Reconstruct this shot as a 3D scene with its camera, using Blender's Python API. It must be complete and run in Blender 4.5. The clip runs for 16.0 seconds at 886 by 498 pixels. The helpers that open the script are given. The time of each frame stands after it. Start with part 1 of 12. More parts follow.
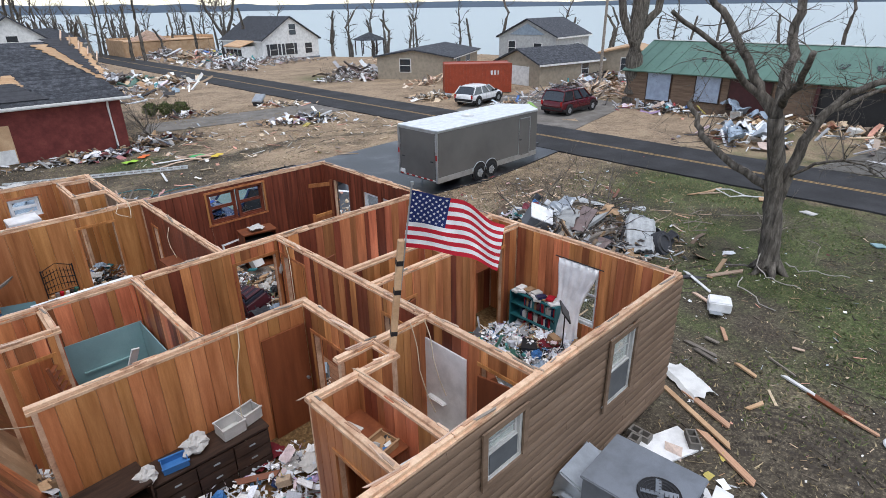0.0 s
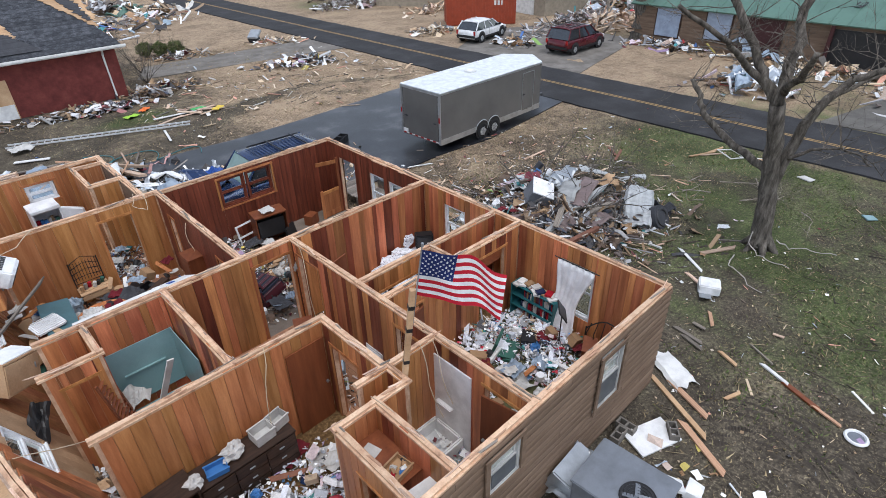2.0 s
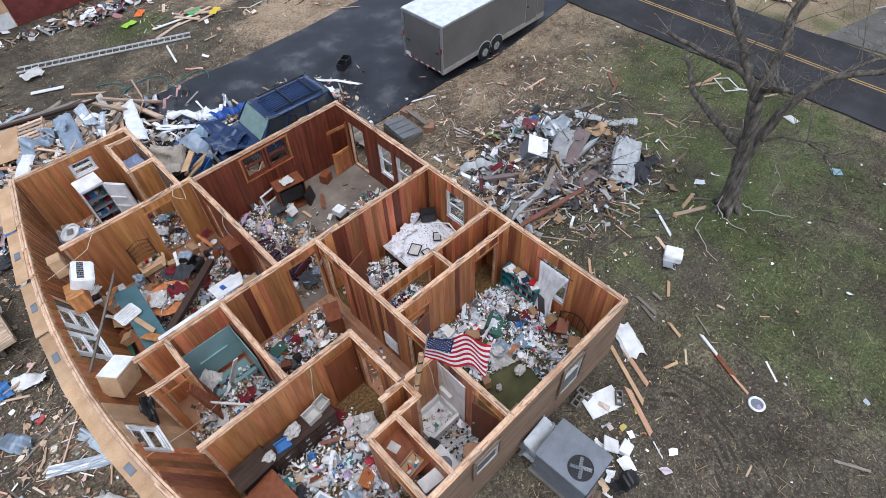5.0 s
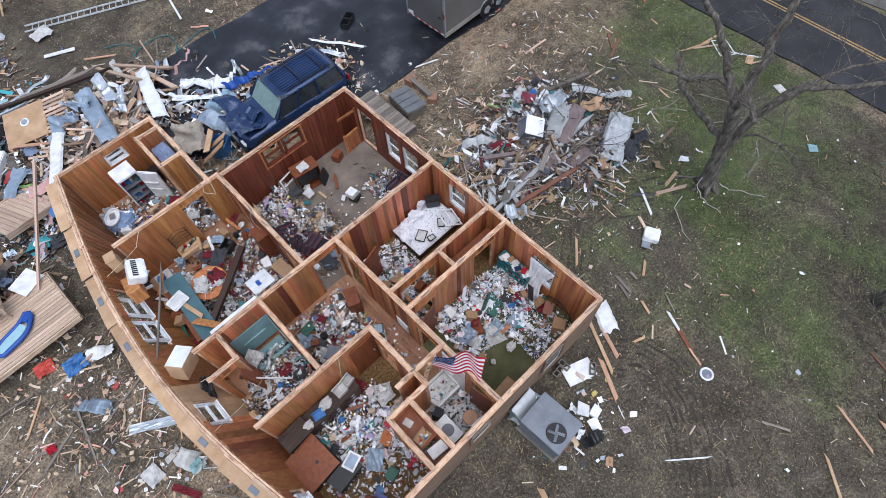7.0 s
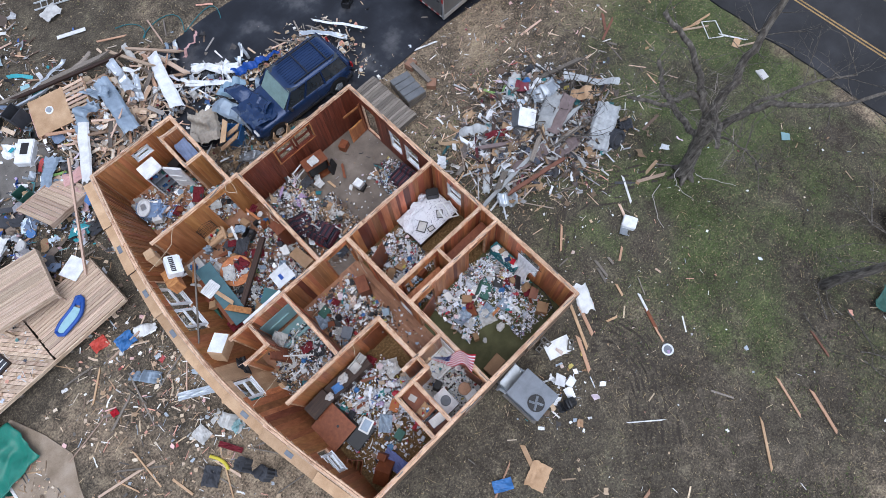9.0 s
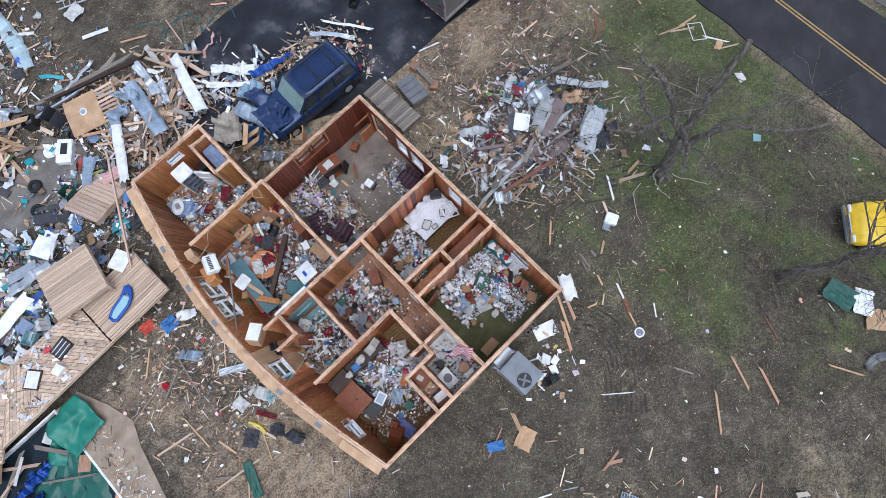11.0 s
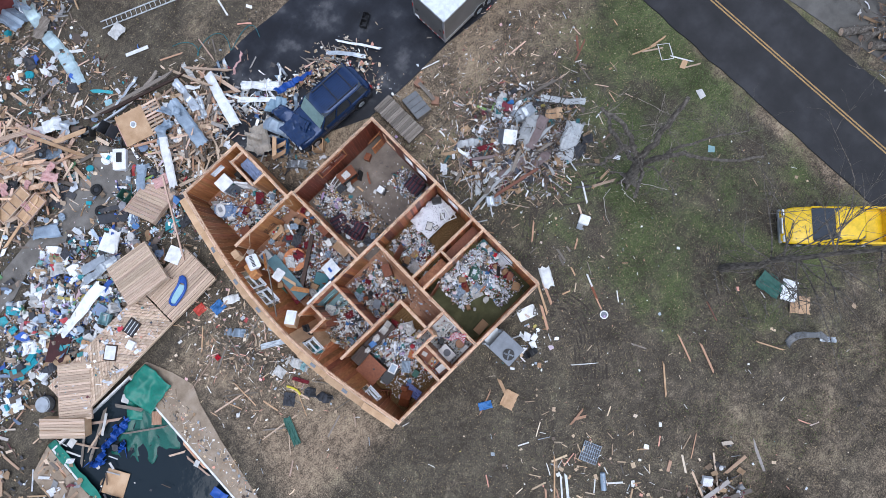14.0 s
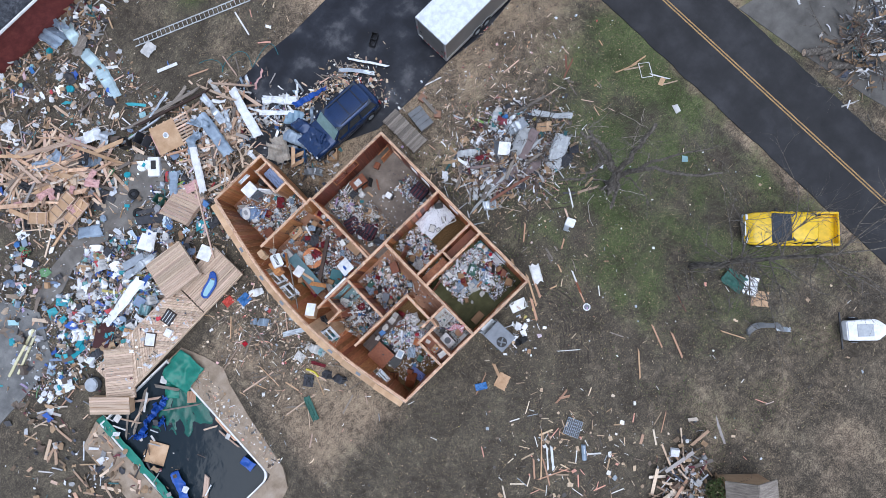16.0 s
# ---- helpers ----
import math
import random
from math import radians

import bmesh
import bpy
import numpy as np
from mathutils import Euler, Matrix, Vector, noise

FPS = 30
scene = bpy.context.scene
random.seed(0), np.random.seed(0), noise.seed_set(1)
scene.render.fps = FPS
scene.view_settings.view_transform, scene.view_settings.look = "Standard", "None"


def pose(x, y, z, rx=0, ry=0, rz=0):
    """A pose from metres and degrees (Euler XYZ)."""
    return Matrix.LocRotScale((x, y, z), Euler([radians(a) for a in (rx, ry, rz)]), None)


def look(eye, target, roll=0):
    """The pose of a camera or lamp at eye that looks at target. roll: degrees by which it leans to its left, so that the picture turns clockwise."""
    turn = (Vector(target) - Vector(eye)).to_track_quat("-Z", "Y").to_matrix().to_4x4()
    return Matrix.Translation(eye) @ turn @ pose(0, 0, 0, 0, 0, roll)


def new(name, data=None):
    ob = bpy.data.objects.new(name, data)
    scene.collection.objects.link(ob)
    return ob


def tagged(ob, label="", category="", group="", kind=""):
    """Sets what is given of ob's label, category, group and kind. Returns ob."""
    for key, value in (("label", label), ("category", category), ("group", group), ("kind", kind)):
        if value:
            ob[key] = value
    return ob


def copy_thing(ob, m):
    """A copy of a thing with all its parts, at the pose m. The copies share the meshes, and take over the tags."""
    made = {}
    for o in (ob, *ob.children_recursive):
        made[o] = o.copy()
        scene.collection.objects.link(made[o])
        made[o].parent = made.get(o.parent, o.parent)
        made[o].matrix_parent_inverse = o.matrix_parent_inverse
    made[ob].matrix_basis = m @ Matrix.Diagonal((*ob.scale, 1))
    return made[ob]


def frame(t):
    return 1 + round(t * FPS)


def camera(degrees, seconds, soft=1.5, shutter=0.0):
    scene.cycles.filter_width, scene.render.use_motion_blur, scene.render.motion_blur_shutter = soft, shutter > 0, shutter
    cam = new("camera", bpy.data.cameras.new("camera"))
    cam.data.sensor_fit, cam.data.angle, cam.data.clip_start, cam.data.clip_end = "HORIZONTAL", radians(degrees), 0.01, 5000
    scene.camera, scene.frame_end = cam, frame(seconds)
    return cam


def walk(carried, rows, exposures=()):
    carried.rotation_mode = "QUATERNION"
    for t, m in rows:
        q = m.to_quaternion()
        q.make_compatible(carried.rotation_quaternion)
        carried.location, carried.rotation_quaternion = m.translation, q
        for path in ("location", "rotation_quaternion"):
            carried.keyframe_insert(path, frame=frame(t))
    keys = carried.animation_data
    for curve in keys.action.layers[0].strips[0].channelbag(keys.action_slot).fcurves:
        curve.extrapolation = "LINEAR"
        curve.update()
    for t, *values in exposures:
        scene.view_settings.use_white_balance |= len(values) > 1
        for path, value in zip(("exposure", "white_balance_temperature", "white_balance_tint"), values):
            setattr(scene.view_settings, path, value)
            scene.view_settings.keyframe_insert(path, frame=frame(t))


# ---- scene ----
cam = camera(77.2, 16.0, soft=0.55)
# t, eye x y z, turn x y z
PATH = [
    (0.0, 0.000, 0.000, 7.372, 66.315, 0.771, -44.342),
    (0.5, 0.085, 0.043, 7.754, 64.703, 0.869, -44.389),
    (1.0, 0.175, 0.123, 8.197, 62.799, 0.961, -44.389),
    (1.5, 0.180, 0.164, 8.722, 60.464, 1.027, -44.376),
    (2.0, 0.137, 0.224, 9.290, 57.925, 1.096, -44.347),
    (2.5, 0.199, 0.330, 9.989, 55.310, 1.170, -44.308),
    (3.0, 0.358, 0.435, 10.755, 52.404, 1.258, -44.272),
    (3.5, 0.495, 0.510, 11.544, 49.291, 1.320, -44.288),
    (4.0, 0.637, 0.562, 12.376, 46.149, 1.374, -44.248),
    (6.5, 1.833, 1.685, 16.954, 30.701, 1.776, -44.163),
    (7.0, 2.119, 1.909, 17.829, 27.932, 1.840, -44.193),
    (7.5, 2.411, 2.127, 18.629, 25.433, 1.916, -44.212),
    (8.0, 2.743, 2.402, 19.486, 23.134, 1.969, -44.248),
    (8.5, 3.096, 2.656, 20.280, 20.915, 2.024, -44.267),
    (9.0, 3.414, 2.912, 21.104, 18.915, 2.073, -44.286),
    (11.5, 4.772, 4.187, 25.371, 11.194, 2.207, -44.392),
    (12.0, 5.028, 4.395, 26.250, 10.058, 2.248, -44.422),
    (12.5, 5.285, 4.586, 27.116, 9.047, 2.290, -44.424),
    (13.0, 5.537, 4.743, 28.002, 8.111, 2.327, -44.406),
    (13.5, 5.766, 4.873, 28.892, 7.250, 2.352, -44.387),
    (14.0, 5.973, 5.022, 29.791, 6.515, 2.367, -44.381),
    (14.5, 6.155, 5.165, 30.705, 5.878, 2.399, -44.358),
    (15.0, 6.343, 5.298, 31.619, 5.292, 2.421, -44.330),
    (15.5, 6.469, 5.390, 32.580, 4.849, 2.427, -44.309),
    (16.0, 6.521, 5.413, 33.545, 4.584, 2.422, -44.291),
]
walk(cam, [(t, pose(x, y, z, a, b, c)) for t, x, y, z, a, b, c in PATH],
     exposures=((0.0, 0.78, 6900, 11), (4.0, 0.82, 6750, 11), (7.0, 0.8, 6550, 12), (9.0, 0.77, 6400, 12), (13.0, 0.77, 6300, 12), (16.0, 0.76, 6250, 12)))

# ---- daylight: bright overcast, sun behind thin cloud ----
world = bpy.data.worlds.new("overcast_sky")
scene.world = world
world.use_nodes = True
wt = world.node_tree
sky = wt.nodes.new("ShaderNodeTexSky")
sky.sky_type = "NISHITA"
sky.sun_disc = False
sky.sun_elevation = radians(72)
sky.sun_rotation = radians(205)
sky.air_density, sky.dust_density, sky.ozone_density = 1.0, 0.5, 2.0
grey = wt.nodes.new("ShaderNodeHueSaturation")
grey.inputs["Saturation"].default_value = 0.62
wt.links.new(sky.outputs[0], grey.inputs["Color"])
wt.links.new(grey.outputs[0], wt.nodes["Background"].inputs[0])
wt.nodes["Background"].inputs[1].default_value = 0.15
sun = new("sun", bpy.data.lights.new("sun", "SUN"))
sun.data.energy, sun.data.angle, sun.data.color = 1.25, radians(60), (0.96, 0.985, 1.0)
sun.matrix_world = look((-6.5, -14, 48), (0, 0, 0))


# ---- materials ----
class Web:
    """A small writer of material nodes."""
    def __init__(self, name):
        self.m = bpy.data.materials.new(name)
        self.m.use_nodes = True
        self.t = self.m.node_tree
        self.p = self.t.nodes["Principled BSDF"]

    def n(self, kind, **values):
        node = self.t.nodes.new("ShaderNode" + kind)
        for key, v in values.items():
            node.inputs[key.replace("_", " ")].default_value = v
        return node

    def link(self, a, b):
        self.t.links.new(a, b)

    def math(self, op, a, b):
        node = self.t.nodes.new("ShaderNodeMath")
        node.operation = op
        for i, v in enumerate((a, b)):
            if isinstance(v, (int, float)):
                node.inputs[i].default_value = v
            else:
                self.link(v, node.inputs[i])
        return node.outputs[0]

    def ramp(self, fac, stops, constant=False):
        node = self.t.nodes.new("ShaderNodeValToRGB")
        el = node.color_ramp.elements
        if constant:
            node.color_ramp.interpolation = "CONSTANT"
        while len(el) < len(stops):
            el.new(0.5)
        for e, (at, c) in zip(el, stops):
            e.position, e.color = at, (*c, 1)
        self.link(fac, node.inputs[0])
        return node.outputs[0]


def surf(name, stops, scale=2.0, rough=0.8, metal=0.0, bump=0.15, fine=45.0, grain=0.3, vary=0.0, hue=0.0, stretch=(1, 1, 1),
         coord="pos", by="object", spec=0.3, detail=4.0, dist=0.02):
    """A worn surface: coarse patches of the colours in stops, fine grain, and a lightness of its own for each piece."""
    w = Web(name)
    if by == "object":
        rnd = w.n("ObjectInfo").outputs["Random"]
    else:
        rnd = w.n("NewGeometry").outputs["Random Per Island"]
    src = w.n("NewGeometry").outputs["Position"] if coord == "pos" else w.n("TexCoord").outputs["Object"]
    mp = w.n("Mapping")
    mp.inputs["Scale"].default_value = stretch
    w.link(src, mp.inputs[0])
    shift = w.n("VectorMath")
    shift.operation = "ADD"
    w.link(mp.outputs[0], shift.inputs[0])
    off = w.n("CombineXYZ")
    for i in range(3):
        w.link(w.math("MULTIPLY", rnd, 31.0 + 17 * i), off.inputs[i])
    if vary or hue:
        w.link(off.outputs[0], shift.inputs[1])
    a = w.n("TexNoise", Scale=scale, Detail=detail, Roughness=0.6)
    b = w.n("TexNoise", Scale=fine, Detail=3.0, Roughness=0.65)
    w.link(shift.outputs[0], a.inputs["Vector"])
    w.link(shift.outputs[0], b.inputs["Vector"])
    col = w.ramp(a.outputs["Fac"], stops)
    hs = w.n("HueSaturation")
    w.link(col, hs.inputs["Color"])
    lum = w.math("ADD", w.math("MULTIPLY", b.outputs["Fac"], grain * 2), 1.0 - grain)
    if vary:
        lum = w.math("MULTIPLY", lum, w.math("ADD", w.math("MULTIPLY", rnd, vary * 2), 1.0 - vary))
    w.link(lum, hs.inputs["Value"])
    if hue:
        r2 = w.math("FRACT", w.math("MULTIPLY", rnd, 7.31), 0.0)
        w.link(w.math("ADD", w.math("MULTIPLY", r2, hue * 2), 0.5 - hue), hs.inputs["Hue"])
    w.link(hs.outputs[0], w.p.inputs["Base Color"])
    w.p.inputs["Roughness"].default_value = rough
    w.p.inputs["Metallic"].default_value = metal
    w.p.inputs["Specular IOR Level"].default_value = spec
    if bump:
        bp = w.n("Bump", Strength=bump, Distance=dist)
        w.link(b.outputs["Fac"], bp.inputs["Height"])
        w.link(bp.outputs[0], w.p.inputs["Normal"])
    return w.m


def plain(name, c, rough=0.5, metal=0.0, grain=0.12, vary=0.0, scale=3.0, bump=0.05, spec=0.4, by="object", thin=0.0):
    """One colour with slight dirt and unevenness; thin cloth lets a share of the light through."""
    d = tuple(v * 0.78 for v in c)
    m = surf(name, [(0.35, d), (0.6, c)], scale, rough, metal, bump, 60.0, grain, vary, spec=spec, by=by)
    if thin:
        t = m.node_tree
        p = t.nodes["Principled BSDF"]
        tr, mx = t.nodes.new("ShaderNodeBsdfTranslucent"), t.nodes.new("ShaderNodeMixShader")
        t.links.new(p.inputs["Base Color"].links[0].from_socket, tr.inputs["Color"])
        mx.inputs[0].default_value = thin
        t.links.new(p.outputs[0], mx.inputs[1])
        t.links.new(tr.outputs[0], mx.inputs[2])
        t.links.new(mx.outputs[0], t.nodes["Material Output"].inputs["Surface"])
    return m


def palette(name, colours, rough=0.7, vary=0.25, dirt=0.35):
    """Each loose piece of a joined mesh takes one of the colours (with its weight), soiled here and there."""
    w = Web(name)
    r = w.n("NewGeometry").outputs["Random Per Island"]
    cols = [c if len(c) == 4 else (1.0, *c) for c in colours]
    total, at, stops = sum(c[0] for c in cols), 0.0, []
    for c in cols:
        stops.append((at / total, c[1:]))
        at += c[0]
    col = w.ramp(r, stops, True)
    pos = w.n("NewGeometry").outputs["Position"]
    a = w.n("TexNoise", Scale=5.0, Detail=5.0, Roughness=0.7)
    b = w.n("TexNoise", Scale=26.0, Detail=4.0, Roughness=0.7)
    w.link(pos, a.inputs["Vector"])
    w.link(pos, b.inputs["Vector"])
    soil = w.n("MapRange")
    soil.inputs["From Min"].default_value, soil.inputs["From Max"].default_value = 0.5, 0.75
    soil.inputs["To Max"].default_value = dirt
    w.link(a.outputs["Fac"], soil.inputs["Value"])
    m = w.n("Mix")
    m.data_type = "RGBA"
    w.link(soil.outputs[0], m.inputs[0])
    w.link(col, m.inputs[6])
    m.inputs[7].default_value = (0.17, 0.13, 0.095, 1)
    hs = w.n("HueSaturation")
    w.link(m.outputs[2], hs.inputs["Color"])
    r2 = w.math("FRACT", w.math("MULTIPLY", r, 53.7), 0.0)
    lum = w.math("ADD", w.math("MULTIPLY", r2, vary * 2), 1.08 - vary)
    w.link(w.math("MULTIPLY", lum, w.math("ADD", w.math("MULTIPLY", b.outputs["Fac"], 1.0), 0.5)), hs.inputs["Value"])
    w.link(hs.outputs[0], w.p.inputs["Base Color"])
    w.p.inputs["Roughness"].default_value = rough
    return w.m


PINE = surf("honey_pine_panelling", [(0.3, (0.27, 0.098, 0.034)), (0.5, (0.4, 0.16, 0.06)), (0.72, (0.53, 0.235, 0.095))], 1.3, 0.4, bump=0.06, fine=34, grain=0.24, vary=0.2, hue=0.008, stretch=(6, 6, 0.5))
REDWOOD = surf("mixed_redwood_panelling", [(0.3, (0.27, 0.09, 0.038)), (0.5, (0.41, 0.145, 0.062)), (0.7, (0.56, 0.22, 0.098))], 1.2, 0.42, bump=0.06, fine=34, grain=0.24, vary=0.52, hue=0.014, stretch=(6, 6, 0.5))
CHERRY = surf("dark_cherry_boards", [(0.3, (0.1, 0.024, 0.014)), (0.5, (0.17, 0.042, 0.022)), (0.7, (0.24, 0.066, 0.034))], 1.3, 0.42, bump=0.06, fine=34, grain=0.24, vary=0.3, stretch=(6, 6, 0.5))
BACKPINE = surf("brown_stained_pine_panelling", [(0.3, (0.2, 0.075, 0.03)), (0.5, (0.28, 0.112, 0.045)), (0.7, (0.35, 0.15, 0.065))], 1.6, 0.5, bump=0.06, fine=30, grain=0.18, vary=0.3, hue=0.01, stretch=(6, 6, 0.5))
CEDAR = surf("raw_orange_cedar", [(0.3, (0.3, 0.16, 0.1)), (0.5, (0.43, 0.25, 0.16)), (0.75, (0.56, 0.37, 0.26))], 2.0, 0.8, bump=0.12, fine=14, grain=0.3, vary=0.25, stretch=(1, 5, 5), coord="obj")
MAHOG = surf("dark_mahogany_panelling", [(0.3, (0.08, 0.021, 0.013)), (0.55, (0.165, 0.043, 0.024)), (0.8, (0.25, 0.072, 0.04))], 1.5, 0.4, bump=0.05, fine=30, grain=0.2, vary=0.2, stretch=(6, 6, 0.5))
PLATE = surf("raw_pine_framing", [(0.28, (0.24, 0.125, 0.075)), (0.42, (0.51, 0.31, 0.2)), (0.6, (0.64, 0.44, 0.3)), (0.78, (0.74, 0.56, 0.415))], 3.4, 0.75, bump=0.15, fine=40, grain=0.34, vary=0.16, stretch=(1, 1, 1), detail=7.0)
LUMBER = surf("splintered_lumber", [(0.3, (0.34, 0.22, 0.152)), (0.5, (0.51, 0.365, 0.272)), (0.75, (0.66, 0.53, 0.43))], 2.0, 0.8, bump=0.12, fine=14, grain=0.3, vary=0.35, hue=0.01, stretch=(1, 5, 5), coord="obj")
OLDWOOD = surf("grey_weathered_wood", [(0.3, (0.12, 0.1, 0.085)), (0.55, (0.22, 0.19, 0.16)), (0.75, (0.34, 0.3, 0.26))], 2.0, 0.85, bump=0.15, fine=14, grain=0.35, vary=0.35, stretch=(1, 6, 6), coord="obj")
DARKWOOD = surf("dark_stained_wood", [(0.3, (0.02, 0.012, 0.009)), (0.6, (0.05, 0.028, 0.02)), (0.8, (0.09, 0.05, 0.03))], 2.0, 0.5, bump=0.08, fine=14, grain=0.3, vary=0.3, stretch=(1, 6, 6), coord="obj")
BROWNDOOR = surf("brown_hollow_door_skin", [(0.3, (0.14, 0.04, 0.018)), (0.6, (0.2, 0.062, 0.026)), (0.8, (0.25, 0.085, 0.035))], 1.5, 0.45, bump=0.04, fine=30, grain=0.15, vary=0.1, stretch=(5, 5, 0.6))
TANPLY = surf("tan_plywood", [(0.3, (0.37, 0.225, 0.125)), (0.6, (0.5, 0.33, 0.2)), (0.8, (0.58, 0.41, 0.27))], 1.5, 0.75, bump=0.06, fine=30, grain=0.25, vary=0.15)
SIDING = surf("brown_lap_siding", [(0.3, (0.125, 0.08, 0.054)), (0.55, (0.18, 0.12, 0.083)), (0.78, (0.235, 0.165, 0.12))], 1.3, 0.8, bump=0.08, fine=35, grain=0.25, vary=0.1, stretch=(0.6, 0.6, 6))
DECKW = surf("deck_boards", [(0.3, (0.31, 0.205, 0.14)), (0.5, (0.5, 0.37, 0.272)), (0.72, (0.66, 0.525, 0.415))], 1.6, 0.8, bump=0.14, fine=16, grain=0.4, vary=0.22, hue=0.006, stretch=(1, 6, 6), coord="obj")
FLOORWOOD = surf("worn_floor_boards", [(0.3, (0.25, 0.122, 0.07)), (0.6, (0.36, 0.185, 0.108)), (0.8, (0.45, 0.26, 0.16))], 1.6, 0.6, bump=0.05, fine=30, grain=0.2, vary=0.15)
LIVFLOOR = surf("dirty_taupe_carpet", [(0.3, (0.115, 0.093, 0.077)), (0.55, (0.185, 0.152, 0.126)), (0.8, (0.27, 0.225, 0.19))], 1.2, 0.95, bump=0.3, fine=90, grain=0.35, detail=8.0)
GREENCARPET = surf("wet_green_carpet", [(0.3, (0.06, 0.06, 0.028)), (0.55, (0.1, 0.1, 0.048)), (0.8, (0.15, 0.145, 0.075))], 1.3, 0.95, bump=0.3, fine=90, grain=0.3)
SHAG = surf("brown_matted_carpet_with_insulation", [(0.3, (0.07, 0.038, 0.015)), (0.5, (0.14, 0.08, 0.032)), (0.75, (0.27, 0.18, 0.09))], 14, 0.95, bump=0.5, fine=70, grain=0.4)
CONCRETE = surf("pale_concrete", [(0.3, (0.1, 0.09, 0.08)), (0.5, (0.16, 0.147, 0.132)), (0.72, (0.225, 0.21, 0.19))], 0.9, 0.9, bump=0.12, fine=40, grain=0.3, detail=8.0)
OLDSLAB = surf("stained_old_concrete", [(0.3, (0.07, 0.066, 0.06)), (0.5, (0.11, 0.104, 0.095)), (0.72, (0.155, 0.147, 0.135))], 0.8, 0.9, bump=0.15, fine=40, grain=0.4, detail=9.0)
POOLDECK = surf("tan_pool_deck_concrete", [(0.3, (0.2, 0.15, 0.105)), (0.5, (0.29, 0.225, 0.165)), (0.7, (0.37, 0.3, 0.235))], 1.3, 0.9, bump=0.12, fine=40, grain=0.35, detail=9.0)
ASPHALT = surf("road_asphalt", [(0.3, (0.019, 0.019, 0.02)), (0.5, (0.028, 0.028, 0.03)), (0.72, (0.047, 0.047, 0.051))], 0.5, 0.85, bump=0.25, fine=60, grain=0.5, dist=0.01, detail=8.0)
DRIVE = surf("wet_black_asphalt", [(0.28, (0.008, 0.008, 0.01)), (0.45, (0.011, 0.012, 0.016)), (0.56, (0.022, 0.024, 0.03)), (0.7, (0.085, 0.085, 0.09))], 0.55, 0.34, bump=0.15, fine=50, grain=0.5, spec=0.36, dist=0.008, detail=10.0)
GRAVEL = surf("grey_gravel", [(0.3, (0.1, 0.1, 0.1)), (0.55, (0.17, 0.17, 0.165)), (0.8, (0.27, 0.265, 0.25))], 1.0, 0.95, bump=0.5, fine=45, grain=0.5)
YELLOWLINE = plain("worn_yellow_road_paint", (0.34, 0.22, 0.09), 0.8, grain=0.35)
WHITE = plain("white_paint", (0.72, 0.72, 0.71), 0.5)
WHITEMETAL = plain("white_enamel", (0.8, 0.81, 0.82), 0.3)
PVCWHITE = plain("white_vinyl", (0.8, 0.82, 0.84), 0.45, grain=0.14)
GREYVINYL = plain("weathered_white_vinyl", (0.5, 0.5, 0.49), 0.5, grain=0.2)
SCREEN = plain("dark_insect_screen", (0.1, 0.11, 0.12), 0.6)
# pale grey for sheets that imitate sky reflected in window panes
SKYPALE = plain("pale_sky_reflection_backing", (0.55, 0.56, 0.55), 0.7, grain=0.2)
OFFWHITE = plain("offwhite_cloth", (0.68, 0.67, 0.65), 0.9, thin=0.25)
TEAL = plain("teal_tile_board", (0.24, 0.4, 0.42), 0.3, scale=1.0)
PALETEAL = plain("pale_teal_vinyl", (0.3, 0.5, 0.55), 0.35)
TURQUOISE = plain("turquoise_plastic", (0.02, 0.3, 0.36), 0.4)
PALEBLUE = plain("pale_blue_painted_metal", (0.43, 0.56, 0.6), 0.4, 0.2, grain=0.2)
DEEPTEAL = plain("teal_painted_wood", (0.02, 0.14, 0.16), 0.45)
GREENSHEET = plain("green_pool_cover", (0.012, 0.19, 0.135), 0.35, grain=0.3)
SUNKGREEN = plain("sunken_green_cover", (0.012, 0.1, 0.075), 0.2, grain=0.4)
BLACK = plain("black_plastic", (0.018, 0.018, 0.02), 0.45)
CHARCOAL = plain("charcoal_fabric", (0.05, 0.052, 0.06), 0.9)
GREYMETAL = plain("galvanised_steel", (0.42, 0.45, 0.48), 0.4, 0.7, vary=0.1)
SHEETMETAL = plain("crumpled_sheet_metal", (0.5, 0.54, 0.58), 0.38, 0.55, grain=0.2, vary=0.2)
BLUEMETAL = plain("faded_blue_sheet_metal", (0.27, 0.34, 0.42), 0.45, 0.25, grain=0.2)
ACGREY = plain("grey_painted_steel", (0.185, 0.205, 0.235), 0.5, 0.2)
TRAILER = plain("charcoal_aluminium_skin", (0.165, 0.158, 0.15), 0.4, 0.3, grain=0.05, scale=0.6, bump=0.02)
ALU = plain("bright_aluminium_trim", (0.62, 0.64, 0.66), 0.3, 0.8)
ROOFWHITE = plain("white_trailer_roof", (0.66, 0.7, 0.74), 0.45, grain=0.1)
RUBBER = plain("black_rubber", (0.012, 0.012, 0.013), 0.8)
STEELDARK = plain("dark_steel", (0.06, 0.06, 0.065), 0.4, 0.6)
NAVY = plain("navy_car_paint", (0.016, 0.04, 0.11), 0.2, 0.3, grain=0.06, bump=0.0, spec=0.6)
YELLOW = plain("yellow_car_paint", (0.78, 0.5, 0.015), 0.25, grain=0.06, bump=0.0, spec=0.6)
CARWHITE = plain("white_car_paint", (0.72, 0.73, 0.74), 0.25, grain=0.05, bump=0.0, spec=0.6)
MAROON = plain("maroon_car_paint", (0.1, 0.008, 0.014), 0.25, 0.2, grain=0.05, bump=0.0, spec=0.6)
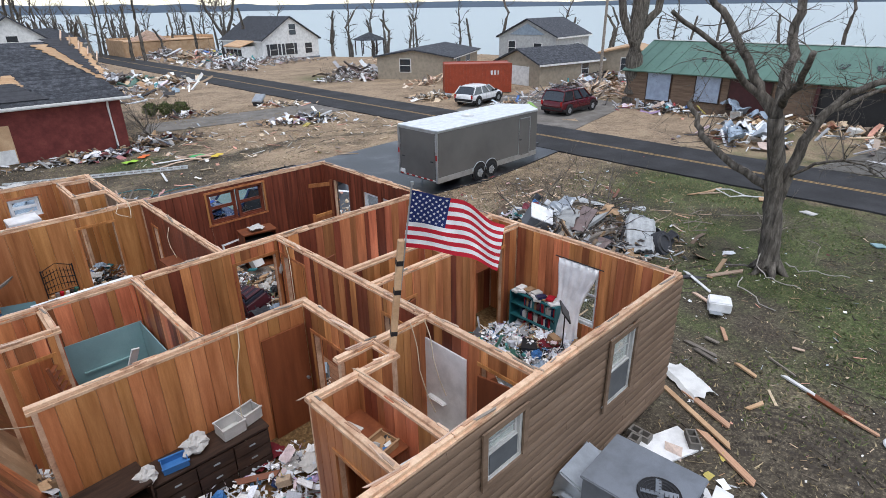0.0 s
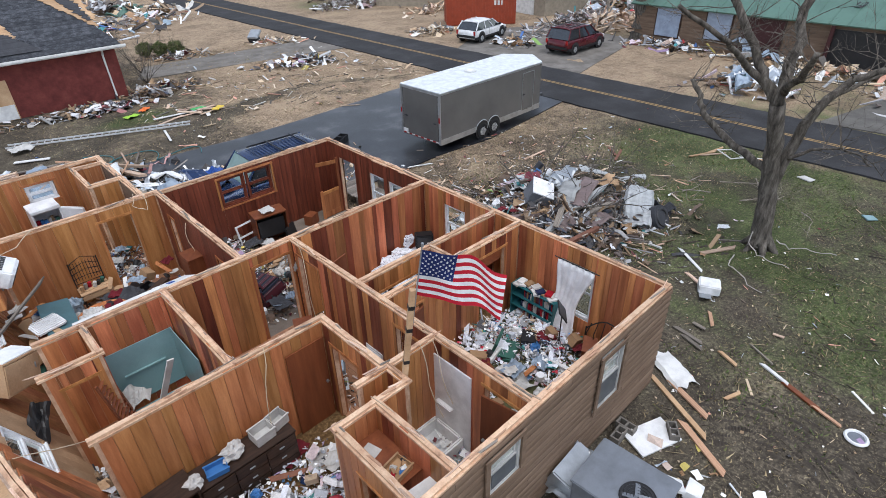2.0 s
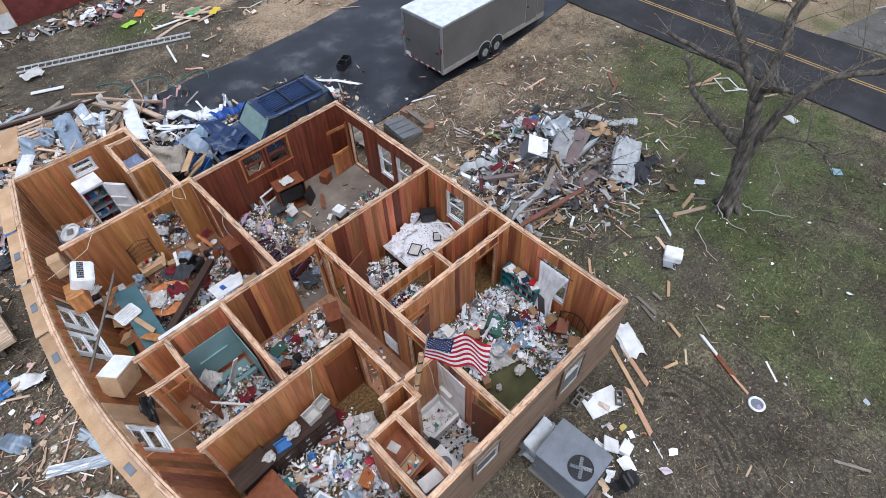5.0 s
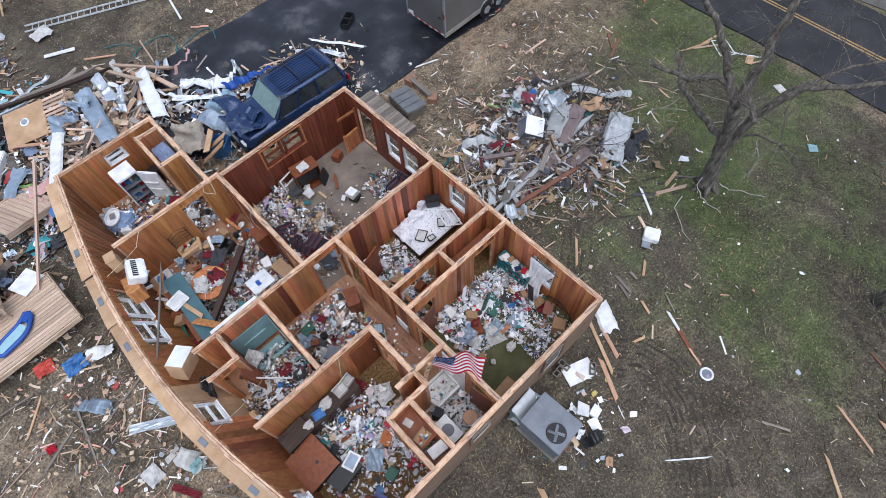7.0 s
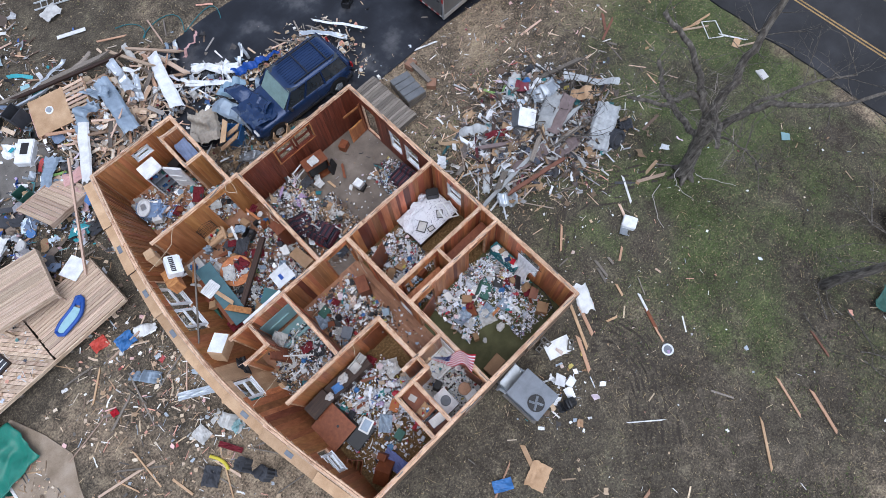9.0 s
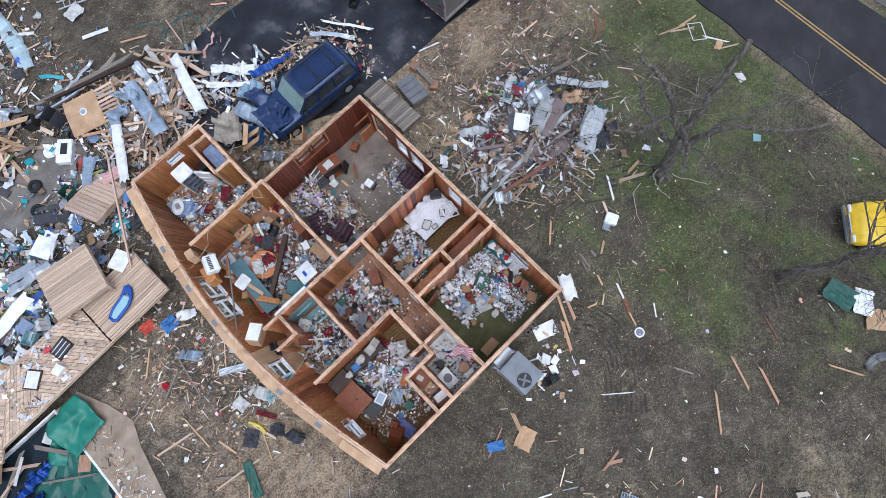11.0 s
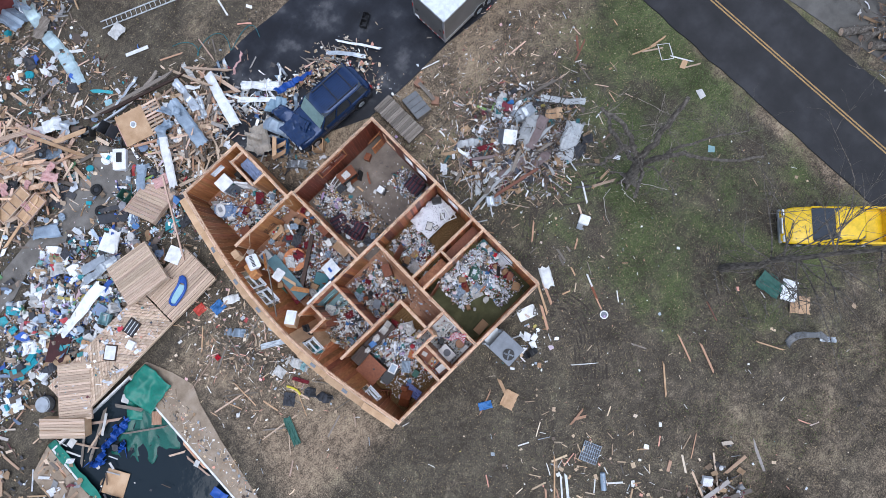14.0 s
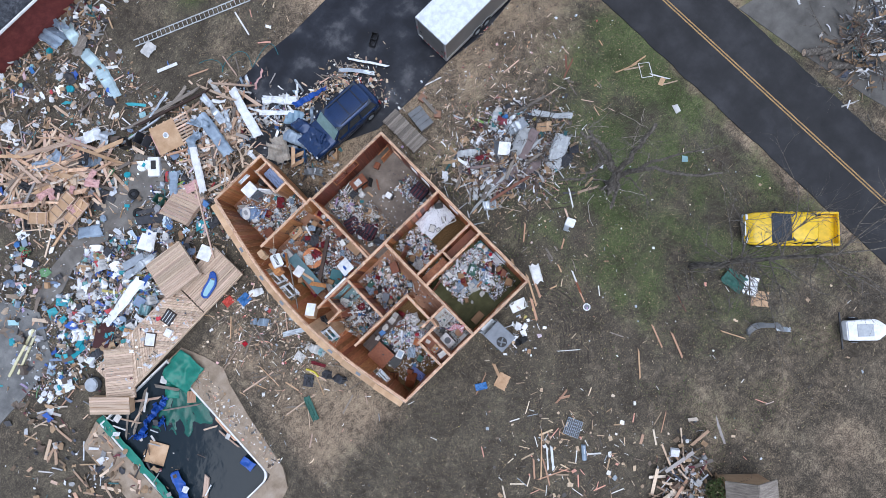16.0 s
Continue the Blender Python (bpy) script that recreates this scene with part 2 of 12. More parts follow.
TINT = plain("dark_car_glass", (0.03, 0.037, 0.045), 0.06, grain=0.05, bump=0.0, spec=1.0)
SHATTER = plain("shattered_windscreen", (0.17, 0.26, 0.25), 0.35, grain=0.35)
REDLIGHT = plain("red_lamp_lens", (0.4, 0.015, 0.015), 0.3)
BRICK = surf("red_brick", [(0.3, (0.1, 0.022, 0.02)), (0.55, (0.15, 0.035, 0.03)), (0.8, (0.2, 0.055, 0.045))], 2.0, 0.85, bump=0.2, fine=18, grain=0.25, vary=0.25)
SHINGLE = surf("grey_asphalt_shingles", [(0.32, (0.024, 0.027, 0.033)), (0.5, (0.046, 0.05, 0.059)), (0.68, (0.085, 0.09, 0.103))], 3.5, 0.9, bump=0.4, fine=14, grain=0.6, vary=0.18, detail=7.0)
GREENROOF = plain("green_metal_roof", (0.1, 0.195, 0.155), 0.45, 0.2, grain=0.1, scale=0.6)
REDCAN = plain("orange_container_steel", (0.36, 0.065, 0.03), 0.5, 0.2)
BLUECLAP = plain("pale_grey_clapboard", (0.42, 0.43, 0.43), 0.7, grain=0.25)
TANBRICK = plain("tan_stucco", (0.34, 0.29, 0.225), 0.85, grain=0.25)
BARK = surf("grey_brown_bark", [(0.34, (0.042, 0.036, 0.031)), (0.5, (0.1, 0.087, 0.074)), (0.66, (0.185, 0.165, 0.143))], 9.0, 0.95, bump=0.5, fine=34, grain=0.5, stretch=(1, 1, 0.2), detail=7.0, dist=0.03)
PALEBARK = plain("pale_stripped_bark", (0.4, 0.37, 0.34), 0.9, grain=0.3)
INSUL = plain("pink_insulation", (0.6, 0.36, 0.34), 0.95, grain=0.2)
TARPBLUE = plain("blue_tarpaulin", (0.015, 0.08, 0.35), 0.4)
PLASTICBLUE = plain("blue_plastic", (0.04, 0.16, 0.4), 0.4)
CARD = plain("cardboard", (0.36, 0.22, 0.12), 0.85, vary=0.15)
REDCLOTH = plain("dark_red_cloth", (0.15, 0.012, 0.02), 0.9)
BEDSHEET = surf("white_sheet_with_dark_dots", [(0.3, (0.66, 0.67, 0.72)), (0.7, (0.75, 0.76, 0.8)), (0.72, (0.1, 0.1, 0.16)), (1.0, (0.1, 0.1, 0.16))], 27, 0.9, bump=0.05, detail=0.0)
def stripe_material():
    w = Web("maroon_and_navy_striped_upholstery")
    sp = w.n("SeparateXYZ")
    w.link(w.n("TexCoord").outputs["Object"], sp.inputs[0])
    f = w.math("FRACT", w.math("ADD", w.math("MULTIPLY", sp.outputs[0], 4.6), 20.0), 0.0)
    col = w.ramp(f, [(0.0, (0.012, 0.013, 0.02)), (0.3, (0.11, 0.018, 0.03)), (0.48, (0.02, 0.022, 0.035)), (0.58, (0.2, 0.11, 0.1)), (0.63, (0.06, 0.012, 0.02)), (0.82, (0.03, 0.035, 0.06))], True)
    w.link(col, w.p.inputs["Base Color"])
    w.p.inputs["Roughness"].default_value = 0.92
    return w.m


PLAID = stripe_material()
DARKMAROON = plain("dark_maroon_paint", (0.055, 0.014, 0.014), 0.7)
FLAGRED = plain("flag_red", (0.55, 0.014, 0.035), 0.75, thin=0.4)
FLAGBLUE = plain("flag_blue", (0.014, 0.03, 0.15), 0.75, thin=0.4)
FLAGWHITE = plain("flag_white", (0.82, 0.82, 0.84), 0.75, thin=0.4)
GREENSIDING = plain("old_green_siding", (0.03, 0.11, 0.085), 0.6)
# distance haze is put into this pale blue, no air is modelled
HAZEHILLS = plain("hill_woods_with_painted_haze", (0.15, 0.19, 0.25), 1.0)

JUNK = palette("household_litter", [(5.5, 0.76, 0.77, 0.78), (3, 0.66, 0.69, 0.73), (3, 0.8, 0.8, 0.79), (1.6, 0.5, 0.58, 0.68), (2, 0.48, 0.49, 0.5), (4, 0.055, 0.05, 0.05), (3, 0.3, 0.18, 0.1), (2, 0.45, 0.33, 0.22), (0.8, 0.05, 0.13, 0.33), (2, 0.3, 0.29, 0.3), (0.8, 0.16, 0.025, 0.04), (2.5, 0.16, 0.11, 0.075), (0.4, 0.42, 0.05, 0.05), (3.5, 0.03, 0.03, 0.034), (0.3, 0.34, 0.24, 0.38), (0.8, 0.04, 0.22, 0.24), (1.4, 0.6, 0.48, 0.42), (0.5, 0.52, 0.43, 0.12), (1.2, 0.6, 0.5, 0.56), (1.0, 0.32, 0.42, 0.5), (0.3, 0.2, 0.36, 0.1)])
PAPERS = palette("papers_and_white_clothes", [(5, 0.76, 0.77, 0.79), (5, 0.62, 0.65, 0.71), (3, 0.8, 0.8, 0.8), (5, 0.46, 0.49, 0.55), (2, 0.3, 0.31, 0.33), (1.6, 0.62, 0.5, 0.52), (1.2, 0.45, 0.34, 0.24), (0.7, 0.42, 0.03, 0.05), (0.8, 0.1, 0.24, 0.42), (0.7, 0.03, 0.2, 0.2), (1.6, 0.05, 0.05, 0.055), (1.2, 0.3, 0.2, 0.13), (0.6, 0.42, 0.32, 0.5), (0.3, 0.5, 0.42, 0.1)])
DARKJUNK = palette("dark_household_litter", [(3, 0.035, 0.035, 0.04), (3, 0.1, 0.065, 0.045), (2, 0.55, 0.56, 0.58), (2.5, 0.25, 0.16, 0.09), (1, 0.05, 0.06, 0.085), (3, 0.16, 0.11, 0.07), (1.6, 0.42, 0.4, 0.38), (0.5, 0.12, 0.025, 0.035), (2, 0.25, 0.25, 0.25), (0.4, 0.03, 0.12, 0.13), (2, 0.36, 0.24, 0.14), (1.2, 0.66, 0.67, 0.69)])
CHIPS = palette("wood_and_paper_chips", [(0.5, 0.38, 0.25), (0.62, 0.52, 0.4), (0.66, 0.65, 0.62), (0.36, 0.24, 0.14), (0.16, 0.12, 0.09), (0.55, 0.43, 0.3), (0.7, 0.69, 0.66), (0.28, 0.2, 0.13), (0.1, 0.09, 0.08), (0.45, 0.33, 0.22), (0.6, 0.3, 0.22), (0.3, 0.34, 0.38)])
SPLINTERS = palette("splintered_wood", [(2, 0.48, 0.345, 0.24), (2, 0.57, 0.44, 0.325), (2, 0.38, 0.25, 0.165), (1.5, 0.64, 0.54, 0.44), (1.5, 0.28, 0.185, 0.125), (1.5, 0.18, 0.14, 0.11), (1, 0.5, 0.3, 0.2), (1, 0.58, 0.4, 0.31), (1.5, 0.12, 0.1, 0.085), (1, 0.34, 0.31, 0.29)])
STRAW = palette("dry_and_green_grass", [(0.3, 0.23, 0.13), (0.24, 0.18, 0.1), (0.36, 0.29, 0.18), (0.16, 0.13, 0.075), (0.1, 0.11, 0.04), (0.28, 0.22, 0.13), (0.2, 0.17, 0.09)], 0.95)
GREENGRASS = palette("green_grass", [(0.06, 0.095, 0.025), (0.08, 0.12, 0.03), (0.05, 0.075, 0.022), (0.11, 0.13, 0.045), (0.16, 0.14, 0.07)], 0.95)
BOOKS = palette("book_spines", [(0.5, 0.02, 0.03), (0.03, 0.06, 0.25), (0.7, 0.68, 0.6), (0.6, 0.6, 0.62), (0.1, 0.02, 0.15), (0.3, 0.2, 0.1), (0.05, 0.2, 0.2), (0.72, 0.72, 0.72), (0.45, 0.1, 0.06)])


def glass_material():
    w = Web("window_glass")
    w.p.inputs["Base Color"].default_value = (0.9, 0.95, 0.95, 1)
    w.p.inputs["Roughness"].default_value = 0.03
    w.p.inputs["Transmission Weight"].default_value = 1.0
    w.p.inputs["IOR"].default_value = 1.45
    return w.m


GLASS = glass_material()


def water_material(name, c, rough, scale, strength):
    w = Web(name)
    w.p.inputs["Base Color"].default_value = (*c, 1)
    w.p.inputs["Roughness"].default_value = rough
    w.p.inputs["IOR"].default_value = 1.33
    b = w.n("TexNoise", Scale=scale, Detail=4.0)
    w.link(w.n("NewGeometry").outputs["Position"], b.inputs["Vector"])
    bp = w.n("Bump", Strength=strength, Distance=0.3)
    w.link(b.outputs["Fac"], bp.inputs["Height"])
    w.link(bp.outputs[0], w.p.inputs["Normal"])
    return w.m


LAKE = water_material("lake_water", (0.3, 0.36, 0.385), 0.35, 0.35, 0.5)
POOLWATER = water_material("murky_pool_water", (0.012, 0.02, 0.026), 0.06, 1.5, 0.05)


def ground_material():
    w = Web("grass_and_mud")
    at = w.n("VertexColor")
    at.layer_name = "cover"
    sep = w.n("SeparateColor")
    w.link(at.outputs[0], sep.inputs[0])
    pos = w.n("NewGeometry").outputs["Position"]

    def noise_of(scale, detail=4.0):
        b = w.n("TexNoise", Scale=scale, Detail=detail, Roughness=0.65)
        w.link(pos, b.inputs["Vector"])
        return b.outputs["Fac"]

    fine, mid, big = noise_of(13.0, 10.0), noise_of(2.4, 6.0), noise_of(0.45)
    dirt = w.ramp(mid, [(0.25, (0.048, 0.039, 0.03)), (0.52, (0.085, 0.071, 0.055)), (0.8, (0.14, 0.119, 0.095))])
    tan = w.ramp(mid, [(0.25, (0.235, 0.166, 0.112)), (0.5, (0.335, 0.246, 0.17)), (0.8, (0.44, 0.338, 0.242))])
    green = w.ramp(mid, [(0.25, (0.042, 0.054, 0.022)), (0.5, (0.068, 0.089, 0.034)), (0.8, (0.118, 0.136, 0.06))])

    def mask(chan):
        v = w.math("ADD", sep.outputs[chan], w.math("MULTIPLY", w.math("SUBTRACT", w.math("ADD", w.math("MULTIPLY", mid, 0.5), w.math("MULTIPLY", big, 0.5)), 0.5), 1.5))
        v = w.math("ADD", v, w.math("MULTIPLY", w.math("SUBTRACT", fine, 0.5), 1.0))
        r = w.n("MapRange")
        r.interpolation_type = "SMOOTHSTEP"
        r.inputs["From Min"].default_value, r.inputs["From Max"].default_value = 0.1, 0.9
        w.link(v, r.inputs["Value"])
        return r.outputs[0]

    def mix(f, a, b):
        m = w.n("Mix")
        m.data_type = "RGBA"
        w.link(f, m.inputs[0])
        w.link(a, m.inputs[6])
        w.link(b, m.inputs[7])
        return m.outputs[2]

    straw = mask(0)
    col = mix(mask(2), mix(straw, dirt, tan), green)
    # straw flecks and dark crumbs
    def specks(scale, lo, hi, most):
        r = w.n("MapRange")
        r.inputs["From Min"].default_value, r.inputs["From Max"].default_value, r.inputs["To Max"].default_value = lo, hi, most
        w.link(noise_of(scale, 3.0), r.inputs["Value"])
        return r.outputs[0]

    def flat(c):
        n = w.n("RGB")
        n.outputs[0].default_value = (*c, 1)
        return n.outputs[0]

    col = mix(specks(7.0, 0.54, 0.66, 0.55), col, flat((0.05, 0.041, 0.032)))
    col = mix(specks(10.0, 0.58, 0.7, 0.45), col, flat((0.23, 0.19, 0.135)))
    col = mix(specks(24.0, 0.57, 0.68, 0.6), col, flat((0.32, 0.27, 0.19)))
    col = mix(w.math("MULTIPLY", specks(21.0, 0.58, 0.72, 0.6), w.math("SUBTRACT", 1.0, w.math("MULTIPLY", straw, 0.6))), col, flat((0.035, 0.03, 0.024)))
    hs = w.n("HueSaturation")
    w.link(col, hs.inputs["Color"])
    w.link(w.math("MULTIPLY", w.math("ADD", w.math("MULTIPLY", fine, 2.6), -0.34), w.math("ADD", w.math("MULTIPLY", big, 1.7), 0.13)), hs.inputs["Value"])
    w.link(hs.outputs[0], w.p.inputs["Base Color"])
    w.p.inputs["Roughness"].default_value = 0.95
    w.p.inputs["Specular IOR Level"].default_value = 0.15
    bp = w.n("Bump", Strength=0.6, Distance=0.06)
    w.link(w.math("ADD", fine, w.math("MULTIPLY", mid, 1.5)), bp.inputs["Height"])
    w.link(bp.outputs[0], w.p.inputs["Normal"])
    return w.m


GROUND = ground_material()


def tile_material():
    """White floor tiles with small black insets."""
    w = Web("white_and_black_floor_tile")
    pos = w.n("NewGeometry").outputs["Position"]
    mp = w.n("Mapping")
    mp.inputs["Scale"].default_value = (5.2, 5.2, 5.2)
    w.link(pos, mp.inputs[0])
    fr = w.n("VectorMath")
    fr.operation = "FRACTION"
    w.link(mp.outputs[0], fr.inputs[0])
    s = w.n("SeparateXYZ")
    w.link(fr.outputs[0], s.inputs[0])
    black = w.math("MULTIPLY", w.math("LESS_THAN", w.math("ABSOLUTE", w.math("SUBTRACT", s.outputs[0], 0.5), 0), 0.17), w.math("LESS_THAN", w.math("ABSOLUTE", w.math("SUBTRACT", s.outputs[1], 0.5), 0), 0.17))
    w.link(w.ramp(black, [(0.3, (0.6, 0.6, 0.6)), (0.7, (0.02, 0.02, 0.03))]), w.p.inputs["Base Color"])
    w.p.inputs["Roughness"].default_value = 0.35
    return w.m


TILE = tile_material()


# ---- building blocks ----
rng = random.Random(7)
MESHES = {}


def bm_box(bm, c, s, rot=None, taper=1.0):
    """A box about c with sides s, turned by rot (an Euler in degrees); its top may be narrower."""
    e = Euler([radians(a) for a in rot]).to_matrix() if rot else Matrix.Identity(3)
    v = []
    for z in (-0.5, 0.5):
        k = taper if z > 0 else 1.0
        for x, y in ((-0.5, -0.5), (0.5, -0.5), (0.5, 0.5), (-0.5, 0.5)):
            v.append(bm.verts.new(Vector(c) + e @ Vector((x * s[0] * k, y * s[1] * k, z * s[2]))))
    for f in ((3, 2, 1, 0), (4, 5, 6, 7), (0, 1, 5, 4), (1, 2, 6, 5), (2, 3, 7, 6), (3, 0, 4, 7)):
        bm.faces.new([v[i] for i in f])
    return bm


def bm_tube(bm, pts, radii, seg=8):
    """A tapered tube along points, closed at both ends."""
    rings = []
    for i, p in enumerate(pts):
        d = Vector(pts[min(i + 1, len(pts) - 1)]) - Vector(pts[max(i - 1, 0)])
        q = d.to_track_quat("Z", "Y").to_matrix()
        rings.append([bm.verts.new(Vector(p) + q @ Vector((math.cos(2 * math.pi * k / seg) * radii[i], math.sin(2 * math.pi * k / seg) * radii[i], 0))) for k in range(seg)])
    for a, b in zip(rings, rings[1:]):
        for k in range(seg):
            bm.faces.new((a[k], a[(k + 1) % seg], b[(k + 1) % seg], b[k]))
    bm.faces.new(rings[0][::-1])
    bm.faces.new(rings[-1])
    return bm


def bm_prism(bm, outline, y0, y1, flat="y"):
    """An outline of (x, z) pushed from y0 to y1; flat "z": an outline of (x, y) from height y0 to y1."""
    a, b = [], []
    for u, v in outline:
        a.append(bm.verts.new((u, y0, v) if flat == "y" else (u, v, y0)))
        b.append(bm.verts.new((u, y1, v) if flat == "y" else (u, v, y1)))
    n = len(a)
    bm.faces.new(a)
    bm.faces.new(b[::-1])
    for i in range(n):
        bm.faces.new((a[i], b[i], b[(i + 1) % n], a[(i + 1) % n]))
    bmesh.ops.recalc_face_normals(bm, faces=bm.faces[:])
    return bm


def thicken(bm, t):
    """Give a sheet a thickness."""
    bm.normal_update()
    bmesh.ops.solidify(bm, geom=bm.faces[:], thickness=t)


def rounded(bm, w=0.02, seg=2):
    bmesh.ops.remove_doubles(bm, verts=bm.verts[:], dist=1e-5)
    bmesh.ops.bevel(bm, geom=bm.edges[:], offset=w, segments=seg, affect="EDGES", clamp_overlap=True)
    return bm


def data_of(name, bm, material, smooth=False):
    me = bpy.data.meshes.new(name)
    bmesh.ops.recalc_face_normals(bm, faces=bm.faces[:])
    bm.to_mesh(me)
    bm.free()
    me.materials.append(material)
    if smooth:
        for p in me.polygons:
            p.use_smooth = True
    return me


def part(name, bm, material, parent=None, label="", smooth=False):
    """One mesh object, under a thing or a part."""
    ob = new(name, data_of(name, bm, material, smooth))
    ob.parent = parent
    return tagged(ob, label)


def box(s, c=(0, 0, 0), bevel=0.0, rot=None, taper=1.0):
    bm = bm_box(bmesh.new(), c, s, rot, taper)
    return rounded(bm, bevel) if bevel else bm


def cyl(r, h, c=(0, 0, 0), seg=14, r2=None, axis="z"):
    p0, p1 = Vector(c), Vector(c)
    i = "xyz".index(axis)
    p0[i] -= h / 2
    p1[i] += h / 2
    return bm_tube(bmesh.new(), (p0, p1), (r, r if r2 is None else r2), seg)


def unit(material, shape="box"):
    """A shared mesh one metre across, for pieces that differ in size only."""
    key = (shape, material.name)
    if key not in MESHES:
        bm = bmesh.new()
        if shape == "box":
            bm_box(bm, (0, 0, 0), (1, 1, 1))
        elif shape == "log":
            out = [(math.cos(a) * 0.5 - 0.0, math.sin(a) * 0.5) for a in [radians(v) for v in range(-90, 91, 22)]]
            bm_prism(bm, [(x, z) for x, z in out], -0.5, 0.5)
        elif shape == "split":
            bm_box(bm, (0, 0, 0), (1, 1, 1))
            for v in bm.verts:
                if v.co.x > 0:
                    v.co.x += 0.12 * v.co.y
                else:
                    v.co.x -= 0.08 * v.co.y + 0.05 * v.co.z
        elif shape == "disc":
            bm_tube(bm, ((0, 0, -0.5), (0, 0, 0.5)), (0.5, 0.5), 18)
        elif shape == "bag":
            bmesh.ops.create_icosphere(bm, subdivisions=3, radius=0.5)
            for v in bm.verts:
                s = Vector((len(MESHES) * 3.1, 0, 0))
                k = noise.noise(v.co * 3.0 + s) + 0.6 * abs(noise.noise(v.co * 7.0 + s)) + 0.35 * noise.noise(v.co * 15.0 + s)
                v.co *= 0.85 + 0.6 * k
                v.co.z = max(v.co.z * 0.8, -0.3)
        elif shape in ("sheet", "sheet2", "sheet3"):
            seed = {"sheet": 1.0, "sheet2": 9.0, "sheet3": 17.0}[shape]
            n, g = 8, {}
            for i in range(n + 1):
                for j in range(n + 1):
                    x, y = i / n - 0.5, j / n - 0.5
                    z = 0.22 * noise.noise(Vector((x * 2.2 + seed, y * 2.2, seed))) + 0.1 * noise.noise(Vector((x * 6 + seed, y * 6, 0)))
                    g[i, j] = bm.verts.new((x + 0.06 * noise.noise(Vector((y * 5, seed, 0))), y + 0.06 * noise.noise(Vector((seed, x * 5, 3))), z))
            for i in range(n):
                for j in range(n):
                    bm.faces.new((g[i, j], g[i + 1, j], g[i + 1, j + 1], g[i, j + 1]))
            thicken(bm, 0.012)
        MESHES[key] = data_of("piece_" + shape, bm, material)
    return MESHES[key]


def put(name, material, loc, size, rot=(0, 0, 0), parent=None, shape="box", label="", category="", group="", kind=""):
    """A piece on a shared mesh, scaled to its size."""
    ob = new(name, unit(material, shape))
    ob.matrix_basis = pose(*loc, *rot) @ Matrix.Diagonal((*size, 1))
    ob.parent = parent
    return tagged(ob, label, category, group, kind)


def thing(name, loc, rz, label, category, group="", kind="", rx=0, ry=0):
    ob = new(name)
    ob.empty_display_size = 0.1
    ob.matrix_basis = pose(*loc, rx, ry, rz)
    return tagged(ob, label, category, group, kind)


def joined(name, v, f, material, label, category, kind="stuff", parent=None):
    me = bpy.data.meshes.new(name)
    me.from_pydata(v, [], f)
    me.materials.append(material)
    ob = new(name, me)
    ob.parent = parent
    return tagged(ob, label, category, "", kind)


CUBE_V = np.array([(x, y, z) for z in (-0.5, 0.5) for x, y in ((-0.5, -0.5), (0.5, -0.5), (0.5, 0.5), (-0.5, 0.5))])
CUBE_F = np.array([(3, 2, 1, 0), (4, 5, 6, 7), (0, 1, 5, 4), (1, 2, 6, 5), (2, 3, 7, 6), (3, 0, 4, 7)])
SLAB_V = np.array([(-0.5, -0.5, 0), (0, -0.5, 0.22), (0.5, -0.45, 0.02), (0.5, 0.5, 0.1), (0.05, 0.5, -0.05), (-0.5, 0.45, 0.2)])
SLAB_F = [(0, 1, 4, 5), (1, 2, 3, 4)]
BLOB_V = np.array([(0.5, 0, 0), (0.1, 0.5, 0.05), (-0.5, 0.1, 0), (-0.1, -0.5, 0), (0.1, 0.05, 0.5), (-0.05, 0, -0.3), (0.4, 0.35, 0.2), (-0.35, 0.3, 0.25), (-0.3, -0.35, 0.2), (0.35, -0.3, 0.15)])
BLOB_F = [(4, 6, 7), (4, 7, 8), (4, 8, 9), (4, 9, 6), (0, 1, 6), (1, 7, 6), (1, 2, 7), (2, 8, 7), (2, 3, 8), (3, 9, 8), (3, 0, 9), (0, 6, 9)]


def grid_faces(n, m):
    return [(j * n + i, j * n + i + 1, (j + 1) * n + i + 1, (j + 1) * n + i) for j in range(m - 1) for i in range(n - 1)]


def rag_shape(r, n=5, m=4):
    """A torn, crumpled scrap: an uneven outline with folds."""
    a, b, c = r.uniform(0, 6), r.uniform(0, 6), r.uniform(4, 9)
    v = []
    for j in range(m):
        for i in range(n):
            x, y = i / (n - 1) - 0.5, j / (m - 1) - 0.5
            z = 0.28 * math.sin(c * x + a) * math.cos(c * 0.7 * y + b) + r.uniform(-0.14, 0.14)
            v.append((x * (0.75 + 0.5 * r.random()), y * (0.75 + 0.5 * r.random()), z))
    return np.array(v), grid_faces(n, m)


def strip_shape(r, n=7):
    """A bent strip, longer than wide."""
    a, b = r.uniform(0, 6), r.gauss(0, 0.5)
    v = []
    for j in range(2):
        for i in range(n):
            x = i / (n - 1) - 0.5
            v.append((x, (j - 0.5) * (0.8 + 0.4 * r.random()) + b * x * x * 3, 0.5 * math.sin(5 * x + a) + r.uniform(-0.12, 0.12)))
    return np.array(v), grid_faces(n, 2)


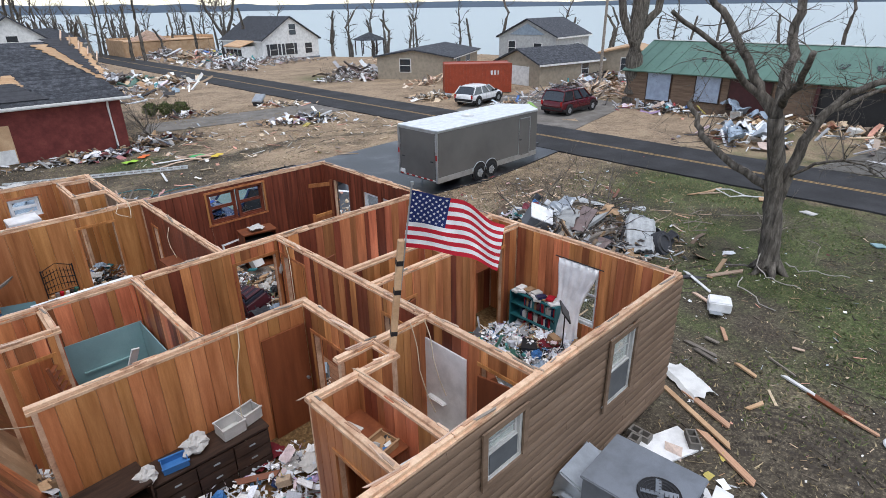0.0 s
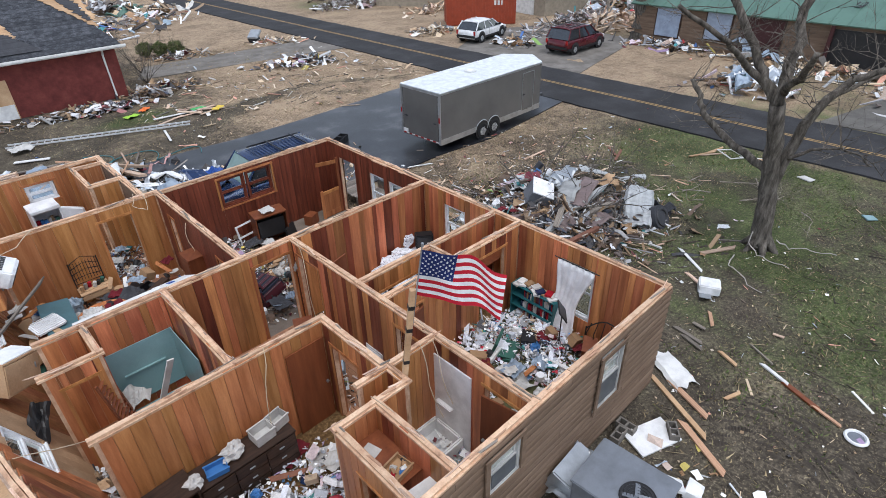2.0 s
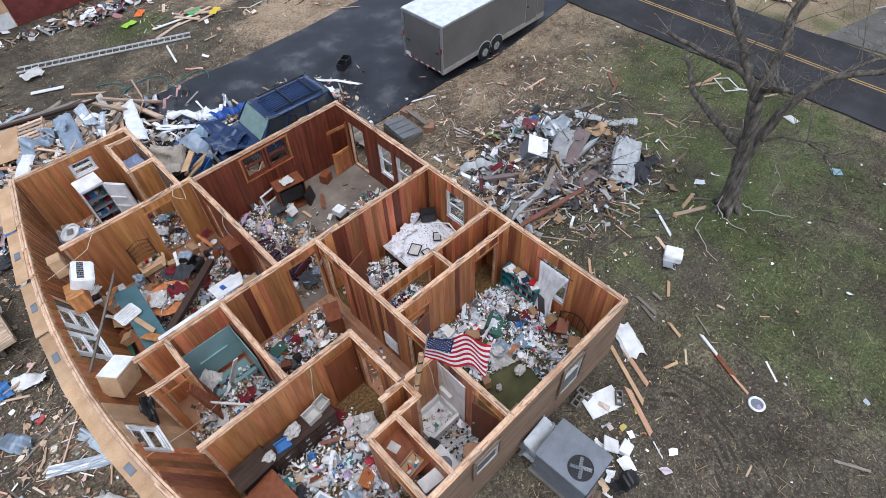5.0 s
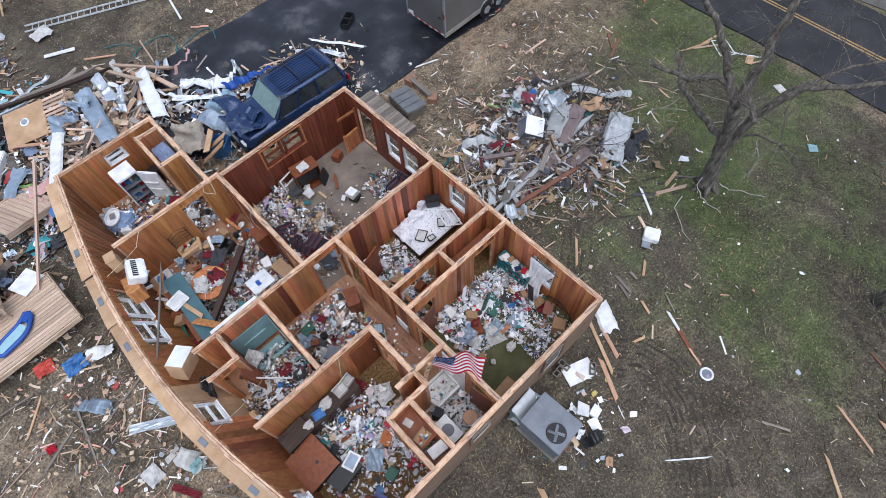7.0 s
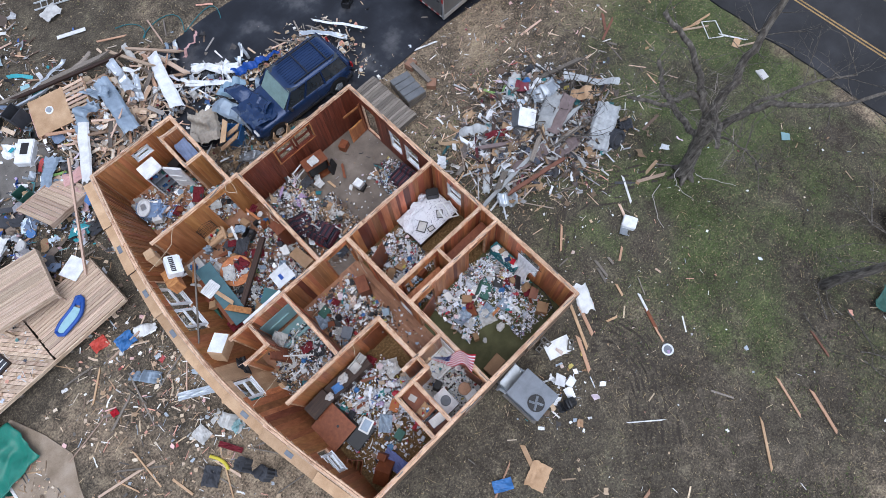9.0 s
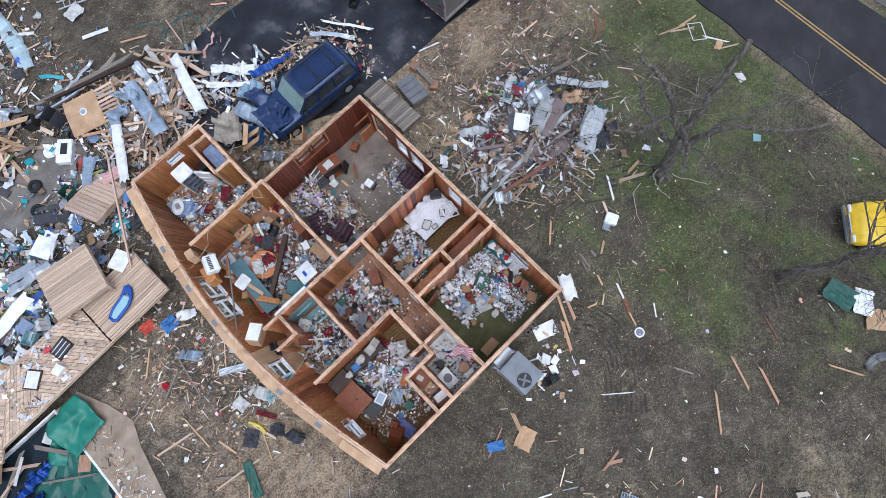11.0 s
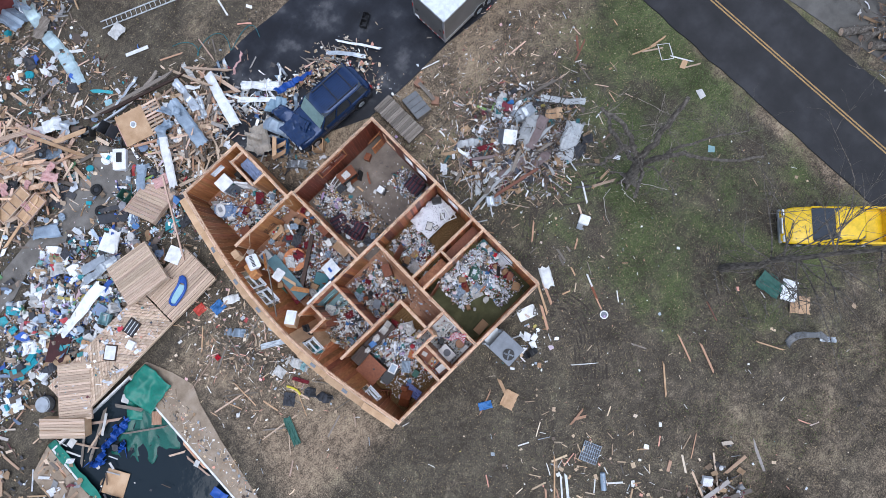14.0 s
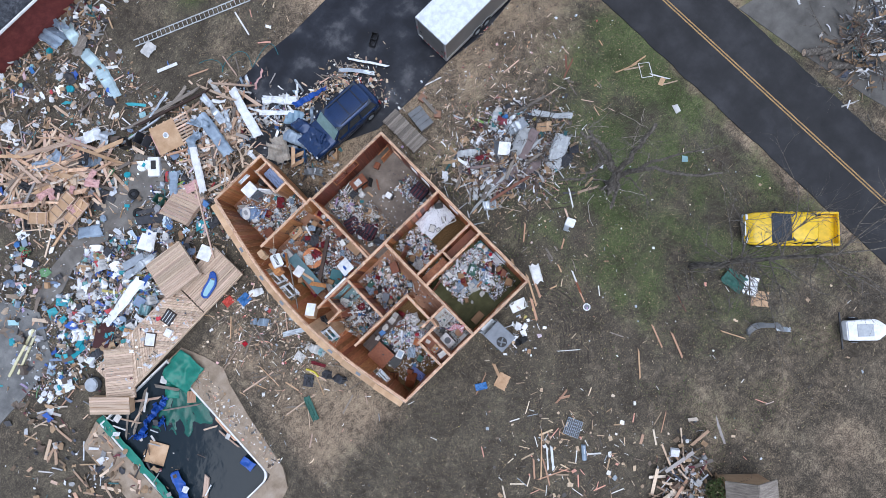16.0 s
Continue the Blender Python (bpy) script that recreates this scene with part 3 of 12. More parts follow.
def litter(name, label, category, material, n, where, size, seed, kinds=(("slab", 1.0),), tilt=25, parent=None):
    """Uncountable small pieces as one mesh: where(rnd) gives x, y, z; size(rnd) gives the three sides."""
    r = random.Random(seed)
    vs, fs, base = [], [], 0
    names, weights = [k for k, _ in kinds], [q for _, q in kinds]
    for _ in range(n):
        kind = r.choices(names, weights)[0]
        x, y, z = where(r)
        s = size(r, kind)
        if kind in ("rag", "strip"):
            bv, bf = rag_shape(r) if kind == "rag" else strip_shape(r)
        else:
            bv, bf = {"slab": (SLAB_V, SLAB_F), "stick": (CUBE_V, CUBE_F), "box": (CUBE_V, CUBE_F), "blob": (BLOB_V, BLOB_F)}[kind]
        m = np.array(Euler((radians(r.gauss(0, tilt)), radians(r.gauss(0, tilt)), r.uniform(0, 6.283))).to_matrix())
        jit = np.array([[r.uniform(0.8, 1.2) for _ in range(3)] for _ in range(len(bv))]) if kind in ("slab", "blob") else 1.0
        p = (bv * jit * np.array(s)) @ m.T + np.array((x, y, z + 0.3 * s[2]))
        vs.extend(p.tolist())
        fs.extend([tuple(int(i) + base for i in f) for f in bf])
        base += len(bv)
    return joined(name, vs, fs, material, label, category, "stuff", parent)


def bent_sheet(name, p, q, width, m, label, category, bow=0.12, folds=3, ribs=0, tear=0.25, twist=10, seed=0, group="", n=26, side=0.0):
    """A long sheet thrown from p to q: buckled along its length, folded lips, torn ends, ribs across its width."""
    r = random.Random(seed * 13 + 5)
    p, q = Vector(p), Vector(q)
    d = q - p
    L = d.length
    ux = d.normalized()
    uy = Vector((0, 0, 1)).cross(ux).normalized()
    uz = ux.cross(uy)
    mw = 9 if not ribs else ribs * 4 + 1
    f1, f2, f3 = r.uniform(0, 6), r.uniform(0, 6), r.uniform(0, 6)
    bm, g = bmesh.new(), {}
    for i in range(n + 1):
        u = i / n
        wave = bow * (math.sin(folds * 3.1 * u + f1) + 0.4 * math.sin(folds * 7.3 * u + f2))
        crease = 0.25 * bow * (1 if int(u * folds * 2.3 + f3) % 2 else -1)
        roll = radians(twist) * math.sin(4 * u + f2)
        wd = width * (1 - 0.22 * abs(noise.noise(Vector((u * 5, seed, 0)))))
        for j in range(mw):
            v = j / (mw - 1) - 0.5
            end = tear * (noise.noise(Vector((v * 6, seed + 3.3, 0))) + 0.4 * noise.noise(Vector((v * 19, seed, 1))))
            along = L * (u - 0.5) + end * (2 * u - 1)
            z = wave + crease + 0.5 * bow * noise.noise(Vector((u * L * 1.4, v * width * 2.5, seed)))
            if ribs:
                z += 0.022 * (1 if j % 4 in (1, 2) else 0)
            lip = max(0.0, abs(v) - 0.4) * width * 1.2
            off = v * wd + side * math.sin(3.1 * u)
            y, zz = off * math.cos(roll), z + off * math.sin(roll) - lip
            g[i, j] = bm.verts.new((p + q) / 2 + ux * along + uy * y + uz * zz)
    for i in range(n):
        for j in range(mw - 1):
            bm.faces.new((g[i, j], g[i + 1, j], g[i + 1, j + 1], g[i, j + 1]))
    thicken(bm, 0.01)
    return tagged(part(name, bm, m), label, category, group)


def inside(x0, x1, y0, y1, z=0.0):
    return lambda r: (r.uniform(x0, x1), r.uniform(y0, y1), z)


def junk_size(lo, hi):
    def f(r, kind):
        a = lo + (hi - lo) * r.random() ** 2.6
        if kind == "rag":
            return a * 1.15, a * r.uniform(0.5, 1), a * r.uniform(0.25, 0.7)
        if kind == "strip":
            return a * r.uniform(1.6, 3.2), a * r.uniform(0.2, 0.5), a * 0.35
        if kind == "slab":
            return a, a * r.uniform(0.5, 1), a * 0.5
        if kind == "stick":
            return a * 2.5, a * r.uniform(0.12, 0.3), a * 0.1
        if kind == "box":
            return a, a * r.uniform(0.4, 1), a * r.uniform(0.15, 0.6)
        return a, a * r.uniform(0.6, 1), a * 0.5
    return f


# ---- ground, road, drive, lake ----
def smooth(a, b, v):
    t = min(1.0, max(0.0, (v - a) / (b - a)))
    return t * t * (3 - 2 * t)


def shore(x, y):
    """How far past the lake's edge a place lies, in metres."""
    u = (x - 58.0) * 0.815 + (y - 85.5) * 0.579
    s = -(x - 58.0) * 0.579 + (y - 85.5) * 0.815
    return u + 5 * math.sin(s * 0.045) - 0.0022 * max(0.0, s) ** 2 * 0.12


def gz(x, y):
    """Height of the ground."""
    h = 0.05 * noise.noise(Vector((x * 0.35, y * 0.35, 0))) + 0.02 * noise.noise(Vector((x * 1.7, y * 1.7, 4)))
    flat = max(smooth(1.6, 0.2, max(24.6 - x, x - 31.2)), smooth(1.0, 0.0, max(3.0 - x, x - 25.5, 16.6 - y, y - 25.7)))
    h = h * (1 - flat) - 0.02 * flat
    pool = smooth(0.7, 0.0, max(-15.2 - x, x + 9.2, 5.7 - y, y - 15.2))
    h -= 0.9 * pool
    w = shore(x, y)
    return h - 2.2 * smooth(-6, 4, w) - 2.5 * smooth(4, 60, w)


def steps_of(marks):
    out = []
    for a, b, d in marks:
        k = max(1, round((b - a) / d))
        out += [a + (b - a) * i / k for i in range(k)]
    return out + [marks[-1][1]]


TRACKS = (((8.3, 26.8), (11.7, 28.5), (16.1, 30.3), (19.4, 29.9), (22.4, 27.4)), ((10.1, 28.0), (13.9, 30.0), (16.7, 28.7), (19.2, 26.8)), ((-4.5, 1.6), (-2.0, 0.7), (1.2, -0.1), (4.3, -1.3), (7.0, -2.2), (9.0, -1.4)), ((-1.0, -1.6), (2.0, -2.4), (4.6, -3.4)), ((13.0, 36.0), (15.0, 43.4), (17.1, 43.8), (20.0, 41.0)))


def seg_dist(x, y, a, b):
    if not (4 < x < 28 and 22 < y < 50 or -6 < x < 11 and -5 < y < 4):
        return 99.0
    dx, dy = b[0] - a[0], b[1] - a[1]
    u = max(0.0, min(1.0, ((x - a[0]) * dx + (y - a[1]) * dy) / (dx * dx + dy * dy)))
    return math.hypot(x - a[0] - u * dx, y - a[1] - u * dy)


def make_ground():
    xs = steps_of(((-4000, -400, 600), (-400, -60, 34), (-60, -22, 2.5), (-22, 34, 0.4), (34, 60, 1.3), (60, 180, 6), (180, 500, 40), (500, 4000, 700)))
    ys = steps_of(((-4000, -400, 600), (-400, -60, 34), (-60, -18, 2.5), (-18, 40, 0.4), (40, 70, 1.5), (70, 200, 6), (200, 500, 40), (500, 4000, 700)))
    v, cols = [], []
    for y in ys:
        for x in xs:
            v.append((x, y, gz(x, y)))
            n1 = noise.noise(Vector((x * 0.13, y * 0.13, 7)))
            n2 = noise.noise(Vector((x * 0.4, y * 0.4, 2)))
            tan = max(smooth(7, 16, y) * (0.55 + 0.45 * smooth(15.5, 18.5, y)) * smooth(-2, 7, x - 0.15 * (y - 20)) * (0.9 if x < 24.9 else 0.95), 0.95 * smooth(30.3, 31, x) * (0.35 + 0.65 * smooth(2, 8, y)))
            tan = max(tan, 0.5 * smooth(24.0, 25.0, x) * smooth(26, 25.2, x), (0.5 + 0.25 * n1) * smooth(-9.5, -6, x) * smooth(0.5, -1.5, x) * smooth(1.5, 5, y) * smooth(17.5, 13, y))
            tan *= 1 - 0.72 * smooth(15, 10, x - 0.3 * n1 * 8) * smooth(23.5, 26, y)
            tan -= 0.5 * math.exp(-(((x - 6.6) / 2.6) ** 2 + ((y - 29.6) / 1.1) ** 2))
            tan = max(tan, 0.08 + 0.1 * n1, 0.26 * smooth(-3, -11, y) * smooth(2, 15, x - 0.35 * y) + 0.12 * n1)
            for pts in TRACKS:
                dd = min(seg_dist(x, y, a, b) for a, b in zip(pts, pts[1:]))
                tan -= (0.5 + 0.5 * n2) * smooth(0.9, 0.15, dd)
            n3 = noise.noise(Vector((x * 0.9, y * 0.9, 12)))
            lawn = smooth(9.5, 13, x) * smooth(15, 8, y) * smooth(-16, -4, y)
            ridge = math.exp(-((((x - 12.5) * 0.762 - (y + 2.5) * 0.648) + 1.2 * n1) / 2.6) ** 2)
            grass = lawn * (0.2 + 0.42 * ridge + 0.3 * n1 + 0.4 * n2 + 0.5 * n3) + 0.05 * smooth(-14, -4, y)
            grass += 0.6 * math.exp(-(((x - 24.2) / 1.2) ** 2 + ((y - 7) / 5) ** 2)) + 1.3 * math.exp(-(((x - 8.2) / 1.5) ** 2 + ((y - 31.5) / 0.9) ** 2))
            grass += 0.6 * math.exp(-(((x - 36) / 3) ** 2 + ((y - 56) / 4) ** 2)) + 0.5 * math.exp(-(((x - 41) / 2.5) ** 2 + ((y - 24.5) / 2) ** 2))
            grass -= 0.5 * math.exp(-(((x - 12.5) / 2.5) ** 2 + ((y + 4) / 4) ** 2))
            cols.append((max(0, min(1, tan + 0.2 * n2)), 0, max(0, min(1, grass + 0.08)), 1))
    nx = len(xs)
    f = [(j * nx + i, j * nx + i + 1, (j + 1) * nx + i + 1, (j + 1) * nx + i) for j in range(len(ys) - 1) for i in range(nx - 1)]
    ob = joined("ground", v, f, GROUND, "trampled winter lawn of straw, mud and green patches", "ground", "structure")
    layer = ob.data.color_attributes.new("cover", "FLOAT_COLOR", "POINT")
    layer.data.foreach_set("color", np.array(cols, dtype=np.float32).ravel())
    for p in ob.data.polygons:
        p.use_smooth = True


make_ground()


def slab(name, outline, z0, z1, material, label, category):
    ob = part(name, bm_prism(bmesh.new(), outline, z0, z1, "z"), material)
    return tagged(ob, label, category, "", "structure")


def ragged(x, y0, y1, step, amount, seed):
    out, y = [], y0
    while (y < y1) == (y0 < y1):
        out.append((x + amount * noise.noise(Vector((seed, y * 0.8, 0))), y))
        y += step
    return out + [(x, y1)]


road = slab("road", ragged(25.28, -120, 300, 0.5, 0.12, 3.0) + ragged(30.62, 300, -120, -0.5, 0.12, 8.0), -0.1, 0.05, ASPHALT, "grey two-lane asphalt road with worn edges", "road")
for dx in (-0.085, 0.085):
    tagged(part("road_line", bm_prism(bmesh.new(), [(27.95 + dx - 0.04, -120), (27.95 + dx + 0.04, -120), (27.95 + dx + 0.04, 300), (27.95 + dx - 0.04, 300)], 0.048, 0.054, "z"), YELLOWLINE, road), "worn yellow centre line")
slab("driveway", [(25.3, 17.0), (25.3, 25.6), (20.5, 25.5), (14.0, 24.95), (10.3, 24.85), (8.2, 25.05), (5.2, 25.0), (3.0, 23.2), (3.6, 19.3), (9.7, 16.5), (12.6, 16.4), (15.9, 16.5), (18.6, 16.2), (22, 16.6)], -0.1, 0.035, DRIVE, "wet black asphalt driveway with pale stains", "driveway")
slab("driveway", [(30.35, 19.5), (41.5, 21.8), (43.5, 30), (37, 33.5), (30.35, 30.0)], -0.1, 0.03, CONCRETE, "pale cracked concrete driveway", "driveway")
slab("driveway", [(32.0, -3.0), (34.5, -14), (41.3, -14), (41.3, 3.8), (34, 5.4), (30.7, 6.2), (31.2, 2.0)], -0.1, 0.03, OLDSLAB, "pale concrete parking slab beside the road", "driveway")
slab("driveway", [(25.2, 36.9), (25.2, 41.6), (12.5, 42.6), (11.0, 39.4)], -0.1, 0.03, CONCRETE, "pale dusty concrete driveway", "driveway")
slab("gravel_yard", [(-40, 18), (-14.6, 20), (-13.2, 23.0), (-14.4, 25.2), (-40, 27)], -0.05, 0.1, GRAVEL, "damp grey gravel parking patch", "gravel")

water_ob = part("lake", bm_prism(bmesh.new(), [(-3800, -200), (3900, -3800), (3900, 3900), (-3800, 3900)], -1.5, -1.4, "z"), LAKE)
tagged(water_ob, "wide pale grey lake with small ripples", "lake", "", "structure")


def far_shore():
    v, f = [], []
    n = 120
    for i in range(n + 1):
        a = radians(-30 + 150 * i / n)
        d = 2700 - 700 * smooth(50, 85, math.degrees(a)) + 120 * math.sin(a * 3 + 1)
        h = 21 + 12 * noise.noise(Vector((i * 0.09, 0, 0))) + 7 * noise.noise(Vector((i * 0.5, 3, 0)))
        c, s = math.cos(a), math.sin(a)
        v += [(d * c, d * s, -3), (d * c, d * s, h), ((d + 300) * c, (d + 300) * s, h * 0.7)]
    for i in range(n):
        a, b = 3 * i, 3 * i + 3
        f += [(a, b, b + 1, a + 1), (a + 1, b + 1, b + 2, a + 2)]
    joined("far_shore", v, f, HAZEHILLS, "low wooded hills along the far shore, coloured pale blue for haze", "hills", "structure")


far_shore()


# ---- the roofless house ----
FLOOR_Z, TOP_Z = 0.42, 2.83
wall_count = [0]


def spans(u0, u1, holes, z0, z1):
    """Heights left over beside the openings that a strip u0..u1 meets."""
    cuts = [(z0, z1)]
    for a, b, lo, hi in holes:
        if a < u1 - 0.005 and b > u0 + 0.005:
            out = []
            for p, q in cuts:
                if lo > p:
                    out.append((p, min(lo, q)))
                if hi < q:
                    out.append((max(hi, p), q))
            cuts = [c for c in out if c[1] - c[0] > 0.02]
    return cuts


def strips(a0, a1, widths, holes, r):
    """Board edges from a0 to a1, cut at the sides of openings too."""
    marks = [a0]
    while marks[-1] < a1 - 0.03:
        marks.append(min(a1, marks[-1] + r.uniform(*widths)))
    for h in holes:
        marks += [v for v in h[:2] if a0 < v < a1]
    marks = sorted(marks)
    return [(p, q) for p, q in zip(marks, marks[1:]) if q - p > 0.012]


def wall(axis, c, a0, a1, holes=(), low=None, high=None, t=0.12, label="", z0=FLOOR_Z, z1=TOP_Z, w_low=(0.13, 0.24), w_high=(0.13, 0.24), trim=True):
    """A stud wall along x ("x": at y = c) or y, panelled with boards; low/high: the boards' wood on its two sides."""
    wall_count[0] += 1
    r = random.Random(wall_count[0] * 13)
    ob = thing("wall_%d" % wall_count[0], ((a0 + a1) / 2, c, z0) if axis == "x" else (c, (a0 + a1) / 2, z0), 0 if axis == "x" else 90, label or "stud wall with wooden panelling and a bare top plate", "wall", "", "structure")
    mid = (a0 + a1) / 2
    flip = 1 if axis == "x" else -1  # local y points to -x on walls that run along y

    core = bmesh.new()
    for p, q in strips(a0 + 0.005, a1 - 0.005, (9, 9.1), holes, r):
        for lo, hi in spans(p, q, holes, z0, z1 - 0.08):
            bm_box(core, ((p + q) / 2 - mid, 0, (lo + hi) / 2 - z0), (q - p, t - 0.03, hi - lo))
    part("wall_frame", core, PLATE, ob)
    for side, wood, widths in ((-1, low, w_low), (1, high, w_high)):
        if wood is None:
            continue
        for p, q in strips(a0 + t / 2 + 0.01, a1 - t / 2 - 0.01, widths, holes, r):
            plank = r.choice((REDWOOD, REDWOOD, CHERRY, PINE)) if wood is REDWOOD else wood
            for lo, hi in spans(p, q, holes, z0, z1 - 0.04 - r.uniform(0, 0.012)):
                put("panel_board", plank, ((p + q) / 2 - mid, side * flip * (t / 2 - 0.004), (lo + hi) / 2 - z0), (q - p - 0.006, 0.02 + r.uniform(0, 0.004), hi - lo), (0, 0, 0), ob)
    # bare plates on top, in lengths that butt
    a = a0 - 0.05
    while a < a1 + 0.04:
        b = min(a1 + 0.05, a + r.uniform(2.2, 3.8))
        if a1 + 0.05 - b < 0.5:
            b = a1 + 0.05
        put("top_plate", PLATE, ((a + b) / 2 - mid, r.uniform(-0.004, 0.004), z1 - z0 - 0.063), (b - a - 0.006, t + 0.035, 0.04), (0, 0, r.uniform(-0.1, 0.1)), ob)
        put("top_plate", PLATE, ((a + b) / 2 - mid, r.uniform(-0.006, 0.006), z1 - z0 - 0.021 + r.uniform(0, 0.004) + 0.002 * (axis == "x")), (b - a - 0.012, t - 0.03, 0.042), (0, 0, r.uniform(-0.25, 0.25)), ob)
        a = b
    # splinters and torn strips left along the plate
    for _ in range(int((a1 - a0) * 2.6)):
        u = r.uniform(a0, a1) - mid
        put("torn_strip", r.choice((LUMBER, LUMBER, OLDWOOD, CEDAR)), (u, r.uniform(-0.05, 0.05), z1 - z0 + 0.008), (r.uniform(0.1, 0.5), r.uniform(0.012, 0.04), 0.016), (0, 0, r.gauss(0, 6)), ob, "split")
    if trim:
        for p, q, lo, hi in holes:
            for side, wood in ((-1, low), (1, high)):
                if wood is None:
                    continue
                y = side * flip * (t / 2 + 0.014)
                put("casing", PINE, ((p + q) / 2 - mid, y, hi - z0 + 0.03), (q - p + 0.14, 0.016, 0.06), (0, 0, 0), ob)
                for e in (p - 0.03, q + 0.03):
                    put("casing", PINE, (e - mid, y, (lo + hi) / 2 - z0), (0.055, 0.016, hi - lo), (0, 0, 0), ob)
                if lo > z0 + 0.3:
                    put("casing", PINE, ((p + q) / 2 - mid, y, lo - z0 - 0.03), (q - p + 0.14, 0.02, 0.05), (0, 0, 0), ob)
    return ob


def siding(axis, c, a0, a1, outward, holes, z0, z1):
    """Half-log courses on an outer face, as parts of their own wall skin."""
    ob = thing("wall_siding", ((a0 + a1) / 2, c, z0) if axis == "x" else (c, (a0 + a1) / 2, z0), 0 if axis == "x" else 90, "brown half-log siding in overlapping courses", "siding", "", "structure")
    mid = (a0 + a1) / 2
    n = 16
    h = (z1 - z0) / n
    r = random.Random(int(c * 10))
    for k in range(n):
        lo, hi = z0 + k * h, z0 + (k + 1) * h
        cuts = [(a0, a1)]
        for p, q, b, t in holes:
            if b < hi - 0.03 and t > lo + 0.03:
                cuts = [w for s, e in cuts for w in ((s, min(p, e)), (max(q, s), e)) if w[1] - w[0] > 0.02]
        for s, e in cuts:
            while s < e - 0.02:
                b = min(e, s + r.uniform(2.4, 4.6))
                if e - b < 0.4:
                    b = e
                rz = 90 * outward * (1 if axis == "x" else 1)
                ob2 = new("siding_log", unit(SIDING, "log"))
                yaw = (-90 if outward < 0 else 90) if axis == "x" else (90 if outward < 0 else -90)
                ob2.matrix_basis = pose((s + b) / 2 - mid, 0, (lo + hi) / 2 - z0, 0, 0, yaw) @ Matrix.Diagonal((0.045, b - s - 0.006, h - 0.004, 1))
                ob2.parent = ob
                s = b
    return ob


# floors, room by room, over a block foundation
base = part("foundation", bm_prism(bmesh.new(), [(0.0, 3.62), (9.36, 3.62), (9.36, 15.24), (3.55, 15.24), (3.55, 19.2), (0.0, 19.2)], -0.2, 0.36, "z"), CONCRETE)
tagged(base, "grey concrete block foundation under the house", "foundation", "", "structure")


def floor(outline, material, label):
    ob = part("floor", bm_prism(bmesh.new(), outline, 0.36, FLOOR_Z, "z"), material)
    return tagged(ob, label, "floor", "", "structure")


def rect(x0, x1, y0, y1):
    return [(x0, y0), (x1, y0), (x1, y1), (x0, y1)]


floor(rect(0.0, 3.6, 15.4, 19.2), FLOORWOOD, "littered brown vinyl floor of the back room")
floor(rect(0.0, 3.95, 10.6, 15.4), FLOORWOOD, "littered brown board floor of the dining room")
floor(rect(3.95, 9.4, 10.6, 15.24), LIVFLOOR, "dirty taupe living room carpet")
floor(rect(0.0, 2.28, 7.65, 10.6), FLOORWOOD, "littered bathroom floor")
floor(rect(2.28, 4.05, 7.65, 10.6), FLOORWOOD, "littered brown board floor of the den")
floor(rect(0.0, 3.48, 3.62, 7.65), SHAG, "matted brown bedroom carpet with blown insulation")
floor(rect(3.48, 4.05, 5.85, 7.65), SHAG, "matted brown bedroom carpet corner")
floor(rect(3.48, 5.2, 3.62, 5.85), TILE, "white tile floor with black insets")
floor(rect(5.2, 9.4, 7.28, 10.6), SHAG, "matted brown carpet of the small bedroom")
floor(rect(5.2, 9.4, 3.62, 7.28), GREENCARPET, "wet moss-green carpet")
hall = floor(rect(4.05, 5.2, 5.85, 10.6), FLOORWOOD, "scratched brown board floor of the hallway")
r = random.Random(5)
for i in range(12):
    x = 4.1 + i * 0.092
    y = 5.9
    while y < 10.5:
        e = min(10.55, y + r.uniform(0.9, 2.0))
        put("plank", FLOORWOOD, (x + 0.043, (y + e) / 2, FLOOR_Z + 0.006), (0.084, e - y - 0.006, 0.014), (0, 0, 0), hall)
        y = e

W1, W2 = (4.02, 4.74), (6.99, 7.74)
wall("x", 3.56, 0.0, 9.42, [(*W1, 1.8, 2.55), (*W2, 1.27, 2.5)], None, PINE, label="outer stud wall panelled inside, under a bare plate", trim=False)
siding("x", 3.49, -0.05, 9.5, -1, [(*W1, 1.8, 2.55), (*W2, 1.27, 2.5)], 0.12, 2.72)
EW = [(13.82, 14.66, 0.44, 2.36), (12.37, 13.08, 1.0, 2.32), (11.35, 12.17, 1.0, 2.32), (9.02, 9.8, 1.25, 2.42), (5.1, 6.0, 1.0, 2.4)]
wall("y", 9.42, 3.6, 15.3, EW, None, None, label="outer stud wall with a doorway and windows")
# inner boards of that wall, room by room, on thin battens
for y0, y1, wood in ((10.66, 15.24, MAHOG), (8.1, 10.54, REDWOOD), (7.34, 7.98, PINE), (3.62, 7.22, REDWOOD)):
    holder = thing("wall_lining", (9.35, (y0 + y1) / 2, FLOOR_Z), 90, "wooden board lining on the outer wall", "panelling", "", "structure")
    r = random.Random(int(y0 * 7))
    mid = (y0 + y1) / 2
    for p, q in strips(y0, y1, (0.12, 0.22), EW, r):
        for lo, hi in spans(p, q, EW, FLOOR_Z, TOP_Z - 0.05):
            put("panel_board", wood, ((p + q) / 2 - mid, 0, (lo + hi) / 2 - FLOOR_Z), (q - p - 0.006, 0.02 + r.uniform(0, 0.004), hi - lo), (0, 0, 0), holder)
siding("y", 9.5, 3.5, 15.35, 1, EW, 0.12, 2.72)
NWIN = [(5.55, 7.25, 1.72, 2.62)]
wall("x", 15.3, 3.9, 9.42, NWIN, MAHOG, SIDING, label="outer wall panelled inside in dark mahogany")
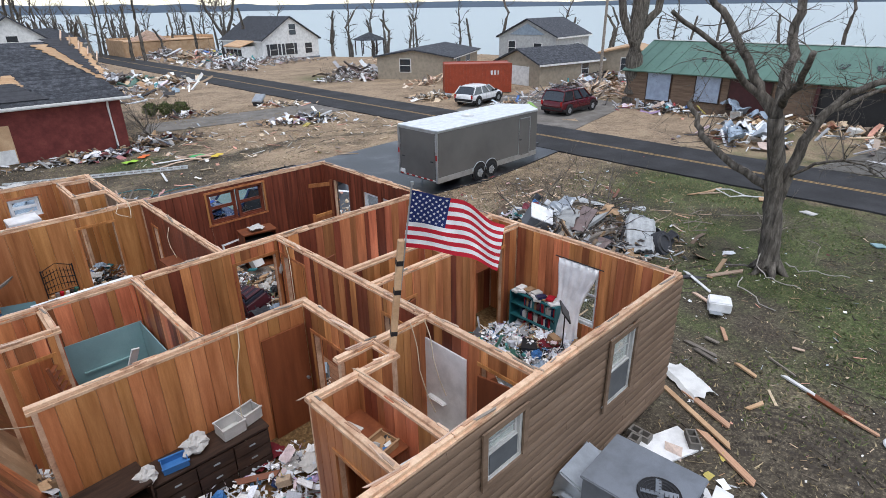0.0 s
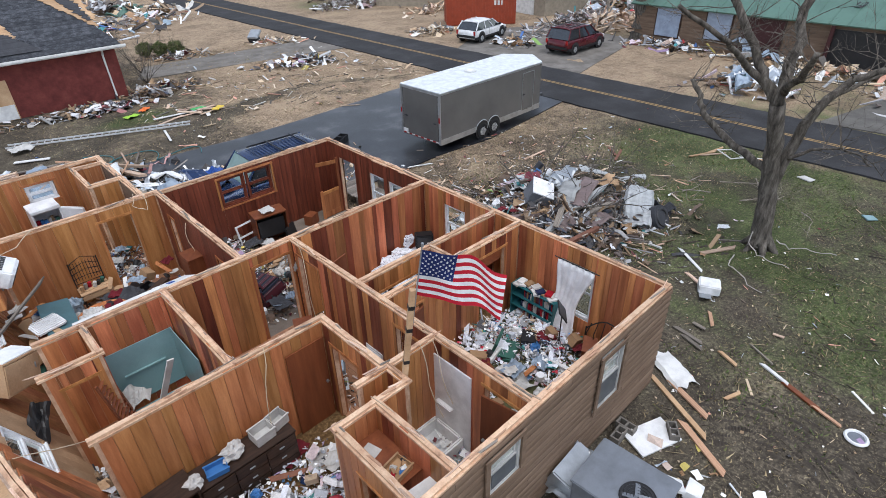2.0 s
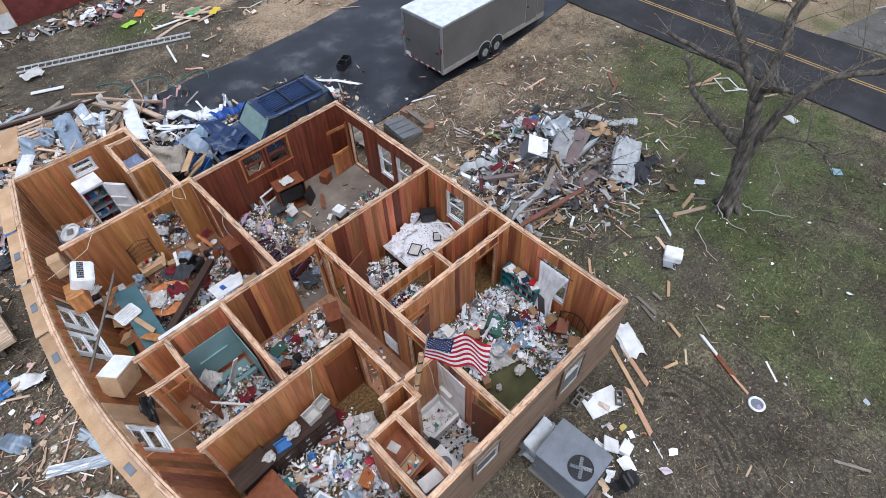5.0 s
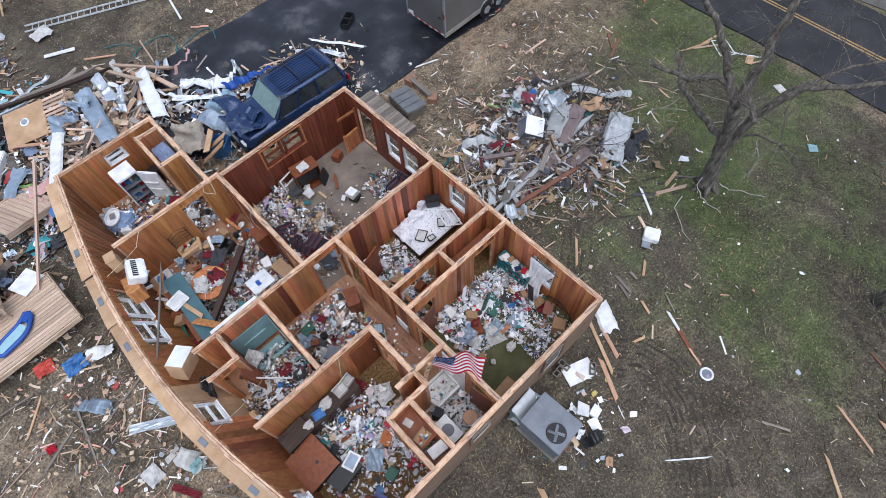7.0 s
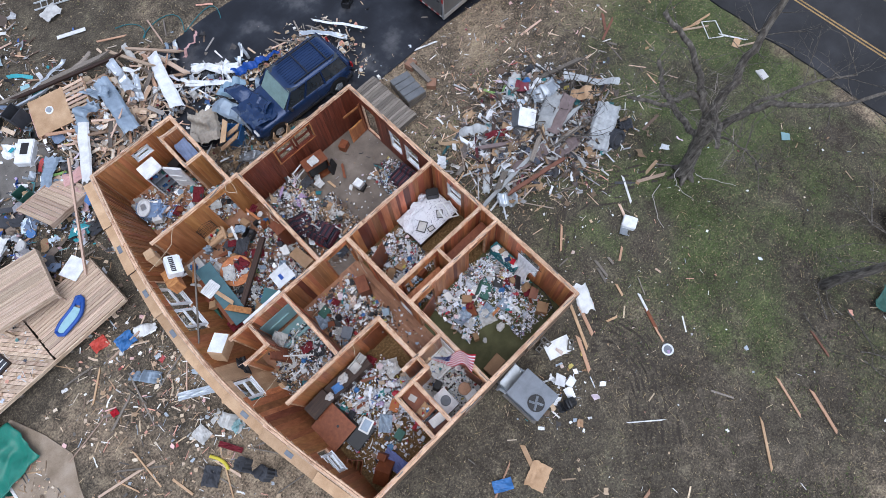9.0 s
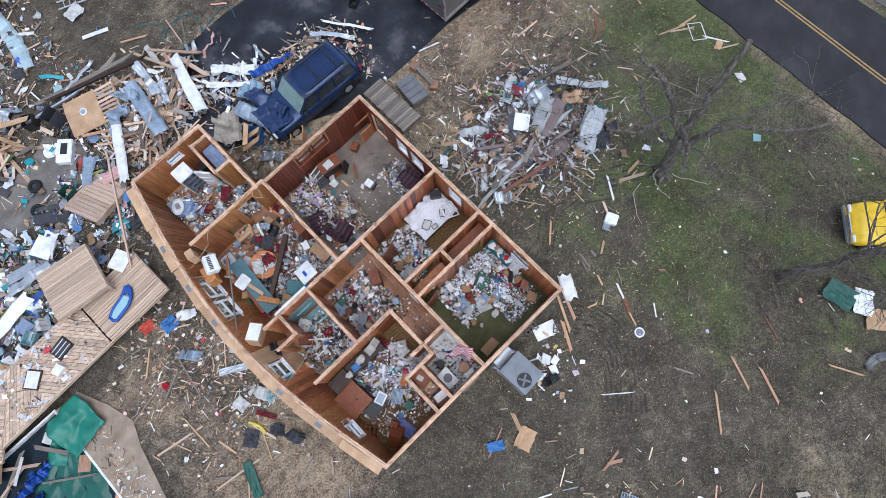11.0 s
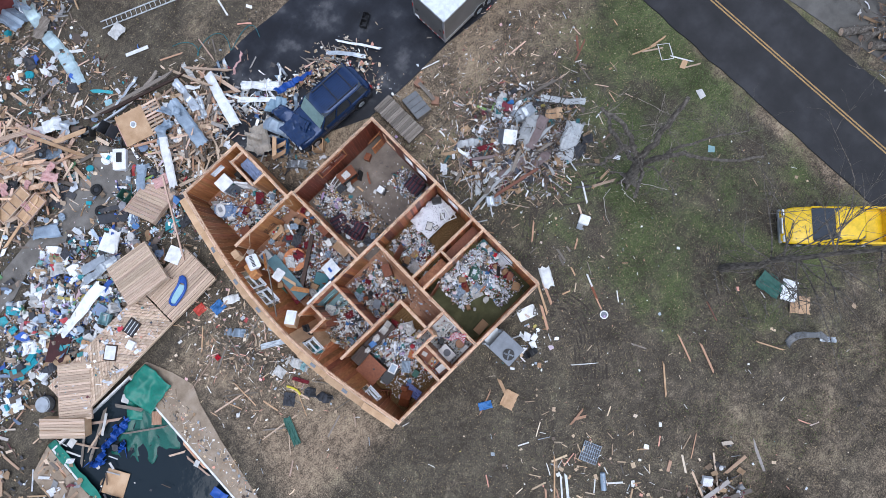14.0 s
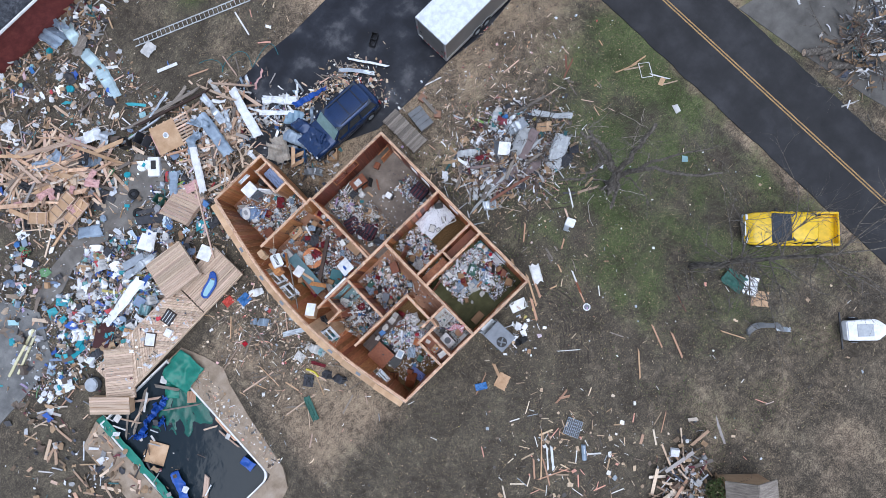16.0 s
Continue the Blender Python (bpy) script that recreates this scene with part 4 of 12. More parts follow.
wall("x", 19.25, 0.05, 3.64, [(1.52, 2.28, 1.95, 2.5)], PINE, SIDING, label="outer wall with honey pine panelling and a window")
wall("y", 3.6, 15.35, 19.25, (), SIDING, PINE, label="outer wall with honey pine panelling")
wall("x", 15.4, 0.1, 3.95, [(2.38, 3.18, FLOOR_Z, 2.45)], PINE, PINE, w_low=(0.3, 0.5), label="partition panelled in honey pine with a doorway")
wall("y", 3.97, 10.6, 15.35, [(10.85, 11.9, 0.75, 2.25), (14.4, 14.75, FLOOR_Z, 2.3)], MAHOG, PINE, label="partition between dining and living room")
wall("x", 10.62, 0.05, 9.4, [(4.18, 5.08, FLOOR_Z, 2.45)], REDWOOD, REDWOOD, w_low=(0.12, 0.3), label="long partition panelled in mixed redwood boards")
wall("y", 2.29, 7.65, 10.6, (), REDWOOD, REDWOOD, t=0.11, label="thin partition with a torn top plate")
wall("x", 7.66, 0.12, 4.08, (), PINE, REDWOOD, w_low=(0.16, 0.26), label="bedroom partition panelled in honey pine")
wall("y", 4.07, 5.82, 7.66, [(6.55, 7.35, FLOOR_Z, 2.32)], REDWOOD, PINE, label="bedroom partition with a doorway")
wall("x", 5.8, 3.5, 5.2, (), PINE, REDWOOD, t=0.11, label="bathroom partition panelled in redwood")
wall("y", 5.21, 3.6, 10.6, [(3.78, 4.55, FLOOR_Z, 2.45), (6.02, 6.85, FLOOR_Z, 2.4), (9.5, 10.35, FLOOR_Z, 2.45)], REDWOOD, REDWOOD, w_high=(0.07, 0.2), label="hallway wall of strongly mixed redwood boards")
wall("x", 8.05, 5.2, 9.38, [(5.55, 7.0, FLOOR_Z, 2.3)], REDWOOD, PINE, t=0.11, label="closet front panelled in redwood")
wall("x", 7.29, 5.2, 9.38, [(7.95, 8.85, FLOOR_Z, 2.4), (5.45, 6.2, FLOOR_Z, 2.2)], REDWOOD, PINE, t=0.11, label="closet front of tall redwood boards with a doorway")
wall("y", 7.2, 7.33, 8.0, (), PINE, PINE, t=0.09, label="short closet divider")
wall("y", 2.76, 3.62, 5.35, [(3.85, 4.75, FLOOR_Z, 2.3)], PINE, PINE, t=0.11, label="closet front with an open doorway")
wall("x", 5.32, 2.74, 4.1, (), PINE, REDWOOD, t=0.11, label="closet end wall in pine")
wall("y", 3.5, 3.62, 5.35, (), REDWOOD, PINE, t=0.11, label="closet back wall in pine")
wall("y", 4.12, 5.3, 5.82, (), REDWOOD, PINE, t=0.11, label="narrow pipe chase wall")
wall("y", 2.78, 17.1, 18.75, (), PINE, PINE, t=0.1, label="utility closet wall in honey pine")
wall("x", 17.1, 2.78, 3.55, (), PINE, PINE, t=0.1, label="utility closet end wall in honey pine")
wall("x", 18.72, 2.78, 3.55, (), PINE, PINE, t=0.1, label="utility closet far wall in honey pine")
wall("y", 0.8, 9.62, 10.6, (), PINE, REDWOOD, t=0.1, label="linen closet wall in pine")
wall("x", 9.62, -0.1, 0.84, [(0.14, 0.66, FLOOR_Z, 2.4)], REDWOOD, PINE, t=0.1, label="linen closet end wall in redwood")


# the long back wall: its foot stands on the floor's edge, its top leans out and bows
def lean_top(y):
    u = (19.3 - y) / 15.75
    return 0.12 - 1.17 * math.sin(math.pi * max(0.0, min(1.0, u)) ** 1.02) ** 1.05


def back_wall():
    ob = thing("wall_back", (0.05, 11.4, FLOOR_Z), 0, "long panelled outer wall bowed and leaning outwards", "wall", "", "structure")
    r = random.Random(99)
    holes = [(13.3, 14.1, 1.15, 2.12), (12.25, 13.1, 1.15, 2.12), (8.8, 9.55, 1.25, 2.15), (5.0, 5.75, 0.9, 1.85)]
    length = TOP_Z - FLOOR_Z

    def at(y, h, off):
        """A place on the wall at h above its foot, off metres outwards, and its lean."""
        a = math.asin(max(-0.6, min(0.6, (0.05 - lean_top(y)) / length)))
        return (-math.sin(a) * h - math.cos(a) * off, y - 11.4, math.cos(a) * h - math.sin(a) * off), math.degrees(a)

    def slope(y):
        return math.degrees(math.atan((lean_top(y + 0.1) - lean_top(y - 0.1)) / 0.2))

    y = 3.62
    while y < 19.2:
        e = min(19.2, y + r.uniform(0.18, 0.3))
        ym = (y + e) / 2
        wood = REDWOOD if 7.6 < ym < 8.9 else TANPLY if 8.9 < ym < 10.4 else BACKPINE
        for lo, hi in spans(y, e, holes, 0.0, length - 0.06):
            hm = (lo + hi) / 2
            for off, material, name, th in ((0.0, wood, "panel_board", 0.022), (0.055, PLATE, "stud_board", 0.06), (0.12, SIDING, "siding_board", 0.04)):
                p, a = at(ym, hm, off)
                put(name, material, p, (th, e - y - 0.004 if off == 0 else e - y + 0.01, hi - lo), (0, -a, 0), ob)
        y = e
    # plates and a wide torn strip of sheathing and soffit along the top
    y = 3.5
    while y < 19.25:
        e = min(19.3, y + 1.05)
        ym = (y + e) / 2
        p, a = at(ym, length - 0.03, 0.05)
        s = slope(ym) * 0.98
        for off, width, h, material, name in ((0.03, 0.05, 0.01, PLATE, "top_plate"), (0.1, 0.06, 0.012, PLATE, "top_plate"), (0.155, 0.05, -0.01, LUMBER, "top_plate")):
            p, a = at(ym, length + h, off)
            put(name, material, p, (width, (e - y) / math.cos(radians(s)) + 0.02, 0.05), (0, -a * 0.7, -s), ob)
        y = e
    y = 3.6
    while y < 18.0:
        e = y + r.uniform(1.6, 2.6)
        ym = (y + e) / 2
        s = slope(ym)
        p, a = at(ym, length - 0.05, 0.36)
        put("soffit_panel", TANPLY, (p[0], p[1], p[2] + 0.06), (0.34, (e - y) / math.cos(radians(s)) + 0.04, 0.02), (r.gauss(0, 0.6), -8 + r.gauss(0, 3), -s), ob)
        if r.random() < 0.6:
            put("soffit_vent", ACGREY, (p[0], p[1], p[2] + 0.08), (0.15, 0.3, 0.012), (0, -8, -s), ob)
        y = e
    return holes, at


back_holes, back_at = back_wall()


def window_unit(name, axis, c, a0, a1, z0, z1, label, sashes=2, out=-1, bars=True, depth=0.1, vinyl=PVCWHITE, flat_bars=False, dressed=False):
    """A white vinyl double-hung window in its opening."""
    ob = thing(name, ((a0 + a1) / 2, c, z0) if axis == "x" else (c, (a0 + a1) / 2, z0), 0 if axis == "x" else 90, label, "window", "", "structure")
    w, h = a1 - a0, z1 - z0
    fr = bmesh.new()
    for x in (-w / 2 + 0.025, w / 2 - 0.025):
        bm_box(fr, (x, 0, h / 2), (0.05, depth, h))
    for z in (0.025, h - 0.025):
        bm_box(fr, (0, 0, z), (w - 0.1, depth, 0.05))
    part("window_frame", fr, vinyl, ob)
    sill = box((w + 0.1, depth + (0.02 if dressed else 0.08), 0.03), (0, 0, -0.015), 0.005)
    part("window_sill", sill, vinyl, ob)
    for k in range(sashes):
        zl, zh = 0.05 + k * (h - 0.1) / sashes, 0.05 + (k + 1) * (h - 0.1) / sashes
        sb = bmesh.new()
        y = 0.015 * (1 if k else -1)
        for x in (-w / 2 + 0.07, w / 2 - 0.07):
            bm_box(sb, (x, y, (zl + zh) / 2), (0.04, 0.03, zh - zl))
        for z in (zl + 0.02, zh - 0.02):
            bm_box(sb, (0, y, z), (w - 0.18, 0.03, 0.04))
        s = part("sash", sb, vinyl, ob)
        if bars:
            mb = bmesh.new()
            if not flat_bars:
                bm_box(mb, (0, y, (zl + zh) / 2), (0.018, 0.012, zh - zl - 0.08))
            bm_box(mb, (0, y, (zl + zh) / 2), (w - 0.18, 0.013, 0.018))
            part("glazing_bars", mb, vinyl, s)
        g = part("pane", box((w - 0.17, 0.005, zh - zl - 0.07), (0, y + 0.008, (zl + zh) / 2)), GLASS, s)
        g.visible_shadow = False
    if dressed:
        for x in (-w / 2 - 0.045, w / 2 + 0.045):
            part("outer_casing", box((0.09, 0.03, h + 0.18), (x, -0.075, h / 2)), SIDING, ob, "brown board casing")
        for z in (-0.045, h + 0.045):
            part("outer_casing", box((w, 0.028, 0.09), (0, -0.075, z)), SIDING, ob, "brown board casing")
        part("insect_screen", box((w - 0.16, 0.004, h * 0.44), (0, -0.042, 0.06 + h * 0.22)), SCREEN, ob)
        # added pale sheet behind the glass, imitates the sky's reflection
        part("blind", box((w - 0.1, 0.006, h - 0.1), (0, 0.035, h / 2)), SKYPALE, ob)
    return ob


window_unit("window_1", "x", 3.5, *W1, 1.8, 2.55, "grey-white double-hung window with bars in log siding", vinyl=GREYVINYL, flat_bars=True, dressed=True)
window_unit("window_2", "x", 3.5, *W2, 1.27, 2.5, "grey-white double-hung window with bars in log siding", vinyl=GREYVINYL, flat_bars=True, dressed=True)
window_unit("window_3", "y", 9.44, 12.37, 13.08, 1.0, 2.32, "white vinyl window beside the front door", bars=False)
window_unit("window_4", "y", 9.44, 11.35, 12.17, 1.0, 2.32, "white vinyl window in the living room", bars=False)
window_unit("window_5", "y", 9.44, 9.02, 9.8, 1.25, 2.42, "white vinyl window above the bed", bars=False)
window_unit("window_6", "y", 9.44, 5.1, 6.0, 1.0, 2.4, "white vinyl window behind a torn curtain", bars=False)
window_unit("window_7", "x", 15.32, 5.57, 6.38, 1.74, 2.6, "broken wood-framed window in dark panelling", bars=False, vinyl=MAHOG)
window_unit("window_8", "x", 15.32, 6.44, 7.23, 1.74, 2.6, "broken wood-framed window in dark panelling", bars=False, vinyl=MAHOG)
window_unit("window_9", "x", 19.27, 1.54, 2.26, 1.97, 2.48, "small white window in honey pine panelling", sashes=2, bars=False)
for k, (a, b, lo, hi) in enumerate(back_holes):
    p, lean_a = back_at((a + b) / 2, (lo + hi) / 2, 0.05)
    ob = window_unit("window_%d" % (10 + k), "y", 0, a, b, 0, hi - lo, "white vinyl window in the leaning wall", bars=False)
    ob.matrix_basis = pose(p[0] + 0.05, p[1] + 11.4, p[2] + FLOOR_Z, 0, -lean_a, 0) @ pose(0, 0, -(hi - lo) / 2, 0, 0, 90)


# ---- trailer and vehicles ----
def wheel(parent, x, y, r=0.35, w=0.24, side=1):
    tyre = part("tyre", rounded(cyl(r, w, (0, 0, 0), 20, axis="y"), 0.03, 1), RUBBER, parent, smooth=False)
    tyre.location = (x, y, r)
    part("rim", cyl(r * 0.52, 0.03, (0, side * (w / 2), 0), 16, axis="y"), ALU, tyre)
    hub = bmesh.new()
    for k in range(5):
        a = 2 * math.pi * k / 5
        bm_box(hub, (math.cos(a) * r * 0.34, side * (w / 2 + 0.02), math.sin(a) * r * 0.34), (r * 0.5, 0.02, 0.05), (0, -math.degrees(a), 0))
    part("spokes", hub, GREYMETAL, tyre)
    return tyre


def enclosed_trailer():
    ob = thing("enclosed_trailer", (19.1, 17.72, 0.035), 1.0, "charcoal enclosed cargo trailer with a white roof, parked on the driveway", "trailer")
    L, W, z0, z1 = 6.95, 2.42, 0.42, 2.6
    body = bm_prism(bmesh.new(), [(-L / 2, -W / 2), (L / 2, -W / 2), (L / 2 + 0.85, 0), (L / 2, W / 2), (-L / 2, W / 2)], z0, z1, "z")
    part("body", body, TRAILER, ob)
    rf = bm_prism(bmesh.new(), [(-L / 2 - 0.02, -W / 2 - 0.02), (L / 2, -W / 2 - 0.02), (L / 2 + 0.9, 0), (L / 2, W / 2 + 0.02), (-L / 2 - 0.02, W / 2 + 0.02)], z1, z1 + 0.05, "z")
    part("roof", rounded(rf, 0.02, 1), ROOFWHITE, ob, "white membrane roof")
    part("roof_vent", box((0.42, 0.42, 0.07), (-0.2, 0.1, z1 + 0.09), 0.015), WHITE, ob)
    for y in (-W / 2 - 0.012, W / 2 + 0.012):
        part("skirt", box((L, 0.02, 0.24), (0, y, z0 + 0.1)), ALU, ob, "bright diamond-plate skirt")
        part("roof_trim", box((L, 0.025, 0.07), (0, y, z1 - 0.03)), ALU, ob)
    for y in (-W / 2 + 0.03, W / 2 - 0.03):
        part("corner_post", box((0.05, 0.1, z1 - z0), (-L / 2 - 0.015, y, (z0 + z1) / 2)), ALU, ob)
        part("rear_lamp", box((0.03, 0.06, 0.22), (-L / 2 - 0.045, y * 1.0, 1.5)), REDLIGHT, ob)
        part("hinge_bar", box((0.03, 0.03, 0.7), (-L / 2 - 0.02, y * 0.94, 2.1)), ALU, ob)
    part("ramp_door", box((0.03, W - 0.28, z1 - z0 - 0.2), (-L / 2 - 0.01, 0, (z0 + z1) / 2 + 0.02), 0.008), TRAILER, ob)
    part("rear_header", box((0.03, W - 0.1, 0.1), (-L / 2 - 0.012, 0, z1 - 0.05)), ALU, ob)
    for k in range(12):
        part("reflective_strip", box((0.012, 0.17, 0.05), (-L / 2 - 0.035, -1.03 + k * 0.187, z0 + 0.08)), REDLIGHT if k % 2 else WHITE, ob)
    for y in (-0.9, 0.9):
        part("door_latch", box((0.05, 0.16, 0.05), (-L / 2 - 0.04, y, 1.3), 0.01), STEELDARK, ob)
    part("licence_plate_panel", box((0.02, 0.3, 0.16), (-L / 2 - 0.04, W / 2 - 0.25, 0.62)), WHITE, ob)
    door = part("side_door", box((0.82, 0.02, 1.75), (2.45, -W / 2 - 0.012, 1.45), 0.01), TRAILER, ob)
    fb = bmesh.new()
    for x in (2.45 - 0.43, 2.45 + 0.43):
        bm_box(fb, (x, -W / 2 - 0.018, 1.45), (0.03, 0.02, 1.8))
    bm_box(fb, (2.45, -W / 2 - 0.018, 2.35), (0.89, 0.02, 0.03))
    part("door_frame", fb, ALU, door)
    part("door_handle", box((0.12, 0.05, 0.06), (2.15, -W / 2 - 0.04, 1.35), 0.01), STEELDARK, door)
    for s in (-1, 1):
        y = s * (W / 2 - 0.06)
        for x in (-0.83, -0.03):
            well = part("wheel_well", cyl(0.45, 0.02, (x, s * (W / 2 + 0.016), 0.4), 22, axis="y"), BLACK, ob)
            wheel(ob, x, y, 0.35, 0.24, s)
            part("fender", bm_tube(bmesh.new(), [(x + 0.46 * math.cos(radians(a)), s * (W / 2 + 0.03), 0.4 + 0.46 * math.sin(radians(a))) for a in range(0, 181, 15)], [0.02] * 13, 6), ALU, ob)
    part("tongue", bm_prism(bmesh.new(), [(L / 2, -0.5), (L / 2 + 1.9, -0.05), (L / 2 + 1.9, 0.05), (L / 2, 0.5)], 0.4, 0.5, "z"), STEELDARK, ob)
    part("jack", cyl(0.04, 0.44, (L / 2 + 1.5, 0, 0.22)), STEELDARK, ob)
    part("ramp_foot", cyl(0.03, 0.4, (-L / 2 + 0.3, 0.1, 0.2)), GREYMETAL, ob)


enclosed_trailer()


def car(name, loc, rz, paint, label, L=4.8, W=1.9, belt=1.02, roof=1.72, cab=((-2.3, -1.9), (0.75, 0.15)), hood=0.95, bed=None, crushed=False, rack=False, wheel_r=0.36):
    """A car that points along local x. cab: the glasshouse's rear (foot, roof) and front (foot, roof)."""
    ob = thing(name, loc, rz, label, "pickup truck" if bed else "car")
    x0, x1 = -L / 2, L / 2
    (rf, rr), (ff, fr) = cab
    tail = bed if bed else x0
    body, rings = bmesh.new(), []
    for k in range(25):
        x = tail + (x1 - tail) * k / 24
        e = abs(x) / (L / 2)
        w = W / 2 * (1 - 0.2 * e ** 7)
        drop = smooth(x1 - 0.5, x1, x)
        lift = 0 if bed else smooth(x0 + 0.22, x0, x)
        zt = belt if x < ff else belt + (hood - belt) * (x - ff) / (x1 - 0.3 - ff) if x < x1 - 0.3 else hood
        zt, zb = zt - 0.3 * drop ** 2 - 0.12 * lift, 0.3 + 0.1 * drop + 0.1 * lift
        half = [(0, zt), (0.5, zt - 0.008), (0.82, zt - 0.03), (0.95, zt - 0.09), (1.0, zt - 0.2), (1.0, zb + 0.2), (0.97, zb + 0.05), (0.85, zb)]
        ring = [(x, w * y, z) for y, z in half] + [(x, -w * y, z) for y, z in half[::-1][:-1]]
        rings.append([body.verts.new(v) for v in ring])
    for a, b in zip(rings, rings[1:]):
        for k in range(len(a)):
            body.faces.new((a[k], a[(k + 1) % len(a)], b[(k + 1) % len(a)], b[k]))
    body.faces.new(rings[0])
    body.faces.new(rings[-1][::-1])
    part("body", body, paint, ob, smooth=True)
    if not bed:
        part("lower_cladding", box((L * 0.94, W + 0.006, 0.2), (0, 0, 0.38), 0.04), BLACK, ob)
    top = W / 2 - 0.2
    gl = bmesh.new()
    low = [gl.verts.new((x, s * (W / 2 - 0.06), belt - 0.02)) for x, s in ((rf, -1), (ff, -1), (ff, 1), (rf, 1))]
    up = [gl.verts.new((x, s * top, roof - 0.05)) for x, s in ((rr, -1), (fr, -1), (fr, 1), (rr, 1))]
    gl.faces.new(low[::-1])
    gl.faces.new(up)
    for i in range(4):
        gl.faces.new((low[i], low[(i + 1) % 4], up[(i + 1) % 4], up[i]))
    glass = part("side_glass", gl, TINT, ob, "dark tinted glass")
    part("windscreen", bm_prism(bmesh.new(), [(ff + 0.012, belt), (ff + 0.03, belt), (fr + 0.03, roof - 0.06), (fr + 0.012, roof - 0.06)], -top, top), SHATTER if crushed else TINT, ob, "shattered windscreen" if crushed else "")
    rfb, grid = bmesh.new(), []
    for i in range(11):
        u = i / 10
        x = rr - 0.08 + (fr - rr + 0.14) * u
        line = []
        for k in range(9):
            v = k / 4 - 1
            side = top + 0.04 - 0.05 * (2 * u - 1) ** 6
            line.append(rfb.verts.new((x, v * side, roof - 0.05 * v * v - 0.035 * (2 * u - 1) ** 4)))
        grid.append(line)
    for i in range(10):
        for k in range(8):
            rfb.faces.new((grid[i][k], grid[i + 1][k], grid[i + 1][k + 1], grid[i][k + 1]))
    thicken(rfb, 0.05)
    rp = part("roof", rfb, paint, ob, smooth=True)
    for s in (-1, 1):
        for xb, xt in ((rf, rr), ((rf * 0.62 + ff * 0.38), (rr * 0.6 + fr * 0.4)), ((rf * 0.3 + ff * 0.7), (rr * 0.32 + fr * 0.68)), (ff, fr)):
            pil = bm_tube(bmesh.new(), [(xb, s * (W / 2 - 0.045), belt - 0.02), (xt, s * (top + 0.01), roof - 0.04)], [0.05, 0.04], 6)
            part("pillar", pil, paint, ob)
        part("sill", box((L * 0.5, 0.05, 0.09), (0, s * (W / 2), 0.42), 0.01), BLACK, ob)
        part("mirror", box((0.12, 0.2, 0.16), (ff - 0.2, s * (W / 2 + 0.08), belt + 0.08), 0.03), BLACK, ob)
        part("door_seam", box((0.012, 0.01, belt - 0.5), ((rf + ff) / 2 + 0.1, s * (W / 2 + 0.001), (belt + 0.5) / 2)), BLACK, ob)
        part("door_handle", box((0.16, 0.03, 0.03), ((rf + ff) / 2 - 0.05, s * (W / 2 + 0.015), belt - 0.12), 0.006), paint, ob)
        part("headlamp", box((0.1, 0.34, 0.16), (x1 - 0.08, s * (W / 2 - 0.3), hood - 0.24), 0.03), WHITEMETAL, ob)
        part("tail_lamp", box((0.06, 0.16, 0.3), (x0 + 0.02, s * (W / 2 - 0.14), belt - 0.2), 0.02), REDLIGHT, ob)
        for x in (x0 + L * 0.19, x1 - L * 0.18):
            part("wheel_arch", cyl(wheel_r + 0.09, 0.02, (x, s * (W / 2 - 0.002), wheel_r + 0.04), 18, axis="y"), BLACK, ob)
            wheel(ob, x, s * (W / 2 - 0.1), wheel_r, 0.23, s)
    part("front_bumper", box((0.16, W * 0.9, 0.2), (x1 - 0.03, 0, 0.5), 0.04), BLACK if not bed else GREYMETAL, ob)
    part("rear_bumper", box((0.16, W * 0.9, 0.18), (x0 + 0.02, 0, 0.52), 0.04), BLACK if not bed else GREYMETAL, ob)
    gr = bmesh.new()
    for k in range(3):
        bm_box(gr, (x1 - 0.0, 0, hood - 0.36 + k * 0.08), (0.06, W * 0.42, 0.03))
    part("grille", gr, ALU, ob)
    if rack:
        for y in (-top * 0.8, top * 0.8):
            part("roof_rail", box((fr - rr - 0.5, 0.04, 0.05), ((rr + fr) / 2 - 0.1, y, roof + 0.03), 0.01), BLACK, ob)
        for k in range(9):
            part("roof_rib", box((fr - rr - 0.4, 0.03, 0.014), ((rr + fr) / 2, -top * 0.62 + k * top * 0.155, roof + 0.006)), paint, ob)
        for x in (rr + 0.5, (rr + fr) / 2 + 0.2):
            part("cross_bar", box((0.05, top * 1.75, 0.04), (x, 0, roof + 0.07), 0.01), BLACK, ob)
    if bed:
        ft = part("bed_floor", box((bed - x0, W - 0.3, 0.06), ((bed + x0) / 2, 0, 0.66)), YELLOW if paint == YELLOW else BLACK, ob)
        for s in (-1, 1):
            part("bed_side", box((bed - x0, 0.12, belt - 0.42), ((bed + x0) / 2, s * (W / 2 - 0.06), (belt + 0.42) / 2), 0.03), paint, ob)
        part("tailgate", box((0.08, W - 0.2, belt - 0.5), (x0 + 0.04, 0, (belt + 0.5) / 2), 0.02), paint, ob)
        part("bed_mat", box((0.45, 0.5, 0.02), (bed - 0.28, 0.22, 0.702)), CHARCOAL, ob)
    if crushed:
        hd = new("raised_hood", unit(paint, "sheet"))
        hd.matrix_basis = pose(x1 - 0.62, 0.1, hood + 0.2, 4, -14, 3) @ Matrix.Diagonal((1.25, 1.6, 0.8, 1))
        hd.parent = ob
    return ob


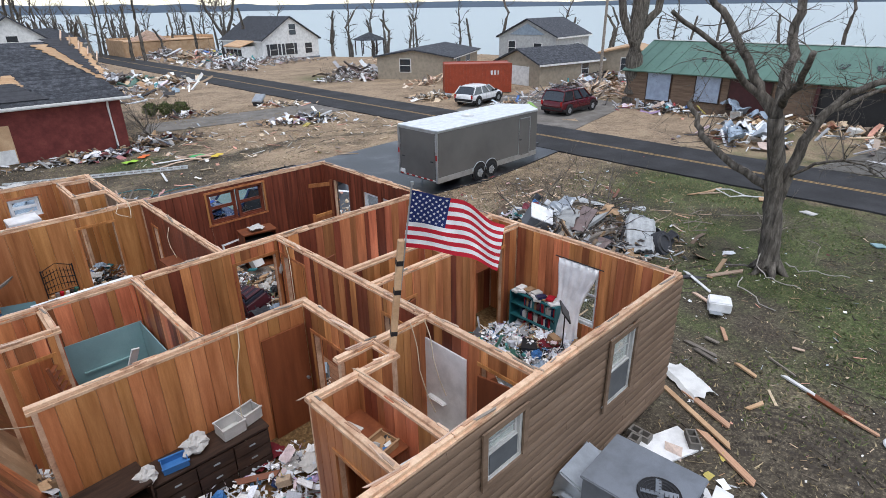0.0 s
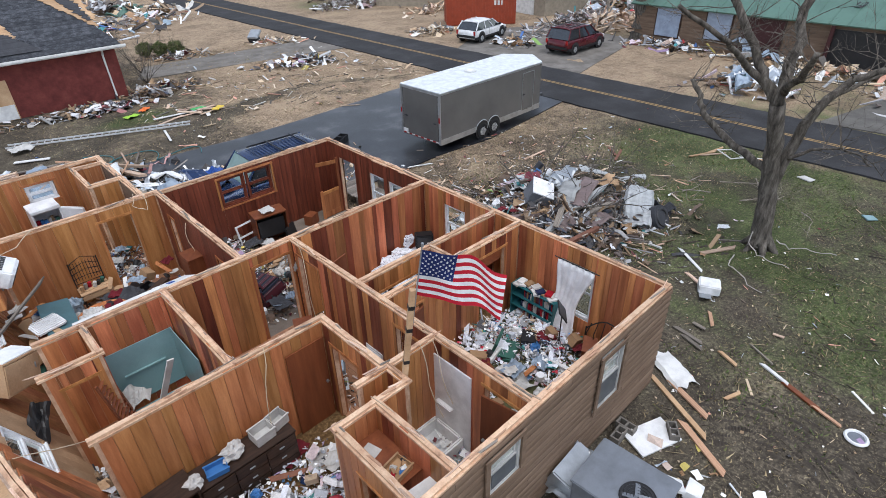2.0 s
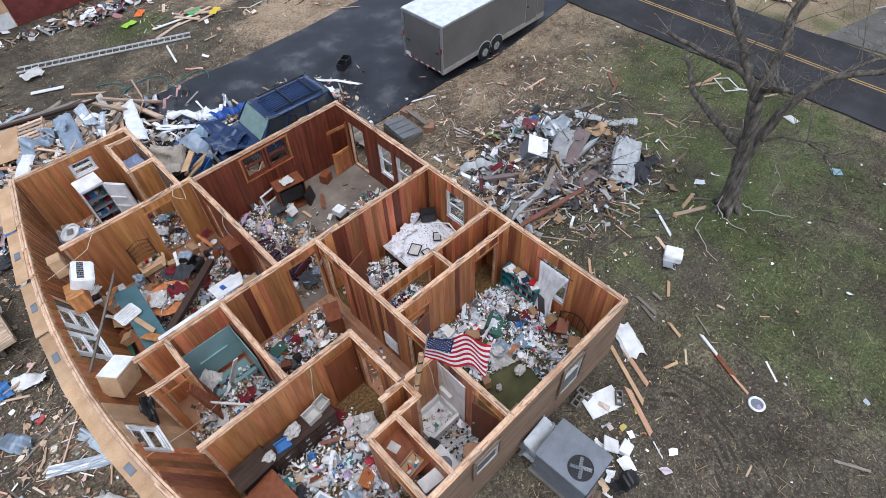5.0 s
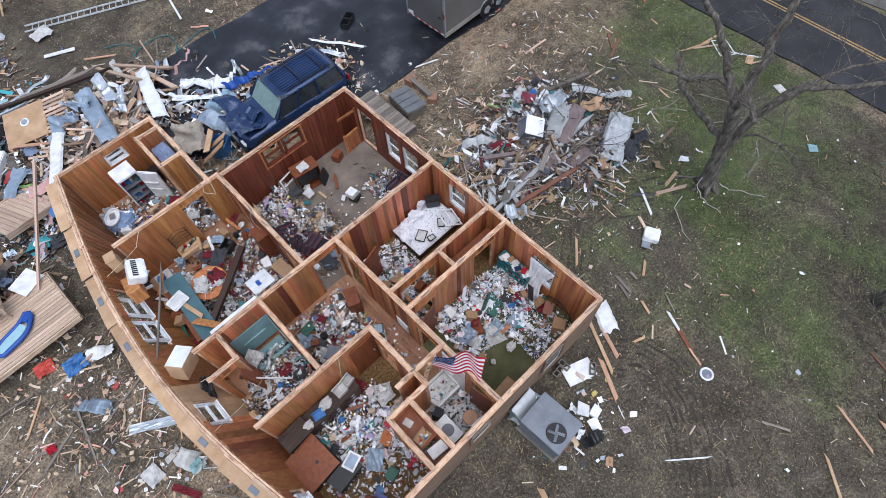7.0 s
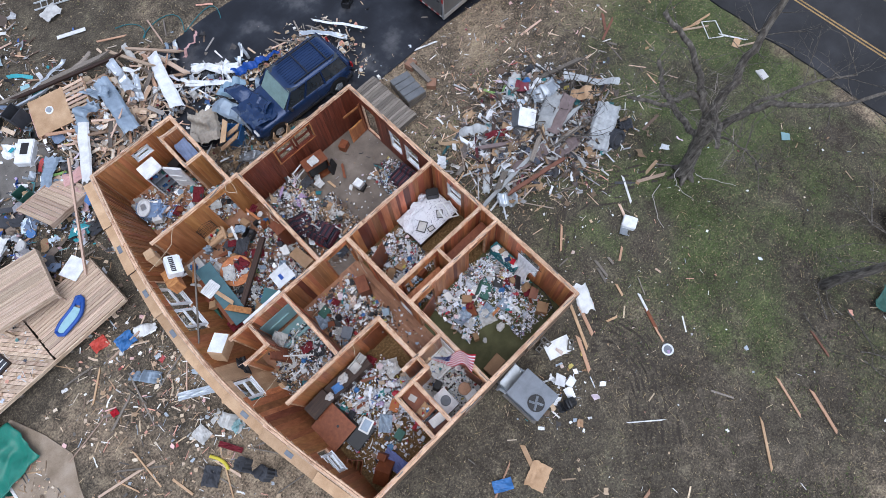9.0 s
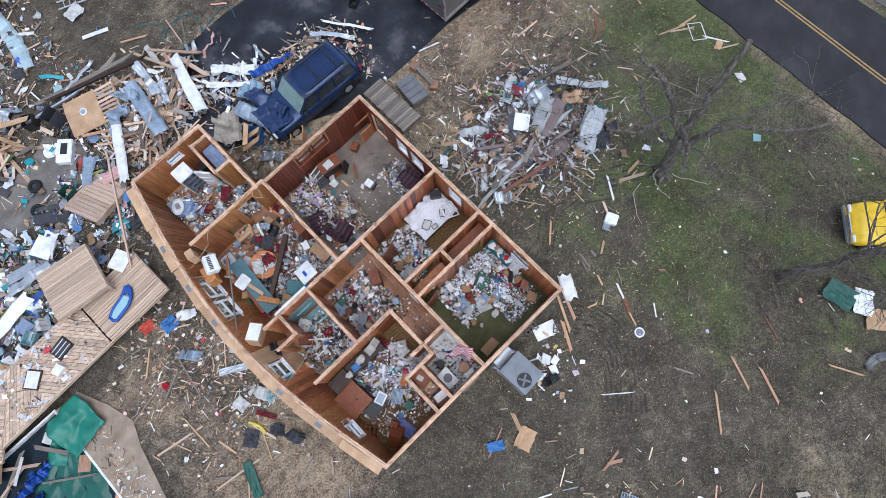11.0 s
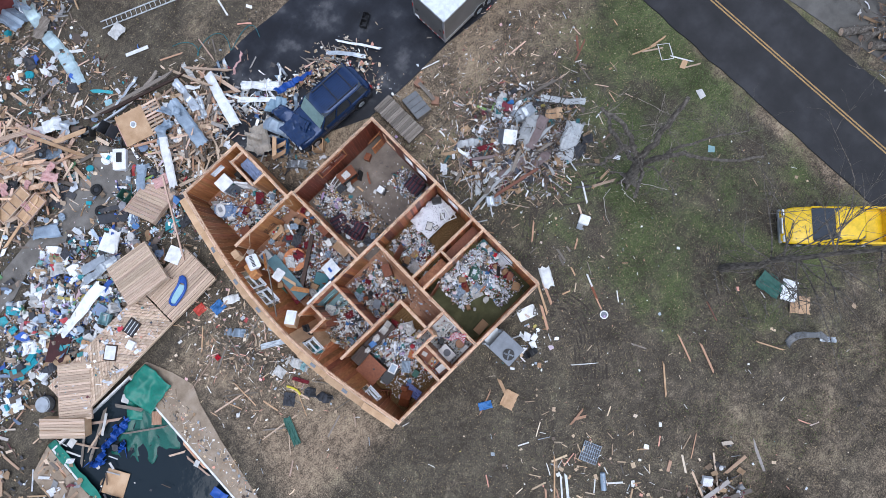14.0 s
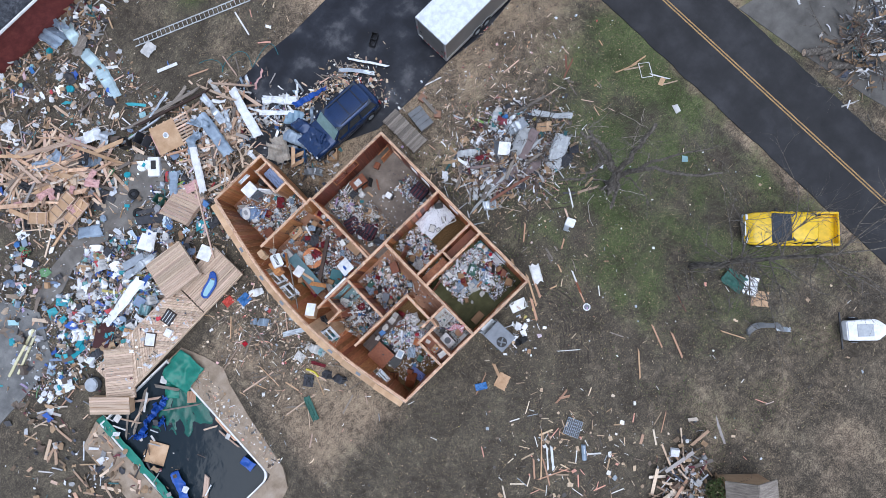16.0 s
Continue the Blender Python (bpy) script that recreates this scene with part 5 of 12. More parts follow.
car("wrecked_sport_utility", (8.32, 18.3, 0.0), 178, NAVY, "wrecked navy blue sport utility with crumpled hood and shattered windscreen", 5.2, 2.02, 1.12, 1.82, ((-2.35, -2.15), (1.0, 0.45)), 1.02, None, True, True, 0.38)
car("pickup_truck", (22.56, -5.02, 0.0), 135, YELLOW, "bright yellow pickup truck parked on the grass", 5.15, 1.95, 1.08, 1.68, ((-1.05, -0.98), (1.2, 0.35)), 1.02, -1.1, False, False, 0.37)
car("white_car", (34.5, 31.2, 0.03), 9, CARWHITE, "white crossover car parked on the concrete drive", 4.6, 1.85, 0.98, 1.55, ((-2.15, -1.65), (1.15, 0.2)), 0.92)
car("maroon_car", (36.0, 23.5, 0.03), 0, MAROON, "maroon sport utility car parked on the concrete drive", 4.8, 1.95, 1.08, 1.78, ((-2.3, -1.95), (1.25, 0.4)), 1.0, None, False, True)


def utility_cart():
    ob = thing("utility_trailer", (21.3, -11.9, 0.03), -42, "small white boat-like utility trailer on the grass", "trailer")
    hull = bm_prism(bmesh.new(), [(-1.1, -0.55), (0.6, -0.6), (1.15, -0.2), (1.15, 0.2), (0.6, 0.6), (-1.1, 0.55)], 0.3, 0.85, "z")
    part("body", rounded(hull, 0.06, 2), WHITEMETAL, ob)
    part("deck_well", box((0.9, 0.7, 0.03), (-0.1, 0, 0.86), 0.01), GREYMETAL, ob)
    part("draw_bar", box((0.9, 0.06, 0.06), (1.5, 0, 0.35)), GREYMETAL, ob)
    part("rear_beam", box((0.08, 2.1, 0.08), (-1.2, 0, 0.42)), STEELDARK, ob)
    for s in (-1, 1):
        wheel(ob, -0.4, s * 0.62, 0.28, 0.16, s)


utility_cart()


# ---- buildings round about ----
def gable_house(name, loc, rz, w, d, h, rise, wall_m, roof_m, label, windows=(), door=None, over=0.35):
    """A house whose ridge runs along local x; windows: (face, along, sill, width, height), face F or B along x, L or R along y."""
    ob = thing(name, loc, rz, label, "house")
    wb = bm_prism(bmesh.new(), [(-d / 2, 0), (d / 2, 0), (d / 2, h), (0, h + rise), (-d / 2, h)], -w / 2, w / 2)
    bmesh.ops.rotate(wb, cent=(0, 0, 0), matrix=Matrix.Rotation(radians(90), 3, "Z"), verts=wb.verts[:])
    part("wall", wb, wall_m, ob)
    ang = math.degrees(math.atan2(rise, d / 2))
    run = math.hypot(rise, d / 2) + over
    for s in (-1, 1):
        rb = box((w + 2 * over, run, 0.14), (0, 0, 0))
        ro = part("roof", rb, roof_m, ob)
        a = radians(ang)
        ro.matrix_basis = Matrix.Translation((0, s * run / 2 * math.cos(a), h + rise - run / 2 * math.sin(a) + 0.08)) @ Matrix.Rotation(-s * a, 4, "X")
        fa = part("fascia", box((w + 2 * over, 0.05, 0.18), (0, s * (d / 2 + over * 0.9), h - over * math.tan(a) * 0.9 + 0.02)), WHITE, ob)
    for face, u, z, ww, hh in windows:
        n = {"F": (0, -1), "B": (0, 1), "L": (-1, 0), "R": (1, 0)}[face]
        c = (u, n[1] * d / 2, z + hh / 2) if face in "FB" else (n[0] * w / 2, u, z + hh / 2)
        size = (ww, 0.1, hh) if face in "FB" else (0.1, ww, hh)
        fr = part("window", box((size[0] + 0.14 * (face in "FB"), size[1] + 0.14 * (face in "LR"), hh + 0.14), c, 0.01), WHITE, ob)
        part("pane", box((size[0] + 0.03 * (face in "LR"), size[1] + 0.03 * (face in "FB"), hh), c), TINT, fr)
        part("mullion", box((size[0] if face in "FB" else 0.14, size[1] + 0.04 if face in "FB" else ww, 0.05), c), WHITE, fr)
    if door:
        face, u, ww, hh, dm = door
        n = {"F": -1, "B": 1, "L": -1, "R": 1}[face]
        c = (u, n * d / 2, hh / 2) if face in "FB" else (n * w / 2, u, hh / 2)
        part("door", box((ww, 0.12, hh) if face in "FB" else (0.12, ww, hh), c, 0.01), dm, ob)
    return ob


wh = gable_house("white_house", (46.2, 86.6, -0.1), 97, 10.4, 10.6, 3.1, 3.1, WHITE, SHINGLE, "damaged white lakeside house with grey shingle roof",
                 [("L", -3.2, 0.9, 1.3, 1.5), ("L", 0.4, 0.9, 1.5, 1.6), ("L", 3.3, 0.9, 1.3, 1.6), ("L", -0.4, 3.7, 1.2, 1.5), ("B", -2.4, 0.9, 1.0, 1.4), ("B", 1.5, 0.9, 1.6, 1.4)])
for u in (-0.75, 1.55, 2.25, 4.3):
    part("shutter", box((0.12, 0.42, 1.6), (-5.22, u, 1.7), 0.01), CHARCOAL, wh)
part("foundation", box((10.5, 10.7, 0.5), (0, 0, 0.1)), ACGREY, wh)
part("porch_wall", box((4.0, 2.6, 2.3), (-1.5, 6.4, 1.15), 0.02), WHITE, wh)
part("porch_roof", box((4.5, 3.2, 0.15), (-1.5, 6.5, 2.75), 0.02, (-16, 0, 0)), TANPLY, wh, "porch roof stripped to tan decking")
for k in range(4):
    part("porch_window", box((0.8, 0.1, 0.9), (-3.0 + k * 1.0, 7.72, 1.5)), TINT, wh)
gh = gable_house("grey_house", (65.6, 47.6, -0.2), 8, 9.5, 8.4, 3.8, 2.0, BLUECLAP, SHINGLE, "storm-torn pale grey lake house with a dark gable and grey roof",
            [("L", 2.2, 1.6, 1.0, 1.6), ("L", -1.6, 1.7, 1.1, 1.3), ("F", 1, 1.4, 1.4, 1.4)])
part("gable_skin", bm_prism(bmesh.new(), [(-2.6, 0.0), (2.6, 0.0), (0, 1.35)], -0.03, 0.03), BLUEMETAL, gh).matrix_basis = pose(-4.8, 0, 4.0, 0, 0, 90)
part("balcony", box((1.2, 2.4, 0.15), (-5.3, -0.6, 1.3)), OLDWOOD, gh)
for k in range(9):
    part("baluster", box((0.05, 0.05, 0.9), (-5.85, -1.7 + k * 0.28, 1.8)), OLDWOOD, gh)
gable_house("garage", (50.2, 35.6, -0.1), -8, 9.0, 6.0, 2.2, 1.2, TANBRICK, SHINGLE, "tan garage with a white roller door and grey roof", [("F", 2, 0.9, 1.0, 1.0)], ("L", 0, 3.2, 1.9, WHITE))
gable_house("low_house", (47.2, 50.5, -0.1), 30, 12.5, 8.5, 2.4, 0.7, TANBRICK, SHINGLE, "low tan house with a torn grey roof", [("F", 1.0, 0.8, 1.8, 1.4), ("F", -3.5, 0.8, 1.4, 1.4), ("L", 1, 0.9, 1.2, 1.3)])
gable_house("stone_cottage", (60.5, 32.0, -0.2), 20, 7, 6, 2.6, 0.7, TANBRICK, TANPLY, "roof-stripped stone cottage by the lake", [("L", 0, 1.0, 1.0, 1.2)], ("L", -1.9, 1.4, 2.0, BLACK))
gable_house("clapboard_house", (11.6, 82.5, -0.2), 86, 11, 7.4, 4.4, 2.7, WHITE, SHINGLE, "white clapboard house behind the brick house", [("L", 0, 4, 1, 1.2)])
gable_house("grey_cottage", (20.5, 118.0, -0.2), 45, 9, 12, 2.6, 2.2, BLUECLAP, SHINGLE, "weathered grey cottage far beyond the brick house", [("L", 0, 1, 1, 1.2)])
ruin = thing("ruined_house", (38.8, 113.5, -0.1), 3, "roofless ruined house of bare tan sheathing", "house")
for cx, cy, sx, sy, hz in ((0, -4, 16, 0.2, 2.3), (0, 4, 16, 0.2, 2.9), (-8, 0, 0.2, 7.8, 2.7), (8, 0, 0.2, 7.8, 3.1), (2, 0, 0.2, 7.8, 2.4)):
    part("wall", box((sx, sy, hz), (cx, cy, hz / 2)), TANPLY, ruin)
part("gable_frame", bm_prism(bmesh.new(), [(-7.5, 2.4), (0.5, 2.4), (-3.5, 4.3)], -3.7, -3.4), LUMBER, ruin)
part("ceiling_deck", box((15.6, 7.6, 0.12), (0, 0, 2.5)), TANPLY, ruin, "bare tan ceiling decking")


def container():
    ob = thing("shipping_container", (39.3, 35.9, 0.05), -40, "orange-red corrugated shipping container", "container")
    L, W, H = 6.06, 2.44, 2.55
    part("body", box((L - 0.1, W - 0.1, H - 0.1), (0, 0, H / 2)), REDCAN, ob)
    for x in (-L / 2 + 0.07, L / 2 - 0.07):
        for y in (-W / 2 + 0.07, W / 2 - 0.07):
            part("corner_post", box((0.14, 0.14, H), (x, y, H / 2)), REDCAN, ob)
    for y in (-W / 2 + 0.03, W / 2 - 0.03):
        for z in (0.08, H - 0.06):
            part("side_rail", box((L, 0.1, 0.12), (0, y, z)), REDCAN, ob)
        for k in range(20):
            part("corrugation", box((0.14, 0.04, H - 0.25), (-L / 2 + 0.3 + k * (L - 0.6) / 19, y, H / 2)), REDCAN, ob)
    for x in (-L / 2 + 0.02, L / 2 - 0.02):
        for k in range(7):
            part("corrugation", box((0.04, 0.14, H - 0.25), (x, -W / 2 + 0.3 + k * 0.305, H / 2)), REDCAN, ob)
    mark = bmesh.new()
    for x, w in ((1.2, 0.18), (1.5, 0.18), (1.78, 0.1)):
        bm_box(mark, (x, -W / 2 - 0.005, 1.75), (w, 0.02, 0.36))
    part("painted_mark", mark, WHITE, ob)


container()


def brick_house():
    ob = thing("brick_house", (-1.4, 41.2, 0), 0, "red brick house with a storm-torn grey shingle hip roof", "house")
    x0, x1, y0, y1, h = -11.0, 10.7, -4.9, 4.9, 2.85
    wb = bmesh.new()
    bm_box(wb, (0, y0 + 0.1, h / 2), (x1 - x0, 0.2, h))
    bm_box(wb, (0, y1 - 0.1, h / 2), (x1 - x0, 0.2, h))
    bm_box(wb, (x0 + 0.1, 0, h / 2), (0.2, y1 - y0 - 0.4, h))
    bm_box(wb, (x1 - 0.1, 0, h / 2), (0.2, y1 - y0 - 0.4, h))
    part("wall", wb, BRICK, ob)
    o = 0.5
    rb = bmesh.new()
    b = [rb.verts.new(v) for v in ((x0 - o, y0 - o, h), (x1 + o, y0 - o, h), (x1 + o, y1 + o, h), (x0 - o, y1 + o, h))]
    t = [rb.verts.new(v) for v in ((x0 + 1.6, 0, h + 2.9), (x1 - 1.6, 0, h + 2.9))]
    for q in ((b[0], b[1], t[1], t[0]), (b[1], b[2], t[1]), (b[2], b[3], t[0], t[1]), (b[3], b[0], t[0])):
        rb.faces.new(q)
    thicken(rb, 0.12)
    part("roof", rb, SHINGLE, ob, "grey asphalt shingle hip roof")
    # courses of shingles on the slope that faces the yard
    slope = math.degrees(math.atan2(2.9, 5.4))
    for k in range(1, 17):
        f = k / 17
        xa, xb = x0 - o + 2.1 * f, x1 + o - 2.1 * f
        put("shingle_course", SHINGLE, ((xa + xb) / 2, y0 - o + 5.4 * f - 0.1, h + 2.9 * f + 0.0), (xb - xa, 0.4, 0.02), (slope - 1.5, 0, 0), ob)
    part("gutter", box((x1 - x0 + 2 * o, 0.14, 0.14), (0, y0 - o - 0.05, h + 0.0), 0.03), WHITE, ob, "white gutter")
    part("soffit", box((x1 - x0 + 2 * o - 0.1, 0.5, 0.03), (0, y0 - 0.26, h - 0.1)), WHITE, ob)
    part("downspout", bm_tube(bmesh.new(), [(x1 - 0.6, y0 - 0.45, h - 0.1), (x1 - 0.55, y0 - 0.08, h - 0.45), (x1 - 0.5, y0 - 0.08, 0.15)], [0.055] * 3, 8), WHITE, ob, "white downspout")
    # where the storm peeled the roof along the hip
    def torn(name, f0, f1, a, b, lift, m, label, seed):
        bm, n = bmesh.new(), 44
        va, vb = [], []
        for k in range(n + 1):
            g = k / n
            f = f0 + (f1 - f0) * g
            j1 = 0.22 * noise.noise(Vector((k * 0.5, seed, 0))) + 0.14 * noise.noise(Vector((k * 1.7, seed, 3)))
            j2 = 0.3 * noise.noise(Vector((k * 0.45, seed, 5))) + 0.2 * noise.noise(Vector((k * 1.5, seed, 8)))
            x = x1 + o - 2.1 * f
            p = Vector((0, y0 - o + 5.4 * f, h + 2.9 * f + lift + 0.03 * noise.noise(Vector((k * 0.9, seed, 2)))))
            va.append(bm.verts.new(p + Vector((x - a[0] - (a[1] - a[0]) * g + j1, 0, 0))))
            vb.append(bm.verts.new(p + Vector((x - b[0] - (b[1] - b[0]) * g + j2, 0, 0))))
        for k in range(n):
            bm.faces.new((va[k], va[k + 1], vb[k + 1], vb[k]))
        thicken(bm, 0.025)
        part(name, bm, m, ob, label)

    torn("torn_decking", 0.28, 0.92, (0.12, 1.2), (-0.1, -0.3), 0.09, TANPLY, "bare tan roof decking", 1.0)
    torn("torn_felt", 0.36, 1.0, (0.1, 0.45), (-0.15, -0.95), 0.14, CHARCOAL, "peeled black roof felt", 4.0)
    torn("torn_decking", 0.34, 1.0, (-0.1, -0.95), (-0.3, -1.5), 0.17, TANPLY, "bare tan roof decking", 7.0)
    torn("torn_decking", 0.22, 0.46, (4.0, 3.8), (5.6, 4.2), 0.09, TANPLY, "bare tan roof decking", 12.0)
    torn("torn_felt", 0.06, 0.32, (3.6, 4.2), (7.2, 6.0), 0.13, CHARCOAL, "peeled black roof felt", 15.0)
    for k in range(5):
        part("bare_rafter", box((0.06, 0.9, 0.14), (x1 + 0.25 - 0.28 * k, y0 + 2.8 + 0.55 * k, h + 2.05 + 0.29 * k), 0, (28, 0, -20)), LUMBER, ob)
    part("back_door", box((1.0, 0.12, 2.0), (4.9, y0 - 0.02, 1.0), 0.01), TANPLY, ob, "boarded plywood doorway")
    part("door_panel", box((0.9, 0.14, 0.75), (4.9, y0 - 0.03, 0.4), 0.01), WHITE, ob)
    part("window", box((0.7, 0.12, 0.5), (3.9, y0 - 0.02, 2.2), 0.01), WHITE, ob)
    return ob


brick_house()


def green_roof_house():
    ob = thing("long_house", (45.8, 3.0, 0), 0, "long brown-sided house with a green metal roof and boarded windows", "house")
    L, D, h, rise = 38.0, 8.4, 2.75, 1.75
    part("wall", bm_prism(bmesh.new(), [(-D / 2, 0), (D / 2, 0), (D / 2, h), (0, h + rise), (-D / 2, h)], -L / 2, L / 2), SIDING, ob)
    ang = math.atan2(rise, D / 2)
    run = math.hypot(rise, D / 2) + 0.5
    for s in (-1, 1):
        ro = part("roof", box((run, L + 0.8, 0.08)), GREENROOF, ob, "green metal roof")
        ro.matrix_basis = Matrix.Translation((s * run / 2 * math.cos(ang), 0, h + rise + 0.06 - run / 2 * math.sin(ang))) @ Matrix.Rotation(s * ang, 4, "Y")
        for k in range(40):
            rib = put("roof_rib", GREENROOF, (0, -L / 2 + 0.4 + k * 0.96, 0.055), (run - 0.02, 0.05, 0.04), (0, 0, 0), ro)
    part("ridge_cap", box((0.3, L + 0.8, 0.06), (0, 0, h + rise + 0.12)), WHITE, ob)
    x = -D / 2 - 0.03
    for k in range(14):
        part("clapboard", box((0.05, L, 0.16), (x + 0.01, 0, 0.28 + k * 0.19), rot=(0, 6, 0)), SIDING, ob)
    tarp = plain("pale_window_tarpaulin", (0.3, 0.36, 0.46), 0.5, grain=0.25)
    for u, ww, zl, zh, m, nm in ((16.5, 1.8, 0.6, 2.7, tarp, "window"), (12.9, 1.7, 0.8, 2.6, tarp, "window"), (10.1, 2.6, 0.5, 2.45, DARKMAROON, "garage_door"), (-7, 2.6, 0.2, 2.4, WHITE, "garage_door")):
        fr = part(nm, box((0.12, ww + 0.15, zh - zl + 0.12), (x - 0.03, u, (zl + zh) / 2), 0.01), DARKWOOD, ob)
        part("cover", box((0.14, ww, zh - zl), (x - 0.04, u, (zl + zh) / 2), 0.02), m, fr)
    # no opening is cut: a black slab gives the bay's inner shade
    part("open_bay", box((0.14, 5.0, 2.3), (x - 0.02, 3.6, 1.2)), BLACK, ob, "black panel standing in for the shade inside an open garage bay")
    for u in (1.2, 6.1):
        part("porch_post", box((0.2, 0.2, 2.6), (x - 0.3, u, 1.3)), DARKMAROON, ob)
    for u, a in ((3.5, 20), (5.5, -14), (14.0, 35)):
        put("roof_tear", CHARCOAL, (-2.6, u, h + 0.8), (0.7, 0.5, 0.5), (0, -20, a), ob, "sheet", label="torn hole in the roof")


green_roof_house()

gz_ob = thing("gazebo", (61.5, 81.0, -0.2), 20, "small dark-roofed lakeside gazebo", "gazebo")
for k in range(6):
    a = math.pi * k / 3
    part("post", cyl(0.09, 2.4, (2.4 * math.cos(a), 2.4 * math.sin(a), 1.2), 6), DARKWOOD, gz_ob)
part("roof", bm_tube(bmesh.new(), [(0, 0, 2.4), (0, 0, 3.6)], [3.1, 0.15], 6), SHINGLE, gz_ob)


# ---- trees ----
def limb(bm, pts, r0, r1, seg=8, wob=0.0, rr=None):
    out, rad = [], []
    for i in range(len(pts) - 1):
        a, b = Vector(pts[i]), Vector(pts[i + 1])
        for k in range(3):
            f = k / 3
            p = a.lerp(b, f)
            if wob and rr and (i or k):
                p += Vector((rr.gauss(0, wob), rr.gauss(0, wob), rr.gauss(0, wob)))
            out.append(p)
    out.append(Vector(pts[-1]))
    n = len(out) - 1
    rad = [r0 + (r1 - r0) * (i / n) ** 0.8 for i in range(n + 1)]
    bm_tube(bm, out, rad, seg)
    return out, rad


def twigs(bm, start, way, length, radius, depth, r, spread=0.55, kids=3):
    """Ever thinner branches."""
    pts, p, d = [Vector(start)], Vector(start), Vector(way).normalized()
    for _ in range(3):
        d = (d + Vector((r.gauss(0, 0.16), r.gauss(0, 0.16), r.gauss(0.03, 0.14)))).normalized()
        p = p + d * length / 3
        pts.append(p.copy())
    bm_tube(bm, pts, [radius, radius * 0.8, radius * 0.62, radius * 0.42], 5 if radius > 0.02 else 3)
    if depth > 0:
        for _ in range(kids):
            q = pts[r.choice((1, 2, 3))]
            w = (d + Vector((r.gauss(0, spread), r.gauss(0, spread), r.gauss(0.05, spread)))).normalized()
            twigs(bm, q, w, length * r.uniform(0.5, 0.75), radius * 0.5, depth - 1, r, spread, kids)


def yard_tree():
    ob = thing("bare_tree", (17.67, 3.96, -0.02), 0, "bare storm-broken hardwood tree standing in the lawn", "tree")
    r = random.Random(21)
    side, deep = Vector((0.7071, -0.7071, 0)), Vector((0.7071, 0.7071, 0))

    def P(s, h, d=0.0):
        return side * s + deep * d + Vector((0, 0, h))

    tr = bmesh.new()
    limb(tr, [P(-0.28, -0.1, -0.3), P(-0.33, 0.3, -0.3), P(-0.42, 1.3, -0.22), P(-0.52, 2.3, -0.12), P(-0.8, 3.4, -0.28), P(-1.15, 4.6, -0.45)], 0.33, 0.2, 14, 0.025, r)
    for k in range(6):
        a = 2 * math.pi * k / 6 + 0.3
        limb(tr, [P(-0.3 + 0.12 * math.cos(a), 0.4, -0.3 + 0.12 * math.sin(a)), P(-0.3 + 0.42 * math.cos(a), 0.06, -0.3 + 0.42 * math.sin(a)), P(-0.3 + 0.6 * math.cos(a), -0.1, -0.3 + 0.6 * math.sin(a))], 0.17, 0.05, 6)
    part("trunk", tr, BARK, ob, smooth=True)
    for pts, r0, r1 in (([P(-0.6, 2.45, -0.1), P(-1.15, 2.85, 0.4), P(-1.75, 3.3, 1.0), P(-2.2, 3.75, 1.4), P(-2.35, 4.2, 1.6), P(-2.55, 4.65, 1.8)], 0.14, 0.07),
                        ([P(-1.1, 4.5, -0.45), P(-1.5, 5.0, -0.2), P(-1.95, 5.45, -0.1), P(-2.7, 6.0, -0.7), P(-3.4, 6.45, -1.2), P(-4.6, 7.2, -1.4)], 0.13, 0.05),
                        ([P(-1.15, 4.6, -0.45), P(-1.5, 5.2, -0.15), P(-1.75, 5.7, 0.05), P(-2.2, 6.6, 0.3), P(-2.8, 7.4, 0.5), P(-3.7, 8.3, 0.6)], 0.16, 0.07),
                        ([P(-1.15, 4.55, -0.45), P(-1.05, 5.2, -0.35), P(-1.0, 5.8, -0.2), P(-0.75, 6.8, 0.2), P(-0.6, 7.8, 0.5), P(-0.5, 8.8, 0.8)], 0.18, 0.09),
                        ([P(-1.1, 4.9, -0.5), P(-1.3, 5.5, -1.3), P(-1.9, 6.35, -2.6)], 0.11, 0.07),
                        ([P(-0.48, 1.9, -0.15), P(-0.35, 2.7, -0.15), P(-0.1, 3.8, -0.2), P(0.18, 4.65, -0.3), P(0.68, 5.15, -0.32), P(1.2, 5.5, -0.6), P(2.4, 5.9, -0.9), P(3.4, 6.6, -0.9)], 0.19, 0.05),
                        ([P(0.05, 4.3, -0.25), P(0.6, 4.6, 0.1), P(1.5, 4.95, 0.3), P(2.6, 5.3, 0.5), P(3.6, 5.2, 0.7)], 0.09, 0.03),
                        ([P(-0.3, 2.9, -0.2), P(0.05, 3.35, -0.6), P(0.3, 3.55, -1.0), P(0.65, 3.6, -1.5), P(0.85, 3.4, -1.9)], 0.055, 0.02)):
        b = bmesh.new()
        out, rad = limb(b, pts, r0, r1, 8, 0.03, r)
        ln = part("limb", b, BARK, ob, smooth=True)
        tw = bmesh.new()
        for k in range(15):
            i = r.randrange(len(out) // 3, len(out))
            twigs(tw, out[i], Vector((r.gauss(0, 1), r.gauss(0, 1), r.uniform(-0.1, 0.9))), r.uniform(0.4, 1.3), 0.018, 3, r, kids=2)
        part("twig", tw, BARK, ln)


yard_tree()


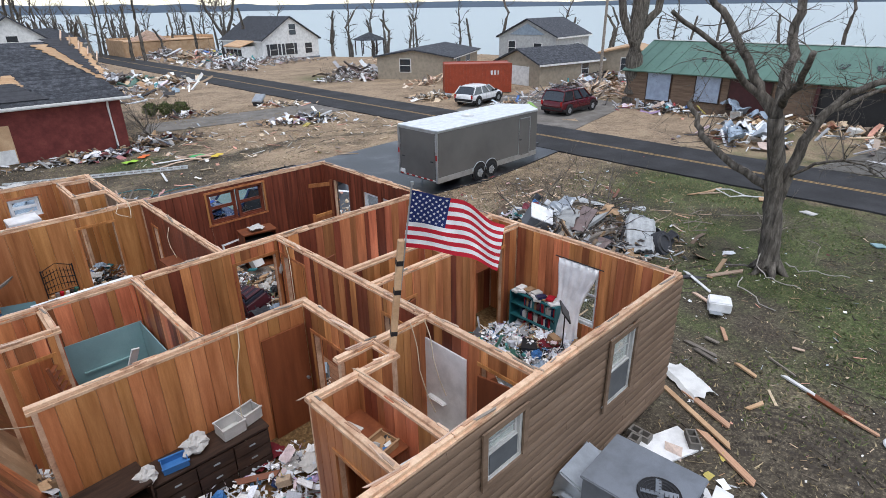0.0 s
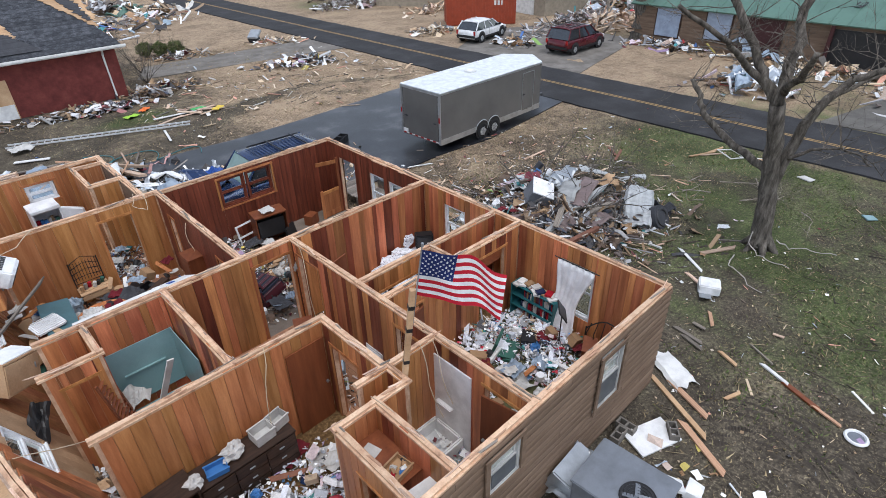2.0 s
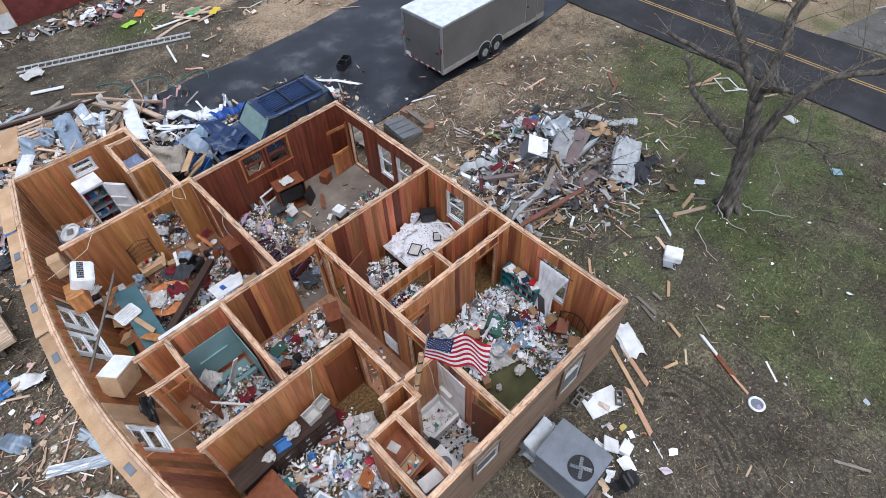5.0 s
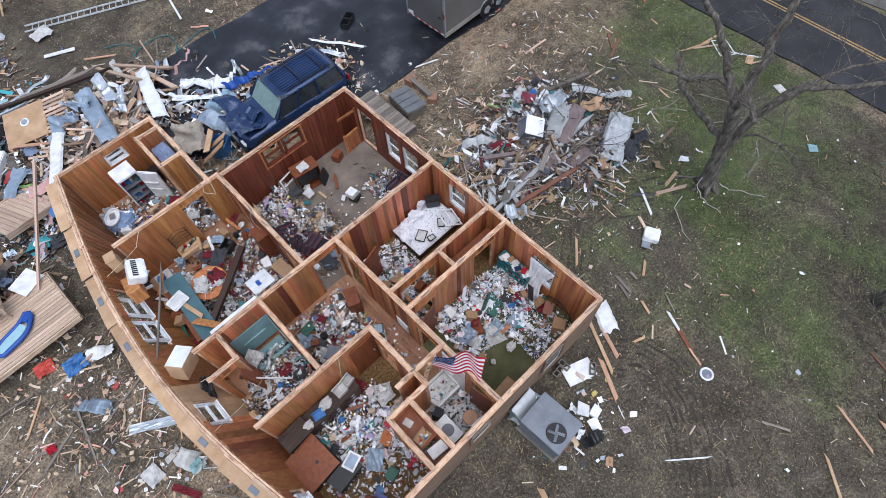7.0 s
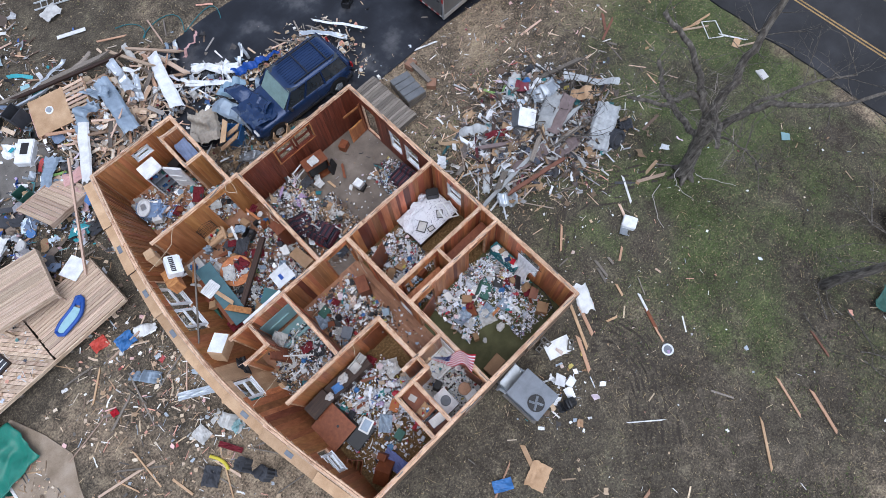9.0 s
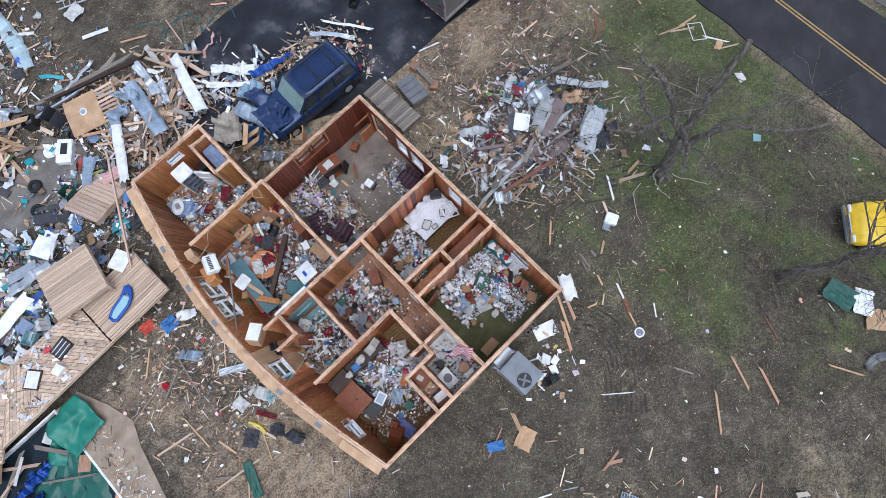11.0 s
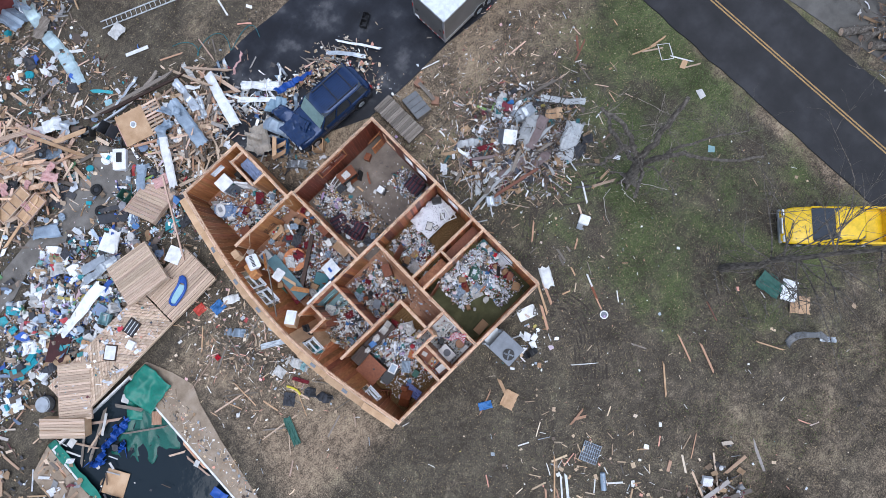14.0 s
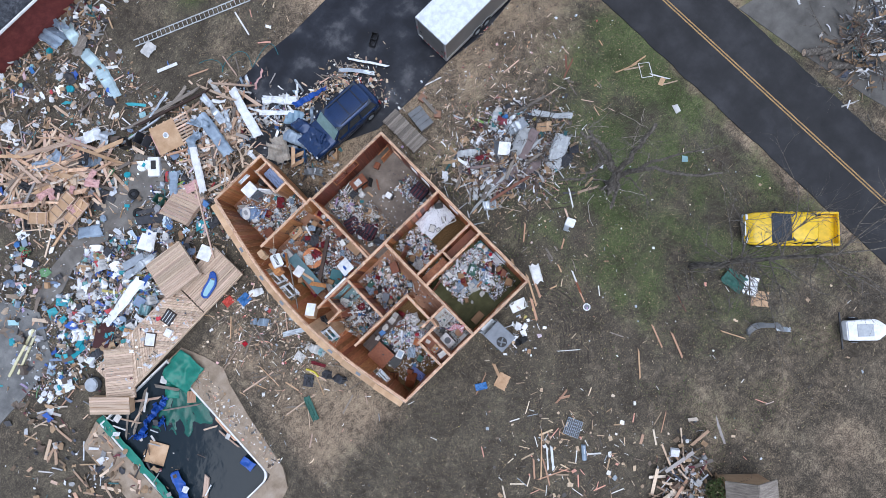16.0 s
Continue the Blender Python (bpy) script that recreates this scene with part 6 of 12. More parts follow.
def leaning_tree():
    ob = thing("bare_tree", (17.2, -2.75, -0.02), 0, "slender bare tree beside the yellow pickup", "tree")
    r = random.Random(8)
    tr = bmesh.new()
    out, rad = limb(tr, [(0, 0, -0.1), (0.25, -0.3, 2.2), (0.6, -0.5, 4.4), (1.2, -1.1, 6.6), (2.0, -1.8, 9.0)], 0.22, 0.06, 9, 0.03, r)
    part("trunk", tr, BARK, ob, smooth=True)
    for k in range(30):
        i = r.randrange(4, len(out))
        b = bmesh.new()
        a = r.uniform(0, 6.28)
        twigs(b, out[i], (math.cos(a) + 0.35, math.sin(a) - 0.25, r.uniform(0.1, 0.7)), r.uniform(1.6, 3.4), 0.042, 3, r, kids=3)
        part("limb", b, BARK, ob)


leaning_tree()


def far_tree(seed, h, broken):
    ob = new("bare_tree")
    r = random.Random(seed)
    tr = bmesh.new()
    out, rad = limb(tr, [(0, 0, -0.3), (r.gauss(0, 0.2), r.gauss(0, 0.2), h * 0.35), (r.gauss(0, 0.4), r.gauss(0, 0.4), h * 0.7), (r.gauss(0, 0.6), r.gauss(0, 0.6), h)], 0.32, 0.16 if broken else 0.07, 7, 0.05, r)
    part("trunk", tr, BARK, ob)
    for k in range(7 if broken else 14):
        i = r.randrange(2, len(out))
        a = r.uniform(0, 6.28)
        b = bmesh.new()
        twigs(b, out[i], (math.cos(a), math.sin(a), r.uniform(0.2, 1.0)), r.uniform(0.8, 2.0) * (0.6 if broken else 1.3), 0.07, 2, r, kids=2)
        part("limb", b, BARK, ob)
    return ob


pole = thing("utility_pole", (50.2, 29.6, 0), 0, "plain wooden utility pole beside the garage", "pole")
part("shaft", cyl(0.15, 8.6, (0, 0, 4.2), 10, 0.12), OLDWOOD, pole)
pole2 = thing("utility_pole", (21.9, 89.8, 0), 0, "leaning wooden utility pole by the road", "pole", ry=-9)
part("shaft", cyl(0.16, 7.0, (0, 0, 3.4), 10, 0.12), OLDWOOD, pole2)


makers = [far_tree(40 + k, (7.5, 9.0, 10.5, 6.0, 8.0, 11.0)[k], k % 3 != 2) for k in range(6)]
for o in makers:
    tagged(o, "bare storm-snapped tree near the lake shore", "tree", "shore trees")
spots = [(56, 84), (62, 87), (64, 83.5), (62.5, 77.5), (70, 80), (80, 77.5), (81, 76), (74, 62), (92, 62), (80, 46), (114, 55), (110, 50), (104, 44), (67, 130), (60, 158), (57, 155), (62, 175), (44, 160), (42, 148), (45, 170), (66, 120), (41, 140), (49, 168), (90, 48), (100, 29), (47, 122), (39, 135), (36, 128), (33, 120), (52, 140), (88, 58), (97, 55), (75, 84), (58, 96), (31, 140), (28, 112), (100, 38), (97, 20), (22, 125), (25, 135), (28, 129), (30, 150), (34, 160), (27, 145), (38, 170), (24, 121), (33, 142), (20, 131), (36, 152), (41, 182), (26, 138), (31, 135), (29, 158), (35, 172), (23, 140), (44, 190), (32, 147), (48, 185), (61.5, 91.8), (63.4, 89.4), (67.6, 88.2), (71, 88.3), (83, 94)]
r = random.Random(78)
for k in range(46):
    a, d = radians(r.uniform(64, 84)), r.uniform(95, 190)
    spots.append((d * math.cos(a), d * math.sin(a)))
r = random.Random(77)
for k, (x, y) in enumerate(spots):
    m = pose(x, y, gz(x, y) - 0.05, 0, 0, r.uniform(0, 360))
    if k < 6:
        makers[k].matrix_basis = m
    else:
        copy_thing(makers[k % 6], m)

forked = thing("forked_tree", (44.8, 100.0, -0.1), 0, "bare forked tree behind the white house", "tree")
r = random.Random(31)
tb = bmesh.new()
limb(tb, [(0, 0, -0.2), (0.2, 0, 3), (1.2, -1.0, 6), (2.0, -2.2, 11)], 0.5, 0.15, 8, 0.06, r)
limb(tb, [(0.2, 0, 2.6), (-1.0, 1.2, 5.5), (-2.6, 2.5, 10)], 0.35, 0.12, 8, 0.06, r)
part("trunk", tb, BARK, forked)
for k in range(18):
    b = bmesh.new()
    twigs(b, (r.uniform(-2, 1.6), r.uniform(-1.8, 2), r.uniform(5.5, 9)), (r.gauss(0, 1), r.gauss(0, 1), 0.6), r.uniform(1.5, 3), 0.08, 2, r)
    part("limb", b, BARK, forked)

big = thing("broken_tree", (42.0, 21.9, -0.1), 0, "thick bare tree snapped off above the long house", "tree")
r = random.Random(12)
tb = bmesh.new()
limb(tb, [(0, 0, -0.3), (0.05, -0.1, 1.0), (-0.1, 0.1, 5.0), (0.1, -0.1, 10.0)], 0.75, 0.55, 12, 0.03, r)
limb(tb, [(-0.1, 0.1, 4.5), (-0.8, 0.9, 6.5), (-1.3, 1.4, 10.0)], 0.36, 0.25, 9, 0.03, r)
limb(tb, [(0.0, 0.0, 5.5), (0.9, -0.9, 7.0), (1.1, -1.1, 10.0)], 0.34, 0.24, 9, 0.03, r)
part("trunk", tb, BARK, big, smooth=True)

# bushes and clipped shrubs by the brick house
def shrub(loc, size, seed, label, leafy=True):
    ob = thing("shrub", loc, 0, label, "shrub", "shrubs")
    r = random.Random(seed)
    st = bmesh.new()
    for _ in range(14):
        a = r.uniform(0, 6.28)
        twigs(st, (0, 0, 0), (math.cos(a) * 0.7, math.sin(a) * 0.7, 1), size * r.uniform(0.6, 1.0), 0.02, 2, r, kids=2)
    part("brushwood", st, BARK, ob)
    if leafy:
        vs, fs = [], []
        for _ in range(2200):
            d = Vector((r.gauss(0, 1), r.gauss(0, 1), r.gauss(0, 1))).normalized()
            d *= size * (0.46 + 0.16 * noise.noise(d * 1.9 + Vector((seed, 0, 0)))) * r.uniform(0.7, 1.06)
            d.z *= 0.85
            c = d + Vector((0, 0, size * 0.5))
            m = Euler((r.uniform(0, 6), r.uniform(0, 6), r.uniform(0, 6))).to_matrix()
            k = len(vs)
            for q in ((-0.03, -0.02, 0), (0.03, -0.02, 0), (0, 0.05, 0.01)):
                vs.append(tuple(c + m @ Vector(q) * size))
            fs.append((k, k + 1, k + 2))
        joined("leaves", vs, fs, GREENGRASS, "", "", "", ob)


for k, (x, y) in enumerate(((13.8, 45.6), (14.7, 45.0), (15.6, 44.4))):
    shrub((x, y, 0), 1.15, k, "clipped round green shrub")
shrub((11.2, 38.2, 0), 1.9, 9, "leafless tangled bush beside the brick wall", False)
shrub((11.8, 41.0, 0), 2.4, 11, "leafless tangled bush beside the brick wall", False)
shrub((34.0, 52.0, 0), 2.2, 13, "leafless brown bush across the road", False)
shrub((8.9, -12.6, 0), 1.7, 15, "dense green evergreen shrub beside the wreckage")


# ---- flag on a strapped board ----
def flag():
    staff = thing("flag_staff", (4.19, 5.5, 2.4), 0, "tan board strapped upright to the plates as a flag staff", "flag staff")
    d = Vector((0.085, -0.285, 2.16))
    b = bmesh.new()
    bm_tube(b, [(0, 0, 0), d * 0.5, d], [0.062, 0.06, 0.058], 4)
    part("board", b, TANPLY, staff)
    part("pole", bm_tube(bmesh.new(), [d * 0.55 + Vector((0.03, -0.03, 0)), Vector((0.17, -0.44, 2.93))], [0.014, 0.012], 8), GREYMETAL, staff, "thin metal pole")
    part("finial", cyl(0.02, 0.05, (0.173, -0.445, 2.95), 8), GREYMETAL, staff)
    for f in (0.3, 0.62, 0.83):
        st = bmesh.new()
        bm_tube(st, [d * f, d * f + Vector((0.003, -0.01, 0.075))], [0.066, 0.066], 4)
        part("strap", st, BLACK, staff, "black tie strap")
    ob = thing("national_flag", (4.3, 5.21, 4.46), 0, "red, white and blue striped flag with stars, flying from the staff", "flag")
    hoist, fly0, fly1 = Vector((0.06, -0.14, 0.8)), Vector((0.62, -1.12, -0.12)), Vector((1.06, -0.86, 0.32))
    along = Vector((0.62, -0.76, -0.15)).normalized()
    up = Vector((0.12, -0.14, 0.98)).normalized()
    out = along.cross(up).normalized()

    def at(u, v):
        wave = (0.11 * math.sin(u * 6.5 - 0.4 + 1.1 * v) + 0.05 * math.sin(u * 13 + v * 3 + 1)) * (0.15 + u)
        low, top = fly0 * u, hoist + (fly1 - hoist) * u
        return low.lerp(top, v) + out * wave + up * (0.05 * math.sin(u * 5.0) - 0.03 * u * math.sin(9 * u))

    def patch(name, u0, u1, v0, v1, m, off, n=18):
        bm = bmesh.new()
        g = [[bm.verts.new(at(u0 + (u1 - u0) * i / n, v) + out * off) for v in (v0, v1)] for i in range(n + 1)]
        for i in range(n):
            bm.faces.new((g[i][0], g[i + 1][0], g[i + 1][1], g[i][1]))
        thicken(bm, 0.003)
        return part(name, bm, m, ob)

    for k in range(13):
        patch("stripe", 0.4 if k > 5 else 0.0, 1.0, k / 13, (k + 1) / 13, FLAGRED if k % 2 == 0 else FLAGWHITE, 0.0)
    cant = patch("canton", 0.0, 0.4, 6 / 13, 1.0, FLAGBLUE, 0.0)
    bm = bmesh.new()
    for rrow in range(9):
        for c in range(6 if rrow % 2 == 0 else 5):
            u = 0.035 + c * 0.066 + (0.033 if rrow % 2 else 0)
            v = 6 / 13 + 0.05 + rrow * 0.0545
            for off in (0.006, -0.009):
                ctr = at(u, v) + out * off
                ring = []
                for k in range(10):
                    a = math.pi / 2 + k * math.pi / 5
                    q = 0.021 if k % 2 == 0 else 0.009
                    ring.append(bm.verts.new(ctr + along * math.cos(a) * q + up * math.sin(a) * q))
                bm.faces.new(ring)
    part("stars", bm, FLAGWHITE, ob)


flag()


# ---- loose doors, furniture and fittings in the rooms ----
def door_leaf(loc, rz, label, w=0.76, h=2.0, m=BROWNDOOR, lean=0, rx=0, panels=False):
    ob = thing("door", loc, rz, label, "door", rx=rx, ry=lean)
    part("leaf", box((w, 0.035, h), (w / 2, 0, h / 2), 0.004), m, ob)
    kb = part("knob", cyl(0.028, 0.12, (w - 0.07, 0, 0.95), 10, axis="y"), GREYMETAL, ob)
    if panels:
        for z, hh in ((0.45, 0.6), (1.2, 0.55), (1.75, 0.3)):
            part("panel", box((w - 0.24, 0.05, hh), (w / 2, 0, z), 0.012), m, ob)
    return ob


door_leaf((3.17, 7.545, FLOOR_Z), 1, "brown flush bedroom door swung against the wall", 0.8, 2.02)
door_leaf((5.32, 9.52, FLOOR_Z), 16, "brown flush door standing open in the small bedroom", 0.76, 1.95)
door_leaf((5.32, 6.86, FLOOR_Z), 12, "brown flush door standing ajar beside the closet", 0.72, 1.9, lean=0)
door_leaf((5.13, 3.8, FLOOR_Z), 100, "brown flush bathroom door half open", 0.7, 1.98)
fd = thing("front_door", (9.3, 14.68, FLOOR_Z), 184, "broken tan panel door hanging open with its upper panels gone", "door")
part("stile", box((0.1, 0.045, 1.95), (0.05, 0, 0.98), 0.004), BROWNDOOR, fd)
part("stile", box((0.1, 0.045, 1.0), (0.78, 0, 0.5), 0.004), PINE, fd)
part("rail", box((0.63, 0.045, 0.2), (0.415, 0, 0.12), 0.004), PINE, fd)
part("rail", box((0.63, 0.045, 0.1), (0.415, 0, 0.9), 0.004), PINE, fd)
part("splintered_rail", box((0.85, 0.03, 0.12), (0.45, 0, 1.88), 0.004, (0, -8, 0)), PINE, fd)
part("lower_panel", box((0.63, 0.025, 0.62), (0.415, 0, 0.53), 0.004), PINE, fd)


def cabinet(name, loc, rz, s, m, label, category="cabinet", doors=0, drawers=0, open_front=False, tilt=(0, 0), inner=BLACK):
    """A case of boards; its front faces local -y. doors and drawers split the front."""
    ob = thing(name, loc, rz, label, category, rx=tilt[0], ry=tilt[1])
    w, d, h = s
    t = 0.025
    bd = bmesh.new()
    for x in (-w / 2 + t / 2, w / 2 - t / 2):
        bm_box(bd, (x, 0, h / 2), (t, d, h))
    for z in (t / 2, h - t / 2):
        bm_box(bd, (0, 0, z), (w - 2 * t, d, t))
    bm_box(bd, (0, d / 2 - t / 2, h / 2), (w - 2 * t, t, h - 2 * t))
    part("body", bd, m, ob)
    part("top", box((w + 0.04, d + 0.03, 0.03), (0, 0, h + 0.012), 0.006), m, ob)
    if open_front:
        for k in range(1, 3):
            part("shelf", box((w - 2 * t, d - 0.04, 0.02), (0, 0, h * k / 3)), m, ob)
    n = max(doors, 1)
    if doors:
        for k in range(doors):
            dw = (w - 0.02) / doors
            dr = part("door", box((dw - 0.01, 0.02, h - 0.06), (-w / 2 + 0.01 + dw * (k + 0.5), -d / 2 - 0.008, h / 2), 0.004), m, ob)
            part("handle", box((0.015, 0.03, 0.1), (-w / 2 + dw * (k + 0.5) + (dw * 0.36 if k % 2 == 0 else -dw * 0.36), -d / 2 - 0.03, h * 0.6), 0.004), GREYMETAL, dr)
    if drawers:
        cols = 3 if w > 1.2 else 1
        for c in range(cols):
            for k in range(drawers):
                dw, dh = (w - 0.03) / cols, (h - 0.06) / drawers
                cx, cz = -w / 2 + 0.015 + dw * (c + 0.5), 0.03 + dh * (k + 0.5)
                dr = part("drawer", box((dw - 0.015, 0.02, dh - 0.015), (cx, -d / 2 - 0.008, cz), 0.004), m, ob)
                part("handle", box((0.1, 0.03, 0.015), (cx, -d / 2 - 0.03, cz), 0.004), GREYMETAL, dr)
    return ob


def bag(loc, s, m, label, name="plastic_bag", rz=0):
    put(name, m, (loc[0], loc[1], loc[2] + s[2] * 0.35), s, (0, 0, rz), None, "bag", label, "bag")


def bin_box(loc, s, m, rz, label):
    ob = thing("storage_bin", loc, rz, label, "storage bin")
    b = bmesh.new()
    w, d, h = s
    for x in (-w / 2, w / 2):
        bm_box(b, (x, 0, h / 2), (0.012, d, h))
    for y in (-d / 2, d / 2):
        bm_box(b, (0, y, h / 2), (w - 0.012, 0.012, h))
    bm_box(b, (0, 0, 0.006), (w - 0.012, d - 0.012, 0.012))
    part("tub", b, m, ob)
    part("rim", box((w + 0.04, 0.03, 0.02), (0, -d / 2, h)), m, ob)
    part("rim", box((w + 0.04, 0.03, 0.02), (0, d / 2, h)), m, ob)
    return ob


def sheet(name, loc, s, m, label, category, rz=0, rx=0, ry=0, shape="sheet"):
    put(name, m, loc, s, (rx, ry, rz), None, shape, label, category)


F = FLOOR_Z + 0.004
# living room
hutch = cabinet("entertainment_cabinet", (6.55, 14.55, F), -8, (0.95, 0.55, 1.05), BROWNDOOR, "red-brown entertainment cabinet with an empty black bay", open_front=False)
part("dark_bay", box((0.8, 0.4, 0.55), (0, 0.02, 0.6)), BLACK, hutch)
sheet("crumpled_paper", (6.5, 14.5, F + 1.17), (0.4, 0.35, 0.4), OFFWHITE, "crumpled white papers on the cabinet", "papers")
sash = thing("loose_window_sash", (5.95, 14.75, F), 12, "white window sash leaning by the cabinet", "window sash", rx=-14)
for x in (-0.3, 0.3):
    part("stile", box((0.05, 0.035, 0.8), (x, 0, 0.4)), PVCWHITE, sash)
for z in (0.03, 0.42, 0.77):
    part("rail", box((0.55, 0.035, 0.05), (0, 0, z)), PVCWHITE, sash)


def armchair(loc, rz, w, label, tip=(0, 0)):
    ob = thing("sofa", loc, rz, label, "sofa", rx=tip[0], ry=tip[1])
    part("base", box((w, 0.85, 0.24), (0, 0, 0.14), 0.05), PLAID, ob)
    k = 2 if w > 1.2 else 1
    for i in range(k):
        part("seat_cushion", box((w * 0.78 / k, 0.62, 0.16), (-w * 0.39 + w * 0.78 / k * (i + 0.5), -0.08, 0.38), 0.05), PLAID, ob)
        part("back_cushion", box((w * 0.78 / k, 0.18, 0.42), (-w * 0.39 + w * 0.78 / k * (i + 0.5), 0.24, 0.5), 0.08, (-14, 0, 4)), PLAID, ob)
    part("backrest", box((w, 0.2, 0.62), (0, 0.36, 0.34), 0.08), PLAID, ob)
    for s in (-1, 1):
        part("armrest", box((0.18, 0.8, 0.44), (s * (w / 2 - 0.09), 0, 0.24), 0.08), PLAID, ob)
    return ob


armchair((4.5, 13.15, F), 76, 0.95, "maroon and navy striped armchair tipped amid the litter", (8, -12))
armchair((4.95, 12.25, F), 104, 1.1, "maroon and navy striped armchair amid the litter", (-10, 6))
armchair((8.75, 11.75, F), -84, 0.95, "maroon and navy striped armchair below the windows")
put("black_speaker", BLACK, (7.33, 12.78, F + 0.11), (0.34, 0.32, 0.22), (0, 0, 20), None, "box", "black box on the living room carpet", "box")
put("white_box", WHITEMETAL, (7.29, 12.86, F + 0.33), (0.33, 0.34, 0.22), (0, 0, 12), None, "box", "white box resting on the black box", "box")
put("flat_screen", BLACK, (7.05, 14.25, F + 0.25), (0.5, 0.07, 0.5), (-12, 0, 35), None, "box", "black screen leaning by the cabinet", "television")
put("stool", BROWNDOOR, (8.05, 14.7, F + 0.17), (0.38, 0.3, 0.34), (0, 0, 24), None, "box", "small brown footstool near the front door", "stool")
bag((5.85, 12.9, F), (0.6, 0.5, 0.4), OFFWHITE, "clear plastic bag of belongings")
bag((8.95, 12.1, F), (0.45, 0.4, 0.6), OFFWHITE, "white cloth bundle under the window")
put("cloth_strip", OFFWHITE, (5.12, 10.42, 2.1), (0.14, 0.05, 1.4), (3, 2, 10), None, "sheet2", "torn white curtain strip hanging from the plate", "curtain")

# small bedroom
bed = thing("bed", (8.25, 9.82, F), 0, "bed with a rumpled white dotted sheet", "bed")
part("bed_base", box((1.98, 1.32, 0.3), (0, 0, 0.17), 0.02), DARKWOOD, bed)
mb = bmesh.new()
g = {}
for i in range(17):
    for j in range(13):
        x, y = (i / 16 - 0.5) * 2.02, (j / 12 - 0.5) * 1.4
        edge = min(i, 16 - i, j, 12 - j)
        z = 0.6 + 0.05 * noise.noise(Vector((x * 2.5, y * 2.5, 1))) + 0.03 * noise.noise(Vector((x * 7, y * 7, 2))) - (0.12 if edge == 0 else 0.0)
        g[i, j] = mb.verts.new((x, y, z))
for i in range(16):
    for j in range(12):
        mb.faces.new((g[i, j], g[i + 1, j], g[i + 1, j + 1], g[i, j + 1]))
part("sheet", mb, BEDSHEET, bed, "white sheet with small dark dots", True)
part("mattress", box((1.96, 1.34, 0.24), (0, 0, 0.44), 0.05), BEDSHEET, bed)
for x, y, a in ((7.65, 10.2, 20), (8.15, 10.3, -15), (7.35, 9.9, 60)):
    put("pillow", BEDSHEET, (x, y, F + 0.74), (0.6, 0.42, 0.3), (0, 0, a), None, "bag", "rumpled white pillow on the bed", "pillow", "pillows")
put("standing_pillow", BEDSHEET, (8.5, 10.38, F + 0.92), (0.35, 0.22, 0.62), (10, 0, 10), None, "bag", "pale pillow leaning on the panelling", "pillow")
tv = thing("television", (8.95, 10.22, F + 0.62), -35, "old black television set on the bed", "television")
part("case", box((0.5, 0.3, 0.42), (0, 0, 0.22), 0.03), BLACK, tv)
part("screen", box((0.4, 0.02, 0.32), (0, -0.155, 0.23), 0.02), STEELDARK, tv)
for loc, s, rz in (((7.75, 9.55, F + 0.68), (0.42, 0.32), 30), ((7.95, 9.25, F + 0.67), (0.24, 0.18), -10), ((8.6, 9.45, F + 0.68), (0.32, 0.22), 50)):
    fr = thing("picture_frame", loc, rz, "dark framed picture lying on the bed", "picture frame", "framed pictures")
    for x in (-s[0] / 2, s[0] / 2):
        part("frame_side", box((0.03, s[1] + 0.03, 0.02), (x, 0, 0.01)), BLACK, fr)
    for y in (-s[1] / 2, s[1] / 2):
        part("frame_side", box((s[0] - 0.03, 0.03, 0.02), (0, y, 0.01)), BLACK, fr)
    part("print", box((s[0] - 0.02, s[1] - 0.02, 0.008), (0, 0, 0.006)), OFFWHITE, fr)
sash = thing("loose_window_sash", (9.12, 9.25, F + 0.7), 75, "white window sash fallen across the bed", "window sash", rx=-58)
for x in (-0.35, 0.35):
    part("stile", box((0.05, 0.035, 0.75), (x, 0, 0.3)), PVCWHITE, sash)
for z in (-0.05, 0.3, 0.65):
    part("rail", box((0.65, 0.035, 0.05), (0, 0, z)), PVCWHITE, sash)
put("storage_plank", BROWNDOOR, (8.28, 7.66, 1.9), (2.0, 0.42, 0.025), (0, 0, 0), None, "box", "long brown closet shelf between the end walls", "shelf")
put("storage_plank", PINE, (6.15, 7.66, 1.5), (1.7, 0.4, 0.025), (0, 0, 0), None, "box", "pine closet shelf between the end walls", "shelf")
bag((5.9, 8.7, F), (0.5, 0.4, 0.35), OFFWHITE, "clear plastic bag of clothes")
put("orange_case", plain("orange_fabric", (0.4, 0.09, 0.02), 0.8), (5.75, 9.3, F + 0.08), (0.4, 0.3, 0.14), (0, 0, 30), None, "box", "orange fabric case on the carpet", "case")
bin_box((6.7, 9.05, F), (0.5, 0.38, 0.3), OFFWHITE, 40, "white plastic storage bin")

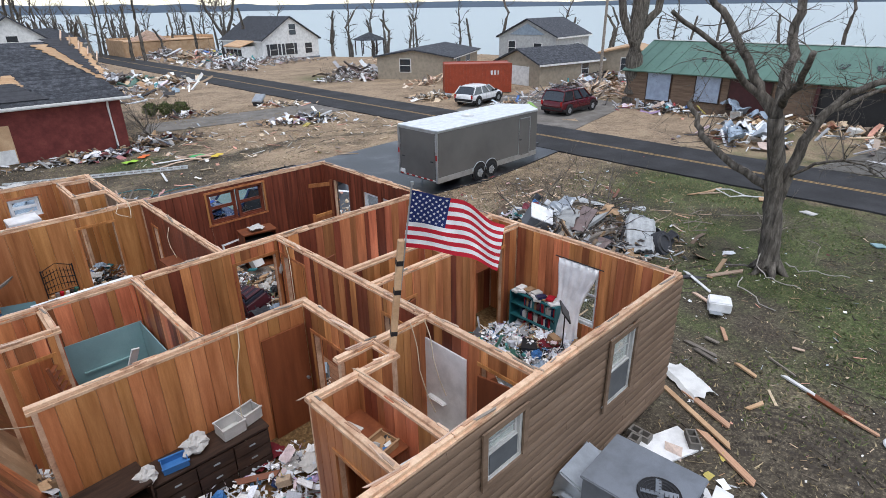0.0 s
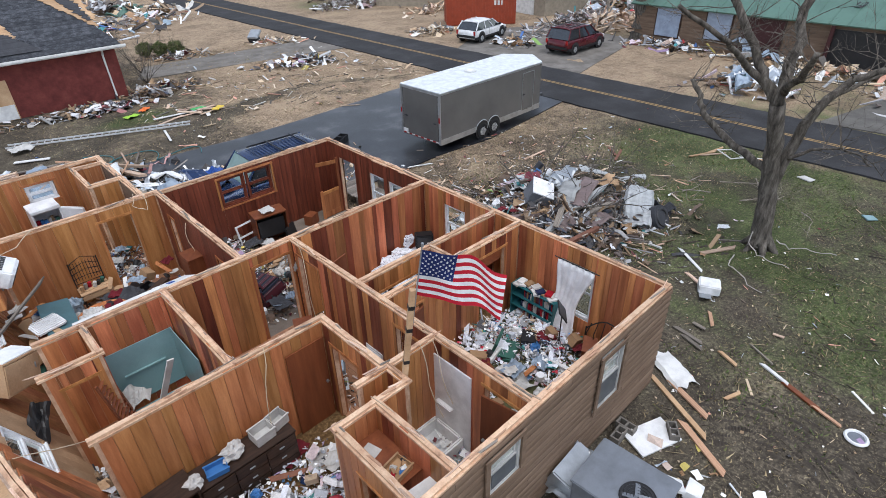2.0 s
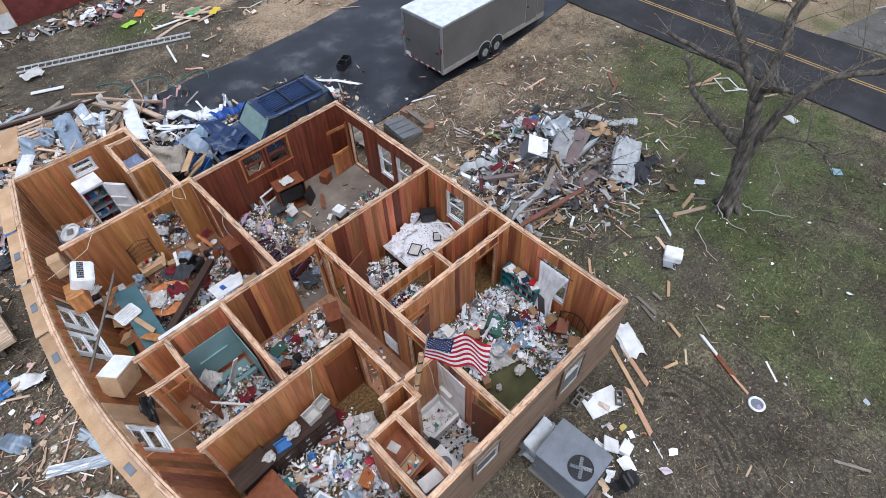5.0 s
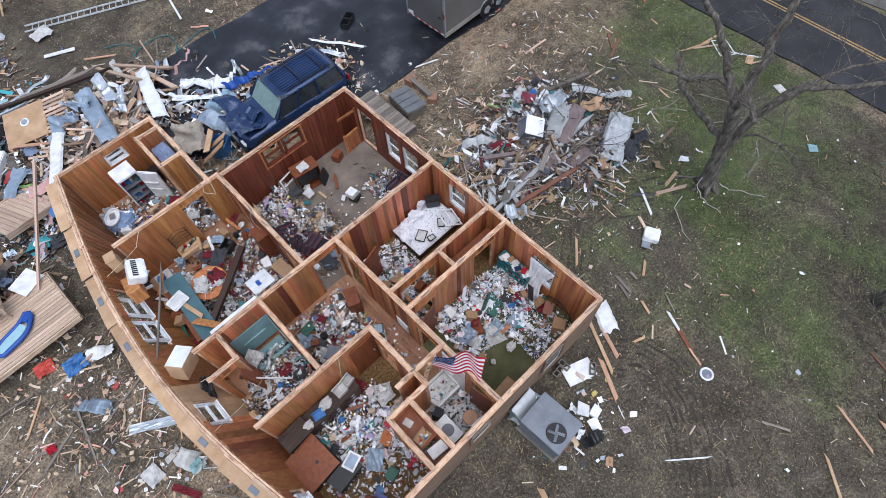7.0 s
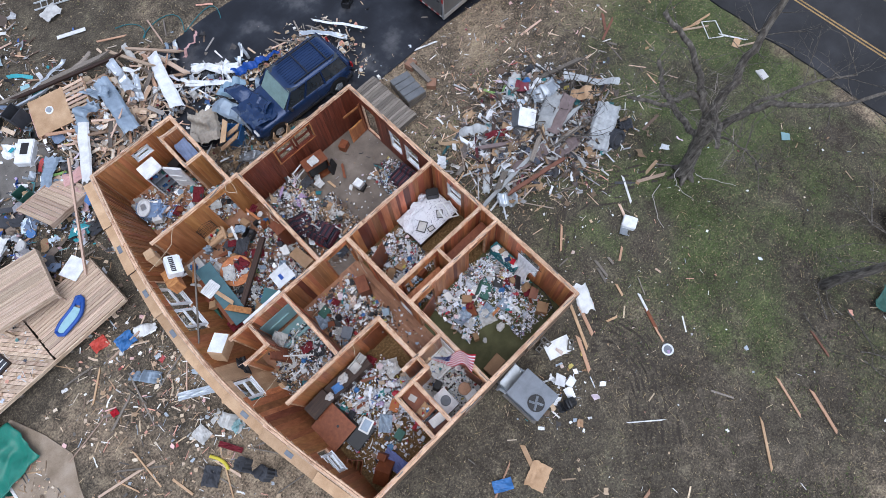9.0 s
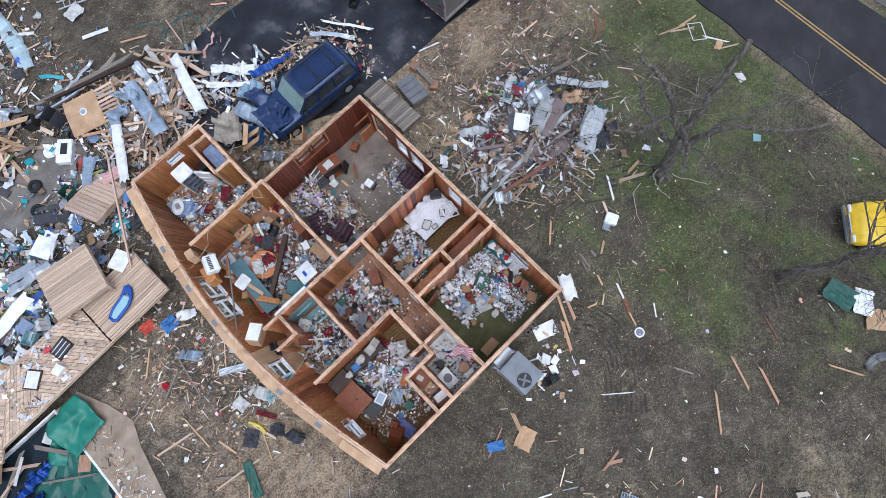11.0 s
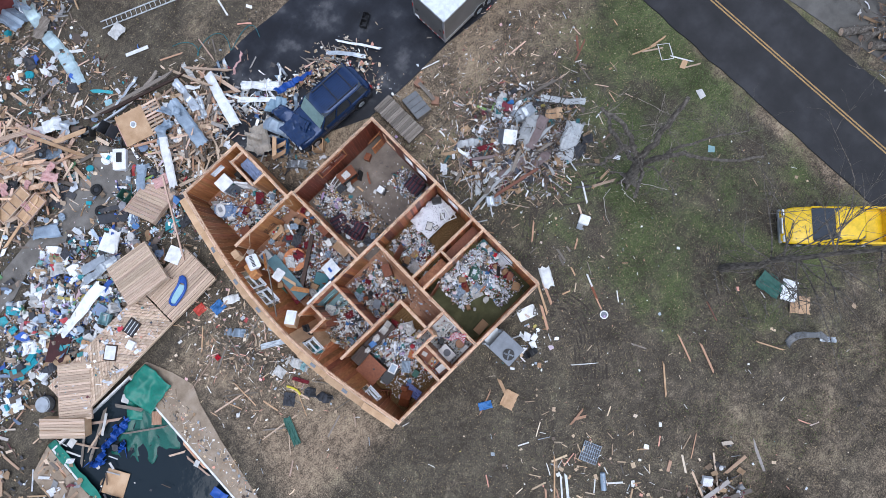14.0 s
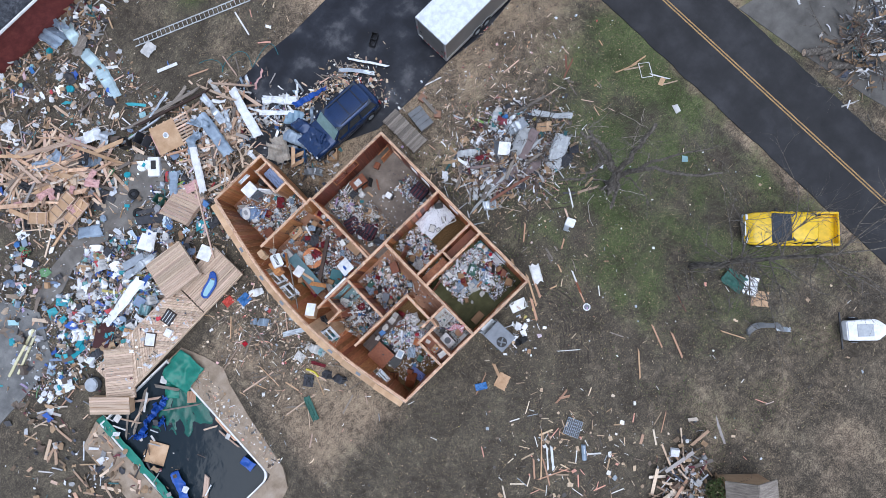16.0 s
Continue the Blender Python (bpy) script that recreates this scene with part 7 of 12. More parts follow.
# green-carpet bedroom
bs = thing("bookcase", (9.1, 6.42, F), 90, "teal painted bookcase filled with books and papers", "bookcase")
for x in (-0.62, 0.62):
    part("side", box((0.03, 0.34, 0.95), (x, 0, 0.475)), DEEPTEAL, bs)
for z in (0.04, 0.35, 0.66, 0.95):
    part("shelf", box((1.21, 0.34, 0.025), (0, 0, z)), DEEPTEAL, bs)
part("back", box((1.21, 0.015, 0.93), (0, -0.165, 0.475)), DEEPTEAL, bs)
r = random.Random(4)
for z, n in ((0.055, 16), (0.365, 18), (0.675, 17)):
    x = -0.56
    for _ in range(n):
        w = r.uniform(0.025, 0.06)
        hh = r.uniform(0.15, 0.25)
        put("book", (FLAGRED, NAVY, OFFWHITE, CARD, WHITE, DEEPTEAL, MAROON)[r.randrange(7)], (9.1 - 0.02, 6.42 + x + w / 2, F + z + hh / 2), (0.17, w, hh), (r.gauss(0, 3), 0, 0), None, "box", "book standing in the teal bookcase", "book", "books in the bookcase")
        x += w + 0.008
        if x > 0.55:
            break
for k in range(16):
    put("book", (WHITE, OFFWHITE, FLAGRED, OFFWHITE, CARD, NAVY, WHITE)[k % 7], (9.06 + r.uniform(-0.08, 0.06), 5.92 + k * 0.065, F + 0.985 + 0.03 * (k % 3)), (0.22, 0.16, 0.03 + 0.03 * r.random()), (0, 0, r.uniform(-30, 30)), None, "box", "book lying on top of the bookcase", "book", "books on the bookcase")


def curtain():
    ob = thing("curtain", (9.26, 5.5, 1.25), 0, "torn white curtain bunched below a bare rod", "curtain")
    bm = bmesh.new()
    n, m = 22, 12
    gg = {}
    for i in range(n + 1):
        for j in range(m + 1):
            u, v = i / n, j / m
            y = (u - 0.5) * (0.95 - 0.35 * math.sin(v * 3.1) ** 2) + 0.25 * (1 - v)
            x = -0.05 - 0.022 * math.sin(u * 34) - 0.28 * (1 - v) ** 2
            gg[i, j] = bm.verts.new((x, y, -0.75 + v * 1.95 - 0.06 * math.sin(u * 9) * (1 - v)))
    for i in range(n):
        for j in range(m):
            bm.faces.new((gg[i, j], gg[i + 1, j], gg[i + 1, j + 1], gg[i, j + 1]))
    thicken(bm, 0.006)
    part("cloth", bm, plain("white_curtain_cloth", (0.84, 0.84, 0.85), 0.9), ob, smooth=True)
    part("rod", cyl(0.012, 1.15, (-0.05, 0, 1.22), 8, axis="y"), BLACK, ob)


curtain()
hb = thing("metal_bedstead", (9.0, 4.35, F), 78, "curved black metal bed headboard", "bed frame")
for k in range(7):
    x = -0.6 + k * 0.2
    hgt = 0.75 + 0.35 * math.cos(x * 2.2)
    part("bar", bm_tube(bmesh.new(), [(x, 0, 0.1), (x * 1.05, 0.03, hgt * 0.6), (x * 0.9, 0, hgt)], [0.012] * 3, 5), BLACK, hb)
part("arch", bm_tube(bmesh.new(), [(-0.68 + 1.36 * k / 10, 0, 0.6 + 0.55 * math.sin(math.pi * k / 10)) for k in range(11)], [0.016] * 11, 5), BLACK, hb)
for x in (-0.68, 0.68):
    part("leg", cyl(0.018, 0.65, (x, 0, 0.32), 6), BLACK, hb)
mus = thing("music_stand", (8.6, 5.35, F), 40, "black folding stand with a tilted tray", "stand")
part("post", cyl(0.015, 1.1, (0, 0, 0.55), 6), BLACK, mus)
part("tray", box((0.5, 0.03, 0.32), (0, 0, 1.2), 0.005, (-35, 0, 0)), STEELDARK, mus)
for k in range(3):
    a = 2.1 * k
    part("leg", bm_tube(bmesh.new(), [(0, 0, 0.4), (0.3 * math.cos(a), 0.3 * math.sin(a), 0.01)], [0.01, 0.01], 5), BLACK, mus)
lug = thing("suitcase", (7.75, 6.15, F), 25, "open dark green suitcase", "suitcase")
part("shell", box((0.65, 0.45, 0.16), (0, 0, 0.08), 0.03), GREENSIDING, lug)
part("lid", box((0.65, 0.06, 0.42), (0, 0.24, 0.3), 0.03, (20, 0, 0)), GREENSIDING, lug)
rb = thing("game_box", (7.35, 6.35, F + 0.1), 12, "white carton with a red square mark", "carton")
part("carton", box((0.5, 0.38, 0.12), (0, 0, 0.06), 0.006), WHITE, rb)
part("mark", box((0.18, 0.2, 0.006), (-0.1, 0, 0.122)), FLAGRED, rb)
put("folded_blanket", REDCLOTH, (7.55, 6.3, F + 0.06), (0.5, 0.42, 0.14), (0, 0, 40), None, "box", "folded dark red blanket under the carton", "blanket")
put("basket", BLACK, (8.35, 6.0, F + 0.14), (0.42, 0.34, 0.26), (0, 0, 34), None, "box", "black plastic basket on the carpet", "basket")
put("cardboard_box", CARD, (6.0, 3.95, F + 0.16), (0.75, 0.42, 0.3), (0, 0, 4), None, "box", "flat brown cardboard box by the wall", "box")
put("wicker_hamper", CARD, (8.75, 4.15, F + 0.2), (0.42, 0.4, 0.38), (0, 10, 30), None, "box", "tipped tan wicker laundry hamper", "basket")
sheet("crumpled_bedsheet", (6.6, 5.85, F + 0.16), (0.75, 0.6, 0.7), OFFWHITE, "heap of crumpled white bedding", "bedding", 20)
sheet("crumpled_bedsheet", (7.1, 5.4, F + 0.14), (0.6, 0.6, 0.7), OFFWHITE, "heap of crumpled white bedding", "bedding", 70, shape="sheet3")

# bathroom
part_b = thing("tub_surround", (5.12, 5.35, F), 90, "white moulded tub surround panel on the wall", "tub surround")
part("panel", box((1.05, 0.03, 1.95), (0, 0.0, 1.05), 0.008), WHITEMETAL, part_b)
part("soap_shelf", box((0.4, 0.1, 0.04), (0.1, 0.05, 0.95), 0.015), WHITEMETAL, part_b)
tub = thing("bathtub", (4.62, 5.37, F), 0, "white bathtub full of rubble", "bathtub")
for y in (-0.36, 0.36):
    part("rim", box((0.95, 0.08, 0.42), (0, y, 0.21), 0.03), WHITEMETAL, tub)
for x in (-0.46, 0.46):
    part("end", box((0.08, 0.64, 0.42), (x, 0, 0.21), 0.03), WHITEMETAL, tub)
part("basin", box((0.84, 0.64, 0.1), (0, 0, 0.05)), WHITEMETAL, tub)
van = cabinet("bathroom_vanity", (3.85, 4.25, F), 90, (0.75, 0.5, 0.75), DARKWOOD, "dark vanity with a white sink top", doors=2)
part("sink_top", box((0.78, 0.53, 0.04), (0, 0, 0.8), 0.01), WHITEMETAL, van)
part("bowl", cyl(0.19, 0.012, (0, 0, 0.824), 18, 0.16), ACGREY, van)
tl = thing("toilet", (4.62, 3.98, F), 0, "white toilet with a peach seat cover", "toilet")
part("bowl", rounded(cyl(0.2, 0.38, (0, 0.1, 0.19), 16, 0.24), 0.02, 1), WHITEMETAL, tl)
part("seat_cover", rounded(cyl(0.23, 0.05, (0, 0.12, 0.41), 18), 0.02, 1), plain("peach_cloth", (0.6, 0.36, 0.24), 0.9), tl)
part("tank", box((0.45, 0.2, 0.38), (0, -0.2, 0.55), 0.03), WHITEMETAL, tl)
put("bath_mat", BLACK, (4.0, 4.85, F + 0.3), (0.3, 0.25, 0.5), (0, 8, 20), None, "box", "black waste bin beside the tub", "bin")

# main bedroom
dr = cabinet("dresser", (1.95, 7.28, F), 0, (1.75, 0.5, 0.8), DARKWOOD, "long dark dresser with drawers against the pine wall", "dresser", drawers=3)
dk = cabinet("media_cabinet", (0.62, 7.22, F), 4, (0.85, 0.55, 0.95), DARKWOOD, "black-brown media cabinet with open bays", open_front=True)
bin_box((2.35, 7.3, F + 0.84), (0.36, 0.3, 0.2), OFFWHITE, 5, "clear plastic bin on the dresser")
bin_box((2.7, 7.38, F + 0.84), (0.3, 0.26, 0.2), OFFWHITE, 12, "clear plastic bin on the dresser")
bin_box((1.45, 7.2, F + 0.84), (0.34, 0.24, 0.1), PLASTICBLUE, -8, "small blue basket on the dresser")
bag((1.8, 7.3, F + 0.84), (0.4, 0.32, 0.36), OFFWHITE, "white plastic shopping bag on the dresser")
bag((1.05, 7.15, F + 0.84), (0.3, 0.28, 0.34), OFFWHITE, "white plastic shopping bag on the dresser")
bb = thing("wardrobe", (0.45, 6.35, F), 4, "fallen wardrobe with a broad brown back panel", "wardrobe", ry=-6)
part("body", box((1.2, 1.15, 0.6), (0, 0, 0.35), 0.01), DARKWOOD, bb)
part("back_panel", box((1.26, 1.22, 0.02), (0, 0, 0.66)), BROWNDOOR, bb, "broad brown hardboard panel")
part("knot_hole", cyl(0.05, 0.006, (0.2, -0.1, 0.673), 12), BLACK, bb)
cabinet("television_stand", (0.95, 5.5, F), 8, (0.9, 0.5, 0.55), BLACK, "low black wooden television stand", open_front=True)
pf = thing("picture_frame", (1.3, 5.6, F + 0.6), 20, "framed sea picture lying on the stand", "picture frame", "framed pictures")
part("frame_side", box((0.5, 0.4, 0.025), (0, 0, 0.012), 0.006), WHITE, pf)
part("print", box((0.38, 0.28, 0.006), (0, 0, 0.028)), BLUEMETAL, pf)
cabinet("night_stand", (0.1, 4.75, F), 40, (0.62, 0.55, 0.55), BROWNDOOR, "brown night stand tipped on its back", open_front=True, tilt=(-65, 0))
cabinet("night_stand", (0.45, 3.98, F), 28, (0.6, 0.5, 0.6), BROWNDOOR, "brown night stand tipped on its side", doors=1, tilt=(0, 50))
sheet("blue_quilt", (1.15, 4.1, F + 0.15), (0.5, 0.9, 0.6), plain("blue_floral_cloth", (0.16, 0.19, 0.4), 0.9), "rumpled blue floral quilt", "quilt", 10)
sheet("white_towel", (3.2, 6.65, F + 0.1), (0.75, 0.5, 0.4), OFFWHITE, "white towel on the carpet", "towel", -30)
sheet("white_towel", (3.35, 5.75, F + 0.1), (0.6, 0.65, 0.4), OFFWHITE, "white paper sheets on the carpet", "papers", 10, shape="sheet2")
sheet("red_cloth", (2.75, 7.2, F + 0.14), (0.6, 0.4, 0.5), REDCLOTH, "dark red cloth at the foot of the door", "cloth", 20)
sheet("blue_cloth", (2.15, 6.25, F + 0.1), (0.36, 0.3, 0.5), TARPBLUE, "bright blue cloth on the carpet", "cloth", 40)
put("orange_crate", plain("orange_wood", (0.42, 0.13, 0.03), 0.6), (2.45, 5.45, F + 0.14), (0.45, 0.32, 0.26), (0, 0, 30), None, "box", "orange wooden crate on the carpet", "crate")
put("cooler", GREENSIDING, (1.9, 4.6, F + 0.13), (0.36, 0.3, 0.24), (0, 0, 15), None, "box", "green plastic tub on the carpet", "tub")
bag((1.75, 5.35, F), (0.5, 0.45, 0.4), OFFWHITE, "stuffed clear plastic bag")
# closet shelf and what lies on it
put("storage_plank", BROWNDOOR, (3.15, 4.75, 2.26), (0.58, 1.05, 0.02), (0, 0, 0), None, "box", "brown hardboard closet shelf between the walls", "shelf")
put("letter", OFFWHITE, (3.1, 5.0, 2.276), (0.2, 0.26, 0.008), (0, 0, 15), None, "box", "paper sheet on the closet shelf", "paper")
cr = bin_box((3.12, 4.45, 2.272), (0.42, 0.3, 0.1), CARD, 8, "open carton of coloured toys on the shelf")
cb = thing("appliance_box", (3.2, 3.95, 2.05), -6, "printed blue and white carton", "carton")
part("carton", box((0.5, 0.3, 0.2), (0, 0, 0.1), 0.006), WHITE, cb)
part("printed_band", box((0.51, 0.31, 0.07), (0, 0, 0.1)), PLASTICBLUE, cb)
put("storage_plank", BROWNDOOR, (3.15, 3.9, 2.03), (0.58, 0.5, 0.02), (0, 0, 0), None, "box", "short brown closet shelf between the walls", "shelf")

for k, m in enumerate((OFFWHITE, FLAGRED, CARD, OFFWHITE, PLASTICBLUE, WHITE, CARD, CHARCOAL)):
    put("small_toy", m, (2.98 + 0.05 * k, 4.36 + 0.05 * (k % 4), 2.31), (0.09, 0.06, 0.06), (10 * k, 0, 37 * k), None, "split", "small coloured toy in the open carton", "toy", "toys in the carton")
# dining room and kitchen
tb = thing("round_table", (1.5, 13.25, F), 0, "round honey wood dining table under litter", "table")
part("tabletop", rounded(cyl(0.62, 0.035, (0, 0, 0.74), 28), 0.008, 1), PINE, tb)
part("pedestal", cyl(0.09, 0.7, (0, 0, 0.37), 10), PINE, tb)
for k in range(4):
    a = math.pi / 2 * k
    part("foot", box((0.45, 0.07, 0.06), (0.25 * math.cos(a), 0.25 * math.sin(a), 0.035), 0.01, (0, 0, math.degrees(a))), PINE, tb)
rack = thing("bench_rack", (1.72, 15.1, F), 0, "pale wooden bench with a dark wire rack back, crowded with belongings", "rack")
for k in range(3):
    part("seat_slat", box((0.72, 0.14, 0.03), (0, -0.16 + k * 0.16, 0.5), 0.005), TANPLY, rack)
part("apron", box((0.7, 0.03, 0.12), (0, -0.22, 0.4)), TANPLY, rack)
for x in (-0.33, 0.33):
    part("leg", box((0.05, 0.05, 0.5), (x, -0.2, 0.25)), DARKWOOD, rack)
    part("upright", cyl(0.014, 1.25, (x, 0.22, 0.63), 6), BLACK, rack)
for k in range(5):
    part("rack_wire", bm_tube(bmesh.new(), [(-0.33, 0.22, 0.62 + 0.15 * k), (0, 0.24, 0.62 + 0.15 * k + 0.035 * k), (0.33, 0.22, 0.62 + 0.15 * k)], [0.01] * 3, 5), BLACK, rack)
for k in range(9):
    part("rack_wire", cyl(0.007, 0.55, (-0.28 + k * 0.07, 0.23, 0.95), 5), BLACK, rack)
bag((1.22, 15.0, F + 0.05), (0.34, 0.3, 0.6), plain("pale_blue_plastic", (0.3, 0.38, 0.46), 0.5), "pale blue plastic bag hanging from the bench")
for k, m in enumerate((CARD, GREYMETAL, FLAGRED, OFFWHITE, BLACK, GREENSIDING)):
    put("jar", m, (1.46 + k * 0.1, 15.08 + 0.05 * (k % 3), F + 0.59), (0.09, 0.09, 0.14 + 0.03 * (k % 2)), (4 * k, 3 * k, 0), None, "disc", "jar standing on the bench slats", "jar", "jars on the bench")
fan = thing("table_fan", (2.1, 15.95, F + 0.75), 20, "grey round table fan on the heap in the doorway", "fan", rx=72)
part("guard", bm_tube(bmesh.new(), [(0.2 * math.cos(a * 0.3142), 0.2 * math.sin(a * 0.3142), 0) for a in range(21)], [0.014] * 21, 5), GREYMETAL, fan)
for k in range(5):
    part("fan_blade", box((0.15, 0.07, 0.008), (0.09 * math.cos(k * 1.257), 0.09 * math.sin(k * 1.257), 0), 0, (20, 0, 72 * k)), ACGREY, fan)
part("hub", cyl(0.04, 0.06, (0, 0, 0), 10), ACGREY, fan)
for k, (x, y, z, a, b, m, w, h) in enumerate(((1.9, 15.2, 0.2, 20, 12, TANPLY, 0.55, 0.4), (2.15, 14.9, 0.12, -8, 30, OFFWHITE, 0.6, 0.5), (2.6, 14.85, 0.2, 12, 60, BLACK, 0.42, 0.32), (2.0, 15.6, 0.42, 16, 0, OFFWHITE, 0.4, 0.45), (1.75, 15.6, 0.3, 14, 25, CARD, 0.45, 0.4))):
    put("hardboard_scrap", m, (x, y, F + z), (w, h, 0.03), (a, 8, b), None, "split", "broken panel piled in the doorway", "board", "panels in the doorway")
put("loose_plank", BROWNDOOR, (1.9, 14.35, F + 0.12), (1.1, 0.14, 0.04), (0, 3, -14), None, "split", "brown plank across the dining room floor", "plank")
bin_box((2.75, 14.35, F + 0.06), (0.42, 0.34, 0.3), BLACK, 24, "black slotted plastic crate")
put("charred_beam", DARKWOOD, (1.88, 12.68, F + 0.86), (2.95, 0.2, 0.16), (0, 2, 36.5), None, "box", "long dark weathered beam fallen across the table", "beam")
put("fallen_white_header", WHITE, (1.5, 10.74, F + 2.36), (1.6, 0.1, 0.08), (0, -1, 0), None, "box", "white painted header leaning on the plate", "board")
cabinet("tall_cabinet", (3.72, 13.15, F), -90, (0.55, 0.38, 1.45), BROWNDOOR, "narrow brown cupboard against the partition", doors=1)
cabinet("sideboard", (3.6, 12.0, F), -84, (0.85, 0.42, 0.5), TANPLY, "low tan wooden sideboard with drawers", drawers=2)
cabinet("kitchen_unit", (0.5, 14.35, F), 88, (0.8, 0.5, 0.7), OFFWHITE, "white kitchen unit under the leaning wall", doors=2)
cabinet("kitchen_unit", (0.45, 13.3, F), 84, (0.9, 0.5, 0.95), BROWNDOOR, "brown kitchen base unit under the leaning wall", doors=2)
cabinet("kitchen_unit", (0.42, 12.1, F), 86, (1.0, 0.5, 0.95), BROWNDOOR, "worn brown kitchen base unit", doors=2)
put("laminate_worktop", plain("slate_teal_laminate", (0.06, 0.135, 0.155), 0.35), (0.64, 12.75, F + 1.05), (0.62, 2.7, 0.04), (2, 7, -3), None, "box", "slate-teal laminate worktop tipped over the units", "worktop")
put("leaning_pole", OLDWOOD, (-0.08, 12.85, 2.2), (3.2, 0.055, 0.045), (0, 4, 59), None, "split", "long grey lath leaning across the kitchen", "lath")
sink = thing("kitchen_sink", (0.42, 13.15, F + 1.1), 12, "white enamel sink with a drying rack", "sink")
part("bowl", box((0.6, 0.5, 0.1), (0, 0, 0.05), 0.03), WHITEMETAL, sink)
for k in range(6):
    part("rack_wire", box((0.5, 0.012, 0.012), (0, -0.2 + k * 0.08, 0.13)), WHITE, sink)
wc = cabinet("wall_cupboard", (-0.5, 10.74, F + 1.66), 40, (0.72, 0.5, 0.6), TANPLY, "white-topped wall cupboard hanging off the leaning wall", doors=1, tilt=(0, 18))
part("white_face", box((0.7, 0.5, 0.02), (0, 0, 0.64)), WHITEMETAL, wc)
cabinet("wall_cupboard", (-0.2, 14.95, F + 1.95), 84, (0.4, 0.3, 0.5), TANPLY, "small tan wall cupboard hanging from the leaning wall", doors=1, tilt=(0, 12))
cabinet("wall_cupboard", (-0.25, 13.95, F + 1.55), 84, (0.75, 0.4, 0.5), PINE, "pine wall cupboard hanging from the leaning wall", doors=1, tilt=(0, 12))
put("fallen_teal_panel", DEEPTEAL, (1.5, 11.4, F + 0.45), (1.3, 0.7, 0.02), (8, -14, 30), None, "box", "dark teal countertop panel fallen on the floor", "panel")

cooler = thing("window_cooler", (0.02, 14.25, F + 2.02), 72, "white window air conditioner tipped out of the leaning wall", "air conditioner", rx=30)
part("case", box((0.72, 0.5, 0.42), (0, 0, 0.21), 0.03), WHITEMETAL, cooler)
part("front", box((0.66, 0.03, 0.36), (0, -0.26, 0.21), 0.01), PVCWHITE, cooler)
for k in range(7):
    part("louver", box((0.05, 0.02, 0.26), (-0.24 + k * 0.08, -0.28, 0.2)), BLACK, cooler)
for k in range(8):
    part("top_slot", box((0.05, 0.16, 0.012), (-0.26 + k * 0.075, 0.05, 0.424)), BLACK, cooler)
for k in range(4):
    put("loose_plank", (PINE, BACKPINE, TANPLY)[k % 3], (0.35 + 0.12 * k, 14.2 - 0.8 * k, F + 1.0 + 0.05 * k), (0.9, 0.14 + 0.1 * (k % 2), 0.03), (8 * k - 10, 14 - 6 * k, 60 + 22 * k), None, "split", "torn pine plank on the kitchen units", "plank", "planks in the kitchen")

# blue-green bathroom and den
tl2 = thing("tiled_alcove", (1.4, 10.5, F), 0, "pale blue-green tub surround torn from its wall", "tub surround")
part("back_sheet", box((1.34, 0.02, 1.35), (0.13, 0.02, 0.9)), TEAL, tl2)
part("side_sheet", box((0.02, 1.35, 1.35), (0.77, -0.68, 0.9)), TEAL, tl2)
part("soap_bar", box((0.8, 0.05, 0.03), (0.1, -0.02, 0.95)), TEAL, tl2)
part("tub_rim", box((1.3, 0.1, 0.42), (0.12, -0.72, 0.21), 0.04), TEAL, tl2)
part("tub_end", box((0.1, 0.7, 0.42), (-0.48, -0.36, 0.21), 0.04), TEAL, tl2)
part("tub_floor", box((1.15, 0.6, 0.06), (0.12, -0.36, 0.06)), TEAL, tl2)
put("white_plank", WHITE, (1.55, 9.7, F + 0.85), (0.13, 0.03, 1.7), (18, 14, 10), None, "box", "white painted plank leaning in the bathroom", "board")
put("white_rail", WHITE, (1.2, 9.1, F + 0.55), (1.5, 0.05, 0.05), (0, 24, -38), None, "box", "white rail fallen in the bathroom", "rail")
sheet("grey_curtain", (1.0, 10.0, F + 0.8), (0.6, 0.5, 1.2), OFFWHITE, "crumpled grey shower curtain", "curtain", 30)
rg = thing("laundry_basket", (2.0, 9.0, F + 0.2), 0, "round blue-green laundry tub", "basket")
part("wall", bm_tube(bmesh.new(), [(0.24 * math.cos(a * 0.3142), 0.24 * math.sin(a * 0.3142), 0.12) for a in range(21)], [0.03] * 21, 6), TEAL, rg)
part("bottom", cyl(0.22, 0.1, (0, 0, 0.05), 18), BLACK, rg)
lv = thing("louvered_door", (0.78, 9.2, F), 62, "louvered brown folding door hanging loose", "door", rx=-8)
for x in (0.0, 0.5):
    part("stile", box((0.06, 0.03, 1.95), (x, 0, 0.98)), BROWNDOOR, lv)
for k in range(16):
    part("slat", box((0.44, 0.05, 0.012), (0.25, 0, 0.12 + k * 0.115), 0, (35, 0, 0)), BROWNDOOR, lv)
cabinet("hall_cabinet", (4.55, 9.45, F), 66, (0.6, 0.4, 0.8), BROWNDOOR, "small brown cabinet in the hallway", doors=2)
vent = thing("return_air_grille", (5.135, 7.62, 0.72), 90, "white louvered return-air grille on the hallway wall", "grille")
part("frame", box((0.56, 0.02, 0.62), (0, 0.005, 0.31), 0.005), WHITE, vent)
for k in range(12):
    part("slat", box((0.48, 0.03, 0.012), (0, 0.015, 0.06 + k * 0.045), 0, (30, 0, 0)), WHITE, vent)
put("carton", CARD, (3.75, 8.15, F + 0.15), (0.4, 0.35, 0.3), (0, 0, 20), None, "box", "brown carton in the den", "carton")
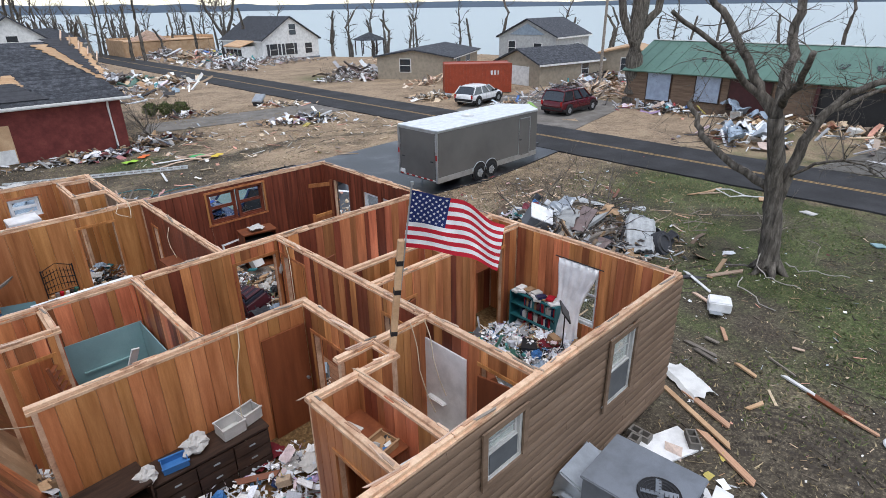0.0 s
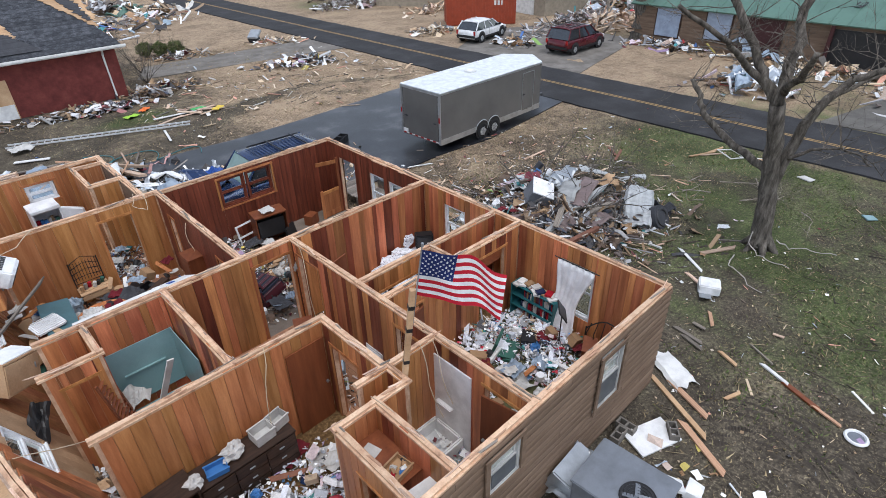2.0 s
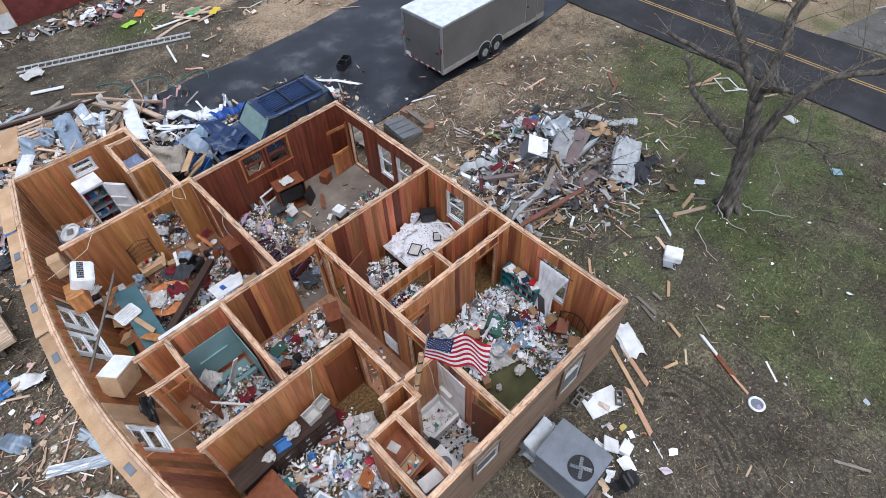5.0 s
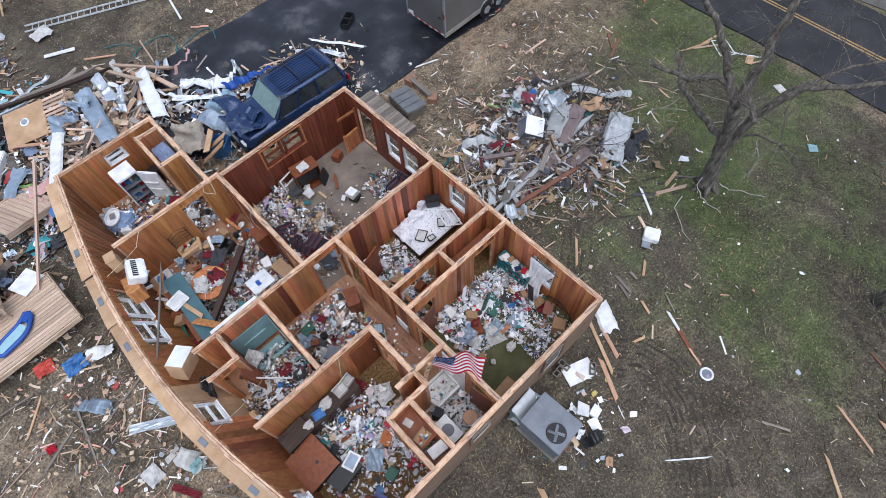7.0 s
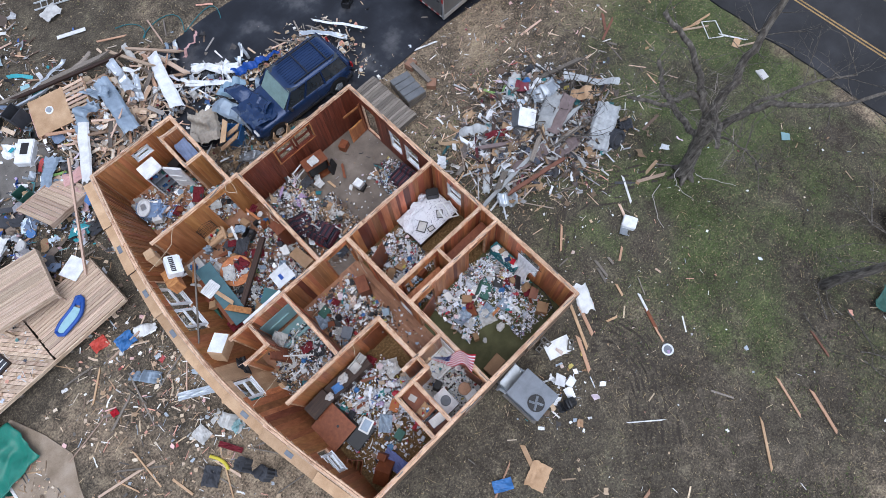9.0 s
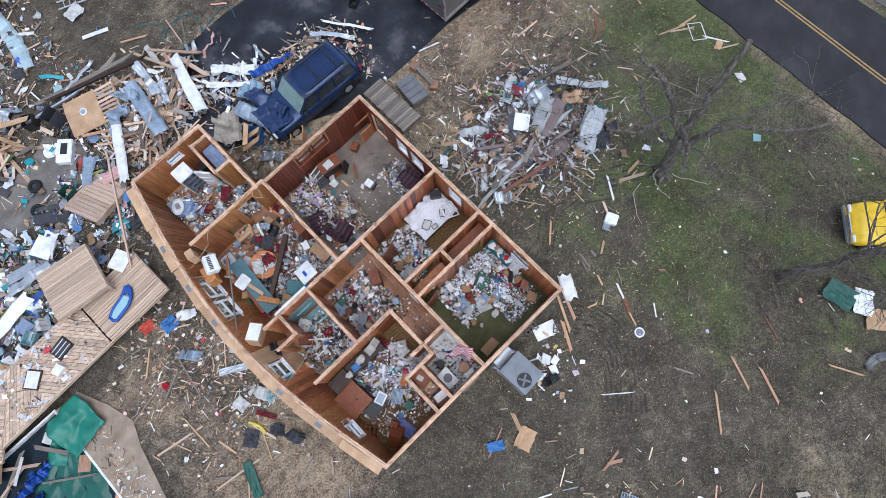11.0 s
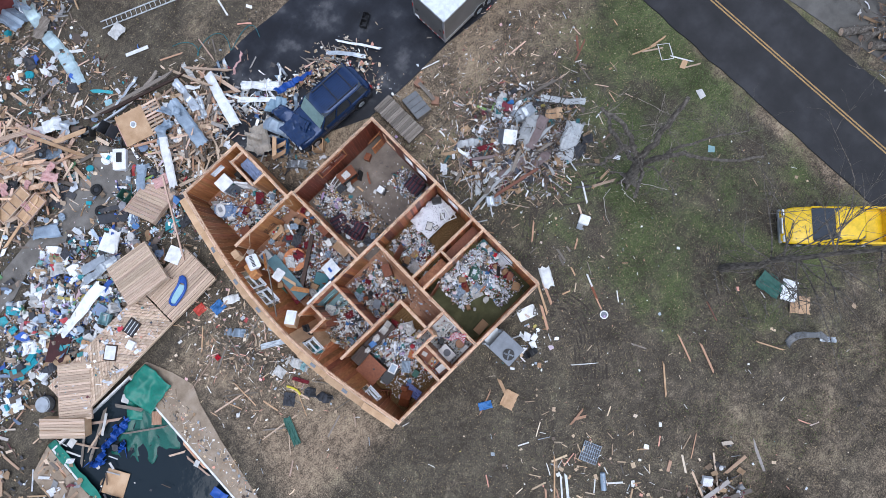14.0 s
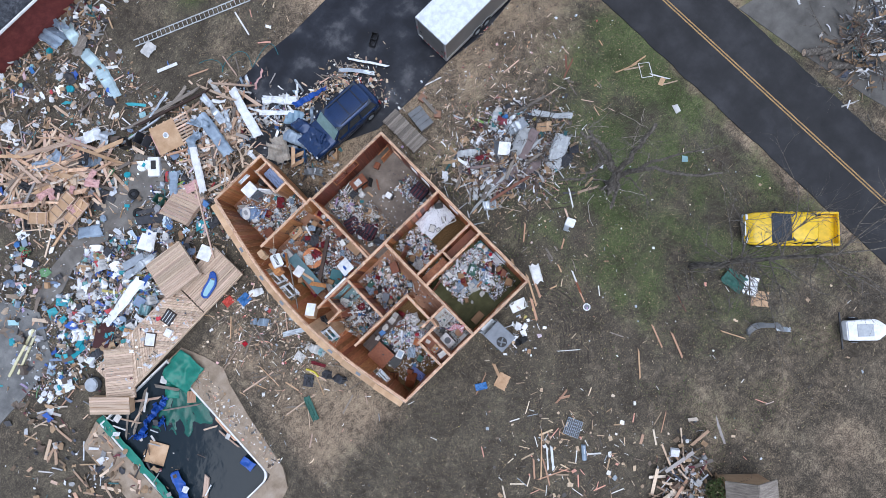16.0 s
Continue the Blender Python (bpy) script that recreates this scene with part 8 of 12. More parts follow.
sheet("black_cloth", (-0.45, 9.95, F + 1.2), (0.9, 0.35, 0.7), BLACK, "black cloth draped on the leaning wall", "cloth", 60, 0, -35, "sheet3")
put("printer", ACGREY, (2.95, 8.6, F + 0.2), (0.45, 0.4, 0.3), (0, 0, 34), None, "box", "grey printer amid papers", "printer")
put("green_crate", GREENSIDING, (2.85, 9.75, F + 0.3), (0.4, 0.32, 0.3), (0, 0, 10), None, "box", "green plastic crate of papers", "crate")

# back room
fr = thing("refrigerator", (1.69, 18.56, F), 2, "open white refrigerator with stocked shelves", "refrigerator")
for x in (-0.35, 0.35):
    part("side", box((0.05, 0.66, 1.6), (x, 0, 0.8), 0.01), WHITEMETAL, fr)
part("top", box((0.76, 0.7, 0.1), (0, 0, 1.63), 0.015), WHITEMETAL, fr)
part("back", box((0.65, 0.05, 1.6), (0, 0.31, 0.8)), WHITEMETAL, fr)
for z in (0.05, 0.4, 0.75, 1.1):
    part("shelf", box((0.64, 0.6, 0.02), (0, 0, z)), ACGREY, fr)
dd = part("door", box((0.74, 0.09, 1.6), (0.6, -0.6, 0.8), 0.025, (0, 0, -52)), WHITEMETAL, fr)
part("door_shelf", box((0.55, 0.12, 0.1), (0.53, -0.55, 1.0), 0.01, (0, 0, -52)), WHITE, dd)
part("door_shelf", box((0.55, 0.12, 0.1), (0.53, -0.55, 0.6), 0.01, (0, 0, -52)), WHITE, dd)
r = random.Random(6)
for z in (0.06, 0.41, 0.76, 1.11):
    for k in range(6):
        put("food_pack", (WHITE, CARD, FLAGRED, OFFWHITE, GREENSIDING, PLASTICBLUE)[r.randrange(6)], (-0.24 + k * 0.095, r.uniform(-0.2, 0.1), z + 0.08), (0.08, 0.08, 0.14), (0, 0, r.uniform(0, 90)), fr)
PALECLOTH = plain("pale_blue_cloth", (0.3, 0.42, 0.62), 0.9)
for k, (p, q, wd) in enumerate((((0.1, 18.3, F + 0.35), (0.95, 17.5, F + 0.4), 0.75), ((0.3, 17.6, F + 0.3), (0.9, 18.3, F + 0.45), 0.6), ((0.75, 17.9, F + 0.35), (1.15, 17.2, F + 0.1), 0.5))):
    bent_sheet("blue_bedding", p, q, wd, PALECLOTH, "heap of crumpled pale blue bedding", "bedding", 0.12, 4, 0, 0.14, 30, 340 + k, "blue bedding", 22)
bent_sheet("white_bedding", (0.05, 18.2, F + 0.3), (0.5, 18.75, F + 0.35), 0.5, OFFWHITE, "crumpled white cloth beside the bedding", "bedding", 0.12, 4, 0, 0.14, 30, 345, "", 20)
basin = thing("white_basin", (0.42, 18.05, F + 0.56), 55, "white enamel basin on the bedding", "basin")
part("rim", bm_tube(bmesh.new(), [(0.36 * math.cos(a * 0.3142), 0.24 * math.sin(a * 0.3142), 0.1) for a in range(21)], [0.035] * 21, 6), WHITEMETAL, basin)
part("bowl", bm_prism(bmesh.new(), [(0.35 * math.cos(a * 0.3142), 0.23 * math.sin(a * 0.3142)) for a in range(20)], 0.0, 0.06, "z"), WHITEMETAL, basin)
part("cloth", box((0.3, 0.2, 0.05), (0.05, 0.02, 0.075), 0.02, (0, 4, 20)), GREYMETAL, basin)
cabinet("laundry_cabinet", (0.6, 16.0, F), 80, (0.9, 0.5, 0.7), BROWNDOOR, "brown low cabinet in the back room", doors=2)
put("dark_appliance", BLACK, (2.5, 18.8, F + 0.35), (0.5, 0.4, 0.7), (0, 0, 10), None, "box", "black stove against the wall", "stove")
sheet("crumpled_coat", (3.2, 18.0, F + 1.75), (0.55, 1.2, 0.6), plain("blue_clothes", (0.25, 0.32, 0.5), 0.9), "clothes heaped in the utility closet", "clothes", 0)
put("storage_plank", PINE, (3.2, 17.9, 2.02), (0.6, 1.4, 0.03), (0, 0, 0), None, "box", "pine shelf in the utility closet", "shelf")


# ---- litter on the floors ----
def room_litter(name, seed, x0, x1, y0, y1, n, label, m=JUNK, lo=0.06, hi=0.38, heap=0.22, clumps=5):
    r0 = random.Random(seed * 5 + 1)
    cs = [(r0.uniform(x0, x1), r0.uniform(y0, y1), r0.uniform(0.3, 0.75)) for _ in range(clumps)]

    def where(r):
        for _ in range(30):
            if r.random() < 0.75:
                c = r.choice(cs)
                x, y = r.gauss(c[0], c[2]), r.gauss(c[1], c[2])
            else:
                x, y = r.uniform(x0, x1), r.uniform(y0, y1)
            if x0 < x < x1 and y0 < y < y1:
                break
        else:
            x, y = r.uniform(x0, x1), r.uniform(y0, y1)
        d = max(math.exp(-((x - c[0]) ** 2 + (y - c[1]) ** 2) / (2 * c[2] ** 2)) for c in cs)
        return x, y, FLOOR_Z + 0.03 + r.random() * heap * d

    big = litter(name, label, "litter", m, int(n * 0.55), where, junk_size(0.08, hi * 0.72), seed, (("rag", 5), ("slab", 2), ("box", 1.5), ("blob", 2), ("strip", 2)), 26)
    small = litter("small_litter", label, "litter", m, n * 5, where, junk_size(0.02, 0.12), seed + 500, (("slab", 5), ("rag", 3), ("blob", 1.5), ("stick", 2), ("strip", 1)), 30)
    return big, small


room_litter("floor_litter", 1, 4.15, 5.7, 13.2, 15.1, 330, "papers, clothes and rubble along the living room wall", heap=0.35, hi=0.5)
room_litter("floor_litter", 21, 4.15, 6.3, 10.9, 13.5, 300, "papers and clothes round the living room seats", heap=0.3, hi=0.45, clumps=4, m=DARKJUNK)
room_litter("floor_litter", 2, 7.9, 9.2, 10.9, 13.0, 190, "papers and clothes below the living room windows", heap=0.3, clumps=3)
room_litter("seat_litter", 23, 4.2, 5.6, 11.7, 13.6, 130, "papers and dark bags heaped over the striped seats", heap=0.6, hi=0.4, clumps=4)
room_litter("floor_litter", 22, 4.2, 9.2, 10.9, 15.0, 60, "scattered scraps on the living room carpet", heap=0.02, hi=0.14)
room_litter("floor_litter", 3, 0.1, 3.9, 10.9, 15.2, 950, "dishes, papers and wreckage on the dining room floor", heap=0.36, clumps=10)
for on_table in room_litter("table_litter", 33, 1.15, 1.85, 12.9, 13.6, 40, "dishes and scraps on the round table", heap=0.05, hi=0.2, clumps=2):
    on_table.location.z += 0.74
room_litter("floor_litter", 4, 0.1, 3.5, 15.6, 19.0, 800, "wrappers, clothes and boxes in the back room", heap=0.45, clumps=8)
room_litter("floor_litter", 5, 0.35, 2.15, 7.9, 10.2, 480, "white tiles, boards and bottles in the bathroom", heap=0.5, clumps=5)
room_litter("floor_litter", 6, 2.45, 4.6, 7.9, 10.4, 560, "papers, books and office things in the den", heap=0.4, clumps=6)
room_litter("floor_litter", 7, 0.3, 3.4, 3.8, 7.2, 560, "papers, bags and clothes on the bedroom carpet", heap=0.3, clumps=8, m=PAPERS)
room_litter("floor_litter", 8, 5.4, 7.2, 8.2, 10.4, 340, "boxes, papers and clothes beside the bed", heap=0.35, clumps=4, m=PAPERS)
room_litter("floor_litter", 9, 5.9, 9.2, 5.2, 7.15, 620, "white clothes, papers and boxes over the green carpet", heap=0.35, clumps=7, m=PAPERS)
room_litter("floor_litter", 29, 7.4, 9.2, 3.9, 5.4, 160, "white clothes and papers by the bedstead", heap=0.25, clumps=4, m=PAPERS)
room_litter("floor_litter", 10, 5.4, 7.0, 7.4, 7.95, 90, "boxes and papers in the closet", heap=0.5, clumps=2)
room_litter("floor_litter", 11, 3.65, 5.05, 3.75, 5.6, 120, "rubble and towels on the bathroom tiles", heap=0.2, clumps=2, hi=0.25)
room_litter("floor_litter", 12, 2.85, 3.4, 3.7, 5.2, 70, "clothes and boxes on the closet floor", heap=0.4, clumps=2, m=DARKJUNK)
room_litter("floor_litter", 13, 4.15, 5.1, 6.0, 10.4, 25, "a few scraps on the hallway boards", heap=0.02, clumps=2, hi=0.15)
room_litter("floor_litter", 14, -0.25, 0.5, 7.9, 9.4, 120, "rubble at the foot of the leaning wall", heap=0.3, clumps=2, m=DARKJUNK)


# loose household goods lying about the rooms
def strew(n, x0, x1, y0, y1, seed, room, z=0.1, heap=0.3):
    r = random.Random(seed)
    for _ in range(n):
        x, y, h = r.uniform(x0, x1), r.uniform(y0, y1), F + z + heap * r.random()
        rot = (r.gauss(0, 16), r.gauss(0, 16), r.uniform(0, 360))
        kind, s = r.choice((0, 1, 2, 2, 3, 3, 4, 5, 5, 5, 6, 6, 7)), r.uniform(0.5, 1.05)
        if kind == 0:
            put("dinner_plate", r.choice((WHITE, OFFWHITE, BLUEMETAL)), (x, y, h), (0.26 * s, 0.26 * s, 0.02), rot, None, "disc", "dinner plate lying in the " + room, "plate", "plates in the " + room)
        elif kind == 1:
            put("cooking_pot", r.choice((GREYMETAL, BLACK, STEELDARK)), (x, y, h), (0.28 * s, 0.28 * s, 0.14), rot, None, "disc", "metal cooking pot tipped over in the " + room, "pot", "pots in the " + room)
        elif kind == 2:
            put("storage_carton", r.choice((CARD, WHITE, CARD, BROWNDOOR)), (x, y, h), (0.4 * s, 0.3 * s, 0.22), rot, None, "split", "crushed carton lying in the " + room, "carton", "cartons in the " + room)
        elif kind == 3:
            put("paperback", r.choice((MAROON, NAVY, OFFWHITE, DEEPTEAL, WHITE, CHARCOAL, BLUEMETAL)), (x, y, h), (0.22, 0.16, 0.03), rot, None, "split", "book thrown down in the " + room, "book", "books in the " + room)
        elif kind == 4:
            put("plastic_bag", r.choice((OFFWHITE, OFFWHITE, CHARCOAL, PLASTICBLUE)), (x, y, h), (0.36 * s, 0.3 * s, 0.26), (0, 0, rot[2]), None, "bag", "crumpled plastic bag in the " + room, "bag", "bags in the " + room)
        elif kind == 5:
            put("garment", r.choice((OFFWHITE, CHARCOAL, REDCLOTH, BLUEMETAL, OFFWHITE)), (x, y, h + 0.05), (0.6 * s, 0.45 * s, 0.5), (rot[0] * 0.4, rot[1] * 0.4, rot[2]), None, ("sheet", "sheet2", "sheet3")[r.randrange(3)], "crumpled garment lying in the " + room, "garment", "garments in the " + room)
        elif kind == 6:
            put("broken_plank", r.choice((PINE, BROWNDOOR, TANPLY, WHITE)), (x, y, h), (0.7 * s, 0.1, 0.025), rot, None, "split", "snapped plank lying in the " + room, "plank", "planks in the " + room)
        else:
            put("plastic_tub", r.choice((GREENSIDING, PLASTICBLUE, WHITEMETAL, BLACK)), (x, y, h), (0.2 * s, 0.2 * s, 0.16), rot, None, "disc", "small plastic tub in the " + room, "tub", "tubs in the " + room)


strew(64, 0.9, 3.7, 11.1, 15.0, 401, "dining room", 0.12, 0.4)
strew(24, -0.1, 0.9, 11.4, 15.6, 411, "kitchen", 0.5, 0.4)
strew(12, 4.4, 8.8, 11.2, 15.0, 412, "living room", 0.05, 0.1)
put("white_cupboard_door", WHITE, (2.68, 11.26, 2.5), (0.72, 0.92, 0.03), (-27, 0, 0), None, "box", "white cupboard door with a blue mark leaning on the partition", "cupboard door")
put("blue_rag", TARPBLUE, (2.62, 11.24, 2.535), (0.12, 0.3, 0.02), (-27, 0, 0), None, "box", "narrow blue rag on the white cupboard door", "rag")
for k, (x, y, z, s, rot, m) in enumerate(((-0.2, 16.1, 0.95, (0.35, 0.6, 0.03), (0, -50, 8), CEDAR), (0.15, 14.6, 0.75, (0.3, 0.75, 0.03), (20, -30, 5), TANPLY), (0.3, 13.8, 0.8, (0.4, 0.7, 0.03), (10, -15, 70), TANPLY), (-0.1, 13.2, 0.75, (0.55, 0.35, 0.03), (0, -20, 30), BROWNDOOR), (-0.15, 12.6, 0.7, (0.3, 0.7, 0.03), (15, -25, -20), GREENSIDING), (-0.4, 14.9, 1.0, (0.32, 0.8, 0.03), (0, -58, 4), WHITE), (-0.5, 15.5, 1.1, (0.4, 0.5, 0.03), (0, -60, 0), BROWNDOOR), (0.5, 12.2, 0.75, (0.9, 0.16, 0.03), (0, -10, 60), CEDAR))):
    put("cabinet_board", m, (x, y, z), s, rot, None, "box", "torn kitchen cabinet board among the wreckage", "board", "kitchen cabinet boards")
strew(10, 1.15, 1.85, 12.9, 13.6, 402, "dining room", 0.8, 0.05)
strew(26, 0.3, 3.3, 15.8, 18.0, 403, "back room", 0.12, 0.3)
strew(22, 2.6, 4.5, 8.0, 10.2, 404, "den", 0.12, 0.3)
strew(24, 0.7, 3.3, 4.0, 6.9, 405, "main bedroom", 0.12, 0.2)
strew(18, 5.5, 7.1, 8.3, 10.2, 406, "small bedroom", 0.12, 0.25)
strew(30, 6.2, 9.0, 4.6, 7.0, 407, "green bedroom", 0.12, 0.2)
strew(18, 0.5, 2.1, 8.0, 9.9, 408, "hall bathroom", 0.12, 0.3)
strew(26, 4.3, 6.3, 11.2, 15.0, 409, "living room", 0.1, 0.25)


# electric cables and torn pieces hanging over the walls
def cable(pts, label, m=TANPLY, r0=0.008):
    b = bmesh.new()
    out = []
    for i in range(len(pts) - 1):
        for k in range(4):
            f = k / 4
            p = Vector(pts[i]).lerp(Vector(pts[i + 1]), f)
            out.append(p + Vector((0.03 * math.sin(i * 3 + k), 0.03 * math.cos(i * 2 + k), 0)))
    out.append(Vector(pts[-1]))
    bm_tube(b, out, [r0] * len(out), 5)
    tagged(part("loose_cable", b, m, None), label, "cable")


CABLE = plain("cream_cable", (0.6, 0.52, 0.38), 0.6)
for pts in ([(2.85, 7.57, 2.86), (2.7, 7.5, 2.2), (2.55, 7.3, 1.4), (2.45, 7.1, 0.9)],
            [(3.4, 15.45, 2.88), (3.25, 15.2, 2.7), (3.5, 14.9, 2.6), (3.6, 15.3, 2.9)],
            [(4.8, 5.7, 2.86), (4.75, 5.5, 2.1), (4.9, 5.3, 1.3)],
            [(5.0, 5.6, 2.88), (4.95, 5.4, 2.3), (5.05, 5.2, 1.6)],
            [(4.0, 13.6, 2.88), (3.8, 13.4, 2.4), (3.85, 13.2, 1.9)],
            [(5.15, 10.2, 2.86), (5.0, 9.8, 2.2), (4.95, 9.6, 1.2)],
            [(1.2, 9.5, 1.0), (0.3, 8.9, 1.7), (-0.9, 8.4, 2.6)],
            [(-0.6, 14.6, 2.7), (0.6, 14.9, 2.75), (1.0, 15.3, 2.86)]):
    cable(pts, "loose cream electric cable", CABLE)


# ---- outside: deck, pool, porch and air conditioner ----
def boards_over(parent, x0, x1, y0, y1, z, w, along="x", m=DECKW, seed=1, gap=0.016, t=0.03, name="deck_board", skip=0.0):
    r = random.Random(seed)
    a0, a1, b0, b1 = (y0, y1, x0, x1) if along == "x" else (x0, x1, y0, y1)
    a = a0
    while a < a1 - 0.02:
        e = min(a1, a + w)
        if r.random() >= skip:
            s, q = b0 + r.uniform(0, 0.04), b1 - r.uniform(0, 0.04)
            c, l = (s + q) / 2, q - s
            if along == "x":
                put(name, m, (c, (a + e) / 2, z + r.uniform(0, 0.006)), (l, e - a - gap, t), (0, 0, r.gauss(0, 0.15)), parent)
            else:
                put(name, m, ((a + e) / 2, c, z + r.uniform(0, 0.006)), (l, e - a - gap, t), (0, 0, 90 + r.gauss(0, 0.15)), parent)
        a = e


def deck():
    ob = thing("pool_deck", (-7.5, 16.7, 0), 2.4, "weathered tan timber deck beside the pool", "deck")
    for x in (-4.6, -2.3, 0, 2.3, 4.6):
        for y in (-1.0, 1.0):
            part("post", box((0.12, 0.12, 0.55), (x, y, 0.27)), OLDWOOD, ob)
    for y in (-1.18, 0, 1.1):
        part("joist", box((10.2, 0.05, 0.16), (0, y, 0.5)), DECKW, ob)
    # squared boards by the house, slanting boards farther out
    boards_over(ob, 1.9, 5.1, -1.15, 1.25, 0.6, 0.14, "x", DECKW, 2)
    r = random.Random(9)

    def clip(poly, axis, lim, keep_less):
        out = []
        for a, b in zip(poly, poly[1:] + poly[:1]):
            ia, ib = (a[axis] <= lim) == keep_less, (b[axis] <= lim) == keep_less
            if ia:
                out.append(a)
            if ia != ib:
                f = (lim - a[axis]) / (b[axis] - a[axis])
                out.append((a[0] + (b[0] - a[0]) * f, a[1] + (b[1] - a[1]) * f))
        return out

    for x_lo, x_hi, slope in ((-5.05, -1.6, 52), (-1.6, 1.85, 128)):
        c, sn = math.cos(radians(slope)), math.sin(radians(slope))
        for k in range(-32, 33):
            off, wd = k * 0.15 + r.uniform(-0.004, 0.004), 0.068
            mx = (x_lo + x_hi) / 2
            poly = [(mx + c * u - sn * (off + v), sn * u + c * (off + v)) for u, v in ((-6, -wd), (6, -wd), (6, wd), (-6, wd))]
            for axis, lim, less in ((0, x_hi, True), (0, x_lo, False), (1, 1.25, True), (1, -1.18, False)):
                poly = clip(poly, axis, lim, less) if poly else poly
            if len(poly) < 3:
                continue
            z = 0.585 + r.uniform(0, 0.01)
            part("deck_board", bm_prism(bmesh.new(), poly, z, z + 0.03, "z"), DECKW, ob)
    part("rim_board", box((10.2, 0.05, 0.2), (0, -1.22, 0.54)), DECKW, ob)
    part("rim_board", box((0.05, 2.4, 0.2), (5.12, 0, 0.54)), DECKW, ob)


deck()
lid = thing("porch_section", (-5.0, 18.62, 1.15), -6, "overturned square porch floor of tan boards", "porch section", rx=-9, ry=3)
boards_over(lid, -1.22, 1.22, -1.27, 1.27, 0.1, 0.145, "x", DECKW, 5)
for x in (-1.19, 1.19):
    part("rim_board", box((0.05, 2.54, 0.24), (x, 0, 0)), DECKW, lid)
for y in (-1.25, 1.25):
    part("rim_board", box((2.33, 0.05, 0.24), (0, y, 0)), DECKW, lid)
for x in (-1.1, 1.1):
    part("leg", box((0.1, 0.1, 0.85), (x, 1.1, -0.45)), DECKW, lid)
    part("leg", box((0.1, 0.1, 0.75), (x, -1.1, -0.4)), DECKW, lid)
lid2 = thing("porch_section", (-2.1, 21.4, 0.5), 20, "splintered tan wall section beside the house corner", "porch section", rx=-8, ry=16)
boards_over(lid2, -1.1, 1.1, -1.0, 1.0, 0.08, 0.2, "y", LUMBER, 6)
part("rim_board", box((2.2, 0.06, 0.25), (0, -1.0, 0)), LUMBER, lid2)
part("rim_board", box((2.2, 0.06, 0.25), (0, 1.0, 0)), LUMBER, lid2)
ramp = thing("timber_ramp", (-11.7, 16.5, 0.62), -38, "slatted tan timber gate lying on the deck", "ramp", ry=3)
boards_over(ramp, -0.85, 0.85, -1.5, 1.5, 0.06, 0.14, "x", DECKW, 8)
part("side_rail", box((0.06, 3.0, 0.1), (0.84, 0, 0)), DECKW, ramp)
part("side_rail", box((0.06, 3.0, 0.1), (-0.84, 0, 0)), DECKW, ramp)
bx = thing("slatted_platform", (-13.3, 15.5, 0.5), -43, "slatted tan timber platform lying beside the pool", "platform", rx=8)
part("body", box((2.4, 1.0, 0.55), (0, 0, 0), 0.01), TANPLY, bx)
for k in range(7):
    put("slat", DECKW, (0, -0.45 + k * 0.15, 0.29 + 0.006 * (k % 2)), (2.44, 0.135, 0.03), (0, 0, 0.6 * (k % 3) - 0.6), bx)
bt = thing("blue_float", (-4.18, 16.55, 0.63), 27, "curved dark blue pool float with a pale middle on the deck", "pool float")


def float_side(u, w):
    """A place on the float's bent outline: u from tail to head, w metres off its middle line."""
    bend = 0.05 - 0.11 * math.sin(math.pi * u) + 0.04 * math.sin(2 * math.pi * u)
    return (-0.72 + 1.44 * u, bend + w * (0.55 + 0.45 * math.sin(math.pi * min(1.0, u * 0.9 + 0.12))), 0.1)


loop = [float_side(u / 12, 0.25) for u in range(13)] + [float_side(1.05, 0.0)] + [float_side(1 - u / 12, -0.25) for u in range(13)] + [float_side(-0.05, 0.0), float_side(0, 0.25)]
part("tube", bm_tube(bmesh.new(), loop, [0.075] * len(loop), 8), TARPBLUE, bt, smooth=True)
part("mattress", bm_prism(bmesh.new(), [float_side(u / 12, 0.22)[:2] for u in range(10)] + [float_side(0.75 - u / 12, -0.22)[:2] for u in range(10)], 0.04, 0.13, "z"), PALETEAL, bt, "pale teal inflated middle")
part("headrest", rounded(box((0.3, 0.3, 0.12), (0.6, -0.03, 0.12)), 0.05), TARPBLUE, bt)
for k, (x, y, a, c) in enumerate(((-9.0, 16.7, 40, WHITE), (-7.3, 16.9, 12, CHARCOAL))):
    w = thing("framed_panel", (x, y, 0.63), a, "framed panel lying on the deck boards", "panel")
    part("frame", box((0.85, 0.7, 0.05), (0, 0, 0.03), 0.008), DARKWOOD, w)
    part("sheet", box((0.72, 0.58, 0.02), (0, 0, 0.06)), c, w)
    if k:
        for q in range(3):
            part("bar", box((0.72, 0.03, 0.03), (0, -0.2 + q * 0.2, 0.07)), WHITE, w)
bin_box((-8.1, 18.3, 0.4), (0.6, 0.5, 0.3), TEAL, 30, "round blue-green plastic tub at the deck's edge")
put("white_appliance", WHITEMETAL, (-7.9, 16.2, 0.72), (0.45, 0.4, 0.2), (0, 0, 20), None, "box", "small white appliance on the deck", "appliance")
put("white_sheet_of_foam", WHITEMETAL, (-3.1, 18.2, 0.66), (0.9, 0.8, 0.03), (0, 3, 25), None, "box", "white foam sheet on the deck", "foam sheet")
put("long_pole", LUMBER, (-1.6, 19.3, 1.5), (4.6, 0.08, 0.09), (0, -22, 52), None, "box", "long tan pole leaning on the wreckage", "pole")

def on_deck(r):
    u, v = r.uniform(-5.0, 1.7), r.uniform(-1.15, 1.2)
    if -3.9 < u < -3.1:
        u = -2.6
    return -7.5 + u * 0.999 - v * 0.042, 16.7 + u * 0.042 + v * 0.999, 0.63


